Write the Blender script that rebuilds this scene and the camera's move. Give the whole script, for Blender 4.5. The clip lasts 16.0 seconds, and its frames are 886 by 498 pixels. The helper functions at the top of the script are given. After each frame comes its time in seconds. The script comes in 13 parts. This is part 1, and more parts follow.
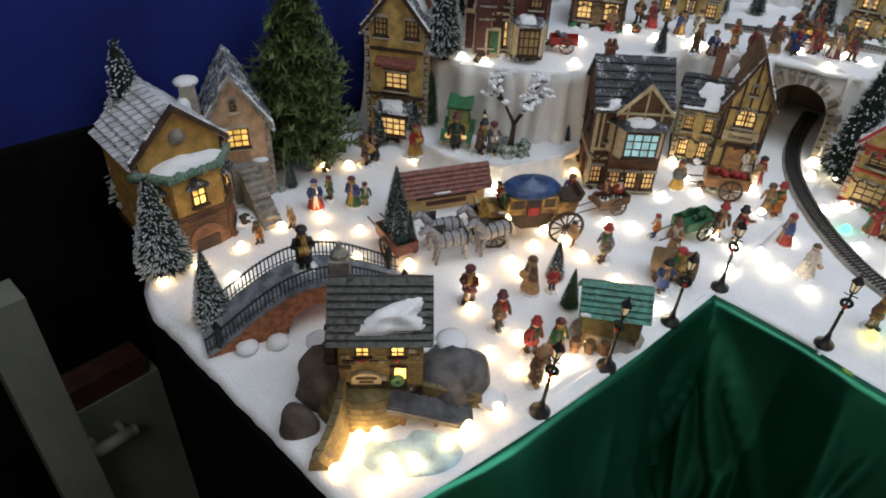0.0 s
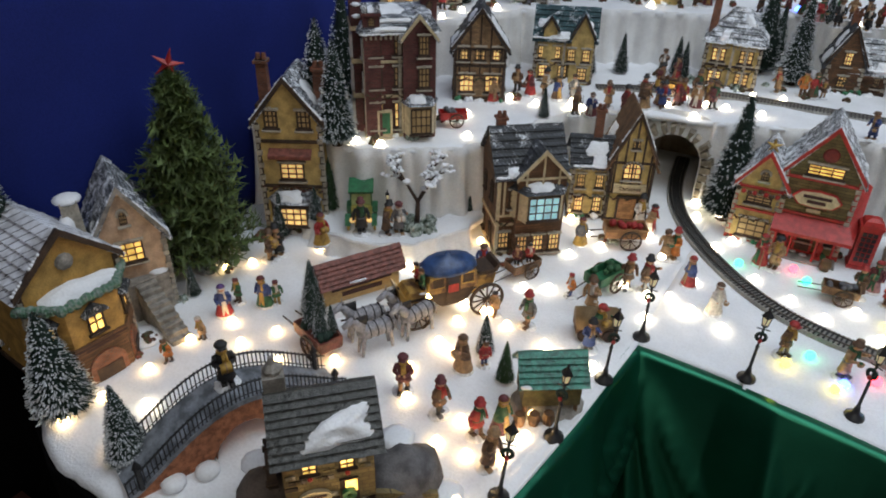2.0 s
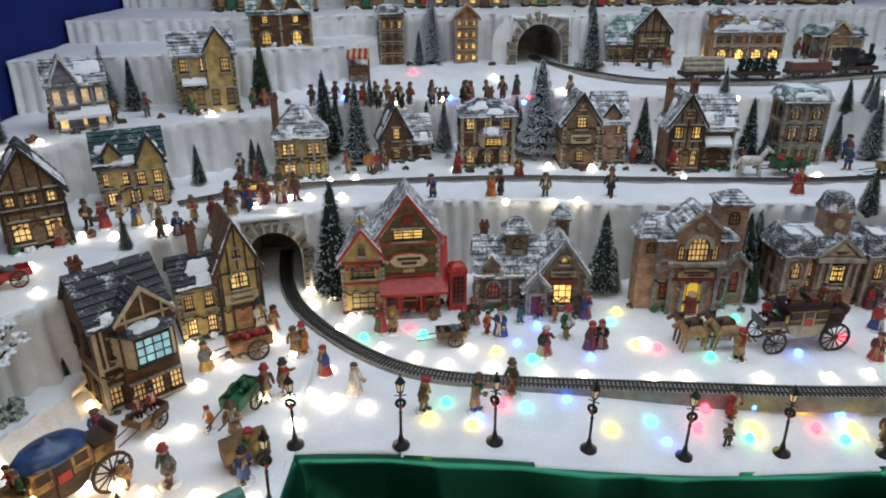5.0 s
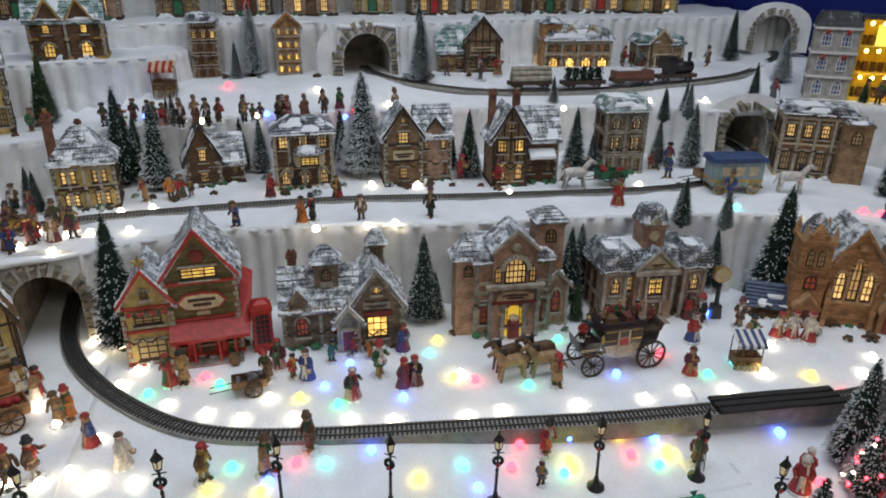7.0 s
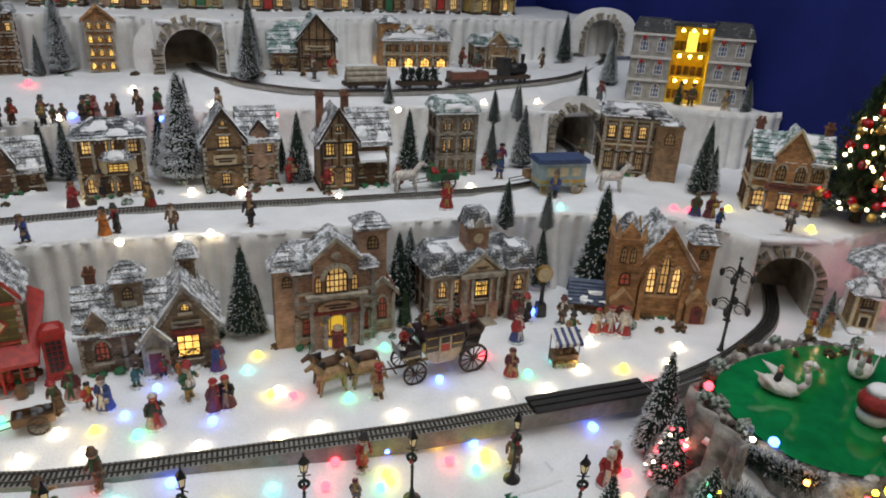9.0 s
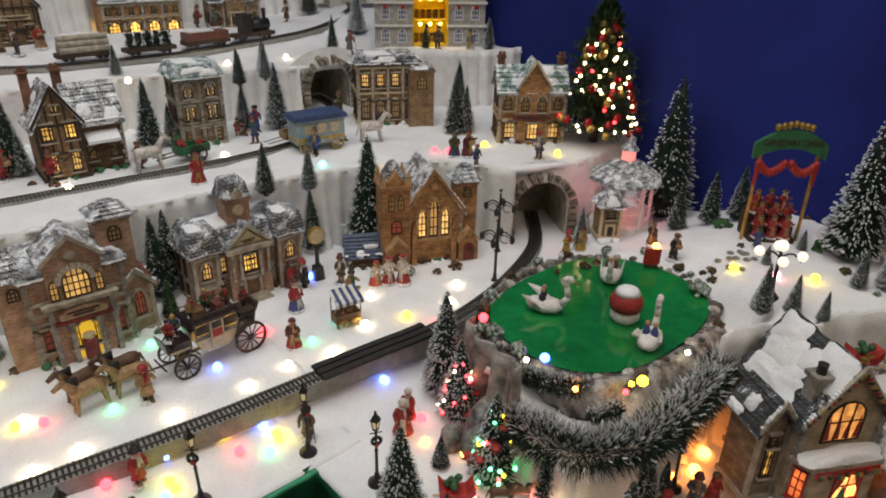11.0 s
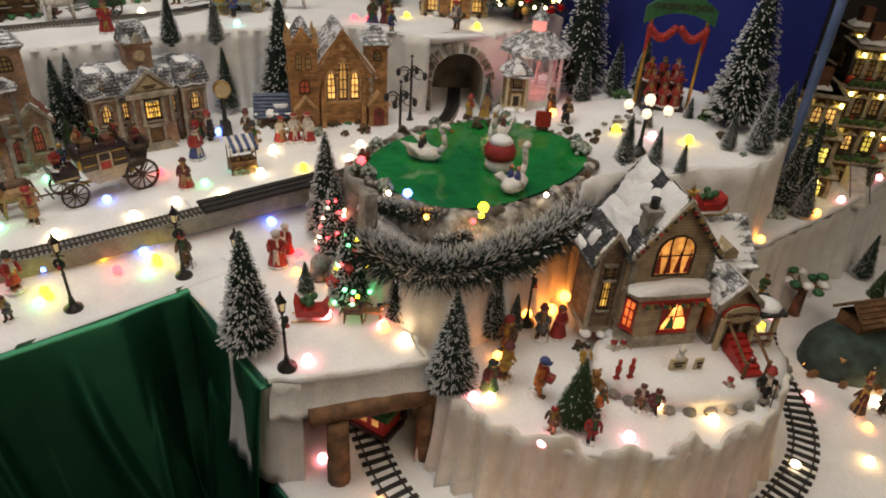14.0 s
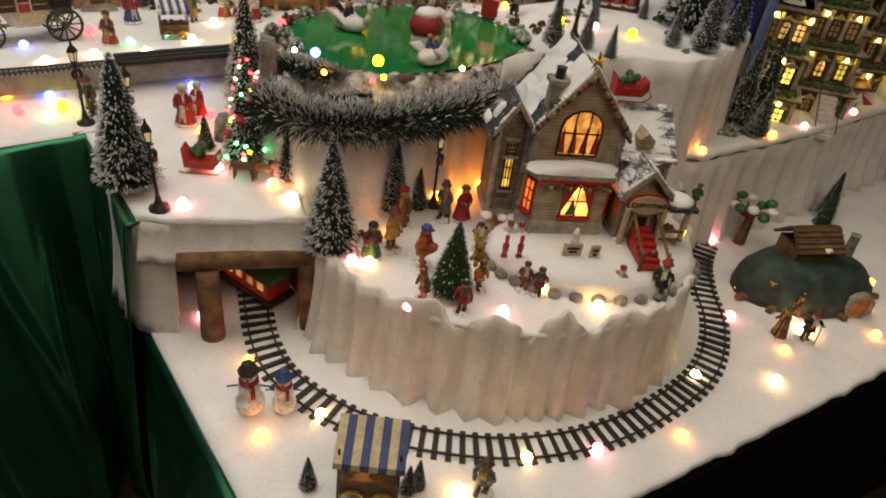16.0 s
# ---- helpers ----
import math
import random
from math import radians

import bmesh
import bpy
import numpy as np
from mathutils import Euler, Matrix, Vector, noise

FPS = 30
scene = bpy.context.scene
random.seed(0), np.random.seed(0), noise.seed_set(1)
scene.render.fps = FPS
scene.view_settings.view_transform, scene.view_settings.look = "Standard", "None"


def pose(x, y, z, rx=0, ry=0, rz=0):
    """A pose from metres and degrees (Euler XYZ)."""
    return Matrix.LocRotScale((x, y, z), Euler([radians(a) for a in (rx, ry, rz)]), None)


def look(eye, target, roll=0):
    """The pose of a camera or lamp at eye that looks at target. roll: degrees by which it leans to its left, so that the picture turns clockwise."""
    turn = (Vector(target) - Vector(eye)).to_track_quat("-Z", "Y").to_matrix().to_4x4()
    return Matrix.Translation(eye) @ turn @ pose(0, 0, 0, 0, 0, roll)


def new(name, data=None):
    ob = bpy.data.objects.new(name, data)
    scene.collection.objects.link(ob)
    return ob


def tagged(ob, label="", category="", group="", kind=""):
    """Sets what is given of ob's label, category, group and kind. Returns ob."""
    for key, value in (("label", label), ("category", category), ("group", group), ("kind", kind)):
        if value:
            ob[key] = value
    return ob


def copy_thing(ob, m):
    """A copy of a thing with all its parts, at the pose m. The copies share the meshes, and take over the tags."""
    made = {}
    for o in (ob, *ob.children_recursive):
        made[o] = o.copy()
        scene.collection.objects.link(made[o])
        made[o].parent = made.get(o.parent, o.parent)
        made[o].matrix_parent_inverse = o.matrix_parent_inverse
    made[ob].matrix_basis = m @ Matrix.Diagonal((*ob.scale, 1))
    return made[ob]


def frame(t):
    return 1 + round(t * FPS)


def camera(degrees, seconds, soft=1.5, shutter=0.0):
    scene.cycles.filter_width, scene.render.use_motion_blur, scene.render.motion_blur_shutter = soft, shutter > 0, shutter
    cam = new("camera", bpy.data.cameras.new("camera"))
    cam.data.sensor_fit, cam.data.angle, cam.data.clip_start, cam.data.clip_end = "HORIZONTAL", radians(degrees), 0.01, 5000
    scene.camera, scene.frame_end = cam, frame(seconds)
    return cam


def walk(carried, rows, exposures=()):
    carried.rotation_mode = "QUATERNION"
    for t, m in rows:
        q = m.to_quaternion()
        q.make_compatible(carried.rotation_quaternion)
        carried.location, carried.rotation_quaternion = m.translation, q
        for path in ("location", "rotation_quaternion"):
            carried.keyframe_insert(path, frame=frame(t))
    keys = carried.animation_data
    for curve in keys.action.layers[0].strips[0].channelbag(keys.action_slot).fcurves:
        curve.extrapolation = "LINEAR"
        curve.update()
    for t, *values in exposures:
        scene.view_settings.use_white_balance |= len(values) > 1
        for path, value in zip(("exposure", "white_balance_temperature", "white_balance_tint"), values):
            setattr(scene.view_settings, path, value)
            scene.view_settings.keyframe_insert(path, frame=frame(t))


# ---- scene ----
EXPOSURES = [(0.0, -0.12, 6500, 9), (4.0, -0.12, 6300, 8), (7.0, -0.25, 6500, 9), (10.0, -0.18, 7400, 11), (12.5, -0.17, 8200, 13), (16.0, -0.1, 9200, 13)]
cam = camera(65.7, 16.0, 1.9)
PATH = [
    (0, (0.215, -0.894, 1.472), (-0.85, 0.288, 0.261), 2.7),
    (0.5, (0.206, -0.898, 1.477), (-0.865, 0.322, 0.309), 2.6),
    (1, (0.195, -0.901, 1.475), (-0.877, 0.36, 0.353), 1.9),
    (1.5, (0.175, -0.9, 1.481), (-0.824, 0.443, 0.387), 1.6),
    (2, (0.155, -0.897, 1.486), (-0.723, 0.561, 0.435), 1.2),
    (2.5, (0.146, -0.891, 1.486), (-0.614, 0.669, 0.492), 0.9),
    (3, (0.13, -0.881, 1.484), (-0.499, 0.764, 0.536), -0.1),
    (3.5, (0.121, -0.868, 1.491), (-0.349, 0.851, 0.583), -0.3),
    (4, (0.123, -0.864, 1.495), (-0.112, 0.922, 0.626), -0.2),
    (6.5, (0.314, -0.774, 1.495), (0.61, 1.051, 0.732), 0.0),
    (7, (0.349, -0.741, 1.493), (0.745, 1.053, 0.701), 0.6),
    (7.5, (0.395, -0.72, 1.495), (0.895, 1.043, 0.695), 1.1),
    (8, (0.422, -0.718, 1.501), (1.006, 1.024, 0.71), 1.7),
    (8.5, (0.45, -0.723, 1.5), (1.095, 1.0, 0.716), 2.4),
    (9, (0.466, -0.734, 1.502), (1.196, 0.951, 0.71), 3.0),
    (9.5, (0.487, -0.737, 1.5), (1.31, 0.892, 0.683), 2.5),
    (10, (0.513, -0.726, 1.5), (1.467, 0.821, 0.665), 1.9),
    (12.5, (0.539, -0.747, 1.453), (1.905, 0.379, 0.523), 1.6),
    (13, (0.548, -0.77, 1.441), (1.862, 0.391, 0.48), 0.1),
    (13.5, (0.584, -0.845, 1.416), (1.787, 0.376, 0.385), 2.1),
    (14, (0.617, -0.945, 1.393), (1.766, 0.302, 0.331), 4.0),
    (14.5, (0.649, -1.029, 1.357), (1.748, 0.245, 0.275), 4.7),
    (15, (0.697, -1.087, 1.319), (1.706, 0.233, 0.205), 4.7),
    (15.5, (0.728, -1.087, 1.284), (1.752, 0.204, 0.151), 6.5),
    (16, (0.753, -1.106, 1.263), (1.813, 0.146, 0.119), 8.0),
]
walk(cam, [(t, look(eye, target, roll)) for t, eye, target, roll in PATH], exposures=EXPOSURES)

# ---- world and large lights ----
world = bpy.data.worlds.new("hall")
scene.world = world
world.use_nodes = True
world.node_tree.nodes["Background"].inputs[0].default_value = (0.75, 0.82, 1.0, 1)
world.node_tree.nodes["Background"].inputs[1].default_value = 0.05


def area_lamp(name, eye, target, size, watts, color):
    data = bpy.data.lights.new(name, "AREA")
    data.shape, data.size, data.size_y = "RECTANGLE", size[0], size[1]
    data.energy, data.color = watts, color
    ob = new(name, data)
    ob.matrix_world = look(eye, target)
    return ob


area_lamp("hall_light", (0.7, 0.2, 2.95), (0.7, 0.21, 0.0), (2.6, 1.6), 42, (0.86, 0.93, 1.0))
area_lamp("hall_light", (0.95, -2.2, 2.95), (0.95, -2.0, 0.6), (2.0, 1.0), 22, (1.0, 0.93, 0.84))

# ---- materials ----
MATS = {}


def mat(name, color, rough=0.7, vary=0.25, scale=60.0, bump=0.15, metal=0.0, other=None, fine=400.0, spec=0.5):
    """A surface with two sizes of mottling and a fine relief."""
    if name in MATS:
        return MATS[name]
    m = bpy.data.materials.new(name)
    m.use_nodes = True
    nt = m.node_tree
    b = nt.nodes["Principled BSDF"]
    b.inputs["Roughness"].default_value, b.inputs["Metallic"].default_value = rough, metal
    b.inputs["Specular IOR Level"].default_value = spec
    co = nt.nodes.new("ShaderNodeTexCoord")
    n1, n2 = nt.nodes.new("ShaderNodeTexNoise"), nt.nodes.new("ShaderNodeTexNoise")
    n1.inputs["Scale"].default_value, n2.inputs["Scale"].default_value = scale, fine
    n1.inputs["Detail"].default_value = 5
    for n in (n1, n2):
        nt.links.new(co.outputs["Object"], n.inputs["Vector"])
    ramp = nt.nodes.new("ShaderNodeValToRGB")
    dark = other or tuple(c * (1 - vary) for c in color)
    lite = tuple(min(1, c * (1 + vary * 0.6)) for c in color)
    ramp.color_ramp.elements[0].position, ramp.color_ramp.elements[1].position = 0.36, 0.64
    ramp.color_ramp.elements[0].color, ramp.color_ramp.elements[1].color = (*dark, 1), (*lite, 1)
    nt.links.new(n1.outputs["Fac"], ramp.inputs["Fac"])
    mix = nt.nodes.new("ShaderNodeMix")
    mix.data_type, mix.blend_type = "RGBA", "MULTIPLY"
    mix.inputs["Factor"].default_value = 0.45
    nt.links.new(ramp.outputs["Color"], mix.inputs["A"])
    nt.links.new(n2.outputs["Color"], mix.inputs["B"])
    grey = nt.nodes.new("ShaderNodeValToRGB")
    grey.color_ramp.elements[0].position, grey.color_ramp.elements[1].position = 0.3, 0.6
    grey.color_ramp.elements[0].color, grey.color_ramp.elements[1].color = (0.55, 0.55, 0.55, 1), (1, 1, 1, 1)
    nt.links.new(n2.outputs["Fac"], grey.inputs["Fac"])
    nt.links.new(grey.outputs["Color"], mix.inputs["B"])
    nt.links.new(mix.outputs["Result"], b.inputs["Base Color"])
    if bump:
        bp = nt.nodes.new("ShaderNodeBump")
        bp.inputs["Strength"].default_value, bp.inputs["Distance"].default_value = bump, 0.002
        nt.links.new(n2.outputs["Fac"], bp.inputs["Height"])
        nt.links.new(bp.outputs["Normal"], b.inputs["Normal"])
    MATS[name] = m
    return m


def glow(name, color, strength):
    if name in MATS:
        return MATS[name]
    m = bpy.data.materials.new(name)
    m.use_nodes = True
    b = m.node_tree.nodes["Principled BSDF"]
    b.inputs["Base Color"].default_value = (*color, 1)
    b.inputs["Roughness"].default_value = 0.4
    b.inputs["Emission Color"].default_value = (*color, 1)
    b.inputs["Emission Strength"].default_value = strength
    if "window" in name:
        nt = m.node_tree
        co, n, r = nt.nodes.new("ShaderNodeTexCoord"), nt.nodes.new("ShaderNodeTexNoise"), nt.nodes.new("ShaderNodeMapRange")
        info, add = nt.nodes.new("ShaderNodeObjectInfo"), nt.nodes.new("ShaderNodeVectorMath")
        n.inputs["Scale"].default_value, n.inputs["Detail"].default_value = 75.0, 3
        nt.links.new(co.outputs["Object"], add.inputs[0])
        nt.links.new(info.outputs["Location"], add.inputs[1])
        nt.links.new(add.outputs[0], n.inputs["Vector"])
        nt.links.new(n.outputs["Fac"], r.inputs["Value"])
        r.inputs["From Min"].default_value, r.inputs["From Max"].default_value = 0.35, 0.65
        r.inputs["To Min"].default_value, r.inputs["To Max"].default_value = strength * 0.25, strength * 1.3
        pick, mul = nt.nodes.new("ShaderNodeMapRange"), nt.nodes.new("ShaderNodeMath")
        pick.inputs["To Min"].default_value, pick.inputs["To Max"].default_value = 0.2, 1.25
        mul.operation = "MULTIPLY"
        nt.links.new(info.outputs["Random"], pick.inputs["Value"])
        nt.links.new(r.outputs["Result"], mul.inputs[0])
        nt.links.new(pick.outputs["Result"], mul.inputs[1])
        nt.links.new(mul.outputs[0], b.inputs["Emission Strength"])
    MATS[name] = m
    return m


def snow_mat():
    m = mat("snow", (0.86, 0.88, 0.92), 0.55, 0.05, 18.0, 0.5, fine=260.0)
    nt = m.node_tree
    b = nt.nodes["Principled BSDF"]
    [n for n in nt.nodes if n.type == "MIX"][0].inputs["Factor"].default_value = 0.16
    co = [n for n in nt.nodes if n.type == "TEX_COORD"][0]
    v = nt.nodes.new("ShaderNodeTexVoronoi")
    v.inputs["Scale"].default_value = 420.0
    nt.links.new(co.outputs["Object"], v.inputs["Vector"])
    r = nt.nodes.new("ShaderNodeMapRange")
    r.inputs["From Min"].default_value, r.inputs["From Max"].default_value = 0.0, 0.16
    r.inputs["To Min"].default_value, r.inputs["To Max"].default_value = 0.3, 0.6
    nt.links.new(v.outputs["Distance"], r.inputs["Value"])
    nt.links.new(r.outputs["Result"], b.inputs["Roughness"])
    return m


SNOW = snow_mat()
FLEECE = mat("white_fleece", (0.8, 0.8, 0.8), 0.9, 0.08, 30.0, 0.4, fine=500.0)
SATIN = mat("green_satin", (0.022, 0.19, 0.105), 0.32, 0.25, 5.0, 0.03, fine=900.0, spec=0.8, metal=0.82)


def weave(m):
    """Satin threads run across the cloth, so that its shine spreads up and down."""
    nt = m.node_tree
    b = nt.nodes["Principled BSDF"]
    b.inputs["Anisotropic"].default_value, b.inputs["Anisotropic Rotation"].default_value = 0.92, 0.25
    tan = nt.nodes.new("ShaderNodeTangent")
    tan.direction_type, tan.axis = "RADIAL", "Z"
    nt.links.new(tan.outputs[0], b.inputs["Tangent"])


weave(SATIN)
BLUE = mat("blue_backdrop", (0.014, 0.026, 0.19), 0.85, 0.25, 3.0, 0.1, spec=0.2)
# also the black of the shade sheets at the table end and in the tunnel
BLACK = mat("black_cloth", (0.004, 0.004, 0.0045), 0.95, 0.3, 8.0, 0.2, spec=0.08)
IRON = mat("black_iron", (0.02, 0.02, 0.022), 0.45, 0.4, 80.0, 0.1, spec=0.5)
STONE = mat("grey_stone", (0.3, 0.28, 0.25), 0.85, 0.4, 70.0, 0.5)
STONE_PALE = mat("pale_stone", (0.42, 0.38, 0.31), 0.85, 0.35, 70.0, 0.5)
WOOD = mat("brown_wood", (0.16, 0.085, 0.04), 0.7, 0.45, 60.0, 0.3)
WOOD_DARK = mat("dark_wood", (0.055, 0.032, 0.02), 0.7, 0.45, 60.0, 0.3)
BED = mat("grey_foam_bed", (0.3, 0.29, 0.27), 0.9, 0.2, 50.0, 0.4)
TUNNEL = mat("tunnel_lining", (0.42, 0.37, 0.29), 0.9, 0.35, 30.0, 0.4)
TRACK = mat("black_track", (0.025, 0.024, 0.024), 0.55, 0.3, 90.0, 0.1)
RAIL = mat("rail_metal", (0.25, 0.23, 0.21), 0.35, 0.25, 90.0, 0.05, metal=0.8)
GOLD = mat("gold_paint", (0.55, 0.36, 0.1), 0.35, 0.25, 90.0, 0.05, metal=0.7)
RED = mat("red_paint", (0.45, 0.03, 0.025), 0.45, 0.25, 90.0, 0.1)
GREEN = mat("green_paint", (0.03, 0.16, 0.07), 0.5, 0.3, 90.0, 0.1)
CREAM = mat("cream_paint", (0.6, 0.5, 0.32), 0.6, 0.2, 90.0, 0.15)
WHITE = mat("white_paint", (0.75, 0.73, 0.7), 0.5, 0.12, 90.0, 0.1)
LIT = glow("lit_window", (1.0, 0.62, 0.22), 1.0)
LIT_STRONG = glow("bright_window", (1.0, 0.6, 0.14), 2.6)
PANE = glow("dim_window", (0.4, 0.27, 0.12), 0.16)
PANE_BLUE = glow("cool_window", (0.4, 0.72, 0.8), 0.6)


def streak_mat(name, pale, stain):
    """Translucent fleece with long vertical water streaks."""
    m = mat(name, pale, 0.9, 0.12, 30.0, 0.4, fine=500.0)
    nt = m.node_tree
    b = nt.nodes["Principled BSDF"]
    co, mp, n, r, mix = (nt.nodes.new("ShaderNode" + k) for k in ("TexCoord", "Mapping", "TexNoise", "MapRange", "Mix"))
    mp.inputs["Scale"].default_value = (46.0, 46.0, 5.0)
    n.inputs["Scale"].default_value, n.inputs["Detail"].default_value = 1.0, 5
    r.inputs["From Min"].default_value, r.inputs["From Max"].default_value = 0.44, 0.7
    mix.data_type = "RGBA"
    mix.inputs["B"].default_value = (*stain, 1)
    nt.links.new(co.outputs["Object"], mp.inputs["Vector"])
    nt.links.new(mp.outputs["Vector"], n.inputs["Vector"])
    nt.links.new(n.outputs["Fac"], r.inputs["Value"])
    nt.links.new(r.outputs["Result"], mix.inputs["Factor"])
    nt.links.new(b.inputs["Base Color"].links[0].from_socket, mix.inputs["A"])
    nt.links.new(mix.outputs["Result"], b.inputs["Base Color"])
    return m


def brick_mat(name, color, mortar, bw=0.009, bh=0.0034, joint=0.00045, dim=0.55, frost=0.0):
    """Courses of small bricks with mortar joints and a relief, mottled brick by brick; frost: a dusting of white glitter."""
    if name in MATS:
        return MATS[name]
    m = bpy.data.materials.new(name)
    m.use_nodes = True
    nt = m.node_tree
    b = nt.nodes["Principled BSDF"]
    b.inputs["Roughness"].default_value = 0.7
    co = nt.nodes.new("ShaderNodeTexCoord")
    sep, comb, add = nt.nodes.new("ShaderNodeSeparateXYZ"), nt.nodes.new("ShaderNodeCombineXYZ"), nt.nodes.new("ShaderNodeMath")
    nt.links.new(co.outputs["Object"], sep.inputs[0])
    nt.links.new(sep.outputs["X"], add.inputs[0])
    nt.links.new(sep.outputs["Y"], add.inputs[1])
    nt.links.new(add.outputs[0], comb.inputs["X"])
    nt.links.new(sep.outputs["Z"], comb.inputs["Y"])
    t = nt.nodes.new("ShaderNodeTexBrick")
    t.inputs["Scale"].default_value = 1.0
    t.inputs["Brick Width"].default_value, t.inputs["Row Height"].default_value, t.inputs["Mortar Size"].default_value = bw, bh, joint
    t.inputs["Color1"].default_value = (*color, 1)
    t.inputs["Color2"].default_value = (*(c * dim for c in color), 1)
    t.inputs["Mortar"].default_value = (*mortar, 1)
    nt.links.new(comb.outputs[0], t.inputs["Vector"])
    n = nt.nodes.new("ShaderNodeTexNoise")
    n.inputs["Scale"].default_value, n.inputs["Detail"].default_value = 45.0, 6
    nt.links.new(co.outputs["Object"], n.inputs["Vector"])
    ramp = nt.nodes.new("ShaderNodeValToRGB")
    ramp.color_ramp.elements[0].position, ramp.color_ramp.elements[1].position = 0.32, 0.62
    ramp.color_ramp.elements[0].color, ramp.color_ramp.elements[1].color = (0.42, 0.4, 0.38, 1), (1, 1, 1, 1)
    nt.links.new(n.outputs["Fac"], ramp.inputs["Fac"])
    mix = nt.nodes.new("ShaderNodeMix")
    mix.data_type, mix.blend_type = "RGBA", "MULTIPLY"
    mix.inputs["Factor"].default_value = 0.8
    nt.links.new(t.outputs["Color"], mix.inputs["A"])
    nt.links.new(ramp.outputs["Color"], mix.inputs["B"])
    last_out = mix.outputs["Result"]
    if frost:
        fn, fine, fr, fm, both = nt.nodes.new("ShaderNodeTexNoise"), nt.nodes.new("ShaderNodeTexNoise"), nt.nodes.new("ShaderNodeMapRange"), nt.nodes.new("ShaderNodeMix"), nt.nodes.new("ShaderNodeMath")
        fn.inputs["Scale"].default_value, fn.inputs["Detail"].default_value = 55.0, 3
        fine.inputs["Scale"].default_value, fine.inputs["Detail"].default_value = 520.0, 2
        for q in (fn, fine):
            nt.links.new(co.outputs["Object"], q.inputs["Vector"])
        both.operation = "ADD"
        nt.links.new(fn.outputs["Fac"], both.inputs[0])
        nt.links.new(fine.outputs["Fac"], both.inputs[1])
        fr.inputs["From Min"].default_value, fr.inputs["From Max"].default_value = 1.22 - 0.4 * frost, 1.34 - 0.4 * frost
        nt.links.new(both.outputs[0], fr.inputs["Value"])
        fm.data_type = "RGBA"
        fm.inputs["B"].default_value = (0.85, 0.88, 0.93, 1)
        nt.links.new(fr.outputs["Result"], fm.inputs["Factor"])
        nt.links.new(last_out, fm.inputs["A"])
        last_out = fm.outputs["Result"]
    nt.links.new(last_out, b.inputs["Base Color"])
    bp = nt.nodes.new("ShaderNodeBump")
    bp.inputs["Strength"].default_value, bp.inputs["Distance"].default_value, bp.invert = 0.7, 0.001, True
    nt.links.new(t.outputs["Fac"], bp.inputs["Height"])
    nt.links.new(bp.outputs["Normal"], b.inputs["Normal"])
    MATS[name] = m
    return m

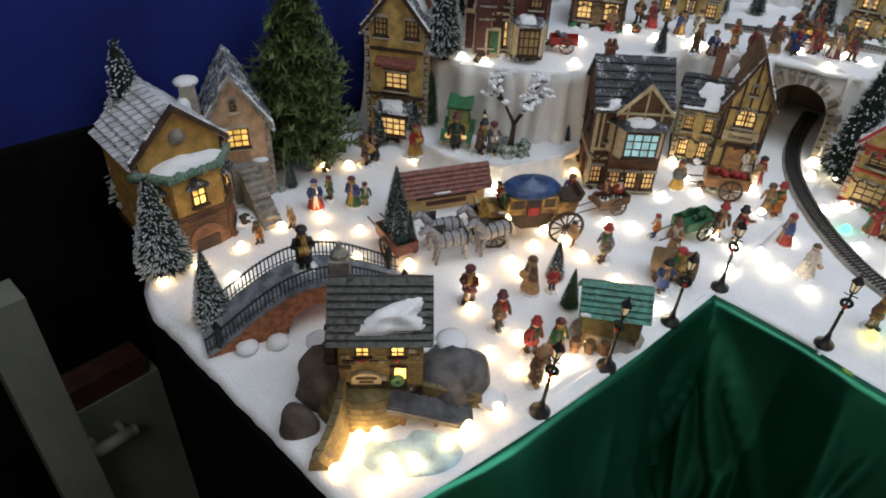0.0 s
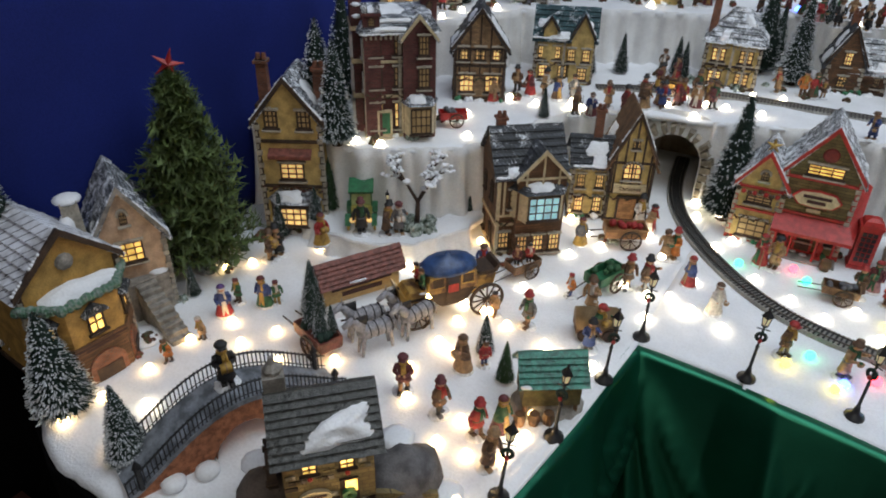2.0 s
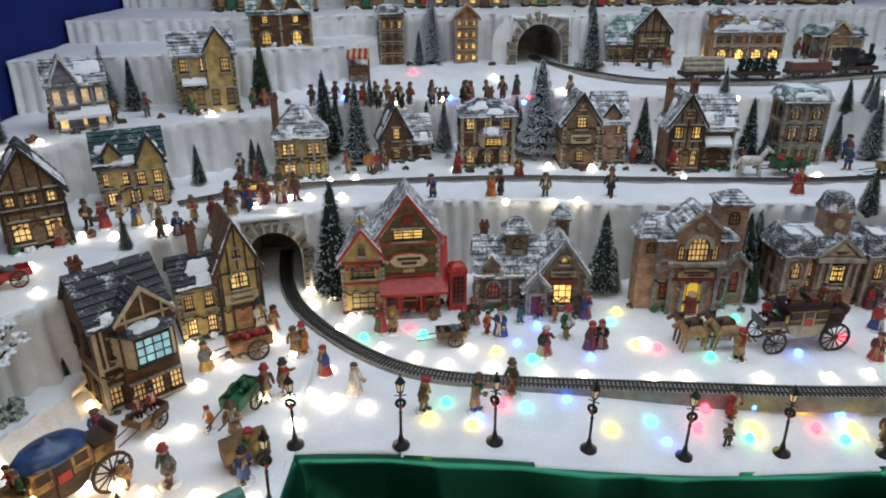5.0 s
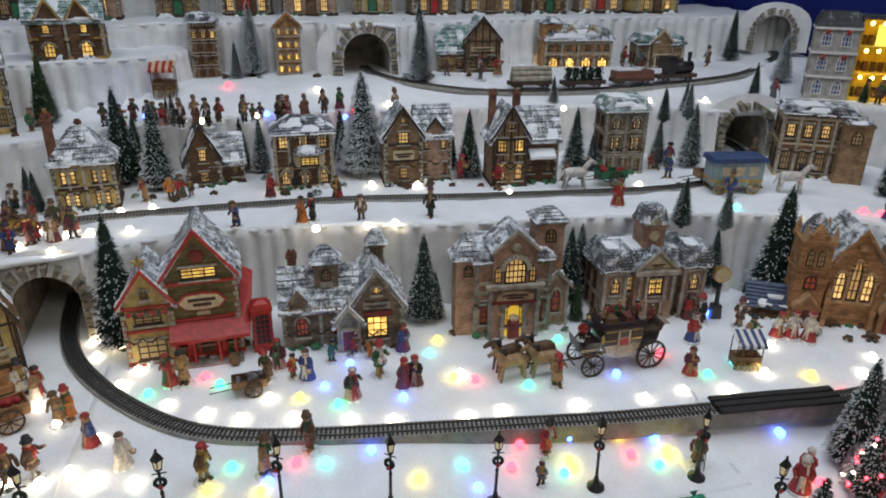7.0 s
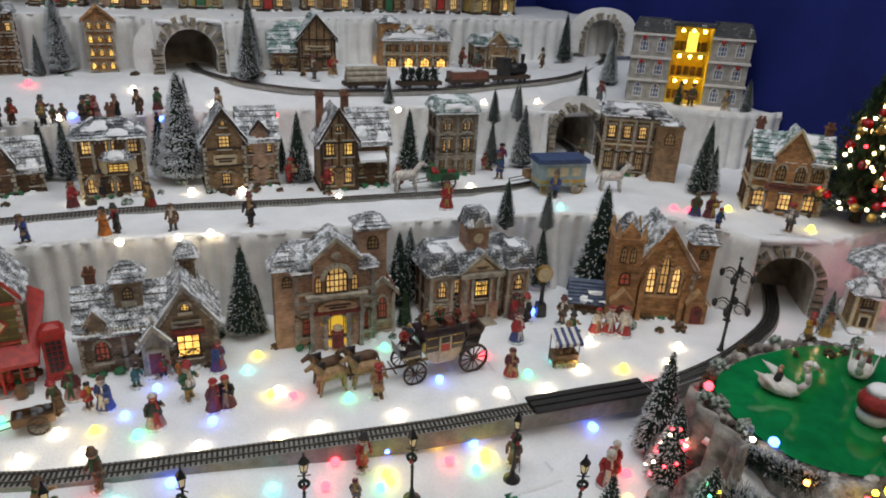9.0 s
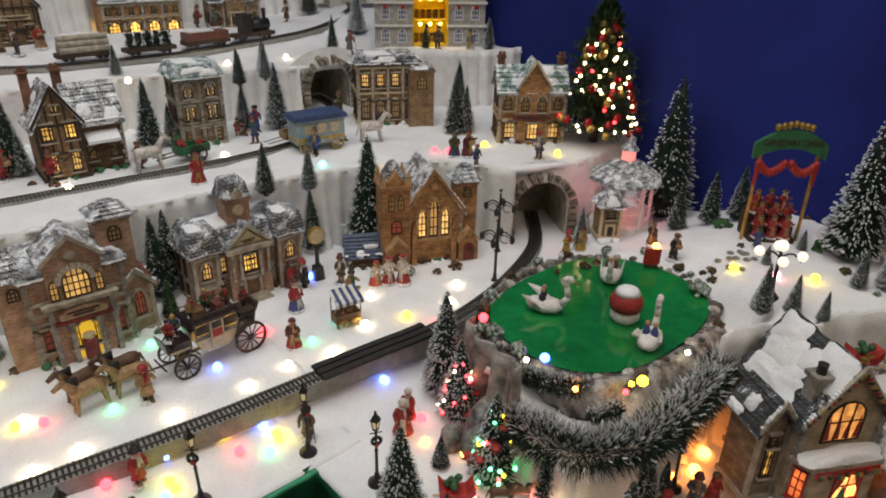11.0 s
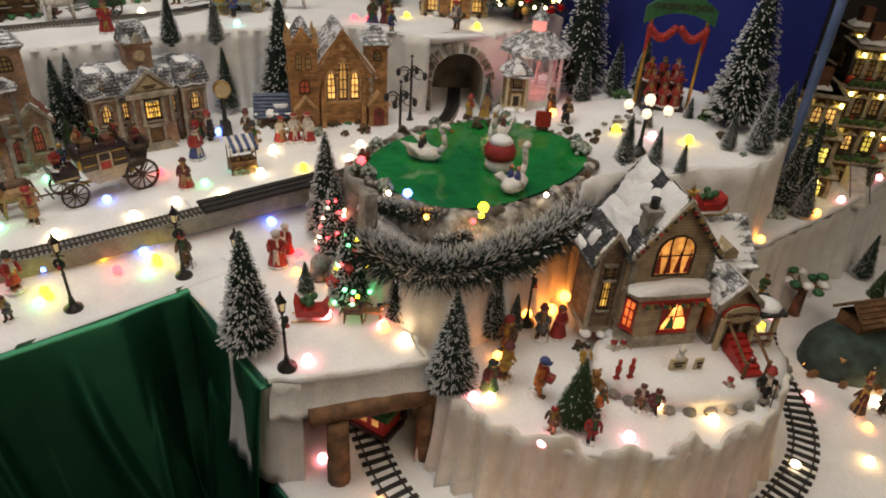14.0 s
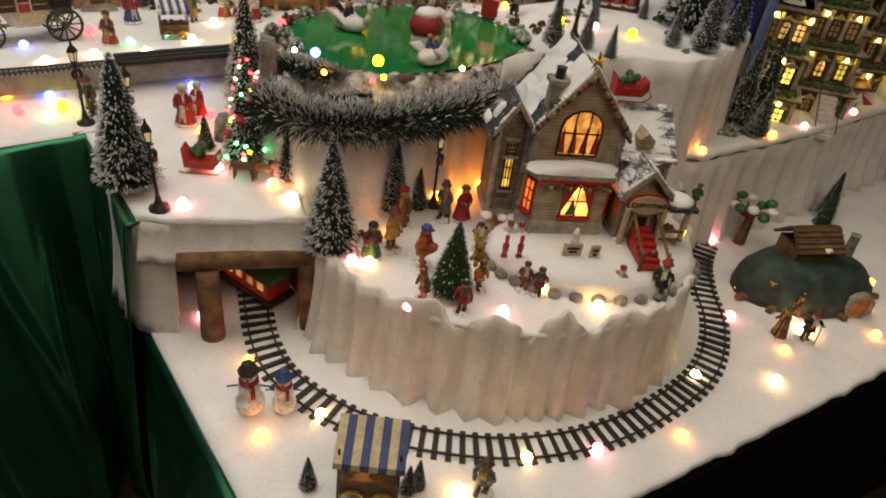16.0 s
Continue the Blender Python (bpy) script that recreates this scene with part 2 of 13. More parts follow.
# ---- mesh helpers ----
class Geo:
    """Collects vertices and faces, in the thing's own space."""

    def __init__(self):
        self.v, self.f, self.s, self.slot = [], [], [], 0

    def add(self, verts, faces, m=None):
        k = len(self.v)
        self.v += [tuple(m @ Vector(p)) for p in verts] if m else [tuple(p) for p in verts]
        self.f += [tuple(i + k for i in f) for f in faces]
        self.s += [self.slot] * len(faces)
        return self

    def use(self, slot):
        self.slot = slot
        return self

    def box(self, x0, x1, y0, y1, z0, z1, m=None, taper=0.0):
        t = taper
        vs = [(x0, y0, z0), (x1, y0, z0), (x1, y1, z0), (x0, y1, z0), (x0 + t, y0 + t, z1), (x1 - t, y0 + t, z1), (x1 - t, y1 - t, z1), (x0 + t, y1 - t, z1)]
        return self.add(vs, [(3, 2, 1, 0), (4, 5, 6, 7), (0, 1, 5, 4), (1, 2, 6, 5), (2, 3, 7, 6), (3, 0, 4, 7)], m)

    def prism(self, outline, y0, y1, m=None):
        """An outline of (x, z), counter-clockwise seen from -y, drawn out from y0 to y1."""
        n = len(outline)
        vs = [(x, y0, z) for x, z in outline] + [(x, y1, z) for x, z in outline]
        fs = [tuple(range(n)), tuple(range(2 * n - 1, n - 1, -1))]
        fs += [(i + n, (i + 1) % n + n, (i + 1) % n, i) for i in range(n)]
        return self.add(vs, fs, m)

    def lathe(self, profile, sides=10, m=None, squash=1.0):
        """A profile of (radius, z) turned round the z axis."""
        vs, fs = [], []
        for r, z in profile:
            vs += [(r * math.cos(2 * math.pi * i / sides), squash * r * math.sin(2 * math.pi * i / sides), z) for i in range(sides)]
        for j in range(len(profile) - 1):
            a, b = j * sides, (j + 1) * sides
            fs += [(a + i, a + (i + 1) % sides, b + (i + 1) % sides, b + i) for i in range(sides)]
        fs += [tuple(range(sides - 1, -1, -1)), tuple(range((len(profile) - 1) * sides, len(profile) * sides))]
        return self.add(vs, fs, m)

    def rod(self, a, b, r, sides=6, r2=None):
        a, b = Vector(a), Vector(b)
        turn = (b - a).to_track_quat("Z", "Y").to_matrix().to_4x4()
        return self.lathe([(r, 0), (r if r2 is None else r2, (b - a).length)], sides, Matrix.Translation(a) @ turn)

    def ball(self, c, r, sides=8, squash=1.0):
        prof = [(r * math.sin(math.pi * k / 5 + 1e-3), c[2] - squash * r * math.cos(math.pi * k / 5)) for k in range(6)]
        return self.lathe(prof, sides, Matrix.Translation((c[0], c[1], 0)))

    def ring(self, c, r, thick, width, sides=16):
        """A wheel rim round an axis along y."""
        vs, fs = [], []
        for i in range(sides):
            a = 2 * math.pi * i / sides
            for rr, yy in ((r, -width), (r, width), (r - thick, width), (r - thick, -width)):
                vs.append((c[0] + rr * math.cos(a), c[1] + yy, c[2] + rr * math.sin(a)))
        for i in range(sides):
            for j in range(4):
                a, b = i * 4, ((i + 1) % sides) * 4
                fs.append((a + j, b + j, b + (j + 1) % 4, a + (j + 1) % 4))
        return self.add(vs, fs)

    def mesh(self, name, material, smooth=False):
        me = bpy.data.meshes.new(name)
        me.from_pydata(self.v, [], self.f)
        for m in material if isinstance(material, (list, tuple)) else [material]:
            me.materials.append(m)
        if len(self.s) == len(self.f) and any(self.s):
            me.polygons.foreach_set("material_index", self.s)
        if smooth:
            me.shade_smooth()
        me.update()
        return me


def part(name, geo, material, parent=None, label="", smooth=False):
    ob = new(name, geo.mesh(name, material, smooth) if isinstance(geo, Geo) else geo)
    ob.parent = parent
    if label:
        ob["label"] = label
    return ob


def thing(name, label, category, at, yaw=0.0, scale=1.0, group="", kind=""):
    ob = new(name)
    ob.empty_display_size = 0.02
    ob.matrix_world = pose(*at, 0, 0, yaw) @ Matrix.Scale(scale, 4)
    return tagged(ob, label, category, group, kind)


def ease(v):
    v = max(0.0, min(1.0, v))
    return v * v * (3 - 2 * v)


Z_LOW, Z_HILL, Z_TWO, Z_THREE, Z_FOUR = 0.56, 0.70, 0.97, 1.10, 1.27


def ground(x, y):
    """Height of the snow on the first level: the lamp strip lies a little below the street behind the track."""
    if y < -0.02 and x > 0.9:
        return 0.742 + 0.02 * ease((x - 1.25) / 0.3)
    z = 0.79 - 0.05 * ease((x - 0.1) / 0.6) * (1 - ease((y - 0.03) / 0.13))
    if x > 1.2:
        z += 0.022 * ease((x - 1.25) / 0.3) * (1 - ease((y - 0.02) / 0.16))
    return z


def park(x, y):
    """Height of the raised park: level round the pond, climbing towards the choir."""
    w = 1 - ease((math.hypot((x - 1.42) / 0.2, (y + 0.155) / 0.152) - 1.0) / 0.6)
    return 0.887 * w + (0.85 + 0.08 * ease((0.06 - y) / 0.28)) * (1 - w)


def third(x, y):
    """Height of the third tier, which climbs a little towards the back."""
    return Z_THREE + 0.055 * ease((y - 1.1) / 0.2) + 0.02 * ease((x - 1.75) / 0.15)

# ---- tables, snow and cloth ----
def sheet(name, label, x0, x1, y0, y1, nx, ny, height, material, keep=None, category="snow"):
    """A snow blanket over a grid, with a hem turned down all round."""
    geo, at = Geo(), {}
    for j in range(ny + 1):
        for i in range(nx + 1):
            x, y = x0 + (x1 - x0) * i / nx, y0 + (y1 - y0) * j / ny
            if keep is None or keep(x, y):
                at[i, j] = len(geo.v)
                n = noise.noise(Vector((x * 9, y * 9, 0))) * 0.0025 + noise.noise(Vector((x * 40, y * 40, 5))) * 0.0008
                geo.v.append((x, y, height(x, y) + n))
    for i, j in list(at):
        q = [(i, j), (i + 1, j), (i + 1, j + 1), (i, j + 1)]
        if all(k in at for k in q):
            geo.f.append(tuple(at[k] for k in q))
    ob = part(name, geo, material, smooth=True)
    mod = ob.modifiers.new("thick", "SOLIDIFY")
    mod.thickness, mod.offset = 0.012, -1
    return tagged(ob, label, category, kind="structure")


def along(edge, x):
    for (ax, ay), (bx, by) in zip(edge, edge[1:]):
        if ax <= x <= bx:
            return ay + (by - ay) * (x - ax) / (bx - ax)
    return edge[0][1] if x < edge[0][0] else edge[-1][1]


EDGE_LEFT = [(-0.86, -0.4), (-0.76, -0.52), (-0.66, -0.6), (-0.58, -0.635), (-0.1, -0.642), (-0.07, -0.5), (-0.035, -0.25), (-0.016, -0.012)]
EDGE_LOW = [(0.905, -0.82), (1.2, -0.858), (1.9, -0.93), (2.6, -1.0)]
PARK = [(0.915, -0.29), (0.95, -0.318), (1.11, -0.392), (1.125, -0.33), (1.2, -0.265), (1.27, -0.305), (1.34, -0.34), (1.5, -0.345), (1.6, -0.36), (1.72, -0.47), (1.8, -0.53), (2.1, -0.555), (2.35, -0.56), (2.6, -0.565)]
sheet("ground_street", "white sparkling snow blanket along the street", -0.02, 1.0, -0.032, 0.75, 80, 62, ground, SNOW, lambda x, y: y > -0.0125 - 0.02 * ease((x + 0.02) / 0.4))


def cliff(name, points, z0, z1, depth=0.015, label="hanging folds of white fleece", material=FLEECE, waves=24, ragged=0.0):
    """A pleated cloth wall along a line of (x, y); its folds grow towards the foot."""
    line = []
    for (ax, ay), (bx, by) in zip(points, points[1:]):
        n = max(2, int(math.hypot(bx - ax, by - ay) / 0.005))
        line += [(ax + (bx - ax) * k / n, ay + (by - ay) * k / n) for k in range(n)]
    line.append(points[-1])
    geo, rows, run = Geo(), 9, 0.0
    for i, (x, y) in enumerate(line):
        px, py = line[max(0, i - 1)]
        qx, qy = line[min(len(line) - 1, i + 1)]
        run += math.hypot(x - px, y - py)
        l = math.hypot(qx - px, qy - py) or 1
        nx, ny = (qy - py) / l, -(qx - px) / l
        fold = (1.0 - 2.0 * abs(math.sin(run * math.pi * waves + 3 * noise.noise(Vector((run * 5, 0, 0)))))) * 0.7 + noise.noise(Vector((run * 25, 2, 0)))
        for k in range(rows):
            f = k / (rows - 1)
            zt = (z1(x, y) if callable(z1) else z1) + ragged * (noise.noise(Vector((run * 22, 7, 0))) + 0.6 * (abs((run * 13 + noise.noise(Vector((run * 9, 3, 0)))) % 1.0 - 0.5) - 0.25))
            o = depth * fold * (0.35 + 0.65 * (1 - f)) + 0.02 * (1 - f) ** 2
            geo.v.append((x + nx * o, y + ny * o, z0 + (zt - z0) * f))
    for i in range(len(line) - 1):
        for k in range(rows - 1):
            a, b = i * rows + k, (i + 1) * rows + k
            geo.f.append((a, b, b + 1, a + 1))
    ob = part(name, geo, material, smooth=True)
    mod = ob.modifiers.new("thick", "SOLIDIFY")
    mod.thickness, mod.offset = 0.006, 1
    return tagged(ob, label, "fabric", kind="structure")


def terrace(name, label, edge, back, height):
    """A snow-covered tier from its front edge, a line of (x, y), to its back edge."""
    x0, x1 = edge[0][0], edge[-1][0]
    nx, ny, geo = int((x1 - x0) / 0.015), 34, Geo()
    for i in range(nx + 1):
        x = x0 + (x1 - x0) * i / nx
        front = along(edge, x) - 0.006 + 0.006 * noise.noise(Vector((x * 30, 1, 0)))
        for j in range(ny + 1):
            y = front + (back - front) * (j / ny) ** 1.4
            z = height(x, y) + 0.005 * noise.noise(Vector((x * 14, y * 14, 3))) - (0.006 if j == 0 else 0)
            geo.v.append((x, y, z))
    for i in range(nx):
        for j in range(ny):
            a, b = i * (ny + 1) + j, (i + 1) * (ny + 1) + j
            geo.f.append((a, b, b + 1, a + 1))
    ob = part(name, geo, SNOW, smooth=True)
    mod = ob.modifiers.new("thick", "SOLIDIFY")
    mod.thickness, mod.offset = 0.016, -1
    return tagged(ob, label, "snow", kind="structure")


terrace("ground_left", "white sparkling snow blanket over the table", EDGE_LEFT, 1.0, ground)
terrace("ground_low", "white snow blanket under the toy railway loop", EDGE_LOW, -0.2, lambda x, y: Z_LOW)
terrace("ground_park", "white snow blanket round the pond and trees", PARK, 0.6, ground)
LEDGE = [(-0.7, -0.02), (-0.62, -0.05), (-0.52, -0.045), (-0.45, 0.0), (-0.395, 0.11)]
terrace("ledge", "low snowy ledge below the cliff", LEDGE, 0.25, lambda x, y: 0.83)
EDGE2 = [(-0.86, 0.03), (-0.6, 0.04), (-0.52, 0.09), (-0.44, 0.15), (-0.4, 0.3), (-0.33, 0.48), (-0.2, 0.53)]
EDGE2B = [(-0.07, 0.56), (0.1, 0.625), (0.31, 0.63), (0.64, 0.58), (1.0, 0.56), (1.3, 0.52), (1.55, 0.42), (1.64, 0.26)]
EDGE2C = [(1.79, 0.21), (1.9, 0.22), (2.12, 0.24)]
terrace("terrace_two", "second tier of the village covered in snow", EDGE2 + EDGE2B + EDGE2C, 1.35, lambda x, y: Z_TWO)
EDGE3 = [(-0.86, 0.33), (-0.75, 0.45), (-0.67, 0.56), (-0.6, 0.72), (-0.4, 0.86), (-0.21, 0.94), (0.04, 1.1), (0.5, 1.12), (1.1, 1.1), (1.51, 0.96)]
EDGE3B = [(1.67, 0.94), (1.8, 0.92), (1.9, 0.78), (2.0, 0.72), (2.12, 0.7)]
terrace("terrace_three", "third tier of the village covered in snow", EDGE3 + EDGE3B, 2.1, third)
LEDGE4 = [(-0.86, 1.0), (-0.45, 1.13), (-0.3, 1.16), (-0.12, 1.2), (0.0, 1.25), (0.05, 1.33), (0.07, 1.42)]
terrace("ledge_four", "snowy ledge between the third and the topmost tier", LEDGE4, 1.5, lambda x, y: 1.235)
cliff("ledge_four_cliff", LEDGE4, Z_THREE - 0.02, 1.235)
EDGE4 = [(-0.86, 1.36), (-0.3, 1.4), (0.1, 1.48), (0.43, 1.46), (0.49, 1.36)]
EDGE4B = [(0.66, 1.36), (1.0, 1.5), (1.6, 1.55), (2.1, 1.5)]
terrace("terrace_four", "topmost tier of the village covered in snow", EDGE4 + EDGE4B, 2.1, lambda x, y: Z_FOUR + 0.03)
cliff("cliff_two", EDGE2, 0.77, Z_TWO)
cliff("ledge_cliff", LEDGE, 0.78, 0.83, 0.01)
cliff("park_front", [(0.916, -0.29), (0.952, -0.316), (1.114, -0.391)], 0.682, 0.742, 0.004, ragged=0.006)
cliff("trestle_side", [(0.908, -0.2), (0.912, -0.29), (0.95, -0.318)], 0.556, 0.735, 0.004, "white fleece beside the wooden trestle")
cliff("cliff_two_middle", EDGE2B, 0.77, Z_TWO)
cliff("cliff_two_end", EDGE2C, 0.74, Z_TWO)
cliff("cliff_three", EDGE3, Z_TWO - 0.02, Z_THREE)
cliff("cliff_three_end", EDGE3B, Z_TWO - 0.02, Z_THREE + 0.03)
cliff("cliff_four", EDGE4, Z_THREE - 0.02, Z_FOUR + 0.03)
cliff("cliff_four_end", EDGE4B, Z_THREE - 0.02, Z_FOUR + 0.03)
cliff("cliff_back", [(-0.86, 1.84), (0.4, 1.86), (1.1, 1.88), (1.75, 1.86)], Z_FOUR, 1.56)

# hill in front of the shop, above the railway loop
HILL = [(1.115, -0.44), (1.12, -0.49), (1.16, -0.58), (1.24, -0.67), (1.34, -0.72), (1.44, -0.745), (1.53, -0.725), (1.62, -0.66)]
terrace("hill", "snowy hill inside the railway loop", HILL + [(1.72, -0.55), (1.85, -0.48)], -0.24, lambda x, y: Z_HILL)
cliff("hill_cliff", [(1.112, -0.4)] + HILL + [(1.72, -0.55), (1.85, -0.48)], Z_LOW - 0.01, Z_HILL + 0.012, 0.015, "hanging folds of cream fleece below the hill", streak_mat("streaked_fleece", (0.86, 0.84, 0.81), (0.66, 0.6, 0.53)), 30, 0.034)
cliff("park_cliff", [(1.118, -0.4), (1.13, -0.33), (1.2, -0.262), (1.27, -0.302), (1.34, -0.337)], Z_LOW - 0.01, 0.735, 0.012)
cliff("park_cliff_end", [(1.34, -0.337), (1.5, -0.342), (1.6, -0.357), (1.72, -0.467), (1.8, -0.527), (2.1, -0.552), (2.35, -0.557), (2.57, -0.562)], Z_LOW - 0.01, 0.745, 0.012, waves=18)


# raised park with the pond
PARK_FRONT = [(1.125, -0.235), (1.135, -0.3), (1.165, -0.338), (1.23, -0.358), (1.3, -0.36), (1.39, -0.345), (1.46, -0.35)]
PARK_RIGHT = [(1.46, -0.35), (1.52, -0.4), (1.56, -0.44), (1.63, -0.455), (1.7, -0.5), (1.78, -0.505), (1.9, -0.47), (1.98, -0.43)]
PARK_BACK = [(2.06, 0.2), (1.93, 0.19), (1.8, 0.16), (1.73, 0.1), (1.62, 0.065), (1.52, 0.04), (1.42, 0.03), (1.31, 0.005), (1.225, -0.04), (1.185, -0.1), (1.175, -0.18), (1.125, -0.235)]
OUTLINE = PARK_FRONT + PARK_RIGHT[1:] + [(1.985, -0.05), (2.03, 0.12), (2.06, 0.2)] + PARK_BACK[:-1]


def in_park(x, y):
    odd = False
    for (ax, ay), (bx, by) in zip(OUTLINE, OUTLINE[1:] + OUTLINE[:1]):
        if (ay > y) != (by > y) and x < (bx - ax) * (y - ay) / (by - ay) + ax:
            odd = not odd
    return odd


def park_snow(x, y):
    """The park's snow, sunk below the pond's water."""
    d = math.hypot((x - 1.42) / 0.2, (y + 0.155) / 0.152)
    near = 0.045 * (1 - ease((d - 1.45) / 0.25)) * ease((1.62 - x) / 0.06)
    z = park(x, y) - 0.012 * (1 - ease((d - 0.95) / 0.2)) - near
    front = ease((1.52 - x) / 0.08) * ease((-0.2 - y) / 0.06)
    return z * (1 - front) + min(z, 0.84) * front


sheet("ground_pond", "white snow blanket over the raised park round the pond", 1.1, 2.6, -0.53, 0.33, 250, 144, park_snow, SNOW, in_park)
cliff("pond_front", PARK_FRONT, Z_HILL - 0.02, 0.862, 0.012, "hanging folds of cream fleece below the pond", waves=18)
cliff("pond_front_right", PARK_RIGHT, 0.66, park, 0.012, "hanging folds of cream fleece below the park", waves=18)
cliff("pond_bank_back", PARK_BACK, 0.73, park, 0.02, "rough grey bank of crumpled cloth behind the pond", mat("crumpled_bank", (0.34, 0.32, 0.3), 0.6, 0.5, 30.0, 0.7, other=(0.07, 0.06, 0.05)), waves=16)


def drape(name, label, points, z0, z1, material, folds, deep, lean=0.0, corner=None, crease=0.0):
    """Cloth hanging from an edge in panels of uneven width. folds: panels a metre; corner: a run along the edge from which creases fan out; crease: height of narrow slanting creases."""
    rnd = random.Random(len(label) * 7 + folds)
    line, run = [], 0.0
    for (ax, ay), (bx, by) in zip(points, points[1:]):
        n = max(2, int(math.hypot(bx - ax, by - ay) / 0.004))
        line += [(ax + (bx - ax) * k / n, ay + (by - ay) * k / n) for k in range(n)]
    line.append(points[-1])
    total = sum(math.dist(a, b) for a, b in zip(line, line[1:]))
    knots, out = [(-0.3, 0.0)], 0
    while knots[-1][0] < total + 0.3:
        out = 1 - out
        knots.append((knots[-1][0] + rnd.uniform(0.55, 1.5) / folds, out * rnd.uniform(0.6, 1.2) + rnd.uniform(0.0, 0.2)))
    ridges = [(rnd.uniform(0, total), rnd.uniform(0.0, 0.5), rnd.uniform(-0.22, 0.22), rnd.uniform(0.006, 0.013), rnd.uniform(0.5, 1.3)) for k in range(int(total * 20))] if crease else []
    if corner is not None:
        ridges += [(corner, 0.0, v, 0.008 + 0.008 * abs(v), 1.4) for v in (-0.5, -0.28, -0.12, 0.03, 0.14, 0.3, 0.52)]
    geo, rows = Geo(), 34
    for i, (x, y) in enumerate(line):
        px, py = line[max(0, i - 1)]
        qx, qy = line[min(len(line) - 1, i + 1)]
        run += math.hypot(x - px, y - py)
        l = math.hypot(qx - px, qy - py) or 1
        nx, ny = (qy - py) / l, -(qx - px) / l
        top = z1(x, y) if callable(z1) else z1
        for k in range(rows):
            f = (0.0, 0.0, 0.004)[k] if k < 3 else 0.004 + 0.996 * (k - 2) / (rows - 3)
            s = run + 0.04 * f * noise.noise(Vector((run * 4, f * 2, 1)))
            m = next(q for q in range(1, len(knots)) if knots[q][0] > s)
            u = (s - knots[m - 1][0]) / (knots[m][0] - knots[m - 1][0])
            u = 0.7 * u + 0.3 * u * u * (3 - 2 * u)
            fold = knots[m - 1][1] + (knots[m][1] - knots[m - 1][1]) * u + 0.12 * noise.noise(Vector((s * 14, f * 1.5, 4)))
            o = 0.002 + deep * fold * (0.06 + 0.94 * min(1.0, f * 1.6) ** 0.8) + lean * f
            for at, start, slant, wide, high in ridges:
                g = f - start
                if g > 0.0 and abs(s - at - slant * g) < wide * 3.2:
                    o += crease * high * min(1.0, g * 6) * max(0.0, 1 - g * 0.9) * math.exp(-((s - at - slant * g) / wide) ** 2)
            if k == 0:
                o = -0.012
            geo.v.append((x + nx * o, y + ny * o, top + (z0 - top) * f))
    for i in range(len(line) - 1):
        for k in range(rows - 1):
            a, b = i * rows + k, (i + 1) * rows + k
            geo.f.append((a, b, b + 1, a + 1))
    ob = part(name, geo, material, smooth=True)
    mod = ob.modifiers.new("thick", "SOLIDIFY")
    mod.thickness, mod.offset = 0.003, -1
    return tagged(ob, label, "cloth", kind="structure")


drape("table_skirt", "shiny dark green satin skirt hanging from the table edge", [(-0.1, -0.645), (-0.067, -0.5), (-0.032, -0.25), (-0.014, -0.016), (0.2, -0.03), (0.5, -0.036), (0.92, -0.036)], 0.02, lambda x, y: ground(x, y) - 0.004, SATIN, 10, 0.075, 0.02, 0.635, 0.018)
drape("table_skirt_right", "dark green satin skirt hanging in folds from the table", [(0.915, -0.04), (0.905, -0.3)], 0.02, 0.733, SATIN, 15, 0.035, 0.01, None, 0.012)
drape("table_skirt_low", "dark green satin skirt below the railway table", [(0.904, -0.3), (0.9, -0.825)], 0.02, 0.546, SATIN, 12, 0.03, 0.01, None, 0.008)
drape("table_skirt_front", "black cloth below the railway table", [(0.9, -0.825), (1.2, -0.863), (1.9, -0.935), (2.6, -1.005)], 0.02, 0.542, BLACK, 4, 0.008)
drape("table_skirt_end", "black cloth hanging from the table end", [(-0.88, -0.4), (-0.77, -0.525), (-0.665, -0.606), (-0.58, -0.64), (-0.105, -0.647)], 0.02, 0.776, BLACK, 4, 0.008)


def slab(name, label, x0, x1, y0, y1, z0, z1, material, category="wall"):
    return tagged(part(name, Geo().box(x0, x1, y0, y1, z0, z1), material), label, category, kind="structure")


WALLS = mat("hall_wall", (0.1, 0.085, 0.07), 0.85, 0.2, 3.0, 0.1)
FLOOR = mat("hall_floor", (0.03, 0.02, 0.016), 0.6, 0.3, 4.0, 0.1)
slab("floor", "dark hall floor", -3.0, 4.5, -4.0, 3.0, -0.1, 0.0, FLOOR, "floor")
slab("ceiling", "pale hall ceiling", -3.0, 4.5, -4.0, 3.0, 3.0, 3.1, WHITE, "ceiling")
slab("wall_north", "hall wall", -3.0, 4.5, 3.0, 3.1, 0.0, 3.0, WALLS)
slab("wall_south", "hall wall", -3.0, 4.5, -4.1, -4.0, 0.0, 3.0, WALLS)
slab("wall_east", "hall wall", 4.5, 4.6, -4.0, 3.0, 0.0, 3.0, WALLS)
slab("wall_west", "hall wall", -3.1, -3.0, -4.0, 3.0, 0.0, 3.0, WALLS)
drape("backdrop_left", "deep blue cloth backdrop behind the village", [(-0.96, -1.2), (-0.9, -0.6), (-0.875, -0.42), (-0.875, 0.5), (-0.88, 2.2), (2.14, 2.2)], 0.78, 2.4, BLUE, 2, 0.004)
# added black sheet that stands in for the deep shade beside the table
drape("side_curtain", "black cloth hanging at the end of the table", [(-0.95, -1.25), (-0.89, -0.6), (-0.868, -0.42)], 0.02, 0.93, BLACK, 2, 0.01)
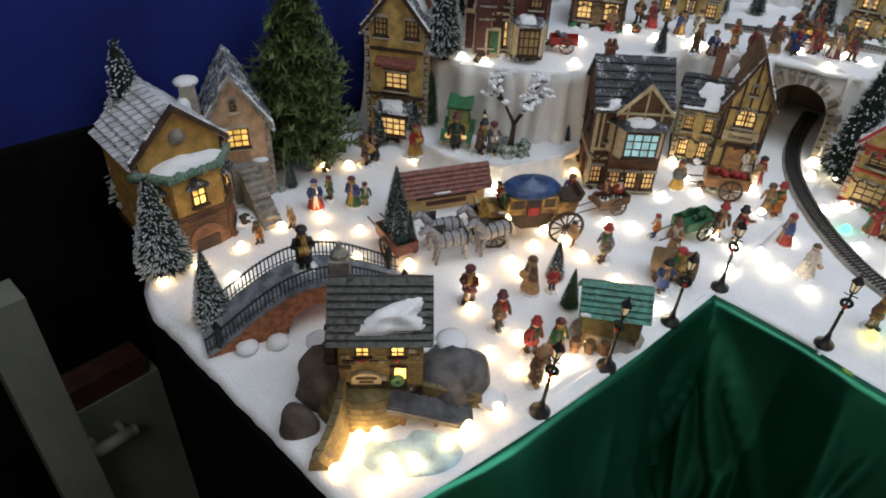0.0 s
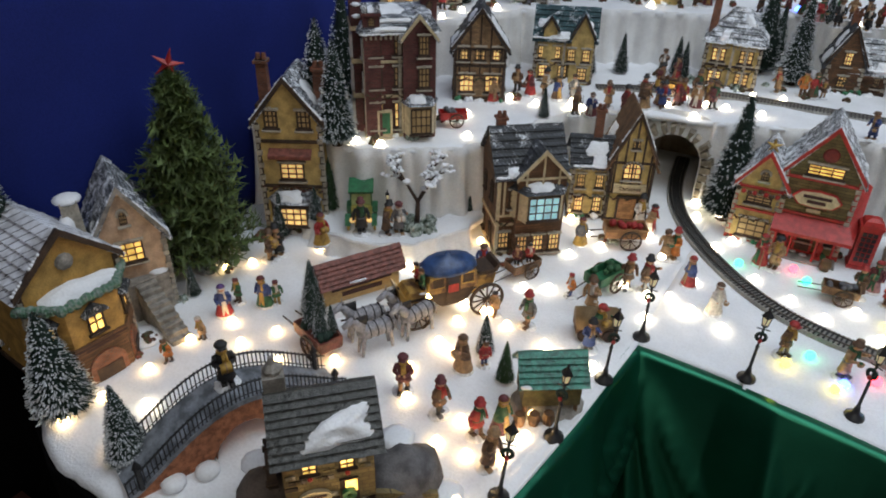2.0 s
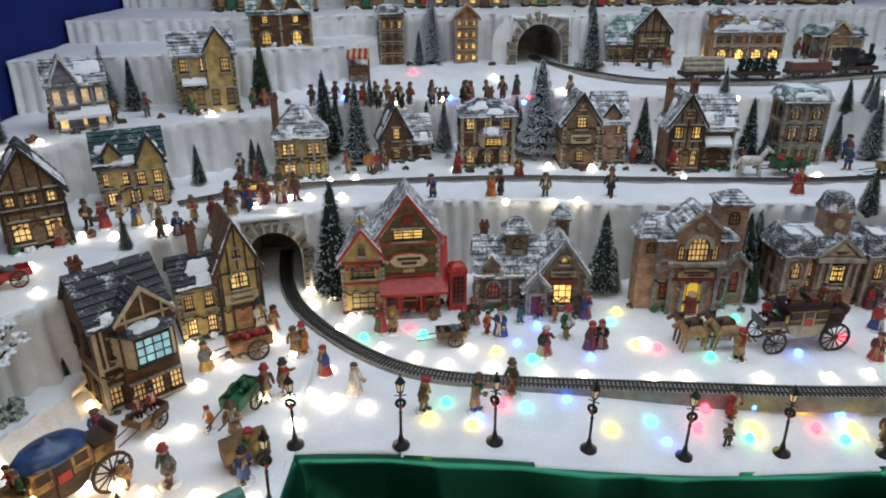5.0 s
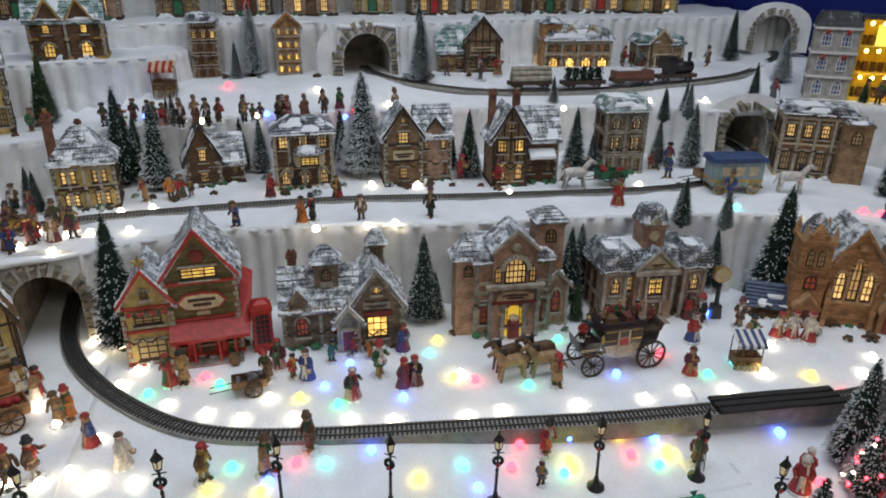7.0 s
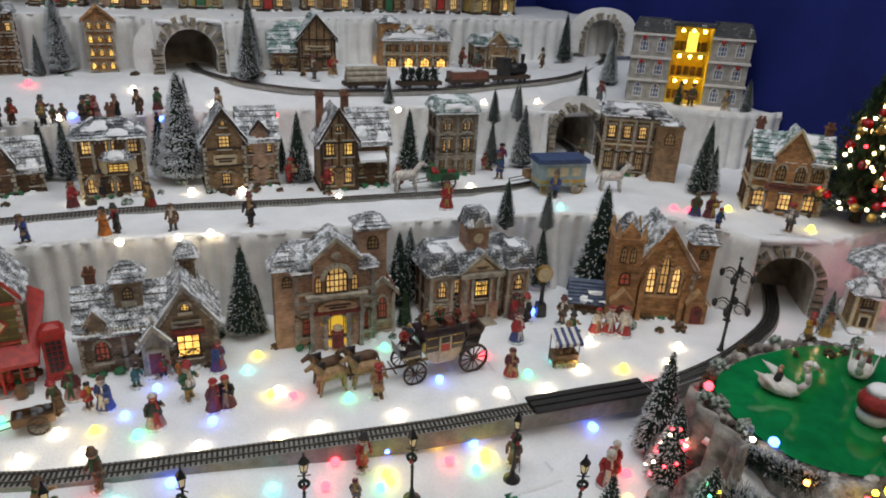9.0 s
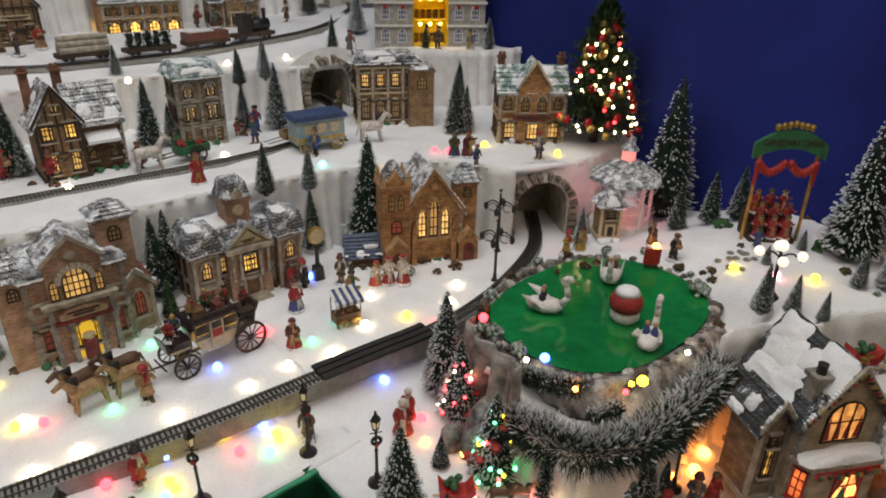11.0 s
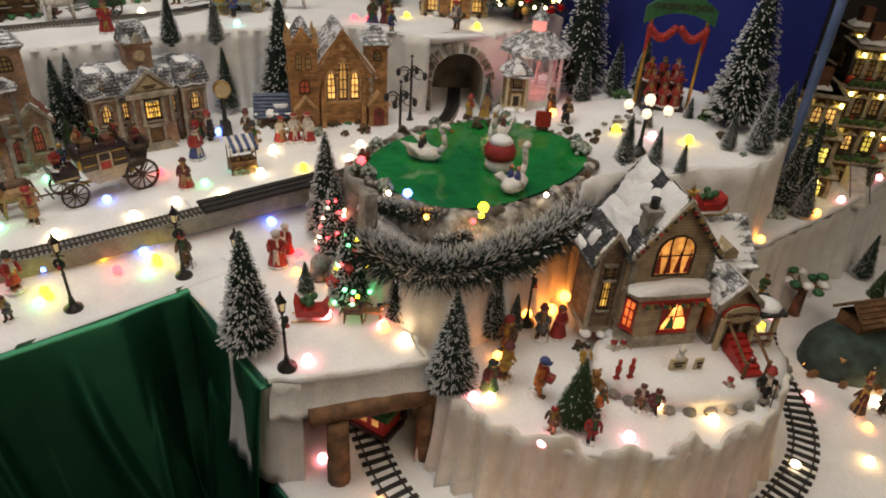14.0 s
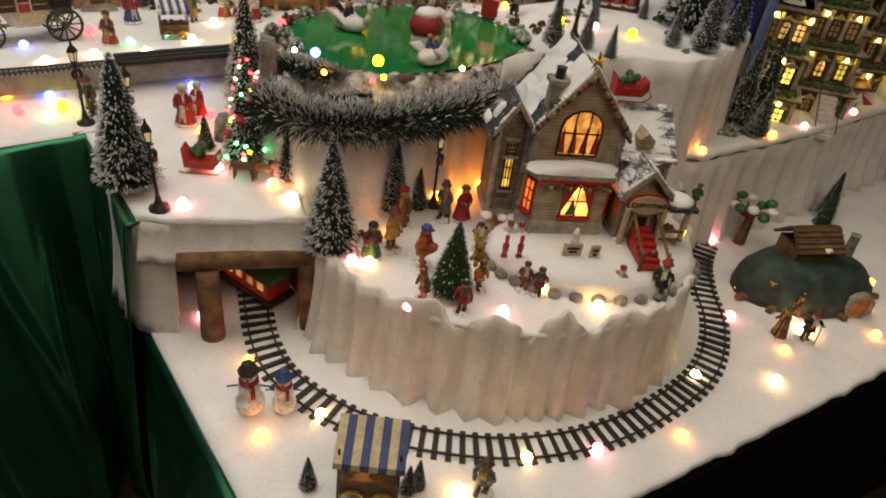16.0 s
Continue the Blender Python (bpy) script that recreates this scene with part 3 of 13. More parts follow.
drape("backdrop_right", "deep blue cloth backdrop behind the pond", [(2.14, 2.2), (2.14, 0.6), (2.12, 0.35), (2.05, 0.15), (2.0, -0.05), (1.985, -0.44)], 0.3, 2.4, BLUE, 2, 0.004)

# ---- builders of the village things ----
WIN_CACHE = {}


def window(parent, x, y, z, w, h, pane=PANE, face="f", frame_mat=WOOD_DARK, arch=False, bars=(2, 2)):
    """A small window: a frame with glazing bars, and a glazed pane behind them. face: f, l, r or b wall."""
    key = (round(w, 3), round(h, 3), pane.name, frame_mat.name, arch, bars)
    if key not in WIN_CACHE:
        t, g, p = min(0.0026, w * 0.13), Geo(), Geo()
        if arch:
            n = 7
            curve = [(w / 2 * math.cos(math.pi * k / n), h * 0.62 + h * 0.38 * math.sin(math.pi * k / n)) for k in range(n + 1)]
            inner = [(x0 * (1 - 2 * t / w), z0 - t * 0.6) for x0, z0 in curve]
            ol, il = [(-w / 2, 0), (w / 2, 0)] + curve, [(-w / 2 + t, t), (w / 2 - t, t)] + inner
            vs = [(a, -0.0028, b) for a, b in ol] + [(a, -0.0028, b) for a, b in il] + [(a, 0.001, b) for a, b in ol] + [(a, 0.001, b) for a, b in il]
            m = len(ol)
            fs = [(i, (i + 1) % m, m + (i + 1) % m, m + i) for i in range(m)] + [(i, 2 * m + i, 2 * m + (i + 1) % m, (i + 1) % m) for i in range(m)]
            fs += [(m + i, m + (i + 1) % m, 3 * m + (i + 1) % m, 3 * m + i) for i in range(m)]
            g.add(vs, fs)
            p.add([(a, -0.0008, b) for a, b in il], [tuple(range(m))])
        else:
            for a, b, c, d in ((-w / 2, w / 2, 0, t), (-w / 2, w / 2, h - t, h), (-w / 2, -w / 2 + t, t, h - t), (w / 2 - t, w / 2, t, h - t)):
                g.box(a, b, -0.0028, 0.001, c, d)
            g.box(-w / 2 - t, w / 2 + t, -0.005, 0.001, -t, 0)
            p.box(-w / 2 + t, w / 2 - t, -0.0008, 0.001, t, h - t)
        for k in range(1, bars[0] + 1):
            u = -w / 2 + w * k / (bars[0] + 1)
            g.box(u - t * 0.38, u + t * 0.38, -0.0022, -0.0005, t, h - t)
        for k in range(1, bars[1] + 1):
            u = h * k / (bars[1] + 1)
            g.box(-w / 2 + t, w / 2 - t, -0.0021, -0.0005, u - t * 0.38, u + t * 0.38)
        WIN_CACHE[key] = (g.mesh("window", frame_mat), p.mesh("pane", pane))
    gm, pm = WIN_CACHE[key]
    turn = {"f": 0, "r": 90, "b": 180, "l": -90}[face]
    frame_ob = part("window", gm, None, parent)
    frame_ob.matrix_local = pose(x, y, z, 0, 0, turn)
    part("pane", pm, None, frame_ob)
    return frame_ob


def blob(geo, pts, thick):
    """A drift of snow over a quad whose first two corners are the eave: a lobed, uneven outline with tongues reaching down, thin at the rim."""
    a, b, c, d = [Vector(p) for p in pts]
    nor = (b - a).cross(d - a).normalized()
    if nor.z < 0:
        nor = -nor
    rings, spokes, off = 6, 34, random.uniform(0, 50)
    vs, fs = [], []
    for i in range(spokes):
        ang = 2 * math.pi * i / spokes
        cu, sv = math.cos(ang), math.sin(ang)
        square = 0.5 / max(abs(cu), abs(sv)) ** 0.7
        rim = 0.86 + 0.26 * noise.noise(Vector((cu * 1.3 + off, sv * 1.3, 0))) + 0.06 * noise.noise(Vector((cu * 3.4 + off, sv * 3.4, 4)))
        if sv < 0:
            rim += 0.1 * -sv * (noise.noise(Vector((cu * 6 + off, 2.0, 1))))
        rim = max(0.3, min(1.04, rim))
        for k in range(1, rings + 1):
            rho = k / rings
            u, v = 0.5 + square * rim * rho * cu, 0.5 + square * rim * rho * sv
            p = a + (b - a) * u + (d - a) * v + (c - b - d + a) * u * v
            lift = thick * (1 - rho ** 3) * (0.85 + 0.5 * noise.noise(Vector((u * 5 + off, v * 5, 7)))) - 0.0008
            vs.append(tuple(p + nor * lift))
    mid = (a + b + c + d) / 4 + nor * thick * 0.9
    vs.append(tuple(mid))
    hub = len(vs) - 1
    for i in range(spokes):
        p, q = i * rings, ((i + 1) % spokes) * rings
        fs.append((hub, p, q))
        fs += [(p + k, p + k + 1, q + k + 1, q + k) for k in range(rings - 1)]
    geo.add(vs, fs)


def slope(geo, snow, ax, ay, az, bx, by, bz, cx, cy, cz, dx, dy, dz, rows=7, thick=0.004, patch=0.0):
    """One roof slope in stepped courses of shingles; a-b is the eave, d-c the ridge. Fills a Geo of its own, kept in the list geo."""
    a, b, c, d = Vector((ax, ay, az)), Vector((bx, by, bz)), Vector((cx, cy, cz)), Vector((dx, dy, dz))
    nor = (b - a).cross(d - a).normalized()
    if nor.z < 0:
        nor = -nor
    g = Geo()
    cols = max(4, int((b - a).length / 0.007))
    line = [(0.0, 0.0)]
    for k in range(rows):
        line += [(k / rows, 1.0), ((k + 1) / rows, 0.25)]
    line += [(1.0, -0.4), (0.0, -0.4)]
    n = len(line)
    for i in range(cols + 1):
        u = i / cols
        for m, (f, t) in enumerate(line):
            p = a + (b - a) * u + (d - a) * f + (c - b - d + a) * u * f
            jit = 0.0011 * noise.noise(Vector((i * 3.7 + ax * 90, m * 1.9, az * 70))) if 0 < m < n - 2 else 0.0
            g.v.append(tuple(p + nor * (thick * t + jit)))
    for i in range(cols):
        for m in range(n):
            p, q = i * n, (i + 1) * n
            g.f.append((p + m, q + m, q + (m + 1) % n, p + (m + 1) % n))
    g.f += [tuple(range(n)), tuple(range((cols + 1) * n - 1, cols * n - 1, -1))]
    g.s = [0] * len(g.f)
    geo.append(g)
    if patch and snow is not None:
        at = lambda u, v: a + (b - a) * u + (d - a) * v + (c - b - d + a) * u * v + nor * thick  # noqa: E731
        for k in range(2 if patch > 0.5 else 1):
            wide, tall = patch * random.uniform(0.3, 0.62), patch * random.uniform(0.35, 0.7)
            u0, v0 = random.uniform(0.0, 1 - wide), (0.0 if k == 0 else random.uniform(0.2, 1 - tall))
            lump = Geo()
            blob(lump, [at(u0, v0), at(u0 + wide, v0), at(u0 + wide, v0 + tall), at(u0, v0 + tall)], 0.0045)
            snow.append(lump)


def lay(geos, name, material, parent, label=""):
    for g in geos:
        part(name, g, material, parent, label, smooth=name == "snow")


def lump_on(snow, pts, thick):
    g = Geo()
    blob(g, pts, thick)
    snow.append(g)


def roof_on(kind, w, d, e, r, over, roof, snow, patch=0.6, rows=7, y0=0.0, x0=0.0):
    """Slopes over a w x d plan. f: gable to the front, s: gables to the sides, h: hipped, m: mansard."""
    l, R, f, b = x0 - w / 2 - over, x0 + w / 2 + over, y0 - over, y0 + d + over
    drop = (r - e) * over / (w / 2) if kind == "f" else (r - e) * over / (d / 2)
    z = e - drop
    if kind == "f":
        slope(roof, snow, l, b, z, l, f, z, x0, f, r, x0, b, r, rows, patch=patch)
        slope(roof, snow, R, f, z, R, b, z, x0, b, r, x0, f, r, rows, patch=patch)
        return [(x0 - w / 2, e), (x0 + w / 2, e), (x0, r)]
    m = y0 + d / 2
    if kind == "s":
        slope(roof, snow, l, f, z, R, f, z, R, m, r, l, m, r, rows, patch=patch)
        slope(roof, snow, R, b, z, l, b, z, l, m, r, R, m, r, rows, patch=patch * 0.6)
        return None
    t = 0.2 if kind == "h" else 0.78
    hx, hy = (w / 2 + over) * t, (d / 2 + over) * (0.0 if kind == "h" else t)
    tl, tr, tf, tb = x0 - hx, x0 + hx, m - hy, m + hy
    slope(roof, snow, l, f, e, R, f, e, tr, tf, r, tl, tf, r, rows, patch=patch)
    slope(roof, snow, R, f, e, R, b, e, tr, tb, r, tr, tf, r, rows, patch=patch * 0.7)
    slope(roof, snow, R, b, e, l, b, e, tl, tb, r, tr, tb, r, rows)
    slope(roof, snow, l, b, e, l, f, e, tl, tf, r, tl, tb, r, rows, patch=patch * 0.7)
    if kind == "m":
        roof.append(Geo().box(tl, tr, tf, tb, r - 0.006, r + 0.001))
        lump_on(snow, [(tl, tf, r), (x0 + hx * 0.4, tf, r), (x0 + hx * 0.4, tb, r), (tl, tb, r)], 0.006)
    return None


def house(label, at, yaw, w, d, e, r, wall, roof_mat, kind="s", trim=CREAM, rows=(), door=None, chimneys=(), gables=(), towers=(), sign=None, awning=None,
          timber=False, bay=None, snow=0.6, name="house", category="house", side=True, bands=()):
    """A porcelain village house. Front wall at y = 0, depth d behind it. rows: (z, count, w, h, pane, arch); gables: (x, w, e, r, out); towers: (x, y, w, h, cap)."""
    root = thing(name, label, category, at, yaw, group="village houses")
    body, roof, snows, tr = Geo(), [], [], Geo()
    body.box(-w / 2, w / 2, 0, d, 0, e)
    tri = roof_on(kind, w, d, e, r, 0.008, roof, snows, snow)
    if kind == "f":
        body = Geo().prism([(-w / 2, 0), (w / 2, 0), (w / 2, e), (0, r), (-w / 2, e)], 0, d)
        for sx in (-1, 1):
            tr.prism([(sx * (w / 2 + 0.007), e - 0.007), (sx * (w / 2 + 0.007), e + 0.002), (0, r + 0.006), (0, r - 0.005)][:: sx], -0.009, -0.004)
    elif kind == "s":
        body.add([(-w / 2, 0, e), (-w / 2, d, e), (-w / 2, d / 2, r), (w / 2, 0, e), (w / 2, d, e), (w / 2, d / 2, r)], [(0, 2, 1), (3, 4, 5)])
    for gx, gw, ge, gr, out in gables:
        part("gable_wall", Geo().prism([(gx - gw / 2, 0), (gx + gw / 2, 0), (gx + gw / 2, ge), (gx, gr), (gx - gw / 2, ge)], -out, d * 0.45), wall, root)
        roof_on("f", gw, out + d * 0.5, ge, gr, 0.005, roof, snows, snow, 5, -out, gx)
        for sx in (-1, 1):
            tr.prism([(gx + sx * (gw / 2 + 0.005), ge - 0.006), (gx + sx * (gw / 2 + 0.005), ge + 0.001), (gx, gr + 0.005), (gx, gr - 0.004)][:: sx], -out - 0.008, -out - 0.004)
    part("wall", body, wall, root)
    lay(roof, "roof_slope", roof_mat, root)
    for tx, ty, tw, th, cap in towers:
        t, tcap = Geo(), []
        t.box(tx - tw / 2, tx + tw / 2, ty - tw / 2, ty + tw / 2, 0, th)
        t.box(tx - tw / 2 - 0.003, tx + tw / 2 + 0.003, ty - tw / 2 - 0.003, ty + tw / 2 + 0.003, th - 0.006, th)
        tow = part("tower", t, wall, root)
        if cap > 0:
            roof_on("h", tw, tw, th, th + cap, 0.006, tcap, snows, snow, 5, ty - tw / 2, tx)
        else:
            for k in range(4):
                ux, uy = (-1, 1, 1, -1)[k], (-1, -1, 1, 1)[k]
                tcap.append(Geo().box(tx + ux * tw * 0.36 - 0.005, tx + ux * tw * 0.36 + 0.005, ty + uy * tw * 0.36 - 0.005, ty + uy * tw * 0.36 + 0.005, th, th + 0.012))
            lump_on(snows, [(tx - tw / 2, ty - tw / 2, th), (tx + tw / 2, ty - tw / 2, th), (tx + tw / 2, ty + tw / 2, th), (tx - tw / 2, ty + tw / 2, th)], 0.008)
        lay(tcap, "tower_cap", roof_mat, tow)
        window(root, tx, ty - tw / 2, th - tw * 0.75, tw * 0.4, tw * 0.5, PANE, "f", WOOD_DARK, True)
    tr.box(-w / 2 - 0.003, w / 2 + 0.003, -0.004, d + 0.003, 0, 0.008)
    for bz in bands:
        tr.box(-w / 2 - 0.0025, w / 2 + 0.0025, -0.0035, d + 0.0025, bz, bz + 0.005)
    for sx in (-1, 1):
        tr.box(sx * (w / 2 - 0.002) - 0.003, sx * (w / 2 - 0.002) + 0.003, -0.003, 0.003, 0.008, e - 0.002)
    if timber:
        for k in range(5):
            u = -w / 2 + w * (k + 0.5) / 5
            tr.box(u - 0.0018, u + 0.0018, -0.0025, 0.001, e * 0.5, e + ((r - e) * (1 - abs(u) / (w / 2)) - 0.004 if kind == "f" else -0.003))
        tr.box(-w / 2, w / 2, -0.0028, 0.001, e * 0.5 - 0.002, e * 0.5 + 0.002)
        tr.box(-w / 2, w / 2, -0.0028, 0.001, e - 0.004, e)
        for gx, gw, ge, gr, out in gables:
            for k in range(3):
                u = gx - gw / 2 + gw * (k + 0.5) / 3
                tr.box(u - 0.0016, u + 0.0016, -out - 0.0025, -out + 0.001, ge * 0.62, ge + (gr - ge) * (1 - abs(u - gx) / (gw / 2)) - 0.004)
            tr.box(gx - gw / 2, gx + gw / 2, -out - 0.0028, -out + 0.001, ge - 0.004, ge)
    part("trim", tr, trim, root)
    stone, n = Geo(), int(e / 0.011)
    for sx in (-1, 1):
        for k in range(1, n):
            q = 0.009 if k % 2 else 0.0055
            x1 = sx * (w / 2 + 0.0022)
            a, b = sorted((x1, x1 - sx * q))
            stone.box(a, b, -0.0042, q - 0.004, 0.011 * k, 0.011 * k + 0.0082)
    if kind != "f":
        for k in range(int(w / 0.009)):
            u = -w / 2 + 0.0045 + 0.009 * k
            stone.box(u - 0.002, u + 0.002, -0.006, 0.001, e - 0.012, e - 0.006)
    if kind != "f" and w > 0.1 and not timber:
        for k in range(1, 4):
            u = -w / 2 + w * k / 4
            if all(abs(u - gx) > gw / 2 for gx, gw, ge, gr, out in gables) and (not door or abs(u - door[0]) > door[1] * 0.7):
                stone.box(u - 0.003, u + 0.003, -0.005, 0.001, 0.008, e - 0.012)
    if w > 0.05 and not timber:
        part("stonework", stone, STONE_PALE if trim is not STONE_PALE else STONE, root, "pale corner stones and eave brackets")
    for wz, n, ww, wh, pane, arch in rows:
        for k in range(n):
            u = -w / 2 + w * (k + 0.5) / n
            front = 0.0
            for gx, gw, ge, gr, out in gables:
                if abs(u - gx) < gw / 2:
                    front = -out
            wob = window(root, u, front, wz, ww, wh, pane, "f", WOOD_DARK if trim is not WHITE else WHITE, arch)
            key = ("surround", round(ww, 3), round(wh, 3), arch)
            if key not in WIN_CACHE:
                sur = Geo()
                sur.box(-ww / 2 - 0.004, ww / 2 + 0.004, -0.007, 0.0, -0.0055, -0.0027)
                if arch:
                    for m in range(9):
                        a = math.pi * (m + 0.5) / 9
                        cx, cz = (ww / 2 + 0.0018) * math.cos(a), wh * 0.62 + (wh * 0.38 + 0.0018) * math.sin(a)
                        sur.box(cx - 0.0019, cx + 0.0019, -0.0048, 0.0, cz - 0.0019, cz + 0.0019)
                else:
                    sur.box(-ww / 2 - 0.003, ww / 2 + 0.003, -0.0055, 0.0, wh + 0.0003, wh + 0.0035)
                    sur.box(-0.002, 0.002, -0.0065, 0.0, wh, wh + 0.005)
                WIN_CACHE[key] = sur.mesh("surround", STONE_PALE)
            part("surround", WIN_CACHE[key], None, wob)
        if side and n > 1:
            for face, sx in (("r", w / 2), ("l", -w / 2)):
                for k in range(2):
                    window(root, sx, d * (0.3 + 0.4 * k), wz, ww * 0.85, wh, pane if k else PANE, face, WOOD_DARK, arch)
    rim = Geo()
    if kind in "sm" or kind == "h":
        n = max(6, int(w / 0.0055))
        for k in range(n):
            u = -w / 2 - 0.006 + (w + 0.012) * (k + 0.5) / n
            if noise.noise(Vector((u * 40, w * 50, e * 30))) > -0.25:
                rim.ball((u, -0.008, e - 0.001 + random.uniform(-0.001, 0.001)), random.uniform(0.0038, 0.006), 7, 0.45)
    else:
        for sx in (-1, 1):
            for k in range(20):
                f = (k + 0.5) / 20
                if noise.noise(Vector((f * 4, sx * 3 + w * 50, e * 30))) > -0.2:
                    rim.ball((sx * (w / 2 + 0.006) * (1 - f), -0.005, e + (r - e) * f + 0.003), random.uniform(0.0026, 0.0044), 6, 0.7)
    part("eave_snow", rim, SNOW, root, "white snow along the eave", smooth=True)
    foot = Geo()
    for k in range(5):
        foot.ball((random.uniform(-w / 2, w / 2), random.uniform(-0.012, -0.004), 0.0), random.uniform(0.006, 0.012), 7, 0.6)
    part("drift", foot, SNOW, root, smooth=True)
    if w > 0.07:
        for k in range(int(w / 0.022)):
            u = -w / 2 + 0.011 + 0.022 * k + random.uniform(-0.005, 0.005)
            if not door or abs(u - door[0]) > door[1] * 0.8:
                c, r = Geo(), random.uniform(0.005, 0.009)
                for m in range(4):
                    c.ball((u + random.uniform(-0.005, 0.005), -0.009 + random.uniform(-0.003, 0.003), r * random.uniform(0.4, 1.2)), r * random.uniform(0.5, 0.8), 6)
                part("shrub", c, random.choice([GARLAND, GARLAND, GREEN, SNOW]), root, smooth=True)
    if rows and w > 0.07:
        green = Geo()
        for k in range(int(w / 0.004)):
            u = -w / 2 + 0.004 * k
            green.ball((u, -0.005, e * 0.42 + 0.004 * math.cos(k * 0.9) + random.uniform(-0.001, 0.001)), random.uniform(0.0018, 0.003), 5)
        part("garland", green, GARLAND, root, "dark green garland along the front")
    if door:
        dx, dw, dh, dm = door[:4]
        front = 0.0
        for gx, gw, ge, gr, out in gables:
            if abs(dx - gx) < gw / 2:
                front = -out
        g = Geo()
        g.box(dx - dw / 2, dx + dw / 2, front - 0.003, front + 0.001, 0.004, dh)
        dob = part("door", g, dm, root)
        g = Geo()
        for sx in (-1, 1):
            g.box(dx + sx * dw * 0.56 - 0.002, dx + sx * dw * 0.56 + 0.002, front - 0.006, front + 0.001, 0.0, dh + 0.003)
        g.box(dx - dw * 0.62, dx + dw * 0.62, front - 0.008, front + 0.001, dh + 0.002, dh + 0.006)
        g.box(dx - dw * 0.7, dx + dw * 0.7, front - 0.014, front, 0.0, 0.004)
        part("door_frame", g, trim, dob)
    for cx, cy, top in chimneys:
        g = Geo()
        g.box(cx - 0.009, cx + 0.009, cy - 0.009, cy + 0.009, e * 0.6, top, taper=0.001)
        g.box(cx - 0.011, cx + 0.011, cy - 0.011, cy + 0.011, top - 0.005, top)
        g.lathe([(0.0045, top), (0.0035, top + 0.01)], 7, Matrix.Translation((cx - 0.004, cy, 0)))
        g.lathe([(0.0045, top), (0.0035, top + 0.01)], 7, Matrix.Translation((cx + 0.005, cy, 0)))
        part("chimney", g, BRICK, root)
    if sign:
        sx, sz, sw, sh, sm, text = sign
        front = min([0.0] + [-o for gx, gw, ge, gr, o in gables if abs(sx - gx) < gw / 2])
        g = Geo().box(sx - sw / 2, sx + sw / 2, front - 0.006, front - 0.002, sz, sz + sh)
        sob = part("sign", g, sm, root)
        lettering(sob, text, sx, front - 0.0066, sz + sh / 2, sw * 0.86, sh * 0.5)
    if awning:
        ax0, ax1, az, out, am = awning
        g = Geo()
        front = min([0.0] + [-o for gx, gw, ge, gr, o in gables if abs((ax0 + ax1) / 2 - gx) < gw / 2])
        g.add([(ax0, front, az), (ax1, front, az), (ax1, front - out, az - out * 0.6), (ax0, front - out, az - out * 0.6), (ax0, front, az - 0.004), (ax1, front, az - 0.004), (ax1, front - out, az - out * 0.6 - 0.006), (ax0, front - out, az - out * 0.6 - 0.006)],
              [(0, 3, 2, 1), (3, 7, 6, 2), (0, 4, 7, 3), (1, 2, 6, 5), (4, 5, 6, 7)])
        part("awning", g, am, root)
    if bay:
        bx, bz, bw, bh, out, pane = bay
        g, rf = Geo(), Geo()
        ol = [(bx - bw / 2, 0.0), (bx - bw * 0.3, -out), (bx + bw * 0.3, -out), (bx + bw / 2, 0.0)]
        vs = [(x, y, bz) for x, y in ol] + [(x, y, bz + bh) for x, y in ol]
        g.add(vs, [(0, 1, 5, 4), (1, 2, 6, 5), (2, 3, 7, 6), (3, 2, 1, 0), (4, 5, 6, 7)])
        bob = part("bay_window", g, trim, root)
        rf.add([(x * 1.0 + (x - bx) * 0.1, y * 1.15, bz + bh) for x, y in ol] + [(bx - bw * 0.3, 0.001, bz + bh + 0.02), (bx + bw * 0.3, 0.001, bz + bh + 0.02)], [(1, 2, 5, 4), (0, 1, 4), (2, 3, 5), (3, 2, 1, 0)])
        part("bay_roof", rf, roof_mat, bob)
        lump_on(snows, [(bx - bw * 0.3, -out * 1.05, bz + bh + 0.002), (bx + bw * 0.2, -out * 1.05, bz + bh + 0.002), (bx + bw * 0.2, -0.004, bz + bh + 0.02), (bx - bw * 0.3, -0.004, bz + bh + 0.02)], 0.005)
        window(root, bx, -out, bz + 0.005, bw * 0.56, bh - 0.01, pane, "f", WOOD_DARK, False, (3, 2))
    lay(snows, "snow", SNOW, root, "white snow lying on the roof")
    return root


def lettering(parent, text, x, y, z, w, h):
    """Raised letters, or plain bars where the writing cannot be read."""
    if text:
        cu = bpy.data.curves.new("letters", "FONT")
        cu.body, cu.align_x, cu.align_y, cu.extrude = text, "CENTER", "CENTER", 0.0006
        cu.size = min(h * 1.5, w / max(1, len(text)) * 1.75)
        tmp = bpy.data.objects.new("letters", cu)
        me = bpy.data.meshes.new_from_object(tmp)
        bpy.data.objects.remove(tmp)
        me.materials.clear()
        me.materials.append(INK)
        ob = part("letters", me, None, parent)
        ob.matrix_local = pose(x, y, z, 90, 0, 0)
    else:
        g = Geo()
        g.box(x - w / 2, x + w / 2, y - 0.0006, y, z + h * 0.1, z + h * 0.45)
        g.box(x - w / 3, x + w / 3, y - 0.0006, y, z - h * 0.45, z - h * 0.1)
        part("lettering", g, INK, parent)


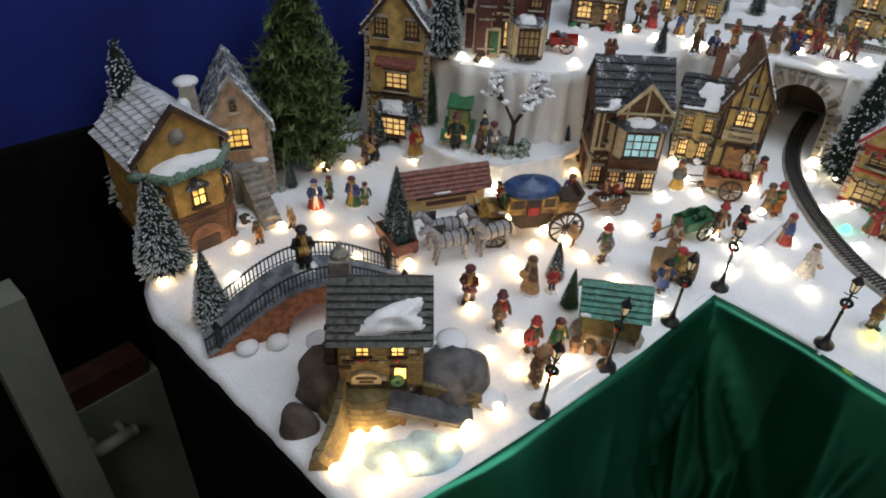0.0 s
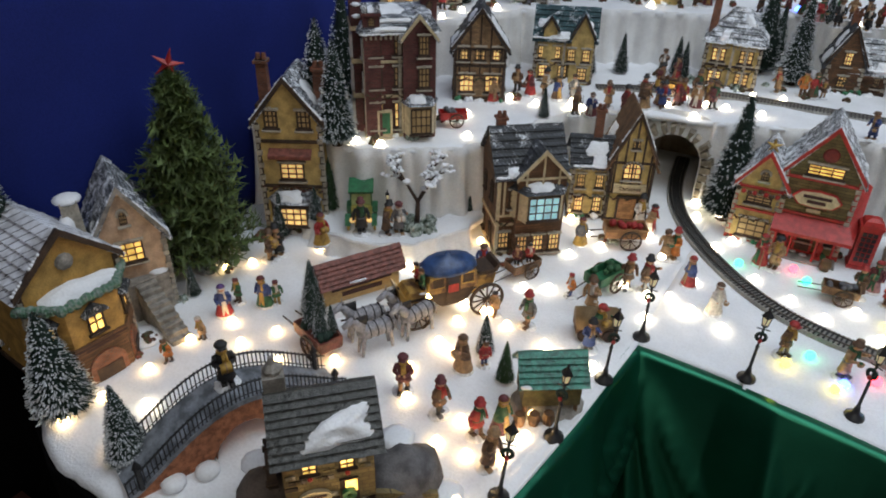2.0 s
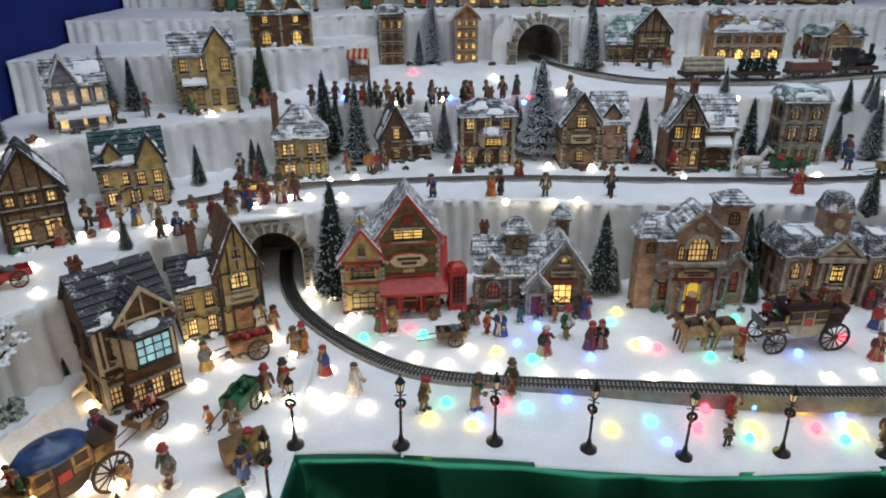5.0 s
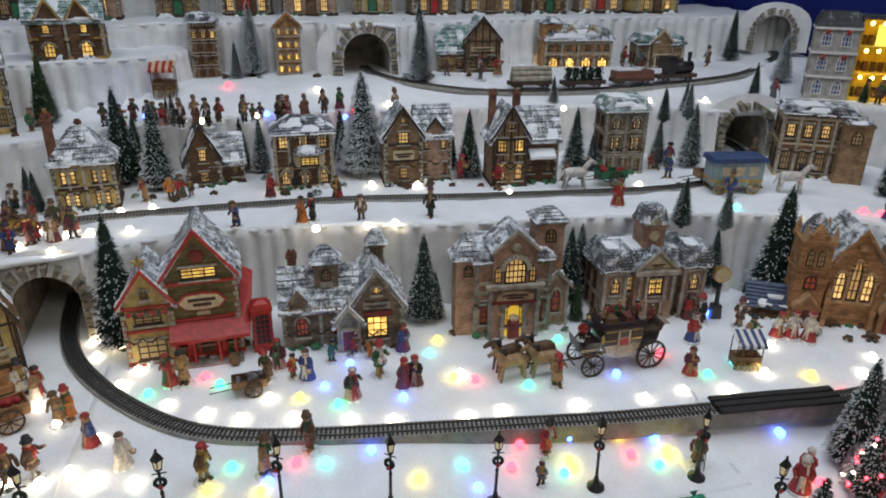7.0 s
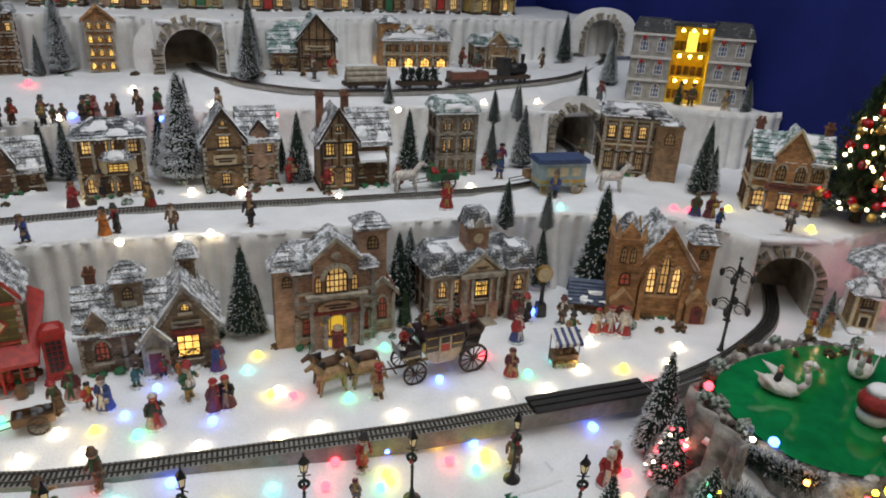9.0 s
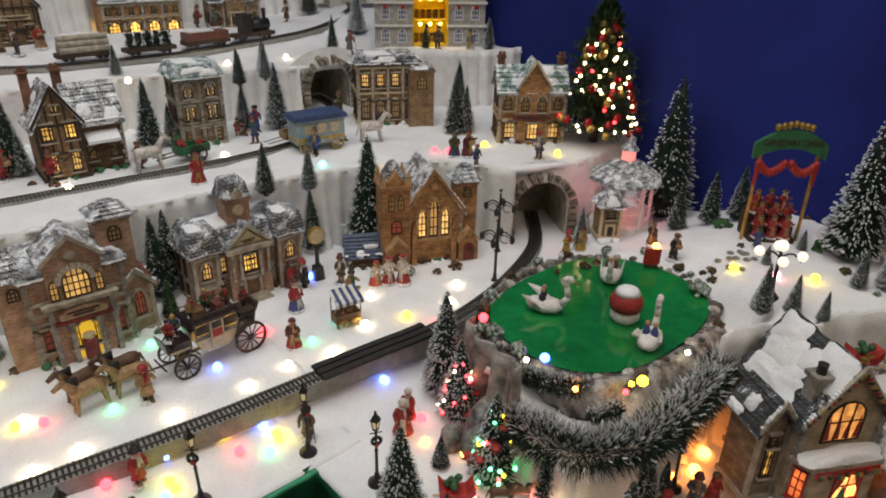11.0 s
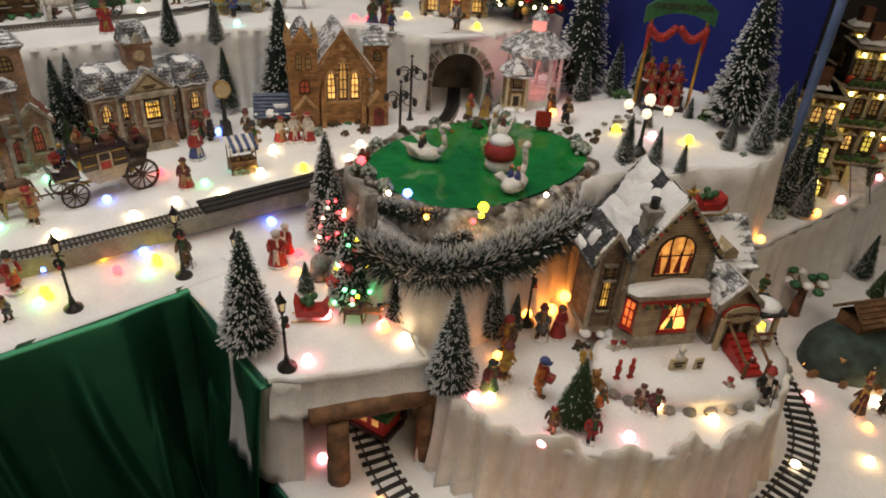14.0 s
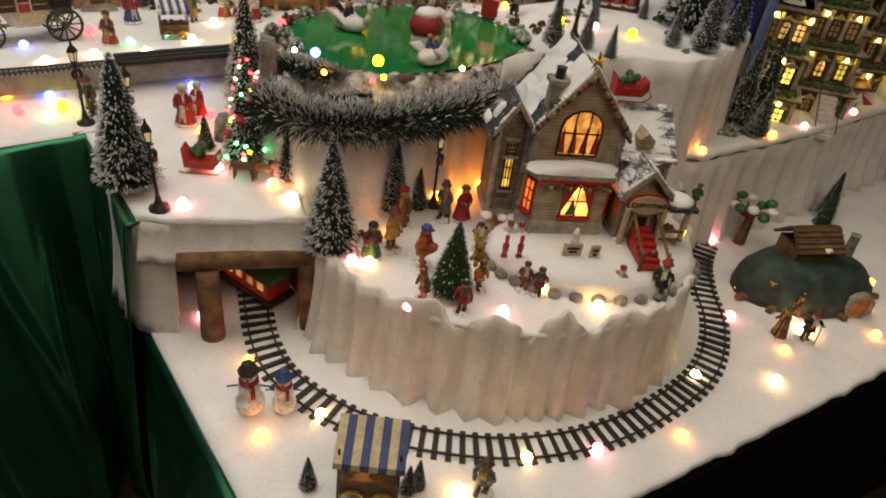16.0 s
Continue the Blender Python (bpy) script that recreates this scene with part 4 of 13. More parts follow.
BRICK = brick_mat("red_brick", (0.34, 0.12, 0.06), (0.2, 0.13, 0.1), 0.007, 0.003)
GARLAND = mat("dark_garland", (0.03, 0.055, 0.025), 0.8, 0.5, 200.0, 0.3, other=(0.12, 0.03, 0.02))
INK = mat("dark_lettering", (0.06, 0.02, 0.015), 0.6, 0.2, 90.0, 0.0)
NEEDLE = mat("pine_bristle", (0.018, 0.042, 0.03), 0.8, 0.4, 120.0, 0.0)
NEEDLE_GREEN = mat("green_bristle", (0.03, 0.075, 0.024), 0.75, 0.4, 120.0, 0.0)
FROST = mat("frosted_tips", (0.72, 0.76, 0.8), 0.8, 0.15, 120.0, 0.0)


def bristle_tree(seed, count, frost, green, droop=0.12):
    """Meshes for a bottle-brush fir of height 1: fine dense bristles round a dark core, frosted tips and a stem on a round foot."""
    rnd = random.Random(seed)
    b, f, s = Geo(), Geo(), Geo()
    full = lambda h: (0.222 * (1 - h) ** 0.8 + 0.012) * (0.94 + 0.06 * math.sin(h * 60)) * min(1.0, 0.55 + (h - 0.05) * 6)  # noqa: E731
    b.lathe([(0.01, 0.06)] + [(full(0.07 + 0.09 * k) * 0.62, 0.07 + 0.09 * k) for k in range(10)] + [(0.004, 0.96)], 9)
    for k in range(count):
        h = 0.055 + 0.93 * (1 - math.sqrt(rnd.random() * 0.985 + 0.001)) if k % 5 else rnd.uniform(0.06, 0.985)
        a = rnd.uniform(0, 2 * math.pi)
        reach = full(h) * (rnd.uniform(0.9, 1.06) if rnd.random() < 0.8 else rnd.uniform(0.75, 1.14))
        c, sn = math.cos(a), math.sin(a)
        wide = 0.0052 + 0.0035 * rnd.random()
        r0 = reach * 0.45
        z1 = h - droop * reach + rnd.uniform(-0.008, 0.018)
        tx, ty = -sn * wide, c * wide
        q = (c * reach, sn * reach, z1)
        b.add([(c * r0 - tx, sn * r0 - ty, h), (c * r0 + tx, sn * r0 + ty, h), q], [(0, 1, 2)])
        if rnd.random() < frost * 0.75:
            m, e = rnd.uniform(0.8, 0.93), wide * rnd.uniform(0.5, 0.9)
            u = (c * reach * m, sn * reach * m, z1 + (h - z1) * 0.2 + 0.003)
            f.add([(u[0] - tx * 0.7, u[1] - ty * 0.7, u[2]), (u[0] + tx * 0.7, u[1] + ty * 0.7, u[2]), (q[0] * 1.02 + tx * 0.3, q[1] * 1.02 + ty * 0.3, q[2] - e), (q[0] * 1.02 - tx * 0.3, q[1] * 1.02 - ty * 0.3, q[2] + e)], [(0, 1, 2, 3)])
    s.lathe([(0.012, 0.0), (0.008, 0.5), (0.003, 1.0)], 6)
    s.lathe([(0.055, 0.0), (0.05, 0.02), (0.012, 0.03)], 10)
    return (b.mesh("needles", green), f.mesh("frost", FROST), s.mesh("stem", WOOD_DARK))


TREES = {"frosty": bristle_tree(1, 3600, 0.52, NEEDLE), "dark": bristle_tree(2, 3400, 0.22, NEEDLE), "white": bristle_tree(3, 3600, 1.3, NEEDLE), "green": bristle_tree(4, 3000, 0.06, NEEDLE_GREEN), "sparse": bristle_tree(5, 3000, 0.5, NEEDLE)}
TREE_LABEL = {"frosty": "frosted dark green bottle-brush fir standing in the snow", "dark": "dark green bottle-brush fir with a little frost", "white": "bottle-brush fir thickly covered with white flock", "green": "plain green bottle-brush fir on the snow", "sparse": "small dark fir with frosted bristle tips"}


def tree(x, y, z, h, kind="frosty", fat=1.0, lean=(0, 0)):
    root = thing("fir_tree", TREE_LABEL[kind], "tree", (x, y, z - 0.003), 0, 1.0, "bottle-brush firs")
    root.matrix_world = pose(x, y, z - 0.003, lean[0], lean[1], random.uniform(0, 360)) @ Matrix.Diagonal((h * fat, h * fat, h, 1))
    for name, me in zip(("needles", "frost", "stem"), TREES[kind]):
        part(name, me, None, root)
    return root


SKIN = mat("doll_skin", (0.5, 0.27, 0.17), 0.6, 0.15, 90.0, 0.0)
DYES = {}


def dye(name):
    table = {"red": (0.36, 0.03, 0.03), "maroon": (0.13, 0.03, 0.035), "brown": (0.12, 0.065, 0.035), "tan": (0.36, 0.22, 0.11), "grey": (0.14, 0.14, 0.15), "black": (0.022, 0.021, 0.022), "blue": (0.04, 0.07, 0.22),
             "green": (0.035, 0.12, 0.05), "purple": (0.1, 0.05, 0.2), "white": (0.65, 0.6, 0.55), "orange": (0.5, 0.16, 0.03), "gold": (0.45, 0.28, 0.06), "pink": (0.4, 0.2, 0.2), "teal": (0.04, 0.16, 0.16), "ash": (0.34, 0.33, 0.35), "snow": (0.8, 0.82, 0.85)}
    return mat("paint_" + name, table[name], 0.6, 0.3, 160.0, 0.15)


WORDS = {"man": "man in a {} coat and {} trousers", "woman": "woman in a {} cloak and {} skirt", "child": "child in a {} jacket and {} trousers"}


def figure(x, y, yaw, kind="man", coat="brown", lower="black", h=0.062, hat="black", z=None, arm=0.3):
    """A painted village figurine, one plain mesh on a snowy foot; stance, load and dress vary from one to the next."""
    z = ground(x, y) if z is None else z
    rnd = random.Random(int(x * 9973) * 31 + int(y * 7919))
    g = Geo()
    mats = [dye(coat), dye(lower), SKIN, dye(hat), dye("snow"), dye("tan"), dye(rnd.choice(["brown", "black", "grey", "tan"])), dye(rnd.choice(["white", "red", "gold", "green", "tan"]))]
    s = h / 0.062 * 1.17
    stride = rnd.uniform(-0.0045, 0.0045) * s
    bend = rnd.uniform(-0.01, 0.16)
    g.use(4).lathe([(0.0132 * s, 0.0), (0.0126 * s, 0.0022), (0.006 * s, 0.0036)], 10, squash=rnd.uniform(0.75, 1.1))
    if kind == "woman":
        g.use(1).lathe([(0.0128 * s, 0.002), (0.0122 * s, 0.006 * s), (0.0098 * s, 0.016 * s), (0.0076 * s, 0.026 * s), (0.005 * s, 0.0335 * s)], 12, squash=0.88)
        g.use(7).add([(-0.0042 * s, -0.0098 * s, 0.008 * s), (0.0042 * s, -0.0098 * s, 0.008 * s), (0.0028 * s, -0.0062 * s, 0.031 * s), (-0.0028 * s, -0.0062 * s, 0.031 * s), (-0.0042 * s, -0.006 * s, 0.008 * s), (0.0042 * s, -0.006 * s, 0.008 * s), (0.0028 * s, -0.002 * s, 0.031 * s), (-0.0028 * s, -0.002 * s, 0.031 * s)], [(0, 1, 2, 3), (0, 4, 5, 1), (1, 5, 6, 2), (0, 3, 7, 4)])
        g.use(0).lathe([(0.0098 * s, 0.0235 * s), (0.0086 * s, 0.029 * s), (0.0072 * s, 0.036 * s), (0.007 * s, 0.0415 * s), (0.003 * s, 0.0475 * s)], 10, squash=0.8)
    else:
        for sx in (-1, 1):
            fy = sx * stride
            g.use(1).rod((sx * 0.0033 * s, fy, 0.002), (sx * 0.0029 * s, 0, 0.027 * s), 0.0022 * s, 7, 0.0031 * s)
            g.use(6).box(sx * 0.0033 * s - 0.0024 * s, sx * 0.0033 * s + 0.0024 * s, fy - 0.006 * s, fy + 0.002 * s, 0.0015, 0.0052 * s)
        low = 0.0115 * s if kind == "man" and rnd.random() < 0.6 else 0.0195 * s
        g.use(0).lathe([(0.009 * s, low), (0.0078 * s, low + 0.004 * s), (0.0063 * s, 0.0285 * s), (0.0074 * s, 0.039 * s), (0.0068 * s, 0.0425 * s), (0.003 * s, 0.0475 * s)], 10, squash=0.75)
        g.use(6).lathe([(0.0069 * s, 0.0268 * s), (0.0068 * s, 0.0288 * s)], 9, squash=0.77)
        g.use(7).box(-0.0016 * s, 0.0016 * s, -0.0062 * s, -0.004 * s, 0.031 * s, 0.044 * s)
    pick = rnd.random()
    for sx in (-1, 1):
        if arm > 0.5 and sx > 0:
            elbow, hand_at = (0.0105 * s, -0.004 * s, 0.036 * s), (0.0085 * s, -0.0125 * s, 0.0425 * s)
        elif pick < 0.3:
            elbow, hand_at = (sx * 0.0098 * s, 0.001 * s, 0.034 * s), (sx * 0.0106 * s, -0.003 * s, 0.0255 * s)
        elif pick < 0.6:
            elbow, hand_at = (sx * 0.0094 * s, -0.002 * s, 0.0335 * s), (sx * 0.003 * s, -0.0098 * s, 0.0335 * s)
        else:
            elbow, hand_at = (sx * 0.0096 * s, -0.0015 * s, 0.0335 * s), (sx * 0.0072 * s, -0.009 * s, 0.029 * s)
        g.use(0).rod((sx * 0.0066 * s, 0, 0.042 * s), elbow, 0.0026 * s, 7, 0.0023 * s)
        g.rod(elbow, hand_at, 0.0024 * s, 7, 0.0019 * s)
        g.use(2).ball(hand_at, 0.0019 * s, 6)
    g.use(7).lathe([(0.0047 * s, 0.0445 * s), (0.0054 * s, 0.0462 * s), (0.004 * s, 0.048 * s)], 9)
    g.rod((0.002 * s, -0.0052 * s, 0.0455 * s), (0.0032 * s, -0.0072 * s, 0.035 * s), 0.0014 * s, 5)
    load = rnd.random()
    if h > 0.05 and load < 0.2:
        g.use(5).lathe([(0.0028 * s, 0.0), (0.0042 * s, 0.0045 * s), (0.003 * s, 0.0046 * s)], 8, Matrix.Translation((0.0082 * s, -0.0098 * s, 0.0215 * s)))
        g.use(7).ball((0.0082 * s, -0.0098 * s, 0.026 * s), 0.0026 * s, 6)
    elif h > 0.05 and load < 0.36:
        g.use(7).box(-0.005 * s, 0.005 * s, -0.0145 * s, -0.0075 * s, 0.0295 * s, 0.037 * s)
        g.use(5).box(-0.0008 * s, 0.0008 * s, -0.0148 * s, -0.0073 * s, 0.0293 * s, 0.0373 * s)
    elif h > 0.05 and load < 0.46:
        g.use(6).rod((0.0115 * s, -0.008 * s, 0.001), (0.0095 * s, -0.006 * s, 0.042 * s), 0.0007 * s, 5)
    if kind == "woman":
        g.use(4).lathe([(0.0131 * s, 0.0022), (0.0126 * s, 0.0052 * s)], 12, squash=0.88)
    nod = -0.0012 * s
    g.use(2).ball((0, nod, 0.0515 * s), 0.0046 * s, 10, 1.12)
    g.ball((0, nod - 0.0046 * s, 0.0513 * s), 0.0011 * s, 5)
    g.use(6).ball((0, nod + 0.0012 * s, 0.0522 * s), 0.0047 * s, 9, 1.05)
    if kind == "woman":
        g.use(3).lathe([(0.0052 * s, 0.0505 * s), (0.0058 * s, 0.0535 * s), (0.0045 * s, 0.0568 * s), (0.0015 * s, 0.0588 * s)], 10, Matrix.Translation((0, nod + 0.0014 * s, 0)))
        g.use(7).lathe([(0.0061 * s, 0.0528 * s), (0.006 * s, 0.054 * s)], 10, Matrix.Translation((0, nod + 0.0008 * s, 0)))
    elif kind == "man" and rnd.random() < 0.62:
        g.use(3).lathe([(0.0065 * s, 0.0545 * s), (0.0065 * s, 0.0553 * s), (0.0044 * s, 0.0556 * s), (0.0042 * s, 0.0618 * s)], 10, Matrix.Translation((0, nod, 0)))
    elif kind == "man":
        g.use(3).lathe([(0.0058 * s, 0.0538 * s), (0.0061 * s, 0.0552 * s), (0.0046 * s, 0.0578 * s), (0.001 * s, 0.0586 * s)], 10, Matrix.Translation((0, nod, 0)))
        g.box(-0.0036 * s, 0.0036 * s, nod - 0.0082 * s, nod - 0.003 * s, 0.0537 * s, 0.0546 * s)
    else:
        g.use(3).lathe([(0.0053 * s, 0.0535 * s), (0.0049 * s, 0.057 * s), (0.0015 * s, 0.0595 * s)], 9, Matrix.Translation((0, nod, 0)))
        g.use(4).ball((0, nod, 0.0605 * s), 0.0016 * s, 6)
    g.v = [(a * 1.12, b * 1.12 - bend * max(0.0, c - 0.024 * s), c - 0.12 * bend * max(0.0, c - 0.024 * s)) for a, b, c in g.v]
    me = g.mesh("figurine", mats, True)
    ob = new("figurine", me)
    ob.matrix_world = pose(x, y, z - 0.001, 0, 0, yaw)
    return tagged(ob, "painted figurine of a " + WORDS[kind].format(coat, lower), "figurine", "village figurines")


def street_lamp():
    """A black lamp post with a wreath ball and a four-sided lantern, 13 cm high."""
    root = thing("street_lamp", "black iron lamp post with a lantern on the snow", "street lamp", (0, 0, 0), group="street lamps along the table edge")
    part("foot", Geo().lathe([(0.014, 0.0), (0.0135, 0.004), (0.006, 0.008), (0.0045, 0.014), (0.003, 0.022)], 12), IRON, root, smooth=True)
    part("pole", Geo().lathe([(0.0024, 0.02), (0.0022, 0.06), (0.003, 0.062), (0.0018, 0.066), (0.0018, 0.1)], 8), IRON, root)
    w = Geo()
    for k in range(14):
        a = 2 * math.pi * k / 14
        w.ball((0.0062 * math.cos(a), -0.003, 0.082 + 0.0062 * math.sin(a)), 0.0028, 6)
    part("wreath", w, NEEDLE, root)
    part("bow", Geo().ball((0, -0.006, 0.0765), 0.0032, 6), RED, root)
    part("glass", Geo().lathe([(0.0036, 0.102), (0.0058, 0.116)], 4), glow("lamp_glass", (0.9, 0.75, 0.45), 0.35), root)
    f = Geo()
    for k in range(4):
        a = math.pi / 2 * k
        f.rod((0.004 * math.cos(a), 0.004 * math.sin(a), 0.101), (0.0064 * math.cos(a), 0.0064 * math.sin(a), 0.117), 0.0008, 4)
    f.lathe([(0.0048, 0.099), (0.0045, 0.102)], 4)
    f.lathe([(0.0085, 0.116), (0.006, 0.121), (0.002, 0.127), (0.0016, 0.132)], 4)
    part("lantern_frame", f, IRON, root)
    part("crossbar", Geo().rod((-0.009, 0, 0.094), (0.009, 0, 0.094), 0.0009, 5), IRON, root)
    return root


BULB = Geo().lathe([(0.0022, -0.002), (0.0064, 0.0008), (0.0078, 0.005), (0.006, 0.0098), (0.001, 0.0125)], 9)
GLOWS = {"warm": ((1.0, 0.64, 0.28), 34.0), "white": ((1.0, 0.84, 0.58), 32.0), "pink": ((1.0, 0.3, 0.4), 25.0), "orange": ((1.0, 0.34, 0.07), 27.0), "yellow": ((1.0, 0.72, 0.04), 25.0), "red": ((1.0, 0.04, 0.06), 22.0), "green": ((0.05, 0.9, 0.35), 15.0), "blue": ((0.06, 0.16, 1.0), 27.0), "cyan": ((0.1, 0.85, 0.8), 13.0)}
BULBS = {}


def bulb(x, y, color="warm", z=None, size=1.0):
    if color not in BULBS:
        BULBS[color] = BULB.mesh("fairy_light", glow("bulb_" + color, GLOWS[color][0], GLOWS[color][1] * 0.46), True)
    edge = -0.1 + (y + 0.645) * 0.137
    if y < -0.05 and edge - 0.025 < x < 0.3:
        x = edge - 0.035
    ob = new("fairy_light", BULBS[color])
    z = ground(x, y) if z is None else z
    ob.matrix_world = pose(x, y, z + 0.001, random.uniform(-35, 35), random.uniform(-35, 35), 0) @ Matrix.Scale(size, 4)
    return tagged(ob, "small glowing " + color + " fairy light lying in the snow", "fairy light", "fairy lights in the snow")

# ---- houses ----
OCHRE = mat("ochre_plaster", (0.5, 0.3, 0.08), 0.75, 0.3, 60.0, 0.3)
YELLOW = mat("yellow_plaster", (0.55, 0.4, 0.15), 0.75, 0.3, 60.0, 0.3)
PINKISH = mat("pale_plaster", (0.55, 0.4, 0.28), 0.75, 0.25, 60.0, 0.3)
TIMBERED = brick_mat("brown_boards", (0.22, 0.11, 0.05), (0.07, 0.04, 0.025), 0.05, 0.005)
MAROON = brick_mat("maroon_brick", (0.16, 0.035, 0.035), (0.12, 0.07, 0.06))
TANBRICK = brick_mat("tan_brick", (0.48, 0.3, 0.15), (0.2, 0.13, 0.08))
ORANGE = brick_mat("orange_stone", (0.6, 0.31, 0.13), (0.36, 0.18, 0.08), 0.012, 0.006)
REDBRICK = brick_mat("rust_brick", (0.58, 0.31, 0.19), (0.46, 0.38, 0.31))
OLIVE = brick_mat("olive_timber", (0.24, 0.19, 0.07), (0.09, 0.06, 0.03), 0.04, 0.006)
TAUPE = brick_mat("taupe_stone", (0.34, 0.25, 0.17), (0.16, 0.11, 0.08), 0.014, 0.007)
LILAC = brick_mat("grey_lilac_boards", (0.33, 0.32, 0.38), (0.16, 0.15, 0.18), 0.06, 0.004)
MILLSTONE = brick_mat("olive_mill_stone", (0.27, 0.21, 0.09), (0.08, 0.06, 0.03), 0.016, 0.007)
SLATE = brick_mat("frosted_slate", (0.42, 0.46, 0.52), (0.06, 0.065, 0.075), 0.008, 0.0062, 0.0016, 0.4, 0.45)
SLATE_WHITE = brick_mat("snowy_shingle", (0.42, 0.44, 0.47), (0.08, 0.085, 0.095), 0.009, 0.0065, 0.0013, 0.55, 0.6)
SLATE_DARK = brick_mat("dark_slate", (0.085, 0.095, 0.11), (0.03, 0.032, 0.036), 0.008, 0.006, 0.0012, 0.6, 0.12)
TEAL = brick_mat("teal_roof", (0.045, 0.13, 0.15), (0.02, 0.05, 0.06), 0.008, 0.006, 0.0012, 0.6, 0.2)
REDROOF = mat("red_brown_roof", (0.22, 0.07, 0.05), 0.55, 0.4, 130.0, 0.4)
VERDIGRIS = brick_mat("snowy_green_roof", (0.36, 0.52, 0.48), (0.1, 0.2, 0.19), 0.008, 0.006, 0.0014, 0.55, 0.55)
TIMBER_TRIM = WOOD_DARK


def join(main, wing):
    """Makes the parts of a wing parts of the house it belongs to."""
    bpy.context.view_layer.update()
    for ob in list(wing.children):
        m = main.matrix_world.inverted() @ wing.matrix_world @ ob.matrix_local
        ob.parent = main
        ob.matrix_local = m
    bpy.data.objects.remove(wing)


# front row
DEEP_RED = mat("deep_red_paint", (0.2, 0.025, 0.02), 0.5, 0.35, 90.0, 0.15)
RED_PANE = glow("red_curtained_window", (0.5, 0.09, 0.05), 0.22)


def oval_sign(root, x, y, z, w, h):
    """A lozenge board with a red rim and two lines of unreadable writing."""
    ol = [(x - w / 2, z), (x - w * 0.36, z - h * 0.4), (x, z - h / 2), (x + w * 0.36, z - h * 0.4), (x + w / 2, z), (x + w * 0.36, z + h * 0.4), (x, z + h / 2), (x - w * 0.36, z + h * 0.4)]
    rim = part("sign_rim", Geo().prism([(x + (a - x) * 1.1, z + (b - z) * 1.18) for a, b in ol], y - 0.005, y), RED, root)
    board = part("sign_board", Geo().prism(ol, y - 0.0072, y - 0.005), CREAM, rim)
    lettering(rim, "", x, y - 0.0073, z, w * 0.62, h * 0.6)
    return board


def toy_soldier(root, x, y, z):
    """A red-coated wooden soldier beside a door, one plain mesh."""
    g = Geo().box(x - 0.006, x + 0.006, y - 0.004, y + 0.004, z, z + 0.004).rod((x - 0.0025, y, z + 0.004), (x - 0.0025, y, z + 0.016), 0.0022).rod((x + 0.0025, y, z + 0.004), (x + 0.0025, y, z + 0.016), 0.0022)
    part("toy_soldier", g.lathe([(0.0055, 0.015), (0.0065, 0.028), (0.003, 0.032), (0.0038, 0.036), (0.0042, 0.046), (0.0035, 0.048)], 9, Matrix.Translation((x, y, z))), RED, root, "red toy soldier figure", smooth=True)


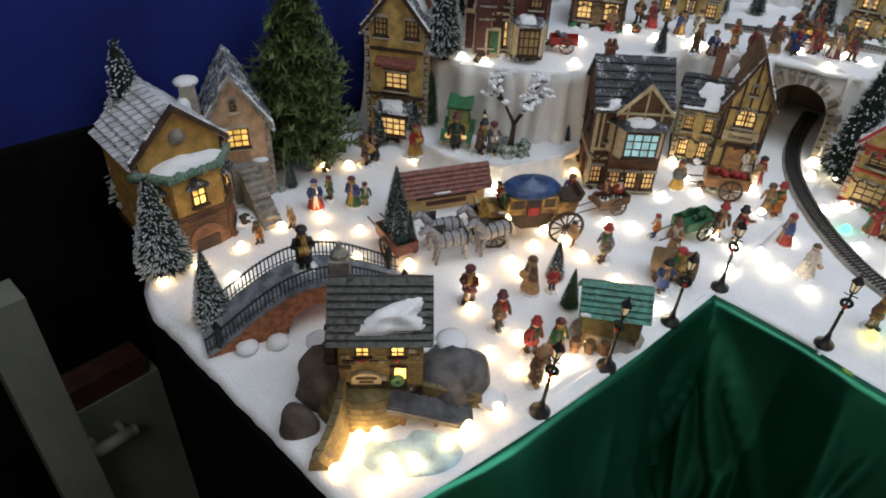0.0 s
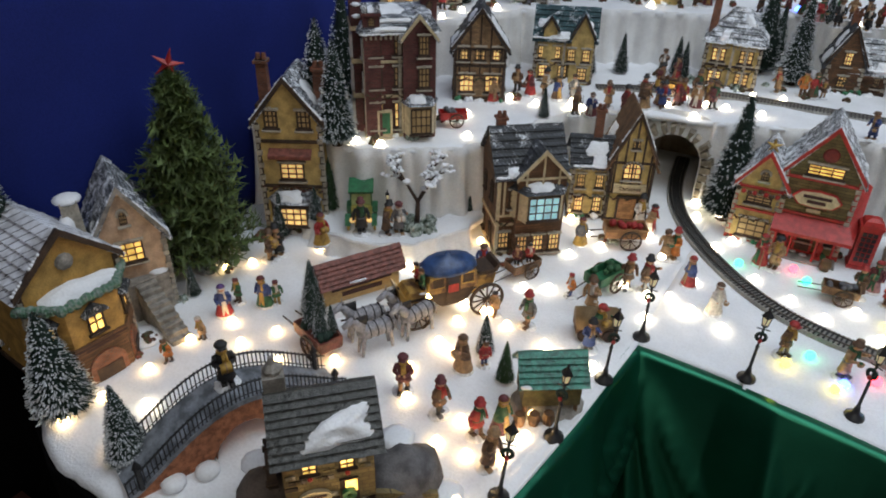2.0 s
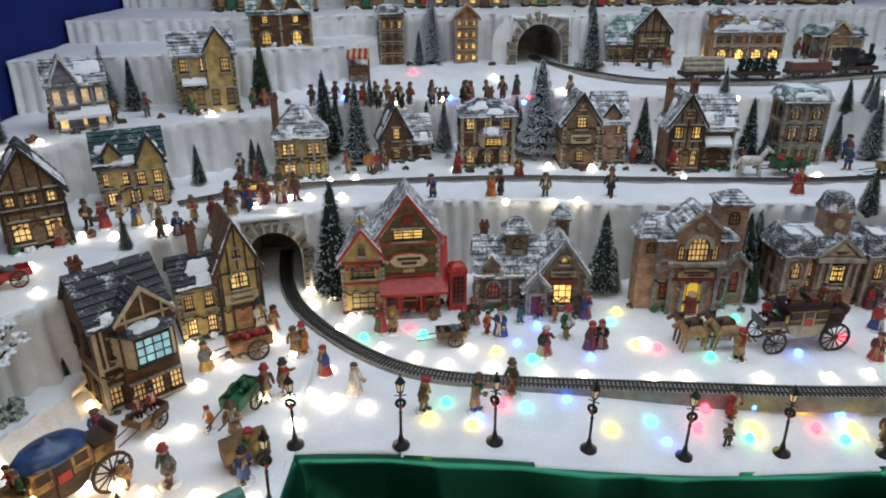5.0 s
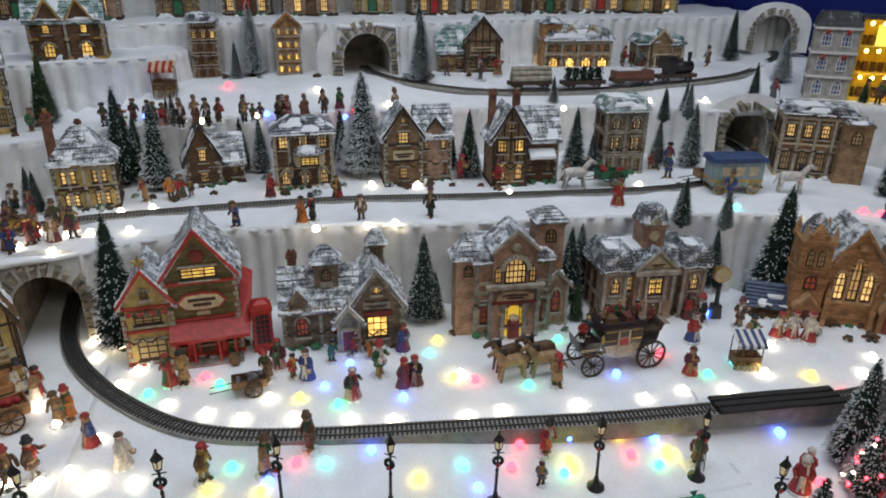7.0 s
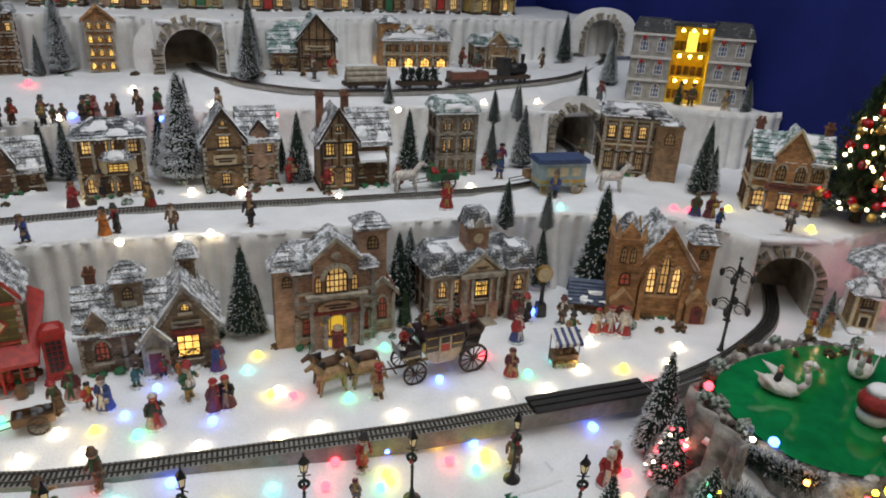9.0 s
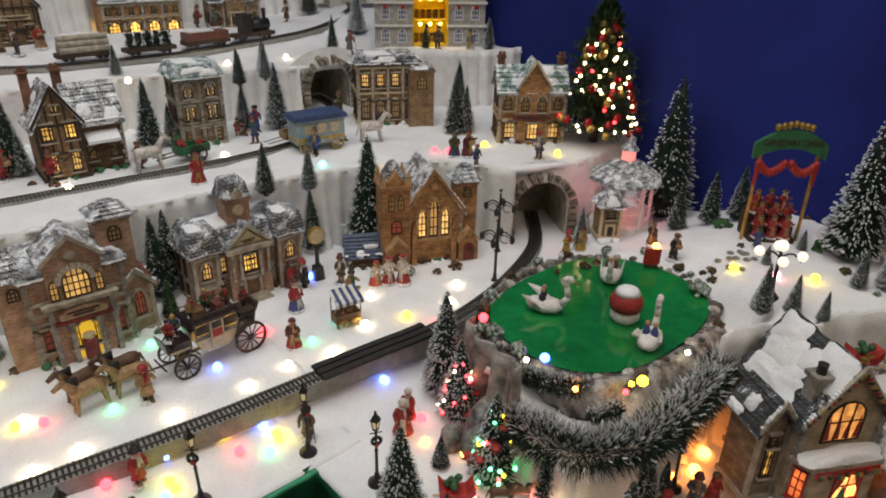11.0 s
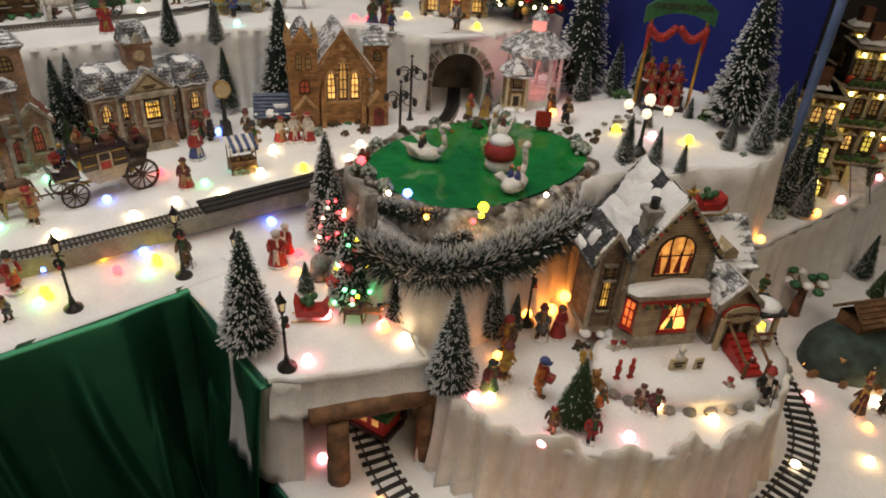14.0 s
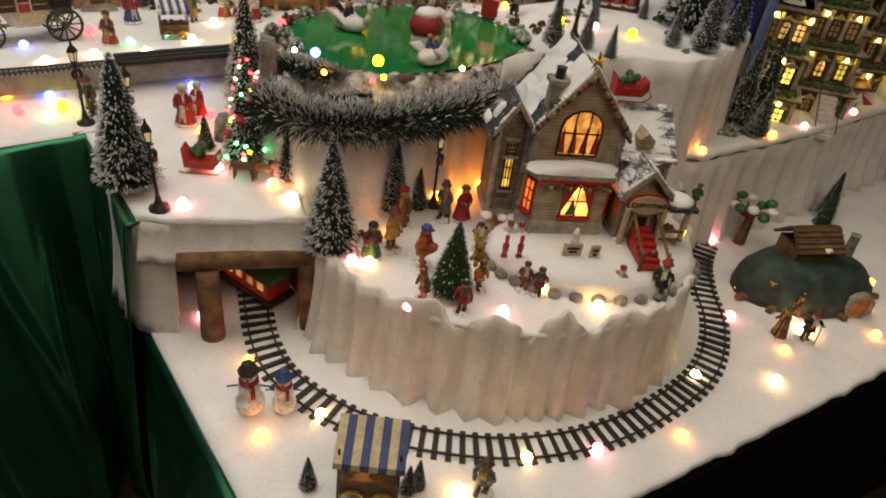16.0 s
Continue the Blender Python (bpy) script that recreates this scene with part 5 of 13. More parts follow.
def toy_shop():
    last = house("tall timbered toy shop with red trim and snowy roof", (0.16, 0.44, 0.789), 4, 0.125, 0.12, 0.165, 0.255, OLIVE, SLATE_WHITE, "f", RED, rows=[(0.163, 1, 0.062, 0.022, LIT_STRONG, False), (0.03, 3, 0.024, 0.036, PANE, False)], door=(0.0, 0.026, 0.046, WOOD_DARK), side=False, bands=(0.08, 0.152), snow=0.3)
    wing = house("small mustard shop front with red gable trim", (0.065, 0.43, 0.789), 4, 0.085, 0.11, 0.125, 0.19, YELLOW, SLATE_WHITE, "f", RED, rows=[(0.135, 1, 0.014, 0.018, PANE, True), (0.085, 1, 0.046, 0.02, PANE, False), (0.012, 1, 0.05, 0.04, PANE, False)], side=False, bands=(0.068, 0.115), snow=0.3)
    star = Geo()
    for k in range(5):
        a = math.pi / 2 + 2 * math.pi * k / 5
        star.add([(0, -0.004, 0.206), (0.006 * math.cos(a - 0.6), 0, 0.206 + 0.006 * math.sin(a - 0.6)), (0.016 * math.cos(a), 0, 0.206 + 0.016 * math.sin(a)), (0.006 * math.cos(a + 0.6), 0, 0.206 + 0.006 * math.sin(a + 0.6)), (0, 0.004, 0.206)], [(0, 1, 2), (0, 2, 3), (4, 2, 1), (4, 3, 2)])
    part("star", star, GOLD, wing, "yellow star on the gable").matrix_local = pose(0, -0.002, 0, 0, 0, 0)
    for k in range(9):
        u = -0.04 + 0.01 * k
        part("swag", Geo().ball((u, -0.006, 0.112 - 0.006 * abs(math.sin(k * 0.78))), 0.0048, 7), RED if k % 2 else GARLAND, wing)
    join(last, wing)
    oval_sign(last, 0.0, -0.003, 0.119, 0.078, 0.03)
    part("date_plate", Geo().box(-0.012, 0.012, -0.004, -0.001, 0.09, 0.097), CREAM, last)
    part("gable_disc", Geo().lathe([(0.014, 0), (0.012, 0.003), (0.004, 0.004)], 14, pose(0, -0.001, 0.205, 90, 0, 0)), DEEP_RED, last)
    front = [(-0.062, -0.002, 0.078), (0.066, -0.002, 0.078), (0.078, -0.034, 0.056), (-0.062, -0.034, 0.056)]
    right = [(0.066, -0.002, 0.078), (0.066, 0.1, 0.14), (0.092, 0.1, 0.122), (0.078, -0.034, 0.056)]
    for quad in (front, right):
        part("awning", Geo().add(quad + [(x, y, z - 0.007) for x, y, z in quad], [(0, 3, 2, 1), (4, 5, 6, 7), (3, 7, 6, 2), (0, 4, 7, 3), (1, 2, 6, 5)]), RED, last, "bright red awning")
    for x in (-0.05, -0.022, 0.022, 0.05):
        part("post", Geo().rod((x, -0.032, 0), (x, -0.032, 0.056), 0.0022, 6), RED, last)
    for x in (-0.03, 0.03):
        toy_soldier(last, x, -0.018, 0.004)
    part("barrel", Geo().lathe([(0.008, 0), (0.011, 0.011), (0.008, 0.022)], 10, Matrix.Translation((0.046, -0.045, 0))), WOOD, last)
    part("step", Geo().box(-0.062, 0.062, -0.04, -0.004, 0.0, 0.004), STONE, last)


def school():
    last = house("grey stone school house with a snowy roof and glowing window", (0.37, 0.43, 0.789), -2, 0.14, 0.11, 0.085, 0.15, TAUPE, SLATE_WHITE, "s", TAUPE, rows=[(0.03, 2, 0.024, 0.04, RED_PANE, True)], towers=[(0.015, 0.045, 0.045, 0.165, 0.03)], gables=[(-0.04, 0.026, 0.105, 0.125, 0.004)], side=False, chimneys=[(-0.05, 0.09, 0.16)], snow=0.15)
    part("red_lintel", Geo().box(-0.064, 0.05, -0.006, -0.001, 0.072, 0.079), DEEP_RED, last)
    for k in range(16):
        part("merlon", Geo().box(-0.066 + 0.0078 * k, -0.0615 + 0.0078 * k, -0.009, -0.003, 0.084, 0.09), STONE_PALE, last)
    part("plaque", Geo().box(0.003, 0.027, 0.0185, 0.0225, 0.118, 0.128), STONE_PALE, last)
    join(last, house("grey stone gabled chapel school with bright yellow window", (0.475, 0.405, 0.789), -2, 0.1, 0.13, 0.088, 0.165, TAUPE, SLATE_WHITE, "f", STONE, rows=[(0.026, 1, 0.04, 0.045, LIT_STRONG, False), (0.118, 1, 0.016, 0.014, LIT_STRONG, True)], towers=[(0.01, 0.1, 0.026, 0.18, 0.03)], side=False, sign=(0, 0.088, 0.05, 0.012, STONE_PALE, ""), snow=0.15))
    part("red_lintel", Geo().box(0.08, 0.135, -0.032, -0.026, 0.074, 0.083), DEEP_RED, last)
    porch = house("arched stone porch of the school", (0.42, 0.395, 0.789), -2, 0.042, 0.05, 0.068, 0.1, STONE, SLATE_WHITE, "f", STONE_PALE, door=(0, 0.024, 0.05, DEEP_RED), side=False, snow=0.2)
    part("finial", Geo().lathe([(0.004, 0.1), (0.002, 0.106), (0.0035, 0.11), (0.0008, 0.122)], 7), STONE_PALE, porch)
    join(last, porch)


def fire_station():
    last = house("grand fire station of rust brick and pale stone", (0.742, 0.405, 0.789), -3, 0.15, 0.12, 0.165, 0.178, REDBRICK, SLATE_WHITE, "m", STONE_PALE, rows=[(0.03, 4, 0.014, 0.04, RED_PANE, False)], gables=[(0.0, 0.085, 0.19, 0.23, 0.014)], towers=[(0.078, 0.05, 0.055, 0.228, 0.024), (-0.088, 0.03, 0.046, 0.165, 0.04)], bands=(0.02, 0.078, 0.115, 0.16), category="building", name="fire_station", snow=0.2)
    y = -0.014
    # great arched window with its stone ring
    w = window(last, 0.0, y - 0.001, 0.122, 0.042, 0.052, LIT, "f", WOOD_DARK, True, (4, 3))
    for k in range(11):
        a = math.pi * k / 10
        part("voussoir", Geo().box(-0.0035, 0.0035, -0.006, 0.0, -0.0045, 0.0045), STONE_PALE, w).matrix_local = pose(0.026 * math.cos(a), 0, 0.032 + 0.024 * math.sin(a), 0, 90 - math.degrees(a), 0)
    for x in (-0.034, 0.034):
        window(last, x, y - 0.001, 0.124, 0.013, 0.034, LIT, "f", WOOD_DARK, True, (1, 2))
    for x in (-0.047, -0.022, 0.022, 0.047):
        part("pier", Geo().box(x - 0.004, x + 0.004, y - 0.006, y, 0.0, 0.118).box(x - 0.0055, x + 0.0055, y - 0.0075, y, 0.072, 0.082), STONE, last)
    part("cornice", Geo().box(-0.056, 0.056, y - 0.011, y, 0.112, 0.118).box(-0.058, 0.058, y - 0.013, y, 0.118, 0.121), STONE_PALE, last)
    # curved name board over the lit bay
    board = part("name_board", Geo().prism([(-0.036, 0.088), (0.036, 0.088), (0.036, 0.098), (0.02, 0.106), (0.0, 0.109), (-0.02, 0.106), (-0.036, 0.098)], y - 0.01, y - 0.002), mat("sandstone_board", (0.42, 0.27, 0.16), 0.75, 0.3, 80.0, 0.3), last)
    lettering(board, "", 0, y - 0.0102, 0.097, 0.05, 0.011)
    part("garland_rail", Geo().box(-0.045, 0.045, y - 0.009, y - 0.002, 0.08, 0.086), DEEP_RED, last)
    part("engine_bay", Geo().box(-0.019, 0.019, y - 0.002, y + 0.001, 0.004, 0.072), glow("yellow_engine_bay", (0.95, 0.62, 0.06), 0.5), last, "yellow-lit engine bay")
    part("fire_engine", Geo().box(-0.011, 0.011, y - 0.012, y - 0.002, 0.006, 0.034).lathe([(0.012, 0.034), (0.012, 0.042), (0.006, 0.047)], 12, Matrix.Translation((0, y - 0.006, 0))), DEEP_RED, last, "red and white fire engine in the bay")
    part("boiler", Geo().lathe([(0.009, 0.046), (0.01, 0.052), (0.004, 0.056)], 12, Matrix.Translation((0, y - 0.007, 0))), CREAM, last)
    for sx in (-1, 1):
        part("bay_lamp", Geo().ball((sx * 0.03, y - 0.01, 0.062), 0.004, 8), GOLD, last)
    for x, z in ((-0.062, 0.03), (-0.062, 0.1), (0.062, 0.03), (0.062, 0.1)):
        part("stone_panel", Geo().box(x - 0.012, x + 0.012, -0.004, 0.0, z - 0.006, z), STONE_PALE, last)
    part("roundel", Geo().lathe([(0.009, 0), (0.007, 0.003), (0.003, 0.0035)], 12, pose(0, y - 0.001, 0.196, 90, 0, 0)), STONE_PALE, last)
    join(last, house("low rust brick wing with grey window surrounds", (0.84, 0.42, 0.789), -3, 0.05, 0.09, 0.095, 0.125, REDBRICK, REDROOF, "f", STONE_PALE, rows=[(0.035, 1, 0.018, 0.05, RED_PANE, True)], side=False, snow=0.2))


def court_house():
    last = house("court house with mansard roof and pale stone pediment", (1.05, 0.425, 0.789), -4, 0.215, 0.1, 0.11, 0.15, REDBRICK, SLATE, "m", STONE_PALE, rows=[(0.062, 5, 0.018, 0.034, LIT, False), (0.014, 5, 0.015, 0.03, PANE, False)], gables=[(0.0, 0.085, 0.118, 0.158, 0.022)], door=(0.0, 0.028, 0.046, WOOD), bands=(0.05, 0.104), category="building", name="court_house", snow=0.2)
    y = -0.022
    for x in (-0.036, -0.02, 0.02, 0.036):
        part("column", Geo().lathe([(0.005, 0.05), (0.0036, 0.056), (0.0032, 0.1), (0.005, 0.106)], 9, Matrix.Translation((x, y - 0.006, 0))), STONE_PALE, last, smooth=True)
    window(last, 0.0, y - 0.001, 0.062, 0.03, 0.038, LIT_STRONG, "f", WOOD_DARK, False, (3, 2))
    part("pediment_rail", Geo().box(-0.048, 0.048, y - 0.012, y, 0.108, 0.117), STONE_PALE, last)
    board = part("pediment_panel", Geo().prism([(-0.03, 0.121), (0.03, 0.121), (0.0, 0.148)], y - 0.003, y), CREAM, last)
    lettering(board, "", 0, y - 0.0032, 0.127, 0.03, 0.007)
    # clock tower with a curved cap
    tower = part("clock_tower", Geo().box(-0.024, 0.024, 0.012, 0.06, 0.12, 0.2).box(-0.028, 0.028, 0.008, 0.064, 0.196, 0.203), REDBRICK, last)
    part("tower_roof", Geo().lathe([(0.041, 0.203), (0.034, 0.216), (0.03, 0.232), (0.022, 0.238)], 4, pose(0, 0.036, 0, 0, 0, 45)), SLATE, tower, "frosted curved tower cap")
    part("dial", Geo().lathe([(0.011, 0), (0.011, 0.003)], 16, pose(0, 0.012, 0.178, 90, 0, 0)), CREAM, tower)
    part("tower_dormer", Geo().prism([(-0.01, 0.203), (0.01, 0.203), (0.01, 0.212), (0.0, 0.222), (-0.01, 0.212)], 0.004, 0.03), STONE_PALE, tower)
    for x in (-0.085, 0.085):
        wing = house("end pavilion of the court house", (1.05, 0.425, 0.789), -4, 0.048, 0.06, 0.122, 0.162, REDBRICK, SLATE, "m", STONE_PALE, rows=[(0.066, 1, 0.018, 0.036, LIT, True), (0.014, 1, 0.016, 0.03, RED_PANE, False)], side=False, snow=0.2, bands=(0.05, 0.108))
        part("dormer", Geo().prism([(-0.01, 0.124), (0.01, 0.124), (0.01, 0.138), (0.0, 0.15), (-0.01, 0.138)], -0.006, 0.02), STONE_PALE, wing)
        window(wing, 0.0, -0.0065, 0.125, 0.011, 0.016, LIT, "f", WOOD_DARK, True, (1, 1))
        wing.matrix_world = wing.matrix_world @ Matrix.Translation((x, -0.02, 0))
        join(last, wing)
    for k in range(4):
        part("step", Geo().box(-0.034 + 0.003 * k, 0.034 - 0.003 * k, y - 0.024 + 0.005 * k, y, 0.003 * k, 0.003 * k + 0.003), STONE_PALE, last)


toy_shop()
school()
fire_station()
court_house()
def church():
    last = house("orange stone church with lit arched windows", (1.43, 0.3, 0.789), -24, 0.13, 0.13, 0.118, 0.212, ORANGE, SLATE_WHITE, "f", ORANGE, rows=(), towers=[(0.078, 0.028, 0.046, 0.178, 0.036)], side=False, name="church", category="church", bands=(0.05,), snow=0.2)
    sand = mat("warm_sandstone", (0.5, 0.3, 0.15), 0.8, 0.35, 70.0, 0.4)
    for x, z, h in ((-0.026, 0.062, 0.062), (0.0, 0.062, 0.088), (0.026, 0.062, 0.062)):
        w = window(last, x, -0.001, z, 0.02, h, LIT, "f", WOOD_DARK, True, (1, 3))
        for sx in (-1, 1):
            part("jamb", Geo().box(sx * 0.012 - 0.0018, sx * 0.012 + 0.0018, -0.006, 0.0, -0.002, h * 0.64), sand, w)
        for k in range(9):
            a = math.pi * (k + 0.5) / 9
            part("voussoir", Geo().box(-0.0022, 0.0022, -0.006, 0.0, -0.0026, 0.0026), sand, w).matrix_local = pose(0.0125 * math.cos(a), 0, h * 0.62 + (h * 0.38 + 0.002) * math.sin(a), 0, 90 - math.degrees(a), 0)
    part("window_sill", Geo().box(-0.045, 0.045, -0.008, 0.0, 0.055, 0.06), sand, last)
    part("rose", Geo().lathe([(0.009, 0), (0.008, 0.003), (0.003, 0.0035)], 12, pose(0, -0.001, 0.178, 90, 0, 0)), sand, last)
    for x in (-0.045, 0.045):
        part("buttress", Geo().box(x - 0.005, x + 0.005, -0.014, 0.0, 0.0, 0.07).prism([(x - 0.005, 0.07), (x + 0.005, 0.07), (x, 0.1)], -0.01, 0.0), ORANGE, last)
    # bell tower with gabled crown
    part("bell_tower", Geo().box(-0.115, -0.055, -0.012, 0.048, 0.0, 0.185).box(-0.119, -0.051, -0.016, 0.052, 0.12, 0.126).box(-0.119, -0.051, -0.016, 0.052, 0.18, 0.188), ORANGE, last)
    for x in (-0.112, -0.058):
        for y in (-0.012, 0.044):
            part("pinnacle", Geo().lathe([(0.007, 0.188), (0.006, 0.2), (0.0008, 0.222)], 6, Matrix.Translation((x, y, 0))), sand, last)
    part("tower_gable", Geo().prism([(-0.11, 0.188), (-0.06, 0.188), (-0.085, 0.222)], -0.012, 0.046), ORANGE, last)
    part("tower_cap", Geo().lathe([(0.036, 0.19), (0.03, 0.205), (0.012, 0.232), (0.002, 0.24)], 4, pose(-0.085, 0.018, 0, 0, 0, 45)), SLATE, last)
    for x in (-0.095, -0.075):
        window(last, x, -0.0125, 0.134, 0.013, 0.036, PANE, "f", WOOD_DARK, True, (1, 2))
    for x in (-0.085,):
        window(last, x, -0.0125, 0.082, 0.024, 0.03, RED_PANE, "f", WOOD_DARK, True, (1, 1))
    # gabled porches with arched red doors
    for x, y in ((-0.085, -0.03), (0.078, -0.018)):
        porch = part("porch", Geo().prism([(x - 0.022, 0), (x + 0.022, 0), (x + 0.022, 0.046), (x, 0.072), (x - 0.022, 0.046)], y, y + 0.03), ORANGE, last)
        part("porch_roof", Geo().prism([(x - 0.026, 0.044), (x, 0.074), (x + 0.026, 0.044), (x + 0.026, 0.05), (x, 0.08), (x - 0.026, 0.05)], y - 0.004, y + 0.03), sand, porch)
        n = 8
        part("door", Geo().prism([(x - 0.012, 0.003), (x + 0.012, 0.003)] + [(x + 0.012 * math.cos(math.pi * k / n), 0.03 + 0.014 * math.sin(math.pi * k / n)) for k in range(n + 1)], y - 0.002, y), DEEP_RED, porch)
        part("wreath", Geo().ring((x, y - 0.003, 0.03), 0.005, 0.002, 0.0012, 10), GARLAND, porch)


church()
last = house("blue-roofed shed beside the church", (1.30, 0.365, 0.789), -30, 0.085, 0.05, 0.035, 0.07, TIMBERED, mat("blue_roof", (0.06, 0.09, 0.17), 0.5, 0.3, 90.0, 0.3), "s", WOOD, side=False, name="shed", category="shed")

# second tier
last = house("mustard cottage with lit windows and tall chimney", (-0.1, 0.80, 0.969), 8, 0.12, 0.1, 0.105, 0.175, YELLOW, SLATE_WHITE, "h", TIMBER_TRIM, rows=[(0.062, 2, 0.03, 0.03, LIT, False), (0.012, 2, 0.03, 0.028, LIT, False)], chimneys=[(-0.055, 0.03, 0.2)], bands=(0.05,))
last = house("crooked brown cottage with steep dark gable", (0.13, 0.92, 0.969), 10, 0.075, 0.09, 0.07, 0.15, TIMBERED, SLATE_DARK, "f", WOOD_DARK, rows=[(0.065, 1, 0.018, 0.03, LIT, False), (0.014, 1, 0.02, 0.026, LIT, False)], chimneys=[(0.0, 0.06, 0.17)], snow=0.8)
join(last, house("low side wing of the brown cottage with snow", (0.18, 0.94, 0.969), 10, 0.08, 0.07, 0.06, 0.12, TIMBERED, SLATE_WHITE, "s", WOOD_DARK, rows=[(0.02, 2, 0.014, 0.022, PANE, False)], side=False))
last = house("brown brick pub with a glowing bow window", (0.365, 0.87, 0.969), 2, 0.135, 0.1, 0.135, 0.17, TIMBERED, SLATE, "h", CREAM, rows=[(0.1, 3, 0.022, 0.03, LIT, False), (0.012, 3, 0.02, 0.034, LIT, True)], bay=(0.012, 0.058, 0.075, 0.03, 0.022, LIT_STRONG), chimneys=[(0.01, 0.05, 0.19)], bands=(0.05,), snow=0.9)
last = house("tan gabled shop with an oval sign", (0.6, 0.85, 0.969), 0, 0.09, 0.1, 0.12, 0.19, TANBRICK, SLATE_WHITE, "f", TIMBER_TRIM, rows=[(0.105, 1, 0.026, 0.028, LIT, False), (0.155, 1, 0.01, 0.012, LIT, True), (0.018, 1, 0.02, 0.028, LIT, False)], sign=(0.0, 0.066, 0.05, 0.022, CREAM, ""), side=False, bands=(0.06, 0.1))
join(last, house("rust brick annex with a snowy roof and dormer", (0.68, 0.865, 0.969), 0, 0.08, 0.09, 0.12, 0.185, REDBRICK, SLATE_WHITE, "s", TIMBER_TRIM, rows=[(0.085, 2, 0.014, 0.022, LIT, False), (0.02, 2, 0.016, 0.03, PANE, False)], gables=[(0.0, 0.035, 0.135, 0.16, 0.004)], side=False))
last = house("half-timbered house with bright windows and two chimneys", (0.85, 0.79, 0.969), -3, 0.085, 0.1, 0.12, 0.195, TANBRICK, SLATE_WHITE, "f", TIMBER_TRIM, rows=[(0.088, 2, 0.022, 0.034, LIT_STRONG, False), (0.02, 2, 0.018, 0.04, LIT, False), (0.145, 1, 0.012, 0.012, LIT, False)], chimneys=[(-0.03, 0.08, 0.215), (0.03, 0.08, 0.215)], timber=True, side=False)
join(last, house("long snowy-roofed wing of the half-timbered house", (0.93, 0.805, 0.969), -3, 0.09, 0.09, 0.115, 0.185, TIMBERED, SLATE_WHITE, "s", TIMBER_TRIM, rows=[(0.03, 2, 0.016, 0.03, PANE, False)], awning=(-0.03, 0.035, 0.09, 0.025, SNOW), side=False))
last = house("tall narrow Victorian house with mansard roof", (1.17, 0.84, 0.969), -6, 0.105, 0.09, 0.165, 0.195, TAUPE, VERDIGRIS, "m", STONE_PALE, rows=[(0.12, 2, 0.02, 0.03, LIT, True), (0.065, 2, 0.022, 0.034, LIT, False), (0.012, 3, 0.016, 0.032, PANE, False)], bands=(0.05, 0.108, 0.158), snow=1.0)
last = house("flat-roofed cream bank with columns and lit upper windows", (1.63, 0.72, 0.969), -28, 0.16, 0.11, 0.165, 0.18, TANBRICK, SLATE_WHITE, "m", CREAM, rows=[(0.105, 4, 0.02, 0.034, LIT, False), (0.02, 4, 0.022, 0.05, PANE, False)], towers=[(0.085, 0.0, 0.065, 0.15, 0)], bands=(0.085, 0.15), name="bank", category="building", snow=1.0)
last = house("orange brick emporium with arched gable and lit shop window", (1.815, 0.375, 0.969), -38, 0.165, 0.11, 0.13, 0.185, ORANGE, VERDIGRIS, "s", CREAM, rows=[(0.085, 4, 0.02, 0.036, PANE, True), (0.014, 3, 0.028, 0.04, LIT, False)], gables=[(0.0, 0.075, 0.145, 0.205, 0.012)], chimneys=[(-0.075, 0.06, 0.205), (0.075, 0.06, 0.205)], sign=(0, 0.062, 0.1, 0.014, REDROOF, ""), bands=(0.058, 0.078), name="shop", category="shop")
last = house("maroon town house with white bay windows and snow", (-0.565, 0.13, 0.969), 42, 0.13, 0.13, 0.2, 0.225, MAROON, SLATE, "m", CREAM, rows=[(0.16, 3, 0.02, 0.036, PANE, False), (0.1, 3, 0.022, 0.038, PANE, False), (0.02, 3, 0.024, 0.05, LIT, False)], gables=[(0.035, 0.06, 0.19, 0.23, 0.014)], towers=[(-0.05, 0.01, 0.03, 0.235, 0), (0.07, 0.11, 0.03, 0.24, 0)], door=(-0.03, 0.022, 0.05, GREEN), bay=(0.035, 0.012, 0.07, 0.06, 0.034, PANE), bands=(0.08, 0.145, 0.195), snow=1.0)


def maroon_side(root):
    """Side bay under a stepped gable with snow on every step."""
    part("side_bay", Geo().box(-0.082, -0.064, 0.03, 0.1, 0.0, 0.205), MAROON, root)
    for z in (0.072, 0.138, 0.198):
        part("band", Geo().box(-0.086, -0.064, 0.026, 0.104, z, z + 0.008), CREAM, root)
    for z0, z1, y0, y1 in ((0.205, 0.222, 0.026, 0.104), (0.222, 0.239, 0.042, 0.088), (0.239, 0.254, 0.056, 0.074)):
        step = part("gable_step", Geo().box(-0.084, -0.062, y0, y1, z0, z1), MAROON, root)
        for y in (y0 + 0.006, y1 - 0.006):
            part("snow_cap", Geo().ball((-0.073, y, z1), 0.0095, 9, 0.4), SNOW, step, smooth=True)
    for z, h in ((0.02, 0.042), (0.086, 0.042), (0.15, 0.038)):
        for y in (0.05, 0.08):
            window(root, -0.0825, y, z, 0.02, h, PANE, "l", WHITE, False, (1, 2))
    for y0 in (0.004, 0.106):
        for z in (0.09, 0.152):
            window(root, -0.0655, y0 + 0.01, z, 0.014, 0.034, PANE, "l", WHITE, False, (1, 2))


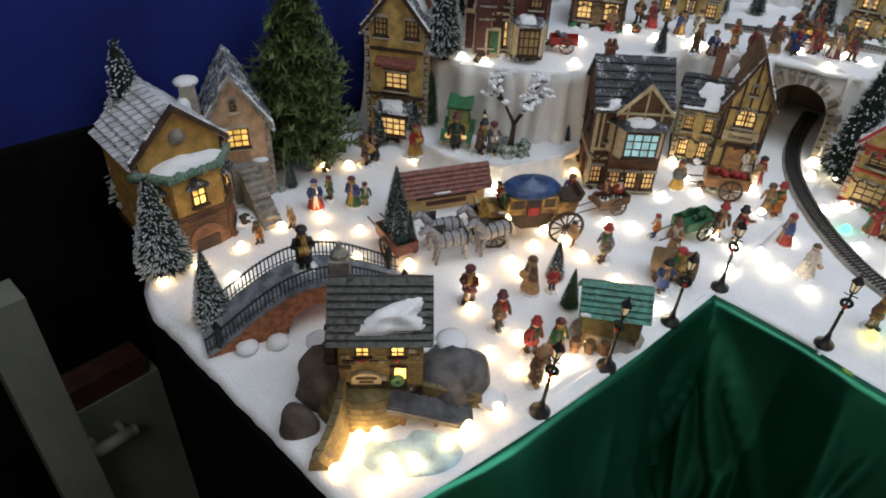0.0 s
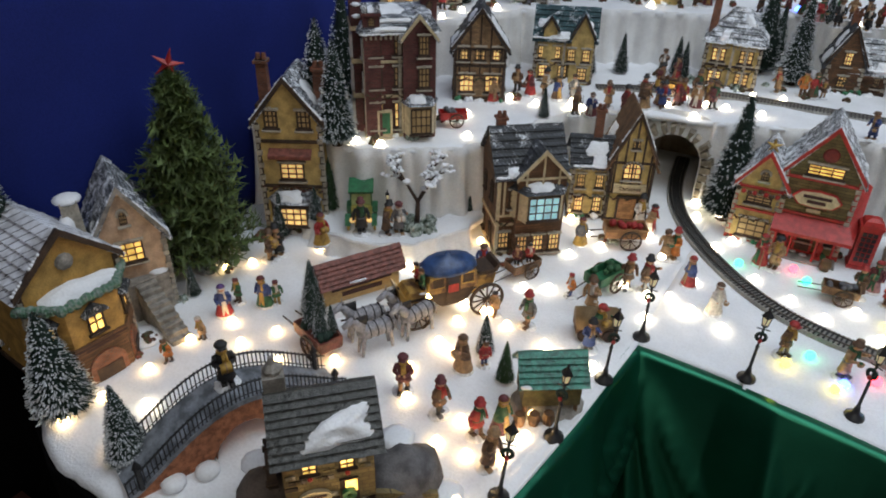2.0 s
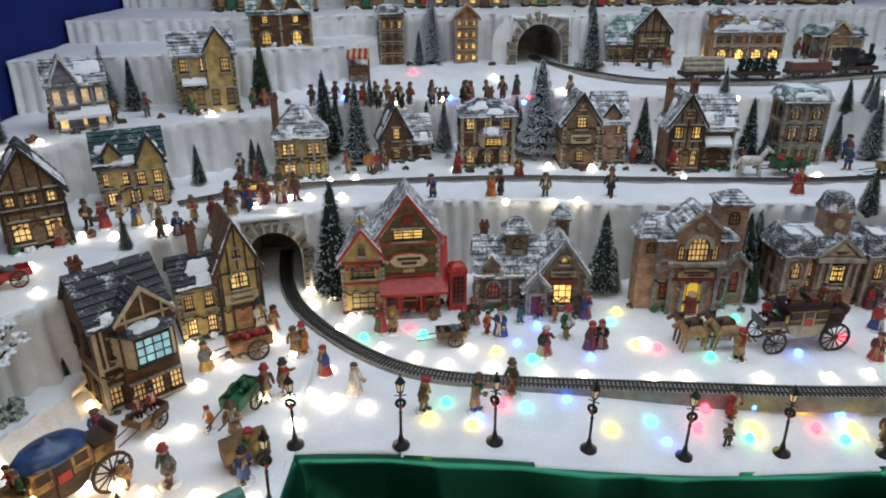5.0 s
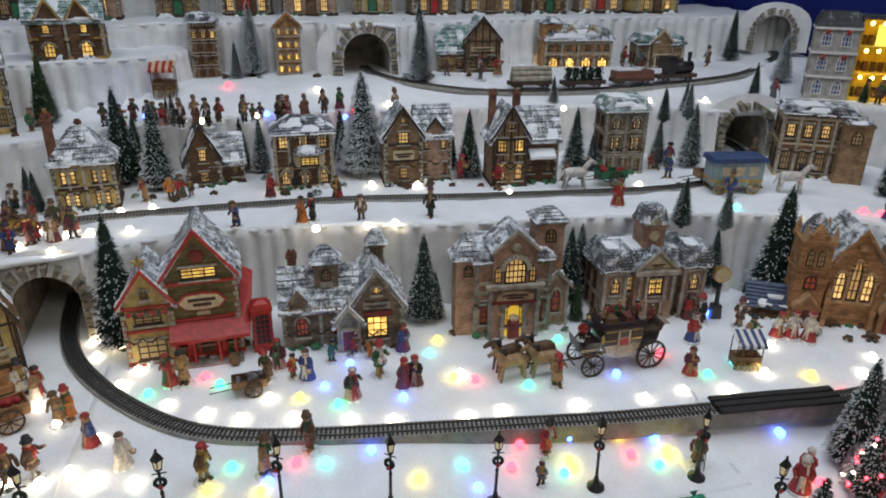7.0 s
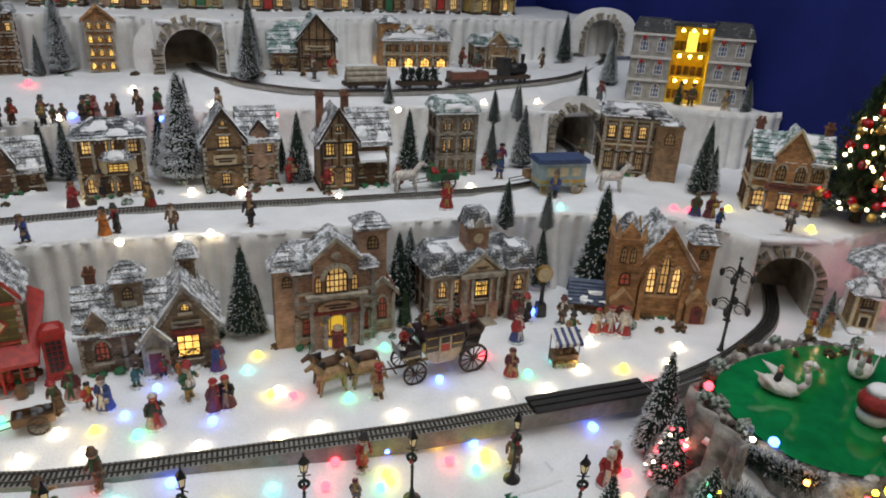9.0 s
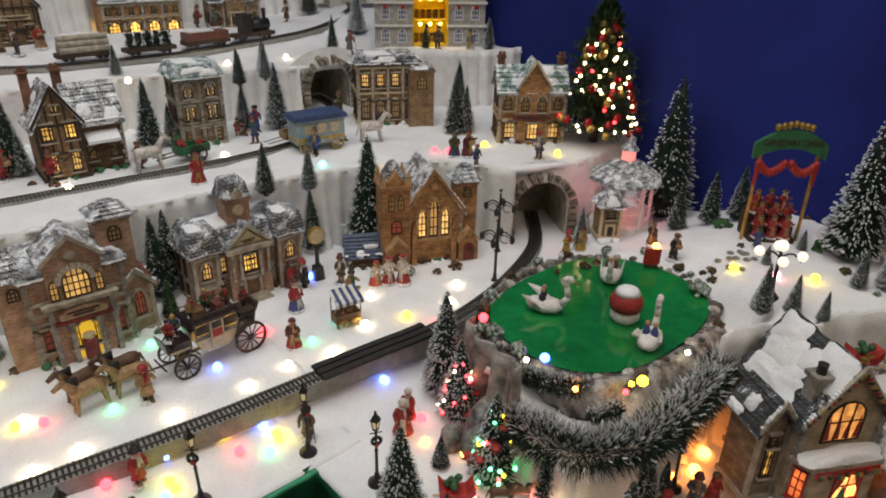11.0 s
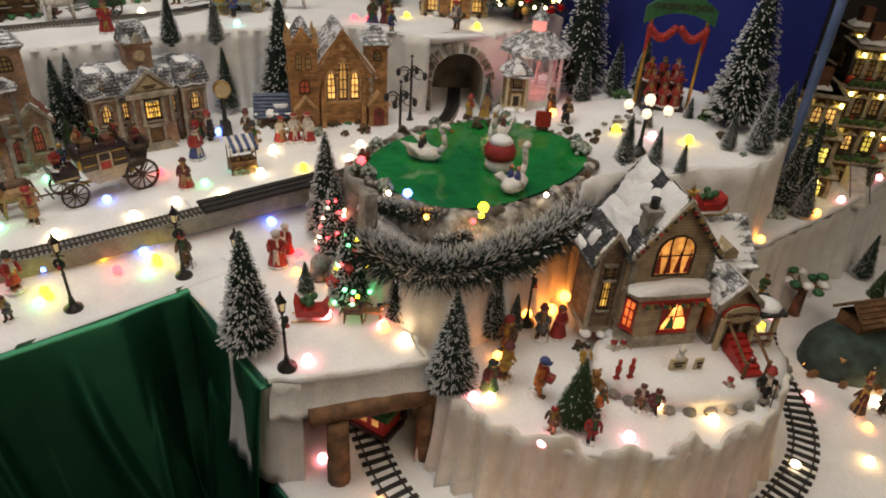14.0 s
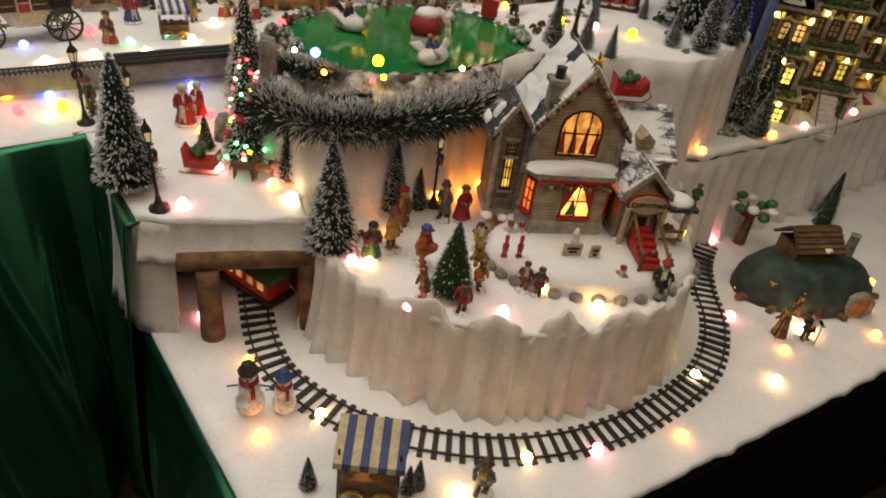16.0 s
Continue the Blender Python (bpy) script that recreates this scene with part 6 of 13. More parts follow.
maroon_side(last)
last = house("leaning half-timbered tavern with dark snowy roof", (-0.54, 0.395, 0.969), 30, 0.11, 0.11, 0.115, 0.195, TANBRICK, SLATE_DARK, "f", TIMBER_TRIM, rows=[(0.09, 3, 0.022, 0.028, LIT, False), (0.02, 2, 0.032, 0.04, LIT, False)], timber=True, snow=0.9, bands=(0.075,))
last = house("yellow house with teal roof and lit windows", (-0.44, 0.62, 0.969), 22, 0.135, 0.1, 0.105, 0.165, YELLOW, TEAL, "s", TIMBER_TRIM, rows=[(0.055, 4, 0.018, 0.03, LIT, False), (0.012, 3, 0.022, 0.03, LIT, False)], gables=[(0.04, 0.05, 0.11, 0.16, 0.014), (-0.035, 0.03, 0.125, 0.15, 0.004)], bands=(0.045,))

# left wing
last = house("ochre bakery with green garlanded bay and snowy ribbed roof", (-0.69, -0.495, 0.789), 86, 0.13, 0.12, 0.15, 0.212, OCHRE, brick_mat("ribbed_snow_roof", (0.82, 0.85, 0.92), (0.14, 0.15, 0.18), 0.017, 0.4, 0.0011, 0.8), "f", TIMBER_TRIM, rows=(), snow=0, name="bakery", category="shop", side=False)


def bakery_bay(root):
    """Two-storey bay: brick arches, a lettered cornice, hooded windows and a garland round a snowy flat top."""
    plan = [(-0.066, 0.0), (-0.034, -0.038), (0.034, -0.038), (0.066, 0.0)]
    def ring(z0, z1, grow):
        g = Geo()
        ol = [(x * grow, y * grow) for x, y in plan]
        return g.add([(x, y, z0) for x, y in ol] + [(x, y, z1) for x, y in ol], [(k, k + 1, k + 5, k + 4) for k in range(3)] + [(3, 2, 1, 0), (4, 5, 6, 7)])
    part("bay_wall", ring(0.062, 0.128, 1.0), OCHRE, root)
    part("shop_front", ring(0.0, 0.05, 1.0), TIMBERED, root)
    cor = part("cornice", ring(0.05, 0.066, 1.06), TIMBERED, root)
    lettering(cor, "", 0, -0.0408, 0.058, 0.07, 0.008)
    for x, y, face in ((0.0, -0.038, 0), (-0.05, -0.019, -50), (0.05, -0.019, 50)):
        w = window(root, x, y, 0.076, 0.022, 0.032, LIT_STRONG, "f", WOOD_DARK, False, (1, 1))
        w.matrix_local = pose(x, y, 0.076, 0, 0, face)
        h = part("hood", Geo().prism([(-0.017, 0.108), (0.017, 0.108), (0.0, 0.122)], -0.012, 0.002), SLATE_DARK, root)
        h.matrix_local = pose(x, y, 0, 0, 0, face)
    for x, y, face, r in ((0.0, -0.038, 0, 0.026), (-0.05, -0.019, -50, 0.018), (0.05, -0.019, 50, 0.018)):
        n = 9
        arch = Geo().prism([(-r, 0.002), (r, 0.002)] + [(r * math.cos(math.pi * k / n), 0.02 + 0.024 * math.sin(math.pi * k / n)) for k in range(n + 1)], -0.003, 0.001)
        a = part("brick_arch", arch, BRICK, root)
        a.matrix_local = pose(x, y, 0, 0, 0, face)
        part("arch_door", Geo().prism([(-r * 0.7, 0.002), (r * 0.7, 0.002), (r * 0.7, 0.022), (-r * 0.7, 0.022)], -0.0045, -0.003), WOOD_DARK, a)
    g = Geo()
    for (ax, ay), (bx, by) in zip(plan, plan[1:]):
        for k in range(16):
            f = k / 15
            g.ball((1.06 * (ax + (bx - ax) * f), 1.06 * (ay + (by - ay) * f), 0.13 + random.uniform(-0.002, 0.002)), random.uniform(0.005, 0.0075), 6)
    part("green_garland", g, mat("bay_garland", (0.05, 0.14, 0.08), 0.8, 0.5, 220.0, 0.4, other=(0.25, 0.3, 0.28)), root, "thick green garland round the bay top")
    s = Geo()
    blob(s, [(-0.064, -0.036, 0.129), (0.064, -0.036, 0.129), (0.06, 0.002, 0.135), (-0.06, 0.002, 0.135)], 0.014)
    part("bay_snow", s, SNOW, root, smooth=True)
    part("medallion", Geo().lathe([(0.012, 0.0), (0.01, 0.004), (0.004, 0.006)], 10, pose(0, -0.001, 0.168, 90, 0, 0)), STONE, root)
    for sx in (-1, 1):
        for k in range(8):
            f = (k + 0.5) / 8
            part("rib", Geo().rod((sx * 0.074, -0.008 + 0.136 * f, 0.143), (0, -0.008 + 0.136 * f, 0.2115), 0.0012, 5), SLATE_DARK, root)


bakery_bay(last)
last.matrix_world = last.matrix_world @ Matrix.Scale(1.09, 4)
last = house("pale gabled cottage with outside stone stair", (-0.735, -0.37, 0.789), 62, 0.105, 0.13, 0.14, 0.228, PINKISH, SLATE, "f", STONE, rows=[(0.1, 1, 0.038, 0.036, LIT_STRONG, False), (0.168, 1, 0.011, 0.022, PANE, True)], snow=0.4)
part("side_chimney", Geo().box(-0.082, -0.05, 0.015, 0.055, 0.06, 0.212, taper=0.004), STONE_PALE, last, "snow-covered stone chimney on the side wall")
part("chimney_snow", Geo().ball((-0.066, 0.035, 0.211), 0.021, 10, 0.35).ball((-0.074, 0.024, 0.175), 0.012, 9, 1.5).ball((-0.076, 0.042, 0.135), 0.011, 9, 1.6), SNOW, last, smooth=True)
last = house("tall yellow town house with bow-fronted shop and two chimneys", (-0.705, -0.03, 0.789), 30, 0.105, 0.1, 0.2, 0.27, YELLOW, SLATE, "f", TIMBER_TRIM, rows=[(0.19, 2, 0.022, 0.03, PANE, False), (0.1, 1, 0.04, 0.03, LIT, False)], bay=(0.0, 0.018, 0.085, 0.045, 0.022, LIT), chimneys=[(-0.045, 0.05, 0.285), (0.045, 0.05, 0.275)], awning=(-0.035, 0.035, 0.155, 0.014, REDROOF), bands=(0.085, 0.165), snow=0.8)
last.matrix_world = last.matrix_world @ Matrix.Scale(1.15, 4)
last = house("half-timbered inn with a large bow window", (-0.29, 0.15, 0.789), 42, 0.125, 0.125, 0.165, 0.235, TIMBERED, SLATE_DARK, "s", CREAM, rows=[(0.012, 4, 0.022, 0.036, LIT, False), (0.1, 2, 0.02, 0.036, PANE, False)], gables=[(0.015, 0.09, 0.165, 0.215, 0.018)], bay=(0.015, 0.082, 0.105, 0.058, 0.036, PANE_BLUE), chimneys=[(-0.045, 0.07, 0.25)], timber=True, name="inn", category="inn", snow=0.5, bands=(0.062,))
last = house("mustard timbered Christmas shop with steep brown gable", (-0.17, 0.37, 0.789), 26, 0.085, 0.12, 0.135, 0.235, YELLOW, WOOD, "f", TIMBER_TRIM, rows=[(0.098, 1, 0.036, 0.036, LIT, True), (0.165, 1, 0.014, 0.016, LIT, False)], sign=(0.0, 0.068, 0.065, 0.02, CREAM, "Christmas"), door=(0.0, 0.035, 0.055, ORANGE), timber=True, snow=0.7, name="shop", category="shop")
join(last, house("lower wing of the Christmas shop with lit windows", (-0.245, 0.345, 0.789), 26, 0.075, 0.1, 0.12, 0.165, YELLOW, SLATE_DARK, "s", TIMBER_TRIM, rows=[(0.07, 2, 0.016, 0.03, LIT, False), (0.014, 2, 0.018, 0.036, LIT, False)], chimneys=[(0.01, 0.05, 0.22)], snow=0.9, side=False))

# third tier
last = house("tall brown tower house with many small windows", (0.115, 1.38, 1.14), 6, 0.075, 0.06, 0.17, 0.19, TIMBERED, SLATE_WHITE, "m", TANBRICK, rows=[(0.02, 3, 0.012, 0.02, PANE, False), (0.055, 3, 0.012, 0.02, PANE, False), (0.09, 3, 0.012, 0.02, PANE, False), (0.125, 3, 0.012, 0.02, LIT, False)], bands=(0.05, 0.085, 0.12))
last = house("narrow orange tower house with glowing windows", (0.348, 1.39, 1.145), 2, 0.07, 0.05, 0.15, 0.185, ORANGE, SLATE, "f", ORANGE, rows=[(0.02, 3, 0.011, 0.018, LIT_STRONG, True), (0.055, 3, 0.011, 0.018, LIT_STRONG, True), (0.09, 3, 0.011, 0.018, LIT_STRONG, True), (0.125, 3, 0.011, 0.018, LIT, True)], side=False)
last = house("half-timbered station house with pale green snowy roof", (0.93, 1.36, 1.14), -3, 0.11, 0.11, 0.11, 0.175, TANBRICK, VERDIGRIS, "f", TIMBER_TRIM, rows=[(0.03, 2, 0.02, 0.034, PANE, False)], door=(0.0, 0.03, 0.05, WOOD), sign=(0, 0.078, 0.07, 0.012, CREAM, ""), timber=True, snow=0.5)
join(last, house("side wing with a pale green snowy roof", (0.84, 1.38, 1.14), -3, 0.09, 0.09, 0.08, 0.15, TANBRICK, VERDIGRIS, "s", TIMBER_TRIM, rows=[(0.025, 2, 0.018, 0.03, PANE, False)], side=False))
last = house("long orange brick hotel with lit arcade windows", (1.27, 1.42, 1.14), -5, 0.22, 0.1, 0.1, 0.135, ORANGE, SLATE_WHITE, "m", CREAM, rows=[(0.014, 4, 0.032, 0.03, LIT_STRONG, True), (0.065, 7, 0.014, 0.02, PANE, False)], gables=[(-0.03, 0.03, 0.125, 0.145, 0.002), (0.04, 0.03, 0.125, 0.145, 0.002)], towers=[(-0.09, 0.03, 0.06, 0.15, 0.02)], bands=(0.052, 0.092), snow=1.0, name="hotel", category="building")
last = house("cream domed pavilion hall with arched door", (1.53, 1.36, 1.14), -12, 0.15, 0.1, 0.09, 0.115, TANBRICK, VERDIGRIS, "m", CREAM, rows=[(0.025, 4, 0.016, 0.034, PANE, True)], gables=[(0.0, 0.06, 0.1, 0.135, 0.012)], door=(0.0, 0.034, 0.055, WOOD_DARK), snow=1.0, name="pavilion", category="building")
last = house("red-roofed peach cottage on the upper tier", (-0.77, 0.62, 1.1), 38, 0.085, 0.08, 0.09, 0.17, PINKISH, REDROOF, "f", TIMBER_TRIM, rows=[(0.06, 2, 0.018, 0.028, PANE, False), (0.014, 2, 0.02, 0.03, LIT, False)])
last = house("pale pink gabled house with snowy roof", (-0.82, 0.5, 1.1), 45, 0.09, 0.08, 0.1, 0.175, PINKISH, SLATE_WHITE, "f", CREAM, rows=[(0.07, 2, 0.018, 0.03, PANE, False), (0.016, 2, 0.02, 0.03, LIT, False)], snow=0.9)
last = house("lilac Victorian villa with white porch", (-0.6, 0.79, 1.1), 28, 0.12, 0.09, 0.115, 0.165, LILAC, SLATE_WHITE, "s", WHITE, rows=[(0.07, 4, 0.016, 0.03, LIT, False), (0.014, 3, 0.018, 0.034, LIT_STRONG, False)], gables=[(-0.025, 0.05, 0.12, 0.175, 0.012)], awning=(-0.055, 0.06, 0.06, 0.03, SNOW), snow=0.8)
last = house("mustard hotel with balconied front and lit windows", (-0.36, 0.99, 1.1), 18, 0.15, 0.1, 0.15, 0.2, YELLOW, SLATE_WHITE, "s", TIMBER_TRIM, rows=[(0.105, 3, 0.022, 0.034, LIT, False), (0.02, 4, 0.02, 0.04, PANE, False)], gables=[(0.035, 0.06, 0.16, 0.21, 0.014)], awning=(-0.06, 0.0, 0.09, 0.02, SNOW), bands=(0.075,))
last = house("brown timber inn with two snowy front gables and lit windows", (-0.195, 1.215, 1.234), 8, 0.17, 0.1, 0.1, 0.175, TIMBERED, VERDIGRIS, "s", OCHRE, rows=[(0.066, 2, 0.016, 0.02, LIT_STRONG, False), (0.008, 2, 0.028, 0.036, LIT_STRONG, True)], gables=[(-0.035, 0.055, 0.1, 0.145, 0.006), (0.035, 0.055, 0.1, 0.145, 0.006)], bands=(0.05,), snow=0.7, side=False)


def row_house(x, y, z, k):
    walls, roofs = (TANBRICK, TIMBERED, REDBRICK, YELLOW, TAUPE), (SLATE_WHITE, SLATE, REDROOF, SLATE_WHITE)
    words = ("tan", "brown", "rust red", "mustard", "grey")
    house(words[k % 5] + " cottage far up on the topmost tier", (x, y, z), 5 - 10 * (k % 2), 0.13 + 0.02 * (k % 3), 0.09, 0.13 + 0.015 * (k % 4), 0.24, walls[k % 5], roofs[k % 4], "fs"[k % 2], TIMBER_TRIM, rows=[(0.09, 2, 0.02, 0.03, LIT if k % 2 else PANE, False), (0.014, 2 + k % 2, 0.024, 0.045, LIT if k % 3 else PANE, k % 3 == 0)], door=(0.0, 0.026, 0.05, (GREEN, RED, WOOD)[k % 3]), side=False, bands=(0.075,))


for k in range(9):
    row_house(0.02 + 0.205 * k, 1.66 + 0.03 * (k % 2), 1.3, k)
row_house(-0.22, 1.56, 1.3, 2)
row_house(-0.42, 1.6, 1.3, 6)

# ---- figurines of the left wing ----
figure(-0.619, -0.306, 59, "woman", "blue", "red", 0.058, "purple")
figure(-0.626, -0.268, 0, "child", "green", "brown", 0.046, "maroon", arm=0.8)
figure(-0.582, -0.251, 18, "woman", "blue", "green", 0.058, "maroon")
figure(-0.57, -0.235, 55, "child", "green", "gold", 0.045, "maroon")
figure(-0.6, -0.434, 18, "child", "orange", "brown", 0.044, "brown")
figure(-0.599, -0.37, -2, "child", "tan", "brown", 0.044, "white")
figure(-0.676, -0.141, 104, "man", "brown", "tan", 0.059, "brown", arm=0.8)
figure(-0.673, -0.12, 20, "man", "black", "black", 0.064, "black")
figure(-0.269, -0.294, 24, "man", "maroon", "brown", 0.065, "maroon")
figure(-0.202, -0.305, 70, "man", "brown", "black", 0.061, "maroon")
figure(-0.22, -0.209, -17, "woman", "brown", "tan", 0.063, "brown", arm=0.8)
figure(-0.199, -0.182, 49, "child", "red", "blue", 0.044, "brown")
figure(-0.139, -0.312, 70, "man", "red", "brown", 0.061, "red")
figure(-0.116, -0.288, 75, "woman", "green", "maroon", 0.061, "maroon")
figure(-0.101, -0.35, 71, "man", "brown", "black", 0.065, "tan")
figure(-0.185, -0.061, -16, "man", "grey", "brown", 0.063, "red")
figure(-0.244, -0.062, -7, "child", "tan", "brown", 0.046, "black")
figure(-0.159, 0.059, -32, "child", "orange", "blue", 0.044, "red")
figure(-0.21, 0.229, 56, "woman", "grey", "gold", 0.057, "maroon")
figure(-0.324, 0.042, 20, "man", "blue", "brown", 0.058, "brown")
figure(-0.079, -0.062, 32, "man", "blue", "brown", 0.059, "black", arm=0.8)
figure(-0.078, -0.026, 68, "man", "green", "grey", 0.062, "red", arm=0.8)
figure(-0.113, 0.037, -5, "man", "tan", "black", 0.066, "brown", arm=0.8)
figure(-0.055, 0.145, 70, "man", "brown", "grey", 0.065, "black", arm=0.8)
figure(0.007, 0.204, -45, "woman", "blue", "red", 0.058, "red")
figure(-0.04, 0.279, -32, "man", "orange", "brown", 0.061, "red")
figure(0.065, 0.144, 51, "woman", "white", "white", 0.059, "brown")
figure(-0.112, 0.355, 67, "woman", "tan", "white", 0.061, "black")
figure(-0.586, -0.095, 70, "woman", "red", "gold", 0.061, "maroon", z=0.83)
figure(-0.552, -0.021, 43, "man", "black", "black", 0.066, "maroon", z=0.83)
figure(-0.511, 0.001, 97, "man", "brown", "black", 0.064, "black", z=0.83)
figure(-0.493, 0.016, 53, "man", "grey", "black", 0.063, "maroon", z=0.83, arm=0.8)
figure(-0.565, 0.099, 59, "child", "orange", "orange", 0.045, "red", z=0.83)

# ---- figurines of the street ----
figure(0.102, 0.35, -45, "woman", "red", "red", 0.062, "red", arm=0.8)
figure(0.126, 0.349, -18, "man", "tan", "brown", 0.065, "black")
figure(0.269, 0.334, -33, "man", "brown", "tan", 0.060, "red")
figure(0.288, 0.367, -12, "woman", "maroon", "pink", 0.059, "red")
figure(0.313, 0.332, 24, "child", "red", "brown", 0.048, "black", arm=0.8)
figure(0.338, 0.32, -27, "woman", "blue", "blue", 0.061, "brown")
figure(0.412, 0.246, 14, "woman", "black", "pink", 0.061, "white", arm=0.8)
figure(0.466, 0.309, 15, "man", "green", "gold", 0.065, "red", arm=0.8)
figure(0.456, 0.373, 24, "child", "orange", "orange", 0.043, "brown", arm=0.8)
figure(0.428, 0.387, 30, "child", "red", "black", 0.044, "maroon", arm=0.8)
figure(0.52, 0.38, 32, "woman", "blue", "purple", 0.059, "brown")
figure(0.502, 0.262, 31, "woman", "maroon", "maroon", 0.059, "red", arm=0.8)
figure(0.523, 0.265, -19, "woman", "black", "maroon", 0.061, "red")
figure(0.769, 0.215, -8, "man", "tan", "brown", 0.062, "red", arm=0.8)
figure(1.019, 0.197, -46, "woman", "maroon", "red", 0.057, "maroon", arm=0.8)
figure(1.087, 0.305, 10, "woman", "red", "blue", 0.063, "maroon")
figure(1.125, 0.388, 24, "woman", "red", "maroon", 0.060, "maroon")
figure(0.384, 0.371, 39, "child", "teal", "green", 0.046, "black")
figure(0.183, 0.093, 58, "man", "brown", "grey", 0.062, "red")
figure(0.268, 0.094, 62, "man", "tan", "purple", 0.065, "brown", arm=0.8)
figure(0.017, 0.474, 64, "child", "tan", "green", 0.043, "brown")
figure(0.074, 0.458, 61, "child", "red", "black", 0.047, "red")
figure(1.197, 0.278, -10, "man", "tan", "brown", 0.058, "black", arm=0.8)
figure(1.148, 0.371, -93, "man", "black", "brown", 0.060, "red")
figure(-0.138, 0.368, 37, "man", "white", "brown", 0.065, "black")
figure(-0.085, 0.135, 31, "man", "brown", "tan", 0.066, "red")
figure(-0.056, 0.273, -12, "man", "tan", "orange", 0.059, "brown", arm=0.8)
figure(0.703, 0.084, 16, "man", "red", "black", 0.060, "black")
figure(0.337, 0.132, -53, "man", "brown", "brown", 0.064, "brown")
figure(0.68, 0.037, -41, "child", "grey", "brown", 0.043, "maroon", arm=0.8)
figure(0.941, 0.03, -47, "man", "brown", "maroon", 0.059, "maroon")

# ---- figurines of the second tier ----
figure(0.35, 0.635, -54, "woman", "orange", "orange", 0.056, "black", z=0.97, arm=0.8)
figure(0.372, 0.641, -57, "man", "black", "brown", 0.056, "black", z=0.97)
figure(0.473, 0.628, -27, "man", "brown", "black", 0.055, "brown", z=0.97)
figure(0.621, 0.62, -28, "man", "black", "black", 0.063, "maroon", z=0.97, arm=0.8)
figure(0.217, 0.637, -39, "man", "blue", "blue", 0.055, "brown", z=0.97, arm=0.8)
figure(1.05, 0.608, -19, "woman", "red", "red", 0.062, "maroon", z=0.97, arm=0.8)
figure(0.083, 0.844, 43, "woman", "red", "brown", 0.055, "brown", z=0.97)
figure(0.062, 0.84, 2, "man", "orange", "brown", 0.057, "black", z=0.97)
figure(0.104, 0.856, -13, "child", "brown", "tan", 0.041, "brown", z=0.97)
figure(0.434, 0.777, -34, "woman", "brown", "red", 0.054, "black", z=0.97)
figure(0.338, 0.867, -33, "man", "black", "brown", 0.058, "black", z=0.97, arm=0.8)
figure(0.37, 0.883, -16, "man", "brown", "black", 0.059, "black", z=0.97)
figure(0.587, 0.898, 15, "man", "grey", "brown", 0.053, "brown", z=0.97)
figure(1.264, 0.862, -2, "child", "red", "tan", 0.046, "maroon", z=0.97)
figure(1.32, 0.873, -5, "man", "blue", "brown", 0.064, "black", z=0.97)
figure(1.568, 0.86, -92, "man", "brown", "black", 0.064, "brown", z=0.97, arm=0.8)
figure(-0.495, 0.496, 9, "man", "brown", "black", 0.057, "black", z=0.97)
figure(-0.459, 0.49, -22, "woman", "maroon", "red", 0.056, "brown", z=0.97)
figure(-0.433, 0.504, 76, "man", "tan", "brown", 0.059, "black", z=0.97)
figure(-0.398, 0.498, 53, "woman", "blue", "brown", 0.051, "black", z=0.97)
figure(-0.369, 0.521, 49, "man", "grey", "black", 0.053, "brown", z=0.97)
figure(-0.236, 0.595, 58, "man", "brown", "maroon", 0.056, "black", z=0.97, arm=0.8)
figure(-0.195, 0.589, -26, "woman", "blue", "maroon", 0.052, "black", z=0.97, arm=0.8)
figure(-0.156, 0.624, 22, "man", "red", "black", 0.054, "brown", z=0.97)
figure(-0.122, 0.616, -6, "woman", "tan", "maroon", 0.057, "black", z=0.97, arm=0.8)
figure(-0.092, 0.632, 64, "man", "maroon", "black", 0.059, "brown", z=0.97)
figure(-0.55, 0.406, 16, "man", "brown", "red", 0.053, "black", z=0.97)
figure(-0.508, 0.403, 56, "woman", "tan", "red", 0.051, "brown", z=0.97)
figure(1.614, 0.392, -2, "woman", "maroon", "maroon", 0.061, "maroon", z=0.97, arm=0.8)
figure(1.59, 0.412, -42, "woman", "brown", "purple", 0.057, "brown", z=0.97)
figure(1.588, 0.335, -3, "child", "blue", "tan", 0.046, "red", z=0.97)
figure(1.734, 0.274, -74, "man", "grey", "brown", 0.065, "red", z=0.97, arm=0.8)
figure(1.407, 0.712, -24, "man", "brown", "maroon", 0.060, "maroon", z=0.97, arm=0.8)
figure(1.269, 0.779, -70, "man", "blue", "brown", 0.064, "maroon", z=0.97)

# ---- figurines of the upper tiers ----
figure(0.138, 1.044, -29, "man", "black", "black", 0.057, "black", z=third(0.138, 1.044))
figure(0.166, 1.033, 32, "man", "brown", "black", 0.056, "black", z=third(0.166, 1.033))
figure(0.223, 1.045, 50, "man", "black", "grey", 0.058, "black", z=third(0.223, 1.045), arm=0.8)
figure(0.249, 1.033, 21, "child", "brown", "brown", 0.042, "brown", z=third(0.249, 1.033))
figure(0.31, 1.022, 44, "man", "black", "grey", 0.059, "black", z=third(0.31, 1.022), arm=0.8)
figure(0.336, 1.052, -43, "woman", "pink", "pink", 0.056, "brown", z=third(0.336, 1.052))
figure(0.429, 1.091, -32, "man", "brown", "black", 0.059, "black", z=third(0.429, 1.091))
figure(0.076, 1.056, -40, "man", "brown", "black", 0.054, "brown", z=third(0.076, 1.056))
figure(-0.06, 1.027, 53, "woman", "red", "red", 0.051, "black", z=third(-0.06, 1.027), arm=0.8)
figure(-0.039, 1.073, 40, "man", "maroon", "brown", 0.056, "brown", z=third(-0.039, 1.073))
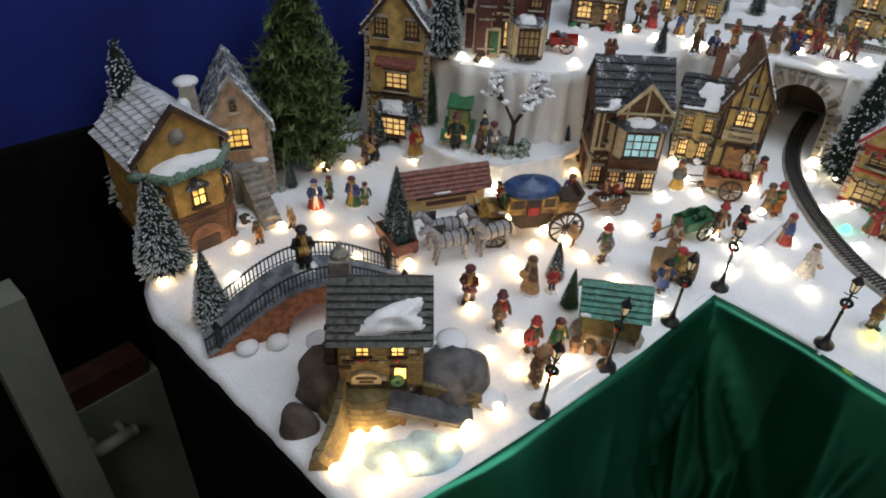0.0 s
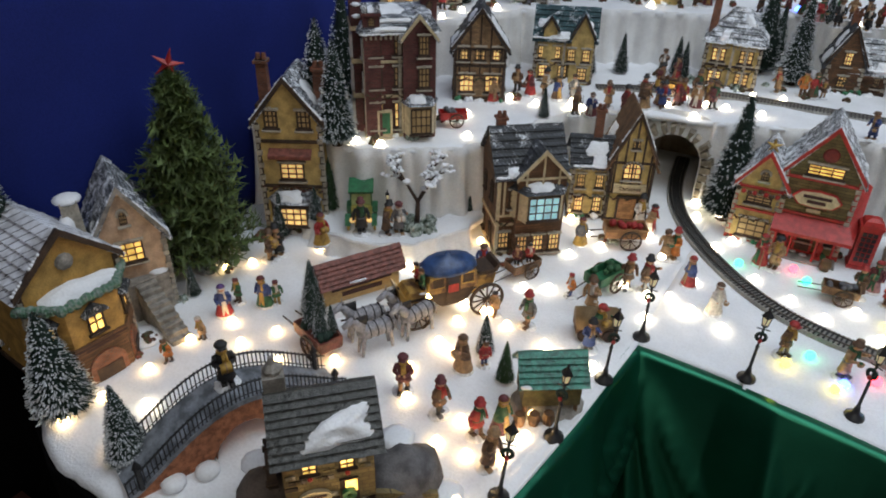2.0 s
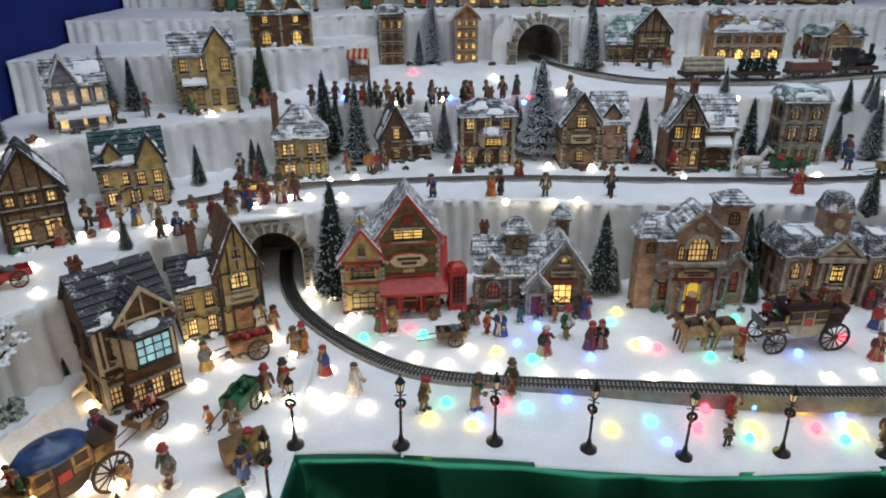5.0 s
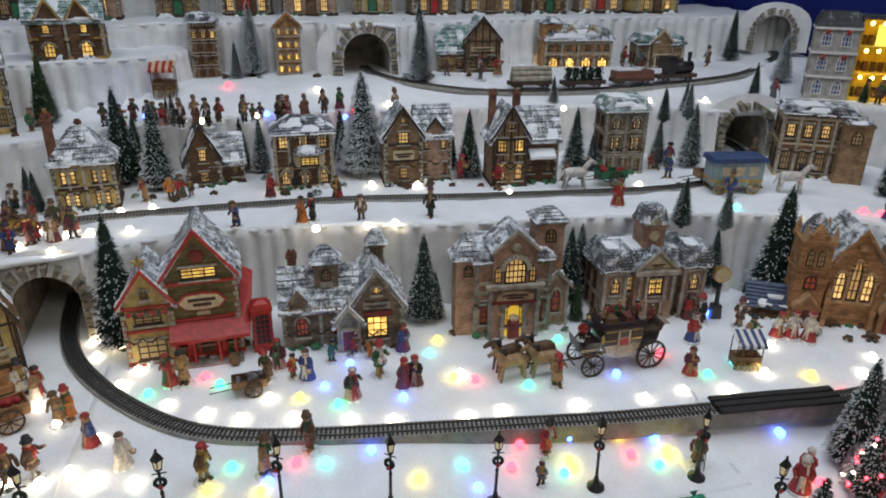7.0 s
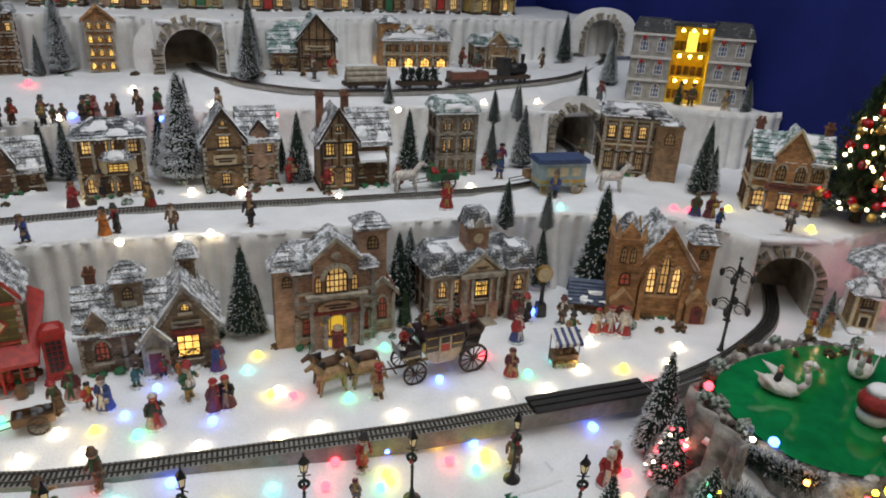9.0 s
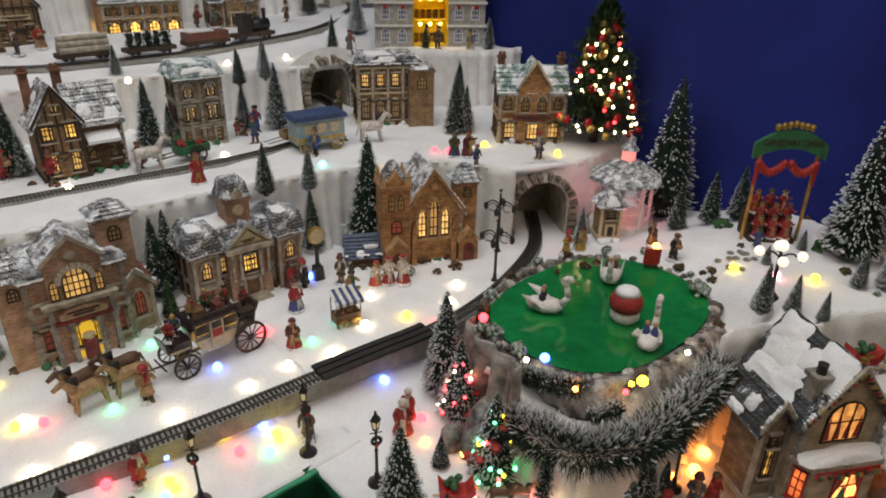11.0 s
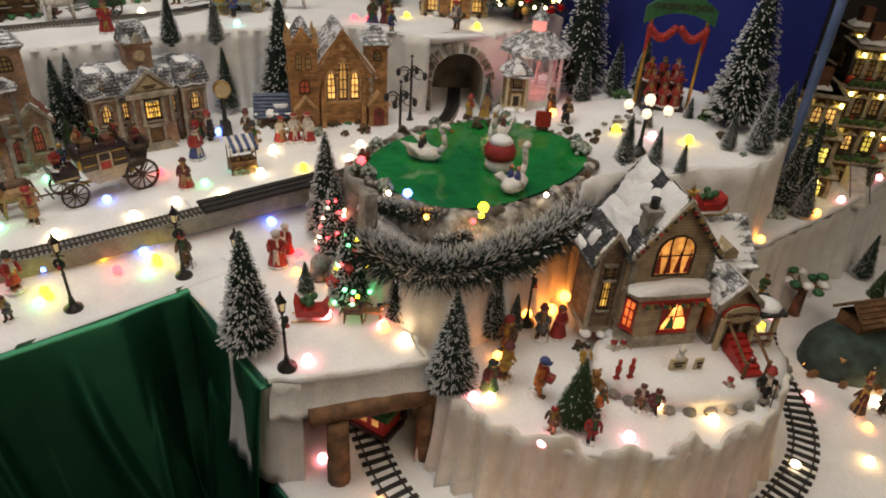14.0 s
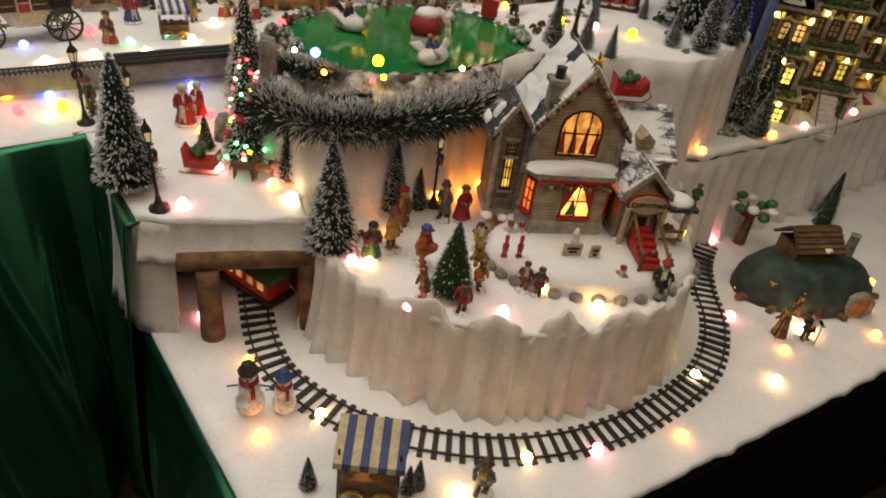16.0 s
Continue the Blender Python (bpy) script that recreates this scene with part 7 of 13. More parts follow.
figure(-0.002, 1.064, 3, "woman", "maroon", "brown", 0.053, "black", z=third(-0.002, 1.064))
figure(0.041, 1.006, 39, "woman", "red", "pink", 0.055, "brown", z=third(0.041, 1.006))
figure(0.615, 1.06, -54, "man", "tan", "black", 0.062, "brown", z=third(0.615, 1.06), arm=0.8)
figure(0.806, 1.304, 34, "man", "brown", "grey", 0.059, "maroon", z=third(0.806, 1.304))
figure(-0.755, 0.587, 55, "man", "red", "black", 0.056, "black", z=third(-0.755, 0.587))
figure(-0.744, 0.649, 5, "man", "grey", "brown", 0.058, "brown", z=third(-0.744, 0.649))
figure(-0.682, 0.81, 79, "woman", "brown", "maroon", 0.051, "brown", z=third(-0.682, 0.81))
figure(-0.566, 0.882, 22, "man", "brown", "black", 0.057, "black", z=third(-0.566, 0.882), arm=0.8)
figure(-0.502, 0.928, 27, "man", "grey", "grey", 0.057, "brown", z=third(-0.502, 0.928), arm=0.8)
figure(-0.251, 1.006, 58, "man", "green", "brown", 0.054, "brown", z=third(-0.251, 1.006))
figure(-0.224, 1.029, 17, "woman", "red", "maroon", 0.051, "black", z=third(-0.224, 1.029))
figure(-0.397, 0.955, 34, "man", "green", "tan", 0.056, "brown", z=third(-0.397, 0.955))
figure(0.016, 1.025, 28, "woman", "brown", "brown", 0.056, "brown", z=third(0.016, 1.025), arm=0.8)
figure(0.083, 0.988, 6, "man", "black", "brown", 0.058, "brown", z=third(0.083, 0.988))
figure(0.146, 0.986, -28, "man", "black", "black", 0.053, "brown", z=third(0.146, 0.986), arm=0.8)
figure(0.229, 1.021, -3, "man", "grey", "black", 0.053, "brown", z=third(0.229, 1.021), arm=0.8)
figure(0.321, 1.059, 47, "woman", "green", "brown", 0.057, "brown", z=third(0.321, 1.059))
figure(1.899, 0.881, 1, "man", "black", "black", 0.061, "black", z=third(1.899, 0.881), arm=0.8)
figure(1.922, 0.857, -20, "man", "brown", "black", 0.063, "brown", z=third(1.922, 0.857))
figure(1.979, 0.775, -82, "woman", "grey", "white", 0.058, "black", z=third(1.979, 0.775))
figure(1.731, 1.04, -5, "man", "grey", "grey", 0.064, "maroon", z=third(1.731, 1.04))

# ---- figurines round the pond and the shop ----
figure(1.66, -0.143, -25, "man", "black", "black", 0.052, "brown", z=park(1.66, -0.143))
figure(1.701, -0.071, -94, "woman", "black", "brown", 0.049, "brown", arm=0.8, z=park(1.701, -0.071))
figure(1.587, 0.056, -15, "man", "gold", "brown", 0.051, "red", z=park(1.587, 0.056))
figure(1.625, 0.048, -4, "woman", "tan", "gold", 0.051, "maroon", z=park(1.625, 0.048))
figure(1.843, -0.045, -38, "child", "brown", "red", 0.04, "maroon", arm=0.8, z=park(1.843, -0.045))
figure(1.215, 0.341, -68, "man", "brown", "tan", 0.059, "maroon")
figure(1.263, 0.287, -3, "woman", "white", "red", 0.057, "red", arm=0.8)
figure(1.291, 0.278, -20, "woman", "white", "red", 0.058, "red", arm=0.8)
figure(1.315, 0.26, -71, "woman", "white", "red", 0.062, "red")
figure(1.325, -0.422, -66, "man", "grey", "black", 0.059, "maroon", z=Z_HILL)
figure(1.346, -0.438, -6, "woman", "red", "red", 0.057, "brown", z=Z_HILL)
figure(1.172, -0.46, -19, "woman", "maroon", "green", 0.057, "black", z=Z_HILL)
figure(1.207, -0.455, 17, "man", "gold", "brown", 0.062, "maroon", z=Z_HILL)
figure(1.254, -0.414, -80, "man", "brown", "gold", 0.063, "red", z=Z_HILL)
figure(1.224, -0.509, 13, "man", "orange", "orange", 0.063, "blue", z=Z_HILL)
figure(1.185, -0.57, -74, "child", "brown", "tan", 0.048, "red", z=Z_HILL, arm=0.8)
figure(1.264, -0.585, -14, "child", "orange", "brown", 0.045, "brown", z=Z_HILL)
figure(1.216, -0.612, -54, "child", "red", "red", 0.047, "black", z=Z_HILL)
figure(1.36, -0.531, -60, "child", "white", "blue", 0.046, "red", z=Z_HILL)
figure(1.373, -0.537, -5, "child", "white", "blue", 0.043, "red", z=Z_HILL, arm=0.8)
figure(1.32, -0.614, -53, "child", "brown", "tan", 0.044, "maroon", z=Z_HILL)
figure(1.329, -0.633, -56, "child", "maroon", "maroon", 0.045, "maroon", z=Z_HILL, arm=0.8)
figure(1.432, -0.683, -74, "child", "pink", "pink", 0.044, "red", z=Z_HILL)
figure(1.493, -0.682, -120, "child", "red", "tan", 0.044, "maroon", z=Z_HILL, arm=0.8)
figure(1.477, -0.717, -67, "man", "black", "black", 0.059, "red", z=Z_HILL, arm=0.8)
figure(1.739, -0.58, -52, "child", "green", "gold", 0.042, "brown", z=Z_HILL)
figure(1.321, -0.512, -31, "child", "gold", "tan", 0.043, "black", z=Z_HILL)
figure(1.764, -0.791, -130, "woman", "maroon", "black", 0.057, "brown", z=Z_LOW)
figure(1.798, -0.818, -49, "man", "black", "black", 0.059, "maroon", z=Z_LOW, arm=0.8)
figure(1.841, -0.776, -130, "child", "maroon", "red", 0.044, "black", z=Z_LOW)
figure(1.151, -0.769, -63, "man", "grey", "black", 0.060, "brown", z=Z_LOW, arm=0.8)
figure(2.057, -0.569, -86, "child", "brown", "tan", 0.046, "red", z=Z_LOW, arm=0.8)

# ---- firs ----
tree(-0.82, -0.5, ground(-0.82, -0.5), 0.3, "frosty", 1.05)
tree(-0.64, -0.575, ground(-0.64, -0.575), 0.17, "frosty", 1.3)
tree(-0.489, -0.586, ground(-0.489, -0.586), 0.131, "frosty", 1.1)
tree(-0.706, -0.294, ground(-0.706, -0.294), 0.067, "dark")
tree(-0.734, -0.233, ground(-0.734, -0.233), 0.072, "frosty")
tree(-0.492, -0.231, ground(-0.492, -0.231), 0.117, "dark")
tree(-0.718, -0.063, ground(-0.718, -0.063), 0.101, "dark")
tree(-0.211, -0.157, ground(-0.211, -0.157), 0.079, "sparse")
tree(-0.157, -0.195, ground(-0.157, -0.195), 0.077, "green")
tree(-0.428, 0.171, ground(-0.428, 0.171), 0.076, "dark")
tree(-0.437, 0.147, ground(-0.437, 0.147), 0.063, "dark")
tree(0.0, 0.5, ground(0.0, 0.5), 0.28, "dark", 0.95)
tree(-0.655, -0.03, 0.83, 0.078, "dark")
tree(-0.562, 0.078, 0.83, 0.06, "dark")
tree(-0.66, 0.02, 0.83, 0.115, "green")
tree(0.583, 0.497, ground(0.583, 0.497), 0.197, "dark")
tree(0.606, 0.492, ground(0.606, 0.492), 0.113, "frosty")
tree(0.559, 0.514, ground(0.559, 0.514), 0.072, "dark")
tree(0.255, 0.653, ground(0.255, 0.653), 0.134, "dark")
tree(0.275, 0.649, ground(0.275, 0.649), 0.121, "dark")
tree(0.91, 0.523, ground(0.91, 0.523), 0.177, "dark")
tree(0.942, 0.544, ground(0.942, 0.544), 0.174, "frosty")
tree(1.356, 0.434, ground(1.356, 0.434), 0.274, "dark", 1.1)
tree(1.253, 0.512, ground(1.253, 0.512), 0.153, "dark")
tree(0.529, 0.495, ground(0.529, 0.495), 0.093, "sparse")
tree(0.894, 0.434, ground(0.894, 0.434), 0.091, "green")
tree(1.129, 0.468, Z_TWO, 0.113, "dark")
tree(1.208, 0.436, Z_TWO, 0.09, "frosty")
tree(-0.062, 0.987, Z_TWO, 0.238, "dark")
tree(0.026, 0.926, Z_TWO, 0.214, "frosty")
tree(0.212, 1.032, Z_TWO, 0.146, "dark")
tree(0.259, 1.023, Z_TWO, 0.146, "frosty")
tree(0.24, 1.405, third(0.24, 1.405), 0.19, "white", 0.95)
tree(0.715, 1.25, third(0.715, 1.25), 0.19, "frosty", 1.0)
tree(0.515, 0.96, Z_TWO, 0.264, "white", 1.15)
tree(0.773, 0.892, Z_TWO, 0.176, "dark")
tree(0.786, 0.875, Z_TWO, 0.097, "frosty")
tree(1.062, 0.899, Z_TWO, 0.171, "dark")
tree(1.38, 0.867, Z_TWO, 0.174, "frosty")
tree(1.61, 0.797, Z_TWO, 0.114, "dark")
tree(-0.227, 0.833, Z_TWO, 0.1, "dark")
tree(-0.26, 0.832, Z_TWO, 0.064, "dark")
tree(0.466, 1.064, Z_TWO, 0.152, "dark")
tree(1.767, 0.591, Z_TWO, 0.18, "dark")
tree(1.752, 0.545, Z_TWO, 0.126, "frosty")
tree(1.723, 0.555, Z_TWO, 0.162, "dark")
tree(1.134, 0.487, Z_TWO, 0.095, "dark")
tree(1.218, 0.446, Z_TWO, 0.086, "frosty")
tree(-0.708, 0.066, Z_TWO, 0.221, "frosty", 1.1)
tree(-0.644, 0.034, Z_TWO, 0.201, "frosty")
tree(-0.789, 0.242, Z_TWO, 0.24, "dark")
tree(-0.377, 0.382, Z_TWO, 0.071, "dark")
tree(-0.345, 0.766, Z_TWO, 0.105, "dark")
tree(-0.203, 0.802, Z_TWO, 0.098, "dark")
tree(-0.407, 0.715, Z_TWO, 0.092, "frosty")
tree(-0.638, 0.705, Z_TWO, 0.123, "dark")
tree(-0.735, 0.706, Z_TWO, 0.103, "green")
tree(-0.565, 1.016, third(-0.565, 1.016), 0.144, "dark")
tree(-0.637, 1.023, third(-0.637, 1.023), 0.171, "frosty")
tree(-0.745, 0.68, third(-0.745, 0.68), 0.128, "dark")
tree(-0.24, 1.097, third(-0.24, 1.097), 0.173, "green")
tree(0.043, 1.056, third(0.043, 1.056), 0.067, "dark")
tree(0.238, 1.447, third(0.238, 1.447), 0.209, "white")
tree(0.739, 1.39, third(0.739, 1.39), 0.21, "frosty")
tree(-0.253, 1.094, third(-0.253, 1.094), 0.131, "green")
tree(0.06, 1.027, third(0.06, 1.027), 0.082, "frosty")
tree(1.149, 1.616, third(1.149, 1.616), 0.159, "dark")
tree(1.212, 1.679, third(1.212, 1.679), 0.097, "frosty")
tree(1.277, 0.854, third(1.277, 0.854), 0.093, "dark")
tree(1.388, 0.939, third(1.388, 0.939), 0.09, "frosty")
tree(1.823, 1.414, third(1.823, 1.414), 0.173, "dark")
tree(0.443, 1.415, third(0.443, 1.415), 0.058, "dark")
tree(2.03, 0.75, third(2.03, 0.75), 0.1, "frosty")
tree(1.285, 0.858, third(1.285, 0.858), 0.079, "dark")
tree(1.359, 0.872, third(1.359, 0.872), 0.096, "frosty")
tree(1.079, 1.122, third(1.079, 1.122), 0.081, "frosty")
tree(1.93, 0.045, park(1.93, 0.045), 0.335, "dark", 1.05)
tree(1.82, -0.055, park(1.82, -0.055), 0.115, "dark")
tree(1.86, -0.105, park(1.86, -0.105), 0.125, "dark")
tree(1.89, -0.15, park(1.89, -0.15), 0.125, "dark")
tree(1.862, -0.385, park(1.862, -0.385), 0.28, "frosty", 1.1)
tree(1.747, -0.439, park(1.747, -0.439), 0.075, "frosty")
tree(1.781, -0.477, park(1.781, -0.477), 0.125, "frosty")
tree(1.655, 0.073, park(1.655, 0.073), 0.087, "frosty")
tree(1.539, -0.369, park(1.539, -0.369), 0.09, "frosty")
tree(1.577, -0.402, park(1.577, -0.402), 0.07, "frosty")
tree(1.588, -0.445, park(1.588, -0.445), 0.055, "sparse")
tree(1.777, -0.283, ground(1.777, -0.283), 0.102, "frosty")
tree(2.075, -0.46, ground(2.075, -0.46), 0.133, "dark")
tree(1.876, -0.468, park(1.876, -0.468), 0.115, "dark")
tree(1.182, -0.022, ground(1.182, -0.022), 0.203, "frosty")
tree(1.134, -0.293, ground(1.134, -0.293), 0.112, "dark")
tree(1.165, -0.329, ground(1.165, -0.329), 0.048, "frosty")
tree(0.928, -0.222, ground(0.928, -0.222), 0.195, "frosty", 1.1)
tree(1.13, -0.424, Z_HILL, 0.176, "frosty", 1.1)
tree(1.262, -0.375, Z_HILL, 0.124, "frosty")
tree(1.301, -0.384, Z_HILL, 0.077, "dark")
tree(1.173, -0.288, Z_HILL, 0.091, "frosty")
tree(2.228, -0.614, Z_LOW, 0.118, "dark")
tree(0.979, -0.657, Z_LOW, 0.057, "dark")
tree(1.089, -0.723, Z_LOW, 0.053, "dark")
tree(1.075, -0.723, Z_LOW, 0.052, "dark")

# ---- fairy lights ----
bulb(-0.592, -0.315, "warm")
bulb(-0.608, -0.461, "warm")
bulb(-0.693, -0.173, "warm")
bulb(-0.715, -0.21, "warm")
bulb(-0.611, -0.384, "warm")
bulb(-0.186, -0.555, "warm")
bulb(-0.181, -0.59, "warm")
bulb(-0.144, -0.57, "warm")
bulb(-0.126, -0.547, "warm")
bulb(-0.176, -0.621, "warm")
bulb(-0.134, -0.602, "warm")
bulb(-0.088, -0.548, "warm")
bulb(-0.109, -0.577, "warm")
bulb(-0.072, -0.475, "warm")
bulb(-0.062, -0.423, "warm")
bulb(-0.084, -0.504, "warm")
bulb(-0.058, -0.331, "warm")
bulb(-0.132, -0.35, "warm")
bulb(-0.176, -0.351, "warm")
bulb(-0.081, -0.284, "warm")
bulb(-0.088, -0.24, "warm")
bulb(-0.169, -0.304, "warm")
bulb(-0.286, -0.248, "warm")
bulb(-0.253, -0.306, "warm")
bulb(-0.284, -0.174, "warm")
bulb(-0.287, -0.111, "warm")
bulb(-0.318, -0.005, "warm")
bulb(-0.255, -0.067, "warm")
bulb(-0.213, -0.078, "warm")
bulb(-0.215, -0.212, "warm")
bulb(-0.619, -0.015, "warm")
bulb(-0.621, -0.061, "warm")
bulb(-0.612, 0.124, "warm")
bulb(-0.262, 0.313, "warm")
bulb(-0.139, -0.094, "warm")
bulb(-0.617, -0.534, "warm")
bulb(-0.616, -0.592, "warm")
bulb(-0.089, -0.469, "warm")
bulb(-0.194, -0.57, "warm")
bulb(-0.189, -0.529, "warm")
bulb(-0.197, 0.054, "white")
bulb(-0.214, 0.181, "white")
bulb(-0.171, 0.242, "white")
bulb(-0.153, 0.414, "white")
bulb(-0.214, 0.269, "white")
bulb(-0.012, 0.144, "white")
bulb(-0.026, 0.065, "white")
bulb(-0.037, -0.1, "white")
bulb(0.012, 0.215, "white")
bulb(-0.059, 0.264, "white")
bulb(0.088, 0.103, "white")
bulb(-0.088, 0.133, "white")
bulb(-0.264, 0.185, "white")
bulb(-0.104, 0.328, "white")
bulb(-0.52, 0.116, "white")
bulb(-0.302, -0.068, "white")
bulb(-0.114, -0.18, "white")
bulb(-0.061, 0.531, "white")
bulb(-0.004, 0.496, "white")
bulb(0.033, 0.126, "white")
bulb(-0.066, 0.528, "white")
bulb(-0.048, 0.469, "white")
bulb(0.018, 0.362, "white")
bulb(0.041, 0.402, "white")
bulb(0.103, 0.286, "white")
bulb(0.226, 0.223, "white")
bulb(0.274, 0.276, "white")
bulb(0.17, 0.249, "white")
bulb(0.311, 0.21, "white")
bulb(0.402, 0.191, "white")
bulb(0.474, 0.172, "white")
bulb(0.59, 0.159, "white")
bulb(0.654, 0.161, "white")
bulb(0.782, 0.156, "white")
bulb(0.903, 0.145, "white")
bulb(0.981, 0.15, "white")
bulb(1.065, 0.144, "white")
bulb(0.609, 0.278, "white")
bulb(-0.042, 0.126, "white")
bulb(0.021, 0.113, "white")
bulb(0.091, 0.105, "white")
bulb(1.154, 0.173, "white")
bulb(0.322, 0.261, "yellow")
bulb(0.597, 0.271, "yellow")
bulb(0.739, 0.065, "yellow")
bulb(0.904, 0.059, "yellow")
bulb(0.496, 0.062, "yellow")
bulb(0.593, 0.402, "yellow")
bulb(0.191, 0.072, "yellow")
bulb(0.265, 0.06, "yellow")
bulb(1.238, 0.152, "yellow")
bulb(0.83, 0.097, "yellow")
bulb(0.187, 0.328, "green")
bulb(0.387, 0.232, "green")
bulb(0.718, 0.22, "green")
bulb(0.825, 0.362, "green")
bulb(1.048, 0.189, "green")
bulb(0.219, 0.113, "green")
bulb(0.724, 0.049, "green")
bulb(0.878, 0.037, "green")
bulb(0.067, 0.326, "green")
bulb(0.497, 0.226, "blue")
bulb(0.369, 0.286, "blue")
bulb(0.886, 0.222, "blue")
bulb(0.425, 0.112, "blue")
bulb(0.746, 0.098, "blue")
bulb(0.583, 0.04, "blue")
bulb(1.116, 0.062, "blue")
bulb(0.276, 0.072, "blue")
bulb(0.416, 0.349, "blue")
bulb(0.893, 0.079, "blue")
bulb(0.16, 0.364, "red")
bulb(0.629, 0.254, "red")
bulb(0.314, 0.107, "red")
bulb(0.641, 0.069, "red")
bulb(0.663, 0.096, "red")
bulb(1.0, 0.277, "red")
bulb(0.841, 0.063, "red")
bulb(0.355, 0.1, "cyan")
bulb(0.568, 0.364, "cyan")
bulb(0.566, 0.081, "cyan")
bulb(1.127, 0.221, "cyan")
bulb(1.109, -0.34, "white")
bulb(1.335, 0.141, "white")
bulb(1.394, 0.179, "white")
bulb(1.228, 0.255, "white")
bulb(1.593, -0.247, "white")
bulb(0.974, -0.298, "pink")
bulb(1.101, -0.299, "pink")
bulb(1.05, -0.225, "pink")
bulb(1.671, -0.336, "pink", park(1.671, -0.336))
bulb(1.229, -0.356, "yellow", park(1.229, -0.356))
bulb(1.662, -0.263, "yellow", park(1.662, -0.263))
bulb(0.9, 0.05, "yellow")
bulb(0.74, 0.054, "yellow")
bulb(1.712, -0.382, "yellow", park(1.712, -0.382))
bulb(1.273, 0.107, "red")
bulb(1.23, -0.058, "red", park(1.23, -0.058))
bulb(1.198, -0.027, "red")
bulb(1.182, -0.058, "red")
bulb(1.911, -0.356, "red", park(1.911, -0.356))
bulb(1.196, -0.199, "red")
bulb(1.104, -0.052, "red")
bulb(1.386, -0.204, "orange")
bulb(1.708, -0.294, "orange")
bulb(1.678, -0.094, "orange", park(1.678, -0.094))
bulb(1.07, -0.099, "orange")
bulb(1.103, -0.298, "orange")
bulb(1.118, 0.059, "blue")
bulb(1.219, -0.202, "blue", park(1.219, -0.202))
bulb(1.18, 0.399, "blue")
bulb(1.14, -0.459, "pink", z=Z_HILL)
bulb(1.261, -0.642, "pink", z=Z_HILL)
bulb(1.156, -0.577, "pink", z=Z_HILL)
bulb(1.382, -0.694, "warm", z=Z_HILL)
bulb(1.503, -0.68, "warm", z=Z_HILL)
bulb(1.341, -0.632, "warm", z=Z_HILL)
bulb(1.158, -0.475, "warm", z=Z_HILL)
bulb(1.464, -0.638, "orange", z=Z_HILL)
bulb(1.555, -0.684, "orange", z=Z_HILL)
bulb(1.23, -0.419, "orange", z=Z_HILL)
bulb(1.654, -0.634, "yellow", z=Z_HILL)
bulb(1.121, -0.374, "yellow", z=Z_HILL)
bulb(1.81, -0.682, "orange", z=Z_LOW)
bulb(1.734, -0.82, "orange", z=Z_LOW)
bulb(1.979, -0.829, "orange", z=Z_LOW)
bulb(1.922, -0.877, "orange", z=Z_LOW)
bulb(1.444, -0.842, "orange", z=Z_LOW)
bulb(0.96, -0.565, "orange", z=Z_LOW)
bulb(1.0, -0.435, "orange", z=Z_LOW)
bulb(1.9, -0.564, "pink", z=Z_LOW)
bulb(1.732, -0.719, "pink", z=Z_LOW)
bulb(1.323, -0.798, "pink", z=Z_LOW)
bulb(0.978, -0.316, "pink", z=Z_LOW)
bulb(1.096, -0.664, "pink", z=Z_LOW)
bulb(1.66, -0.853, "warm", z=Z_LOW)
bulb(1.231, -0.761, "warm", z=Z_LOW)
bulb(1.043, -0.571, "warm", z=Z_LOW)
bulb(1.828, -0.811, "warm", z=Z_LOW)
bulb(1.13, -0.756, "warm", z=Z_LOW)
bulb(1.821, -0.799, "white", z=Z_LOW)
bulb(1.557, -0.778, "white", z=Z_LOW)
bulb(2.12, -0.563, "white", z=Z_LOW)
bulb(0.524, 0.854, "white", z=0.97)
bulb(0.633, 0.833, "white", z=0.97)
bulb(0.277, 0.836, "white", z=0.97)
bulb(0.03, 0.777, "white", z=0.97)
bulb(-0.032, 0.767, "white", z=0.97)
bulb(1.166, 0.733, "white", z=0.97)
bulb(0.831, 0.73, "white", z=0.97)
bulb(-0.171, 0.687, "white", z=0.97)
bulb(-0.107, 0.644, "white", z=0.97)
bulb(-0.185, 0.601, "white", z=0.97)
bulb(1.394, 0.468, "white", z=0.97)
bulb(0.139, 0.643, "white", z=0.97)
bulb(0.376, 0.581, "white", z=0.97)
bulb(0.479, 0.577, "white", z=0.97)
bulb(0.539, 0.582, "white", z=0.97)
bulb(-0.613, 0.054, "white", z=0.97)
bulb(-0.569, 0.066, "white", z=0.97)
bulb(-0.455, 0.197, "white", z=0.97)
bulb(-0.516, 0.297, "white", z=0.97)
bulb(-0.354, 0.457, "white", z=0.97)
bulb(-0.359, 0.493, "white", z=0.97)
bulb(-0.324, 0.465, "white", z=0.97)
bulb(-0.537, 0.276, "white", z=0.97)
bulb(-0.068, 0.647, "white", z=0.97)
bulb(0.01, 0.647, "white", z=0.97)
bulb(-0.419, 0.44, "white", z=0.97)
bulb(-0.177, 0.598, "white", z=0.97)
bulb(-0.111, 0.557, "white", z=0.97)
bulb(-0.486, 0.441, "white", z=0.97)
bulb(1.309, 0.54, "cyan", z=0.97)
bulb(1.596, 0.439, "red", z=0.97)
bulb(1.576, 0.467, "red", z=0.97)
bulb(1.797, 0.267, "yellow", z=0.97)
bulb(1.704, 0.423, "yellow", z=0.97)
bulb(0.612, 1.144, "white", z=third(0.612, 1.144))
bulb(0.417, 1.221, "white", z=third(0.417, 1.221))
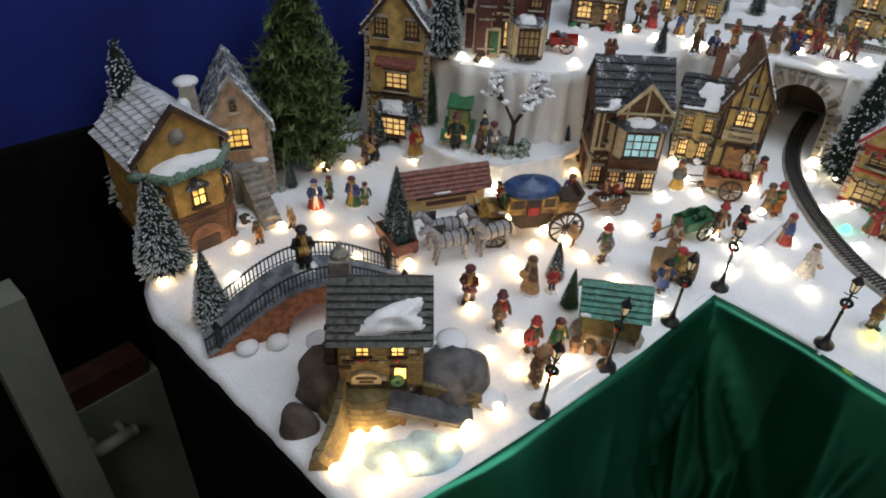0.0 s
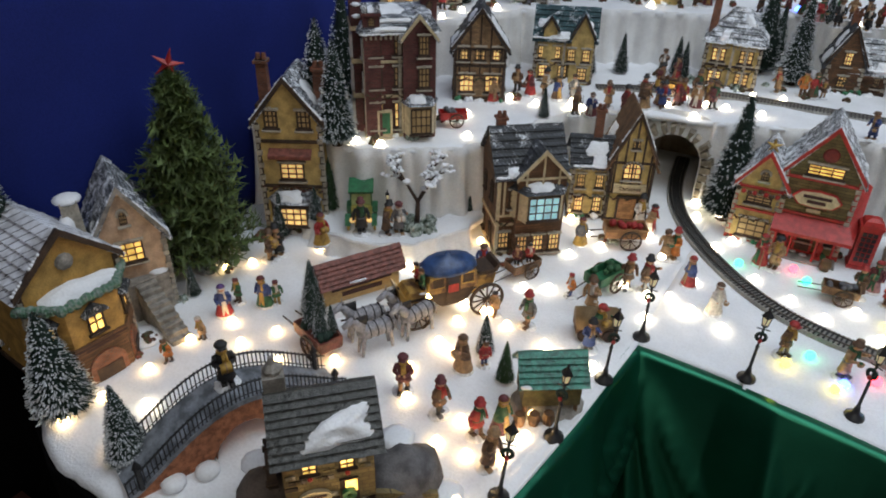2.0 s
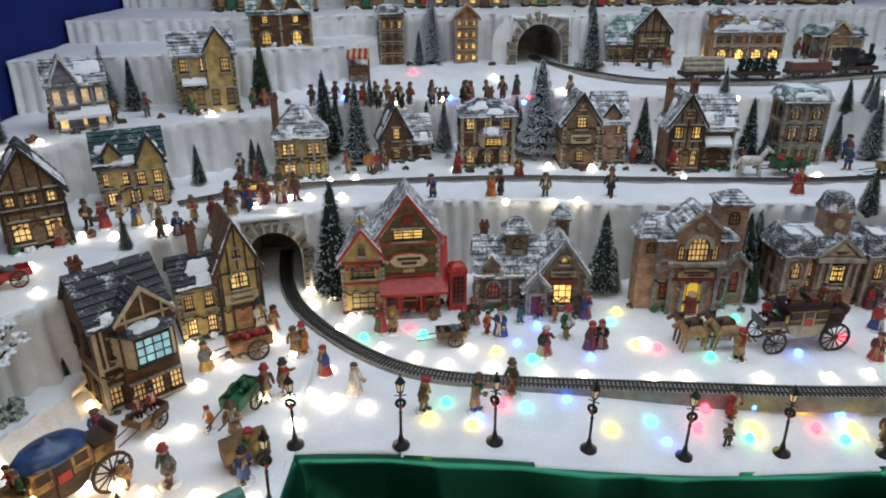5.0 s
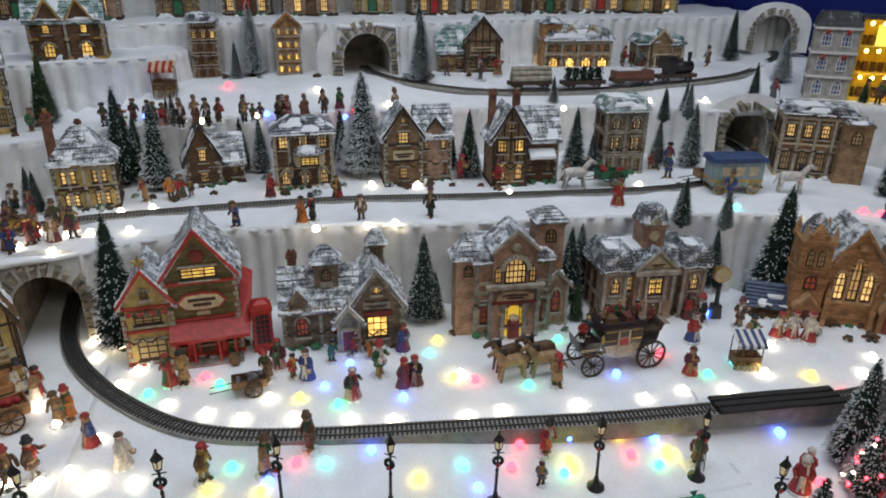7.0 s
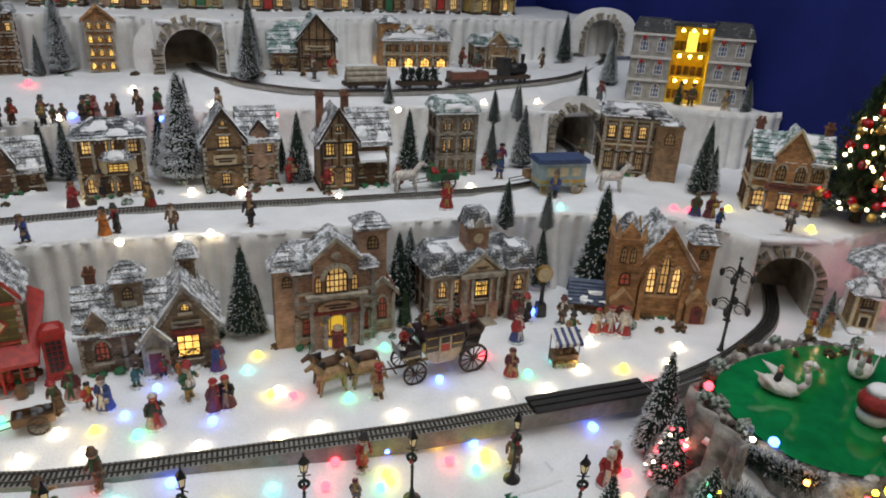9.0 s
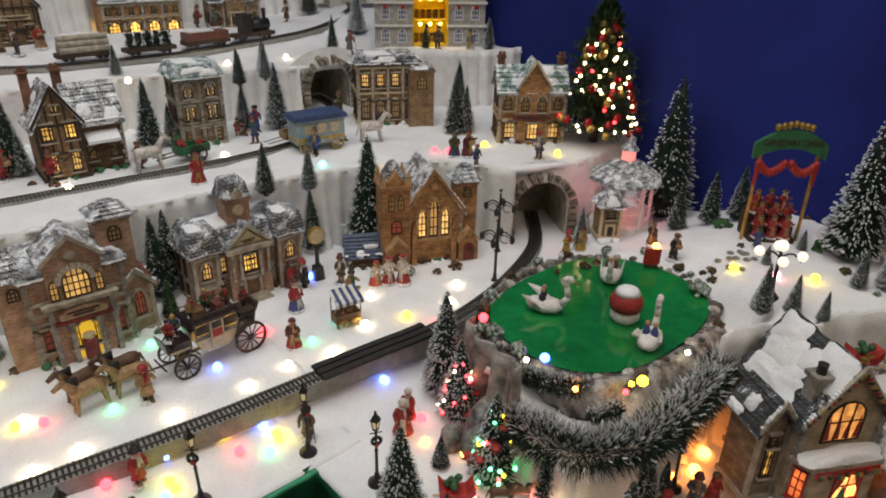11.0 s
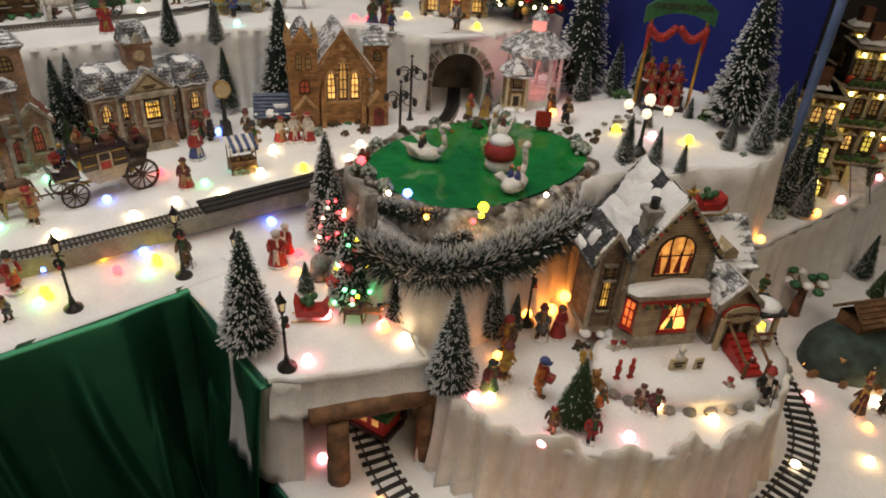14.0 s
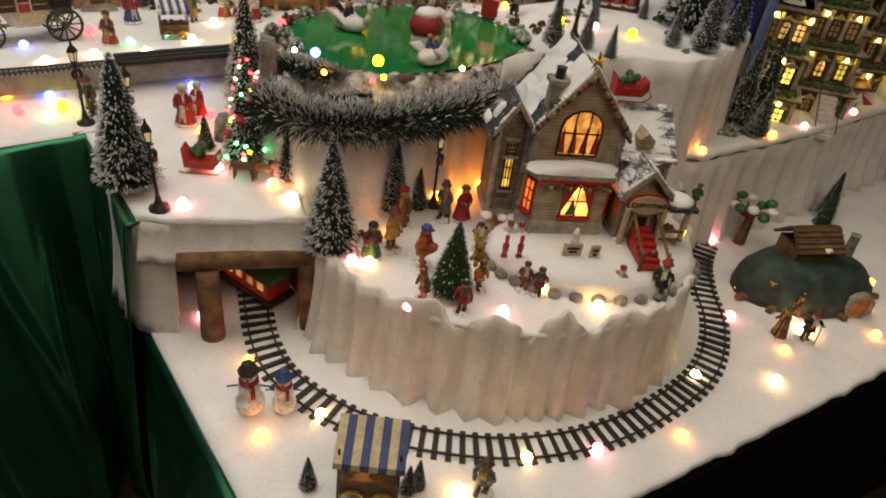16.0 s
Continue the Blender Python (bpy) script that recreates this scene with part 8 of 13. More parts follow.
bulb(0.254, 1.081, "white", z=third(0.254, 1.081))
bulb(0.122, 1.03, "white", z=third(0.122, 1.03))
bulb(0.695, 1.088, "white", z=third(0.695, 1.088))
bulb(1.074, 1.025, "white", z=third(1.074, 1.025))
bulb(1.361, 1.085, "white", z=third(1.361, 1.085))
bulb(1.533, 1.071, "white", z=third(1.533, 1.071))
bulb(0.505, 1.078, "red", z=third(0.505, 1.078))
bulb(0.742, 1.016, "red", z=third(0.742, 1.016))
bulb(0.18, 1.261, "red", z=third(0.18, 1.261))
bulb(-0.835, 0.626, "white", z=third(-0.835, 0.626))
bulb(-0.835, 0.739, "white", z=third(-0.835, 0.739))
bulb(-0.714, 0.514, "white", z=third(-0.714, 0.514))
bulb(-0.703, 0.6, "white", z=third(-0.703, 0.6))
bulb(-0.345, 0.938, "white", z=third(-0.345, 0.938))
bulb(-0.649, 0.673, "white", z=third(-0.649, 0.673))
bulb(0.278, 1.096, "blue", z=third(0.278, 1.096))
bulb(-0.016, 1.113, "blue", z=third(-0.016, 1.113))
bulb(0.478, 1.016, "blue", z=third(0.478, 1.016))

# ---- more figurines and shrubs on the tiers ----

def shrub(x, y, z, r, colour, label):
    g = Geo()
    for k in range(26):
        a, b = random.uniform(0, 6.28), random.uniform(0, 1.4)
        d = Vector((math.cos(a) * math.cos(b), math.sin(a) * math.cos(b), math.sin(b)))
        g.ball(tuple(d * r * random.uniform(0.5, 0.9)), r * random.uniform(0.2, 0.34), 6)
    ob = part("shrub", g, colour)
    ob.matrix_world = pose(x, y, z)
    return tagged(ob, label, "shrub", "small shrubs")


BERRY = mat("berry_shrub", (0.16, 0.04, 0.03), 0.7, 0.6, 120.0, 0.4, other=(0.03, 0.06, 0.02))
FROSTED = mat("frosted_shrub", (0.4, 0.45, 0.42), 0.8, 0.6, 120.0, 0.4, other=(0.05, 0.08, 0.05))

shrub(0.2, 0.961, Z_TWO, 0.015, BERRY, "dark shrub dotted with red berries")
shrub(0.268, 0.957, Z_TWO, 0.011, FROSTED, "small frosted green shrub in the snow")
shrub(0.316, 0.828, Z_TWO, 0.015, GARLAND, "dark green clipped shrub in the snow")
shrub(0.387, 0.815, Z_TWO, 0.013, FROSTED, "small frosted green shrub in the snow")
shrub(0.457, 0.866, Z_TWO, 0.009, FROSTED, "small frosted green shrub in the snow")
shrub(0.505, 0.927, Z_TWO, 0.014, FROSTED, "small frosted green shrub in the snow")
shrub(0.565, 0.846, Z_TWO, 0.012, FROSTED, "small frosted green shrub in the snow")
shrub(0.604, 0.83, Z_TWO, 0.014, BERRY, "dark shrub dotted with red berries")
shrub(0.66, 0.828, Z_TWO, 0.014, BERRY, "dark shrub dotted with red berries")
shrub(0.714, 0.818, Z_TWO, 0.010, BERRY, "dark shrub dotted with red berries")
shrub(0.782, 0.805, Z_TWO, 0.009, BERRY, "dark shrub dotted with red berries")
shrub(0.817, 0.776, Z_TWO, 0.013, BERRY, "dark shrub dotted with red berries")
shrub(1.004, 0.81, Z_TWO, 0.014, BERRY, "dark shrub dotted with red berries")
shrub(1.05, 0.811, Z_TWO, 0.011, FROSTED, "small frosted green shrub in the snow")
shrub(1.134, 0.824, Z_TWO, 0.012, GARLAND, "dark green clipped shrub in the snow")
shrub(1.208, 0.846, Z_TWO, 0.016, GARLAND, "dark green clipped shrub in the snow")
shrub(1.279, 0.859, Z_TWO, 0.012, BERRY, "dark shrub dotted with red berries")
shrub(1.263, 0.715, Z_TWO, 0.010, GARLAND, "dark green clipped shrub in the snow")
shrub(-0.022, 0.872, Z_TWO, 0.010, FROSTED, "small frosted green shrub in the snow")
shrub(0.018, 0.856, Z_TWO, 0.010, GARLAND, "dark green clipped shrub in the snow")
shrub(0.07, 0.834, Z_TWO, 0.013, GARLAND, "dark green clipped shrub in the snow")
shrub(0.154, 0.859, Z_TWO, 0.010, GARLAND, "dark green clipped shrub in the snow")
shrub(-0.26, 0.804, Z_TWO, 0.016, GARLAND, "dark green clipped shrub in the snow")
shrub(-0.18, 0.795, Z_TWO, 0.016, FROSTED, "small frosted green shrub in the snow")
shrub(-0.078, 0.798, Z_TWO, 0.015, FROSTED, "small frosted green shrub in the snow")
shrub(1.375, 0.671, Z_TWO, 0.011, GARLAND, "dark green clipped shrub in the snow")
shrub(1.452, 0.67, Z_TWO, 0.012, GARLAND, "dark green clipped shrub in the snow")
shrub(0.0, 0.532, ground(0.0, 0.532), 0.013, BERRY, "dark shrub dotted with red berries")
shrub(0.082, 0.477, ground(0.082, 0.477), 0.017, GARLAND, "dark green clipped shrub in the snow")
shrub(0.145, 0.464, ground(0.145, 0.464), 0.010, BERRY, "dark shrub dotted with red berries")
shrub(0.219, 0.462, ground(0.219, 0.462), 0.016, BERRY, "dark shrub dotted with red berries")
shrub(0.315, 0.464, ground(0.315, 0.464), 0.015, BERRY, "dark shrub dotted with red berries")
shrub(0.359, 0.451, ground(0.359, 0.451), 0.012, BERRY, "dark shrub dotted with red berries")
shrub(0.403, 0.447, ground(0.403, 0.447), 0.016, BERRY, "dark shrub dotted with red berries")
shrub(0.447, 0.442, ground(0.447, 0.442), 0.013, BERRY, "dark shrub dotted with red berries")
shrub(0.516, 0.451, ground(0.516, 0.451), 0.017, FROSTED, "small frosted green shrub in the snow")
shrub(0.627, 0.424, ground(0.627, 0.424), 0.010, BERRY, "dark shrub dotted with red berries")
shrub(0.695, 0.415, ground(0.695, 0.415), 0.015, GARLAND, "dark green clipped shrub in the snow")
shrub(0.784, 0.397, ground(0.784, 0.397), 0.012, BERRY, "dark shrub dotted with red berries")
shrub(0.856, 0.394, ground(0.856, 0.394), 0.010, FROSTED, "small frosted green shrub in the snow")
shrub(0.937, 0.438, ground(0.937, 0.438), 0.016, BERRY, "dark shrub dotted with red berries")
shrub(0.994, 0.422, ground(0.994, 0.422), 0.011, BERRY, "dark shrub dotted with red berries")
shrub(1.067, 0.412, ground(1.067, 0.412), 0.017, BERRY, "dark shrub dotted with red berries")
shrub(1.155, 0.405, ground(1.155, 0.405), 0.014, BERRY, "dark shrub dotted with red berries")
shrub(1.401, 0.25, ground(1.401, 0.25), 0.010, BERRY, "dark shrub dotted with red berries")
shrub(1.349, 0.284, ground(1.349, 0.284), 0.017, FROSTED, "small frosted green shrub in the snow")
shrub(1.446, 0.241, ground(1.446, 0.241), 0.016, BERRY, "dark shrub dotted with red berries")
shrub(-0.586, 0.073, Z_TWO, 0.013, GARLAND, "dark green clipped shrub in the snow")
shrub(-0.543, 0.134, Z_TWO, 0.015, FROSTED, "small frosted green shrub in the snow")
shrub(-0.544, 0.244, Z_TWO, 0.013, BERRY, "dark shrub dotted with red berries")
shrub(-0.54, 0.307, Z_TWO, 0.009, BERRY, "dark shrub dotted with red berries")
shrub(-0.514, 0.416, Z_TWO, 0.014, BERRY, "dark shrub dotted with red berries")
shrub(-0.498, 0.536, Z_TWO, 0.011, BERRY, "dark shrub dotted with red berries")
shrub(-0.459, 0.579, Z_TWO, 0.010, FROSTED, "small frosted green shrub in the snow")
shrub(-0.384, 0.565, Z_TWO, 0.012, GARLAND, "dark green clipped shrub in the snow")
shrub(-0.478, 0.454, Z_TWO, 0.014, BERRY, "dark shrub dotted with red berries")
shrub(0.359, 1.428, third(0.359, 1.428), 0.012, FROSTED, "small frosted green shrub in the snow")
shrub(0.422, 1.335, third(0.422, 1.335), 0.015, GARLAND, "dark green clipped shrub in the snow")
shrub(0.681, 1.28, third(0.681, 1.28), 0.016, FROSTED, "small frosted green shrub in the snow")
shrub(0.75, 1.286, third(0.75, 1.286), 0.016, GARLAND, "dark green clipped shrub in the snow")
shrub(0.873, 1.294, third(0.873, 1.294), 0.010, BERRY, "dark shrub dotted with red berries")
shrub(0.966, 1.31, third(0.966, 1.31), 0.013, BERRY, "dark shrub dotted with red berries")
shrub(1.113, 1.365, third(1.113, 1.365), 0.012, BERRY, "dark shrub dotted with red berries")
shrub(1.233, 1.43, third(1.233, 1.43), 0.013, BERRY, "dark shrub dotted with red berries")
shrub(1.356, 1.436, third(1.356, 1.436), 0.016, BERRY, "dark shrub dotted with red berries")
shrub(1.458, 1.395, third(1.458, 1.395), 0.012, FROSTED, "small frosted green shrub in the snow")
shrub(1.629, 1.407, third(1.629, 1.407), 0.014, BERRY, "dark shrub dotted with red berries")
shrub(-0.253, 1.059, third(-0.253, 1.059), 0.011, BERRY, "dark shrub dotted with red berries")
shrub(-0.171, 1.08, third(-0.171, 1.08), 0.012, BERRY, "dark shrub dotted with red berries")
shrub(0.166, 1.356, third(0.166, 1.356), 0.013, GARLAND, "dark green clipped shrub in the snow")
shrub(0.261, 1.341, third(0.261, 1.341), 0.011, FROSTED, "small frosted green shrub in the snow")
shrub(-0.835, 0.447, third(-0.835, 0.447), 0.015, BERRY, "dark shrub dotted with red berries")
shrub(-0.827, 0.486, third(-0.827, 0.486), 0.015, BERRY, "dark shrub dotted with red berries")
shrub(-0.784, 0.534, third(-0.784, 0.534), 0.016, GARLAND, "dark green clipped shrub in the snow")
shrub(-0.734, 0.604, third(-0.734, 0.604), 0.012, GARLAND, "dark green clipped shrub in the snow")
shrub(-0.676, 0.697, third(-0.676, 0.697), 0.016, BERRY, "dark shrub dotted with red berries")
shrub(-0.605, 0.781, third(-0.605, 0.781), 0.013, GARLAND, "dark green clipped shrub in the snow")
shrub(-0.544, 0.866, third(-0.544, 0.866), 0.013, GARLAND, "dark green clipped shrub in the snow")
shrub(-0.467, 0.922, third(-0.467, 0.922), 0.011, BERRY, "dark shrub dotted with red berries")
shrub(-0.378, 0.944, third(-0.378, 0.944), 0.010, BERRY, "dark shrub dotted with red berries")
shrub(-0.275, 0.97, third(-0.275, 0.97), 0.009, BERRY, "dark shrub dotted with red berries")
shrub(1.979, -0.256, park(1.979, -0.256), 0.008, BERRY, "dark shrub dotted with red berries")
shrub(2.035, -0.265, park(2.035, -0.265), 0.01, BERRY, "dark shrub dotted with red berries")
shrub(1.741, -0.233, park(1.741, -0.233), 0.008, BERRY, "dark shrub dotted with red berries")
shrub(1.653, -0.229, park(1.653, -0.229), 0.009, BERRY, "dark shrub dotted with red berries")
shrub(1.645, -0.216, park(1.645, -0.216), 0.007, GARLAND, "dark green clipped shrub in the snow")
shrub(1.784, -0.405, park(1.784, -0.405), 0.011, GARLAND, "dark green clipped shrub in the snow")
shrub(1.743, -0.471, park(1.743, -0.471), 0.007, FROSTED, "small frosted green shrub in the snow")
shrub(1.542, -0.052, park(1.542, -0.052), 0.009, GARLAND, "dark green clipped shrub in the snow")
shrub(1.514, -0.046, park(1.514, -0.046), 0.011, GARLAND, "dark green clipped shrub in the snow")
shrub(1.453, -0.026, park(1.453, -0.026), 0.008, BERRY, "dark shrub dotted with red berries")
shrub(1.204, -0.083, park(1.204, -0.083), 0.014, FROSTED, "small frosted green shrub in the snow")
shrub(1.335, 0.048, ground(1.335, 0.048), 0.017, FROSTED, "small frosted green shrub in the snow")
shrub(1.739, -0.241, ground(1.739, -0.241), 0.011, GARLAND, "dark green clipped shrub in the snow")
shrub(1.499, -0.327, park(1.499, -0.327), 0.01, GARLAND, "dark green clipped shrub in the snow")
shrub(1.631, -0.242, park(1.631, -0.242), 0.01, BERRY, "dark shrub dotted with red berries")
shrub(1.633, -0.199, park(1.633, -0.199), 0.009, FROSTED, "small frosted green shrub in the snow")
shrub(1.353, -0.479, Z_HILL, 0.012, GARLAND, "dark green clipped shrub in the snow")
shrub(1.359, -0.498, Z_HILL, 0.015, FROSTED, "small frosted green shrub in the snow")
shrub(1.415, -0.526, Z_HILL, 0.015, FROSTED, "small frosted green shrub in the snow")
shrub(1.463, -0.549, Z_HILL, 0.009, BERRY, "dark shrub dotted with red berries")
shrub(1.474, -0.563, Z_HILL, 0.013, BERRY, "dark shrub dotted with red berries")
shrub(1.518, -0.593, Z_HILL, 0.017, BERRY, "dark shrub dotted with red berries")
shrub(1.237, -0.423, Z_HILL, 0.011, BERRY, "dark shrub dotted with red berries")
shrub(1.185, -0.413, Z_HILL, 0.012, GARLAND, "dark green clipped shrub in the snow")
shrub(1.599, -0.616, Z_HILL, 0.017, FROSTED, "small frosted green shrub in the snow")
shrub(1.63, -0.613, Z_HILL, 0.013, BERRY, "dark shrub dotted with red berries")
shrub(-0.652, -0.45, ground(-0.652, -0.45), 0.009, BERRY, "dark shrub dotted with red berries")
shrub(-0.665, -0.419, ground(-0.665, -0.419), 0.016, GARLAND, "dark green clipped shrub in the snow")
shrub(-0.658, -0.498, ground(-0.658, -0.498), 0.014, BERRY, "dark shrub dotted with red berries")
shrub(-0.658, -0.467, ground(-0.658, -0.467), 0.013, BERRY, "dark shrub dotted with red berries")
shrub(-0.708, -0.317, ground(-0.708, -0.317), 0.011, FROSTED, "small frosted green shrub in the snow")
shrub(-0.711, -0.21, ground(-0.711, -0.21), 0.012, GARLAND, "dark green clipped shrub in the snow")
shrub(-0.155, 0.27, ground(-0.155, 0.27), 0.012, FROSTED, "small frosted green shrub in the snow")
shrub(-0.18, 0.274, ground(-0.18, 0.274), 0.012, BERRY, "dark shrub dotted with red berries")
shrub(-0.292, 0.084, ground(-0.292, 0.084), 0.016, BERRY, "dark shrub dotted with red berries")
shrub(-0.747, -0.091, ground(-0.747, -0.091), 0.017, BERRY, "dark shrub dotted with red berries")
shrub(-0.698, -0.01, ground(-0.698, -0.01), 0.013, GARLAND, "dark green clipped shrub in the snow")
figure(-0.258, 0.832, -5, "man", "brown", "black", 0.056, "brown", z=0.97, arm=0.8)
figure(-0.213, 0.795, -33, "woman", "maroon", "red", 0.054, "black", z=0.97)
figure(-0.142, 0.697, 39, "man", "brown", "grey", 0.056, "brown", z=0.97)
figure(-0.104, 0.674, 34, "woman", "tan", "red", 0.053, "black", z=0.97, arm=0.8)
figure(-0.231, 0.699, 81, "man", "maroon", "black", 0.057, "black", z=0.97)
figure(0.821, 0.789, -24, "man", "red", "black", 0.064, "maroon", z=0.97, arm=0.8)
figure(0.747, 0.867, 41, "man", "red", "red", 0.062, "red", z=0.97, arm=0.8)
figure(0.009, 0.834, -43, "man", "tan", "brown", 0.053, "brown", z=0.97)
figure(0.283, 0.814, 54, "woman", "red", "maroon", 0.056, "brown", z=0.97)
figure(0.923, 0.835, -8, "child", "brown", "tan", 0.044, "black", z=0.97, arm=0.8)
figure(0.987, 0.767, 2, "man", "brown", "brown", 0.060, "brown", z=0.97)
figure(1.093, 0.803, -77, "woman", "green", "red", 0.060, "black", z=0.97, arm=0.8)
figure(1.205, 0.873, 27, "man", "tan", "red", 0.065, "maroon", z=0.97)
figure(1.337, 0.614, -55, "man", "blue", "black", 0.061, "brown", z=0.97)
figure(-0.097, 1.033, -13, "man", "brown", "maroon", 0.055, "black", z=third(-0.097, 1.033))
figure(0.105, 1.087, -5, "man", "tan", "brown", 0.055, "brown", z=third(0.105, 1.087), arm=0.8)
figure(0.267, 1.054, -8, "child", "maroon", "brown", 0.041, "brown", z=third(0.267, 1.054))
figure(0.381, 1.06, -37, "man", "black", "brown", 0.054, "brown", z=third(0.381, 1.06), arm=0.8)
figure(0.472, 1.125, 37, "woman", "green", "maroon", 0.056, "black", z=third(0.472, 1.125))
figure(-0.401, 2.24, 71, "man", "tan", "brown", 0.059, "black", z=third(-0.401, 2.24))
figure(-0.268, 2.133, 10, "man", "brown", "brown", 0.054, "black", z=third(-0.268, 2.133), arm=0.8)
figure(-0.181, 2.038, 9, "woman", "tan", "maroon", 0.052, "black", z=third(-0.181, 2.038), arm=0.8)
figure(-0.086, 2.057, -30, "man", "brown", "black", 0.059, "brown", z=third(-0.086, 2.057))
figure(0.899, 1.259, -58, "man", "brown", "grey", 0.063, "maroon", z=third(0.899, 1.259), arm=0.8)
figure(0.959, 1.285, 1, "woman", "red", "tan", 0.059, "brown", z=third(0.959, 1.285), arm=0.8)
figure(1.42, 1.401, 29, "man", "brown", "black", 0.059, "brown", z=third(1.42, 1.401))
figure(1.465, 1.37, -36, "woman", "grey", "maroon", 0.062, "maroon", z=third(1.465, 1.37), arm=0.8)
figure(1.704, 1.357, -77, "man", "brown", "brown", 0.060, "black", z=third(1.704, 1.357), arm=0.8)
figure(-0.327, 0.43, 74, "man", "brown", "black", 0.055, "brown", z=0.97)
figure(-0.295, 0.441, 5, "woman", "blue", "maroon", 0.050, "brown", z=0.97, arm=0.8)
figure(-0.286, 0.517, 1, "man", "tan", "brown", 0.054, "brown", z=0.97)
figure(-0.247, 0.511, 59, "man", "maroon", "black", 0.053, "black", z=0.97)
figure(-0.216, 0.552, 58, "woman", "brown", "tan", 0.054, "brown", z=0.97)
figure(-0.184, 0.576, 19, "man", "blue", "brown", 0.056, "black", z=0.97)
figure(-0.161, 0.609, -23, "man", "maroon", "brown", 0.058, "brown", z=0.97)
figure(-0.126, 0.626, 55, "woman", "red", "black", 0.053, "brown", z=0.97)
figure(-0.107, 0.655, -25, "man", "brown", "black", 0.054, "brown", z=0.97, arm=0.8)
tree(-0.327, 1.014, Z_TWO, 0.11, "dark")
tree(-0.036, 1.029, Z_TWO, 0.163, "dark")
tree(1.108, 0.891, Z_TWO, 0.106, "sparse")
tree(1.306, 0.908, Z_TWO, 0.124, "frosty")
tree(0.469, 1.01, Z_TWO, 0.126, "frosty")
tree(0.746, 0.958, Z_TWO, 0.098, "dark")
tree(-0.039, 1.296, third(-0.039, 1.296), 0.075, "dark")
tree(0.197, 1.351, third(0.197, 1.351), 0.109, "frosty")
tree(0.54, 1.201, third(0.54, 1.201), 0.048, "sparse")
tree(0.707, 1.488, third(0.707, 1.488), 0.154, "frosty")
tree(0.97, 1.388, third(0.97, 1.388), 0.11, "dark")
tree(1.498, 1.563, third(1.498, 1.563), 0.123, "frosty")
tree(1.701, 1.087, third(1.701, 1.087), 0.112, "dark")
tree(1.852, 1.174, third(1.852, 1.174), 0.15, "white")

# ---- street lamps ----
lamp = street_lamp()
lamp.matrix_world = pose(-0.017, 0.013, ground(-0.017, 0.013))
for lx, ly, lean in ((-0.033, -0.115, 2), (-0.05, -0.259, 3), (-0.067, -0.385, 4), (0.146, 0.005, 1), (0.293, 0.02, 0), (0.443, 0.016, 1), (0.597, 0.009, 1), (0.76, 0.014, -1), (0.924, 0.002, 0), (0.966, -0.118, 0), (0.946, -0.29, -2)):
    copy_thing(lamp, pose(lx, ly, ground(lx, ly), 0, lean, random.uniform(-40, 40)))
copy_thing(lamp, pose(1.33, -0.385, Z_HILL, 0, 0, 20))
small = copy_thing(lamp, pose(-0.52, 0.02, 0.83, 0, 0, 0) @ Matrix.Scale(0.62, 4))


# ---- railways ----
def spline(points, step):
    """Evenly spaced places and headings along a smooth line through (x, y, z)."""
    fine = []
    pts = [Vector(p) for p in points]
    for i in range(len(pts) - 1):
        p0, p1, p2, p3 = pts[max(0, i - 1)], pts[i], pts[i + 1], pts[min(len(pts) - 1, i + 2)]
        for k in range(24):
            t = k / 24
            fine.append(0.5 * (2 * p1 + (p2 - p0) * t + (2 * p0 - 5 * p1 + 4 * p2 - p3) * t * t + (3 * p1 - p0 - 3 * p2 + p3) * t ** 3))
    fine.append(pts[-1])
    out, need = [fine[0]], step
    for a, b in zip(fine, fine[1:]):
        l = (b - a).length
        while need <= l:
            out.append(a + (b - a) * need / l)
            need += step
        need -= l
    return out


def sweep(geo, line, section):
    """A section of (sideways, up) drawn along a line."""
    n, k0 = len(section), len(geo.v)
    for i, p in enumerate(line):
        t = (line[min(i + 1, len(line) - 1)] - line[max(i - 1, 0)]).normalized()
        s = Vector((t.y, -t.x, 0)).normalized()
        geo.v += [tuple(p + s * a + Vector((0, 0, b))) for a, b in section]
    for i in range(len(line) - 1):
        for j in range(n):
            a, b = k0 + i * n, k0 + (i + 1) * n
            geo.f.append((a + j, a + (j + 1) % n, b + (j + 1) % n, b + j))


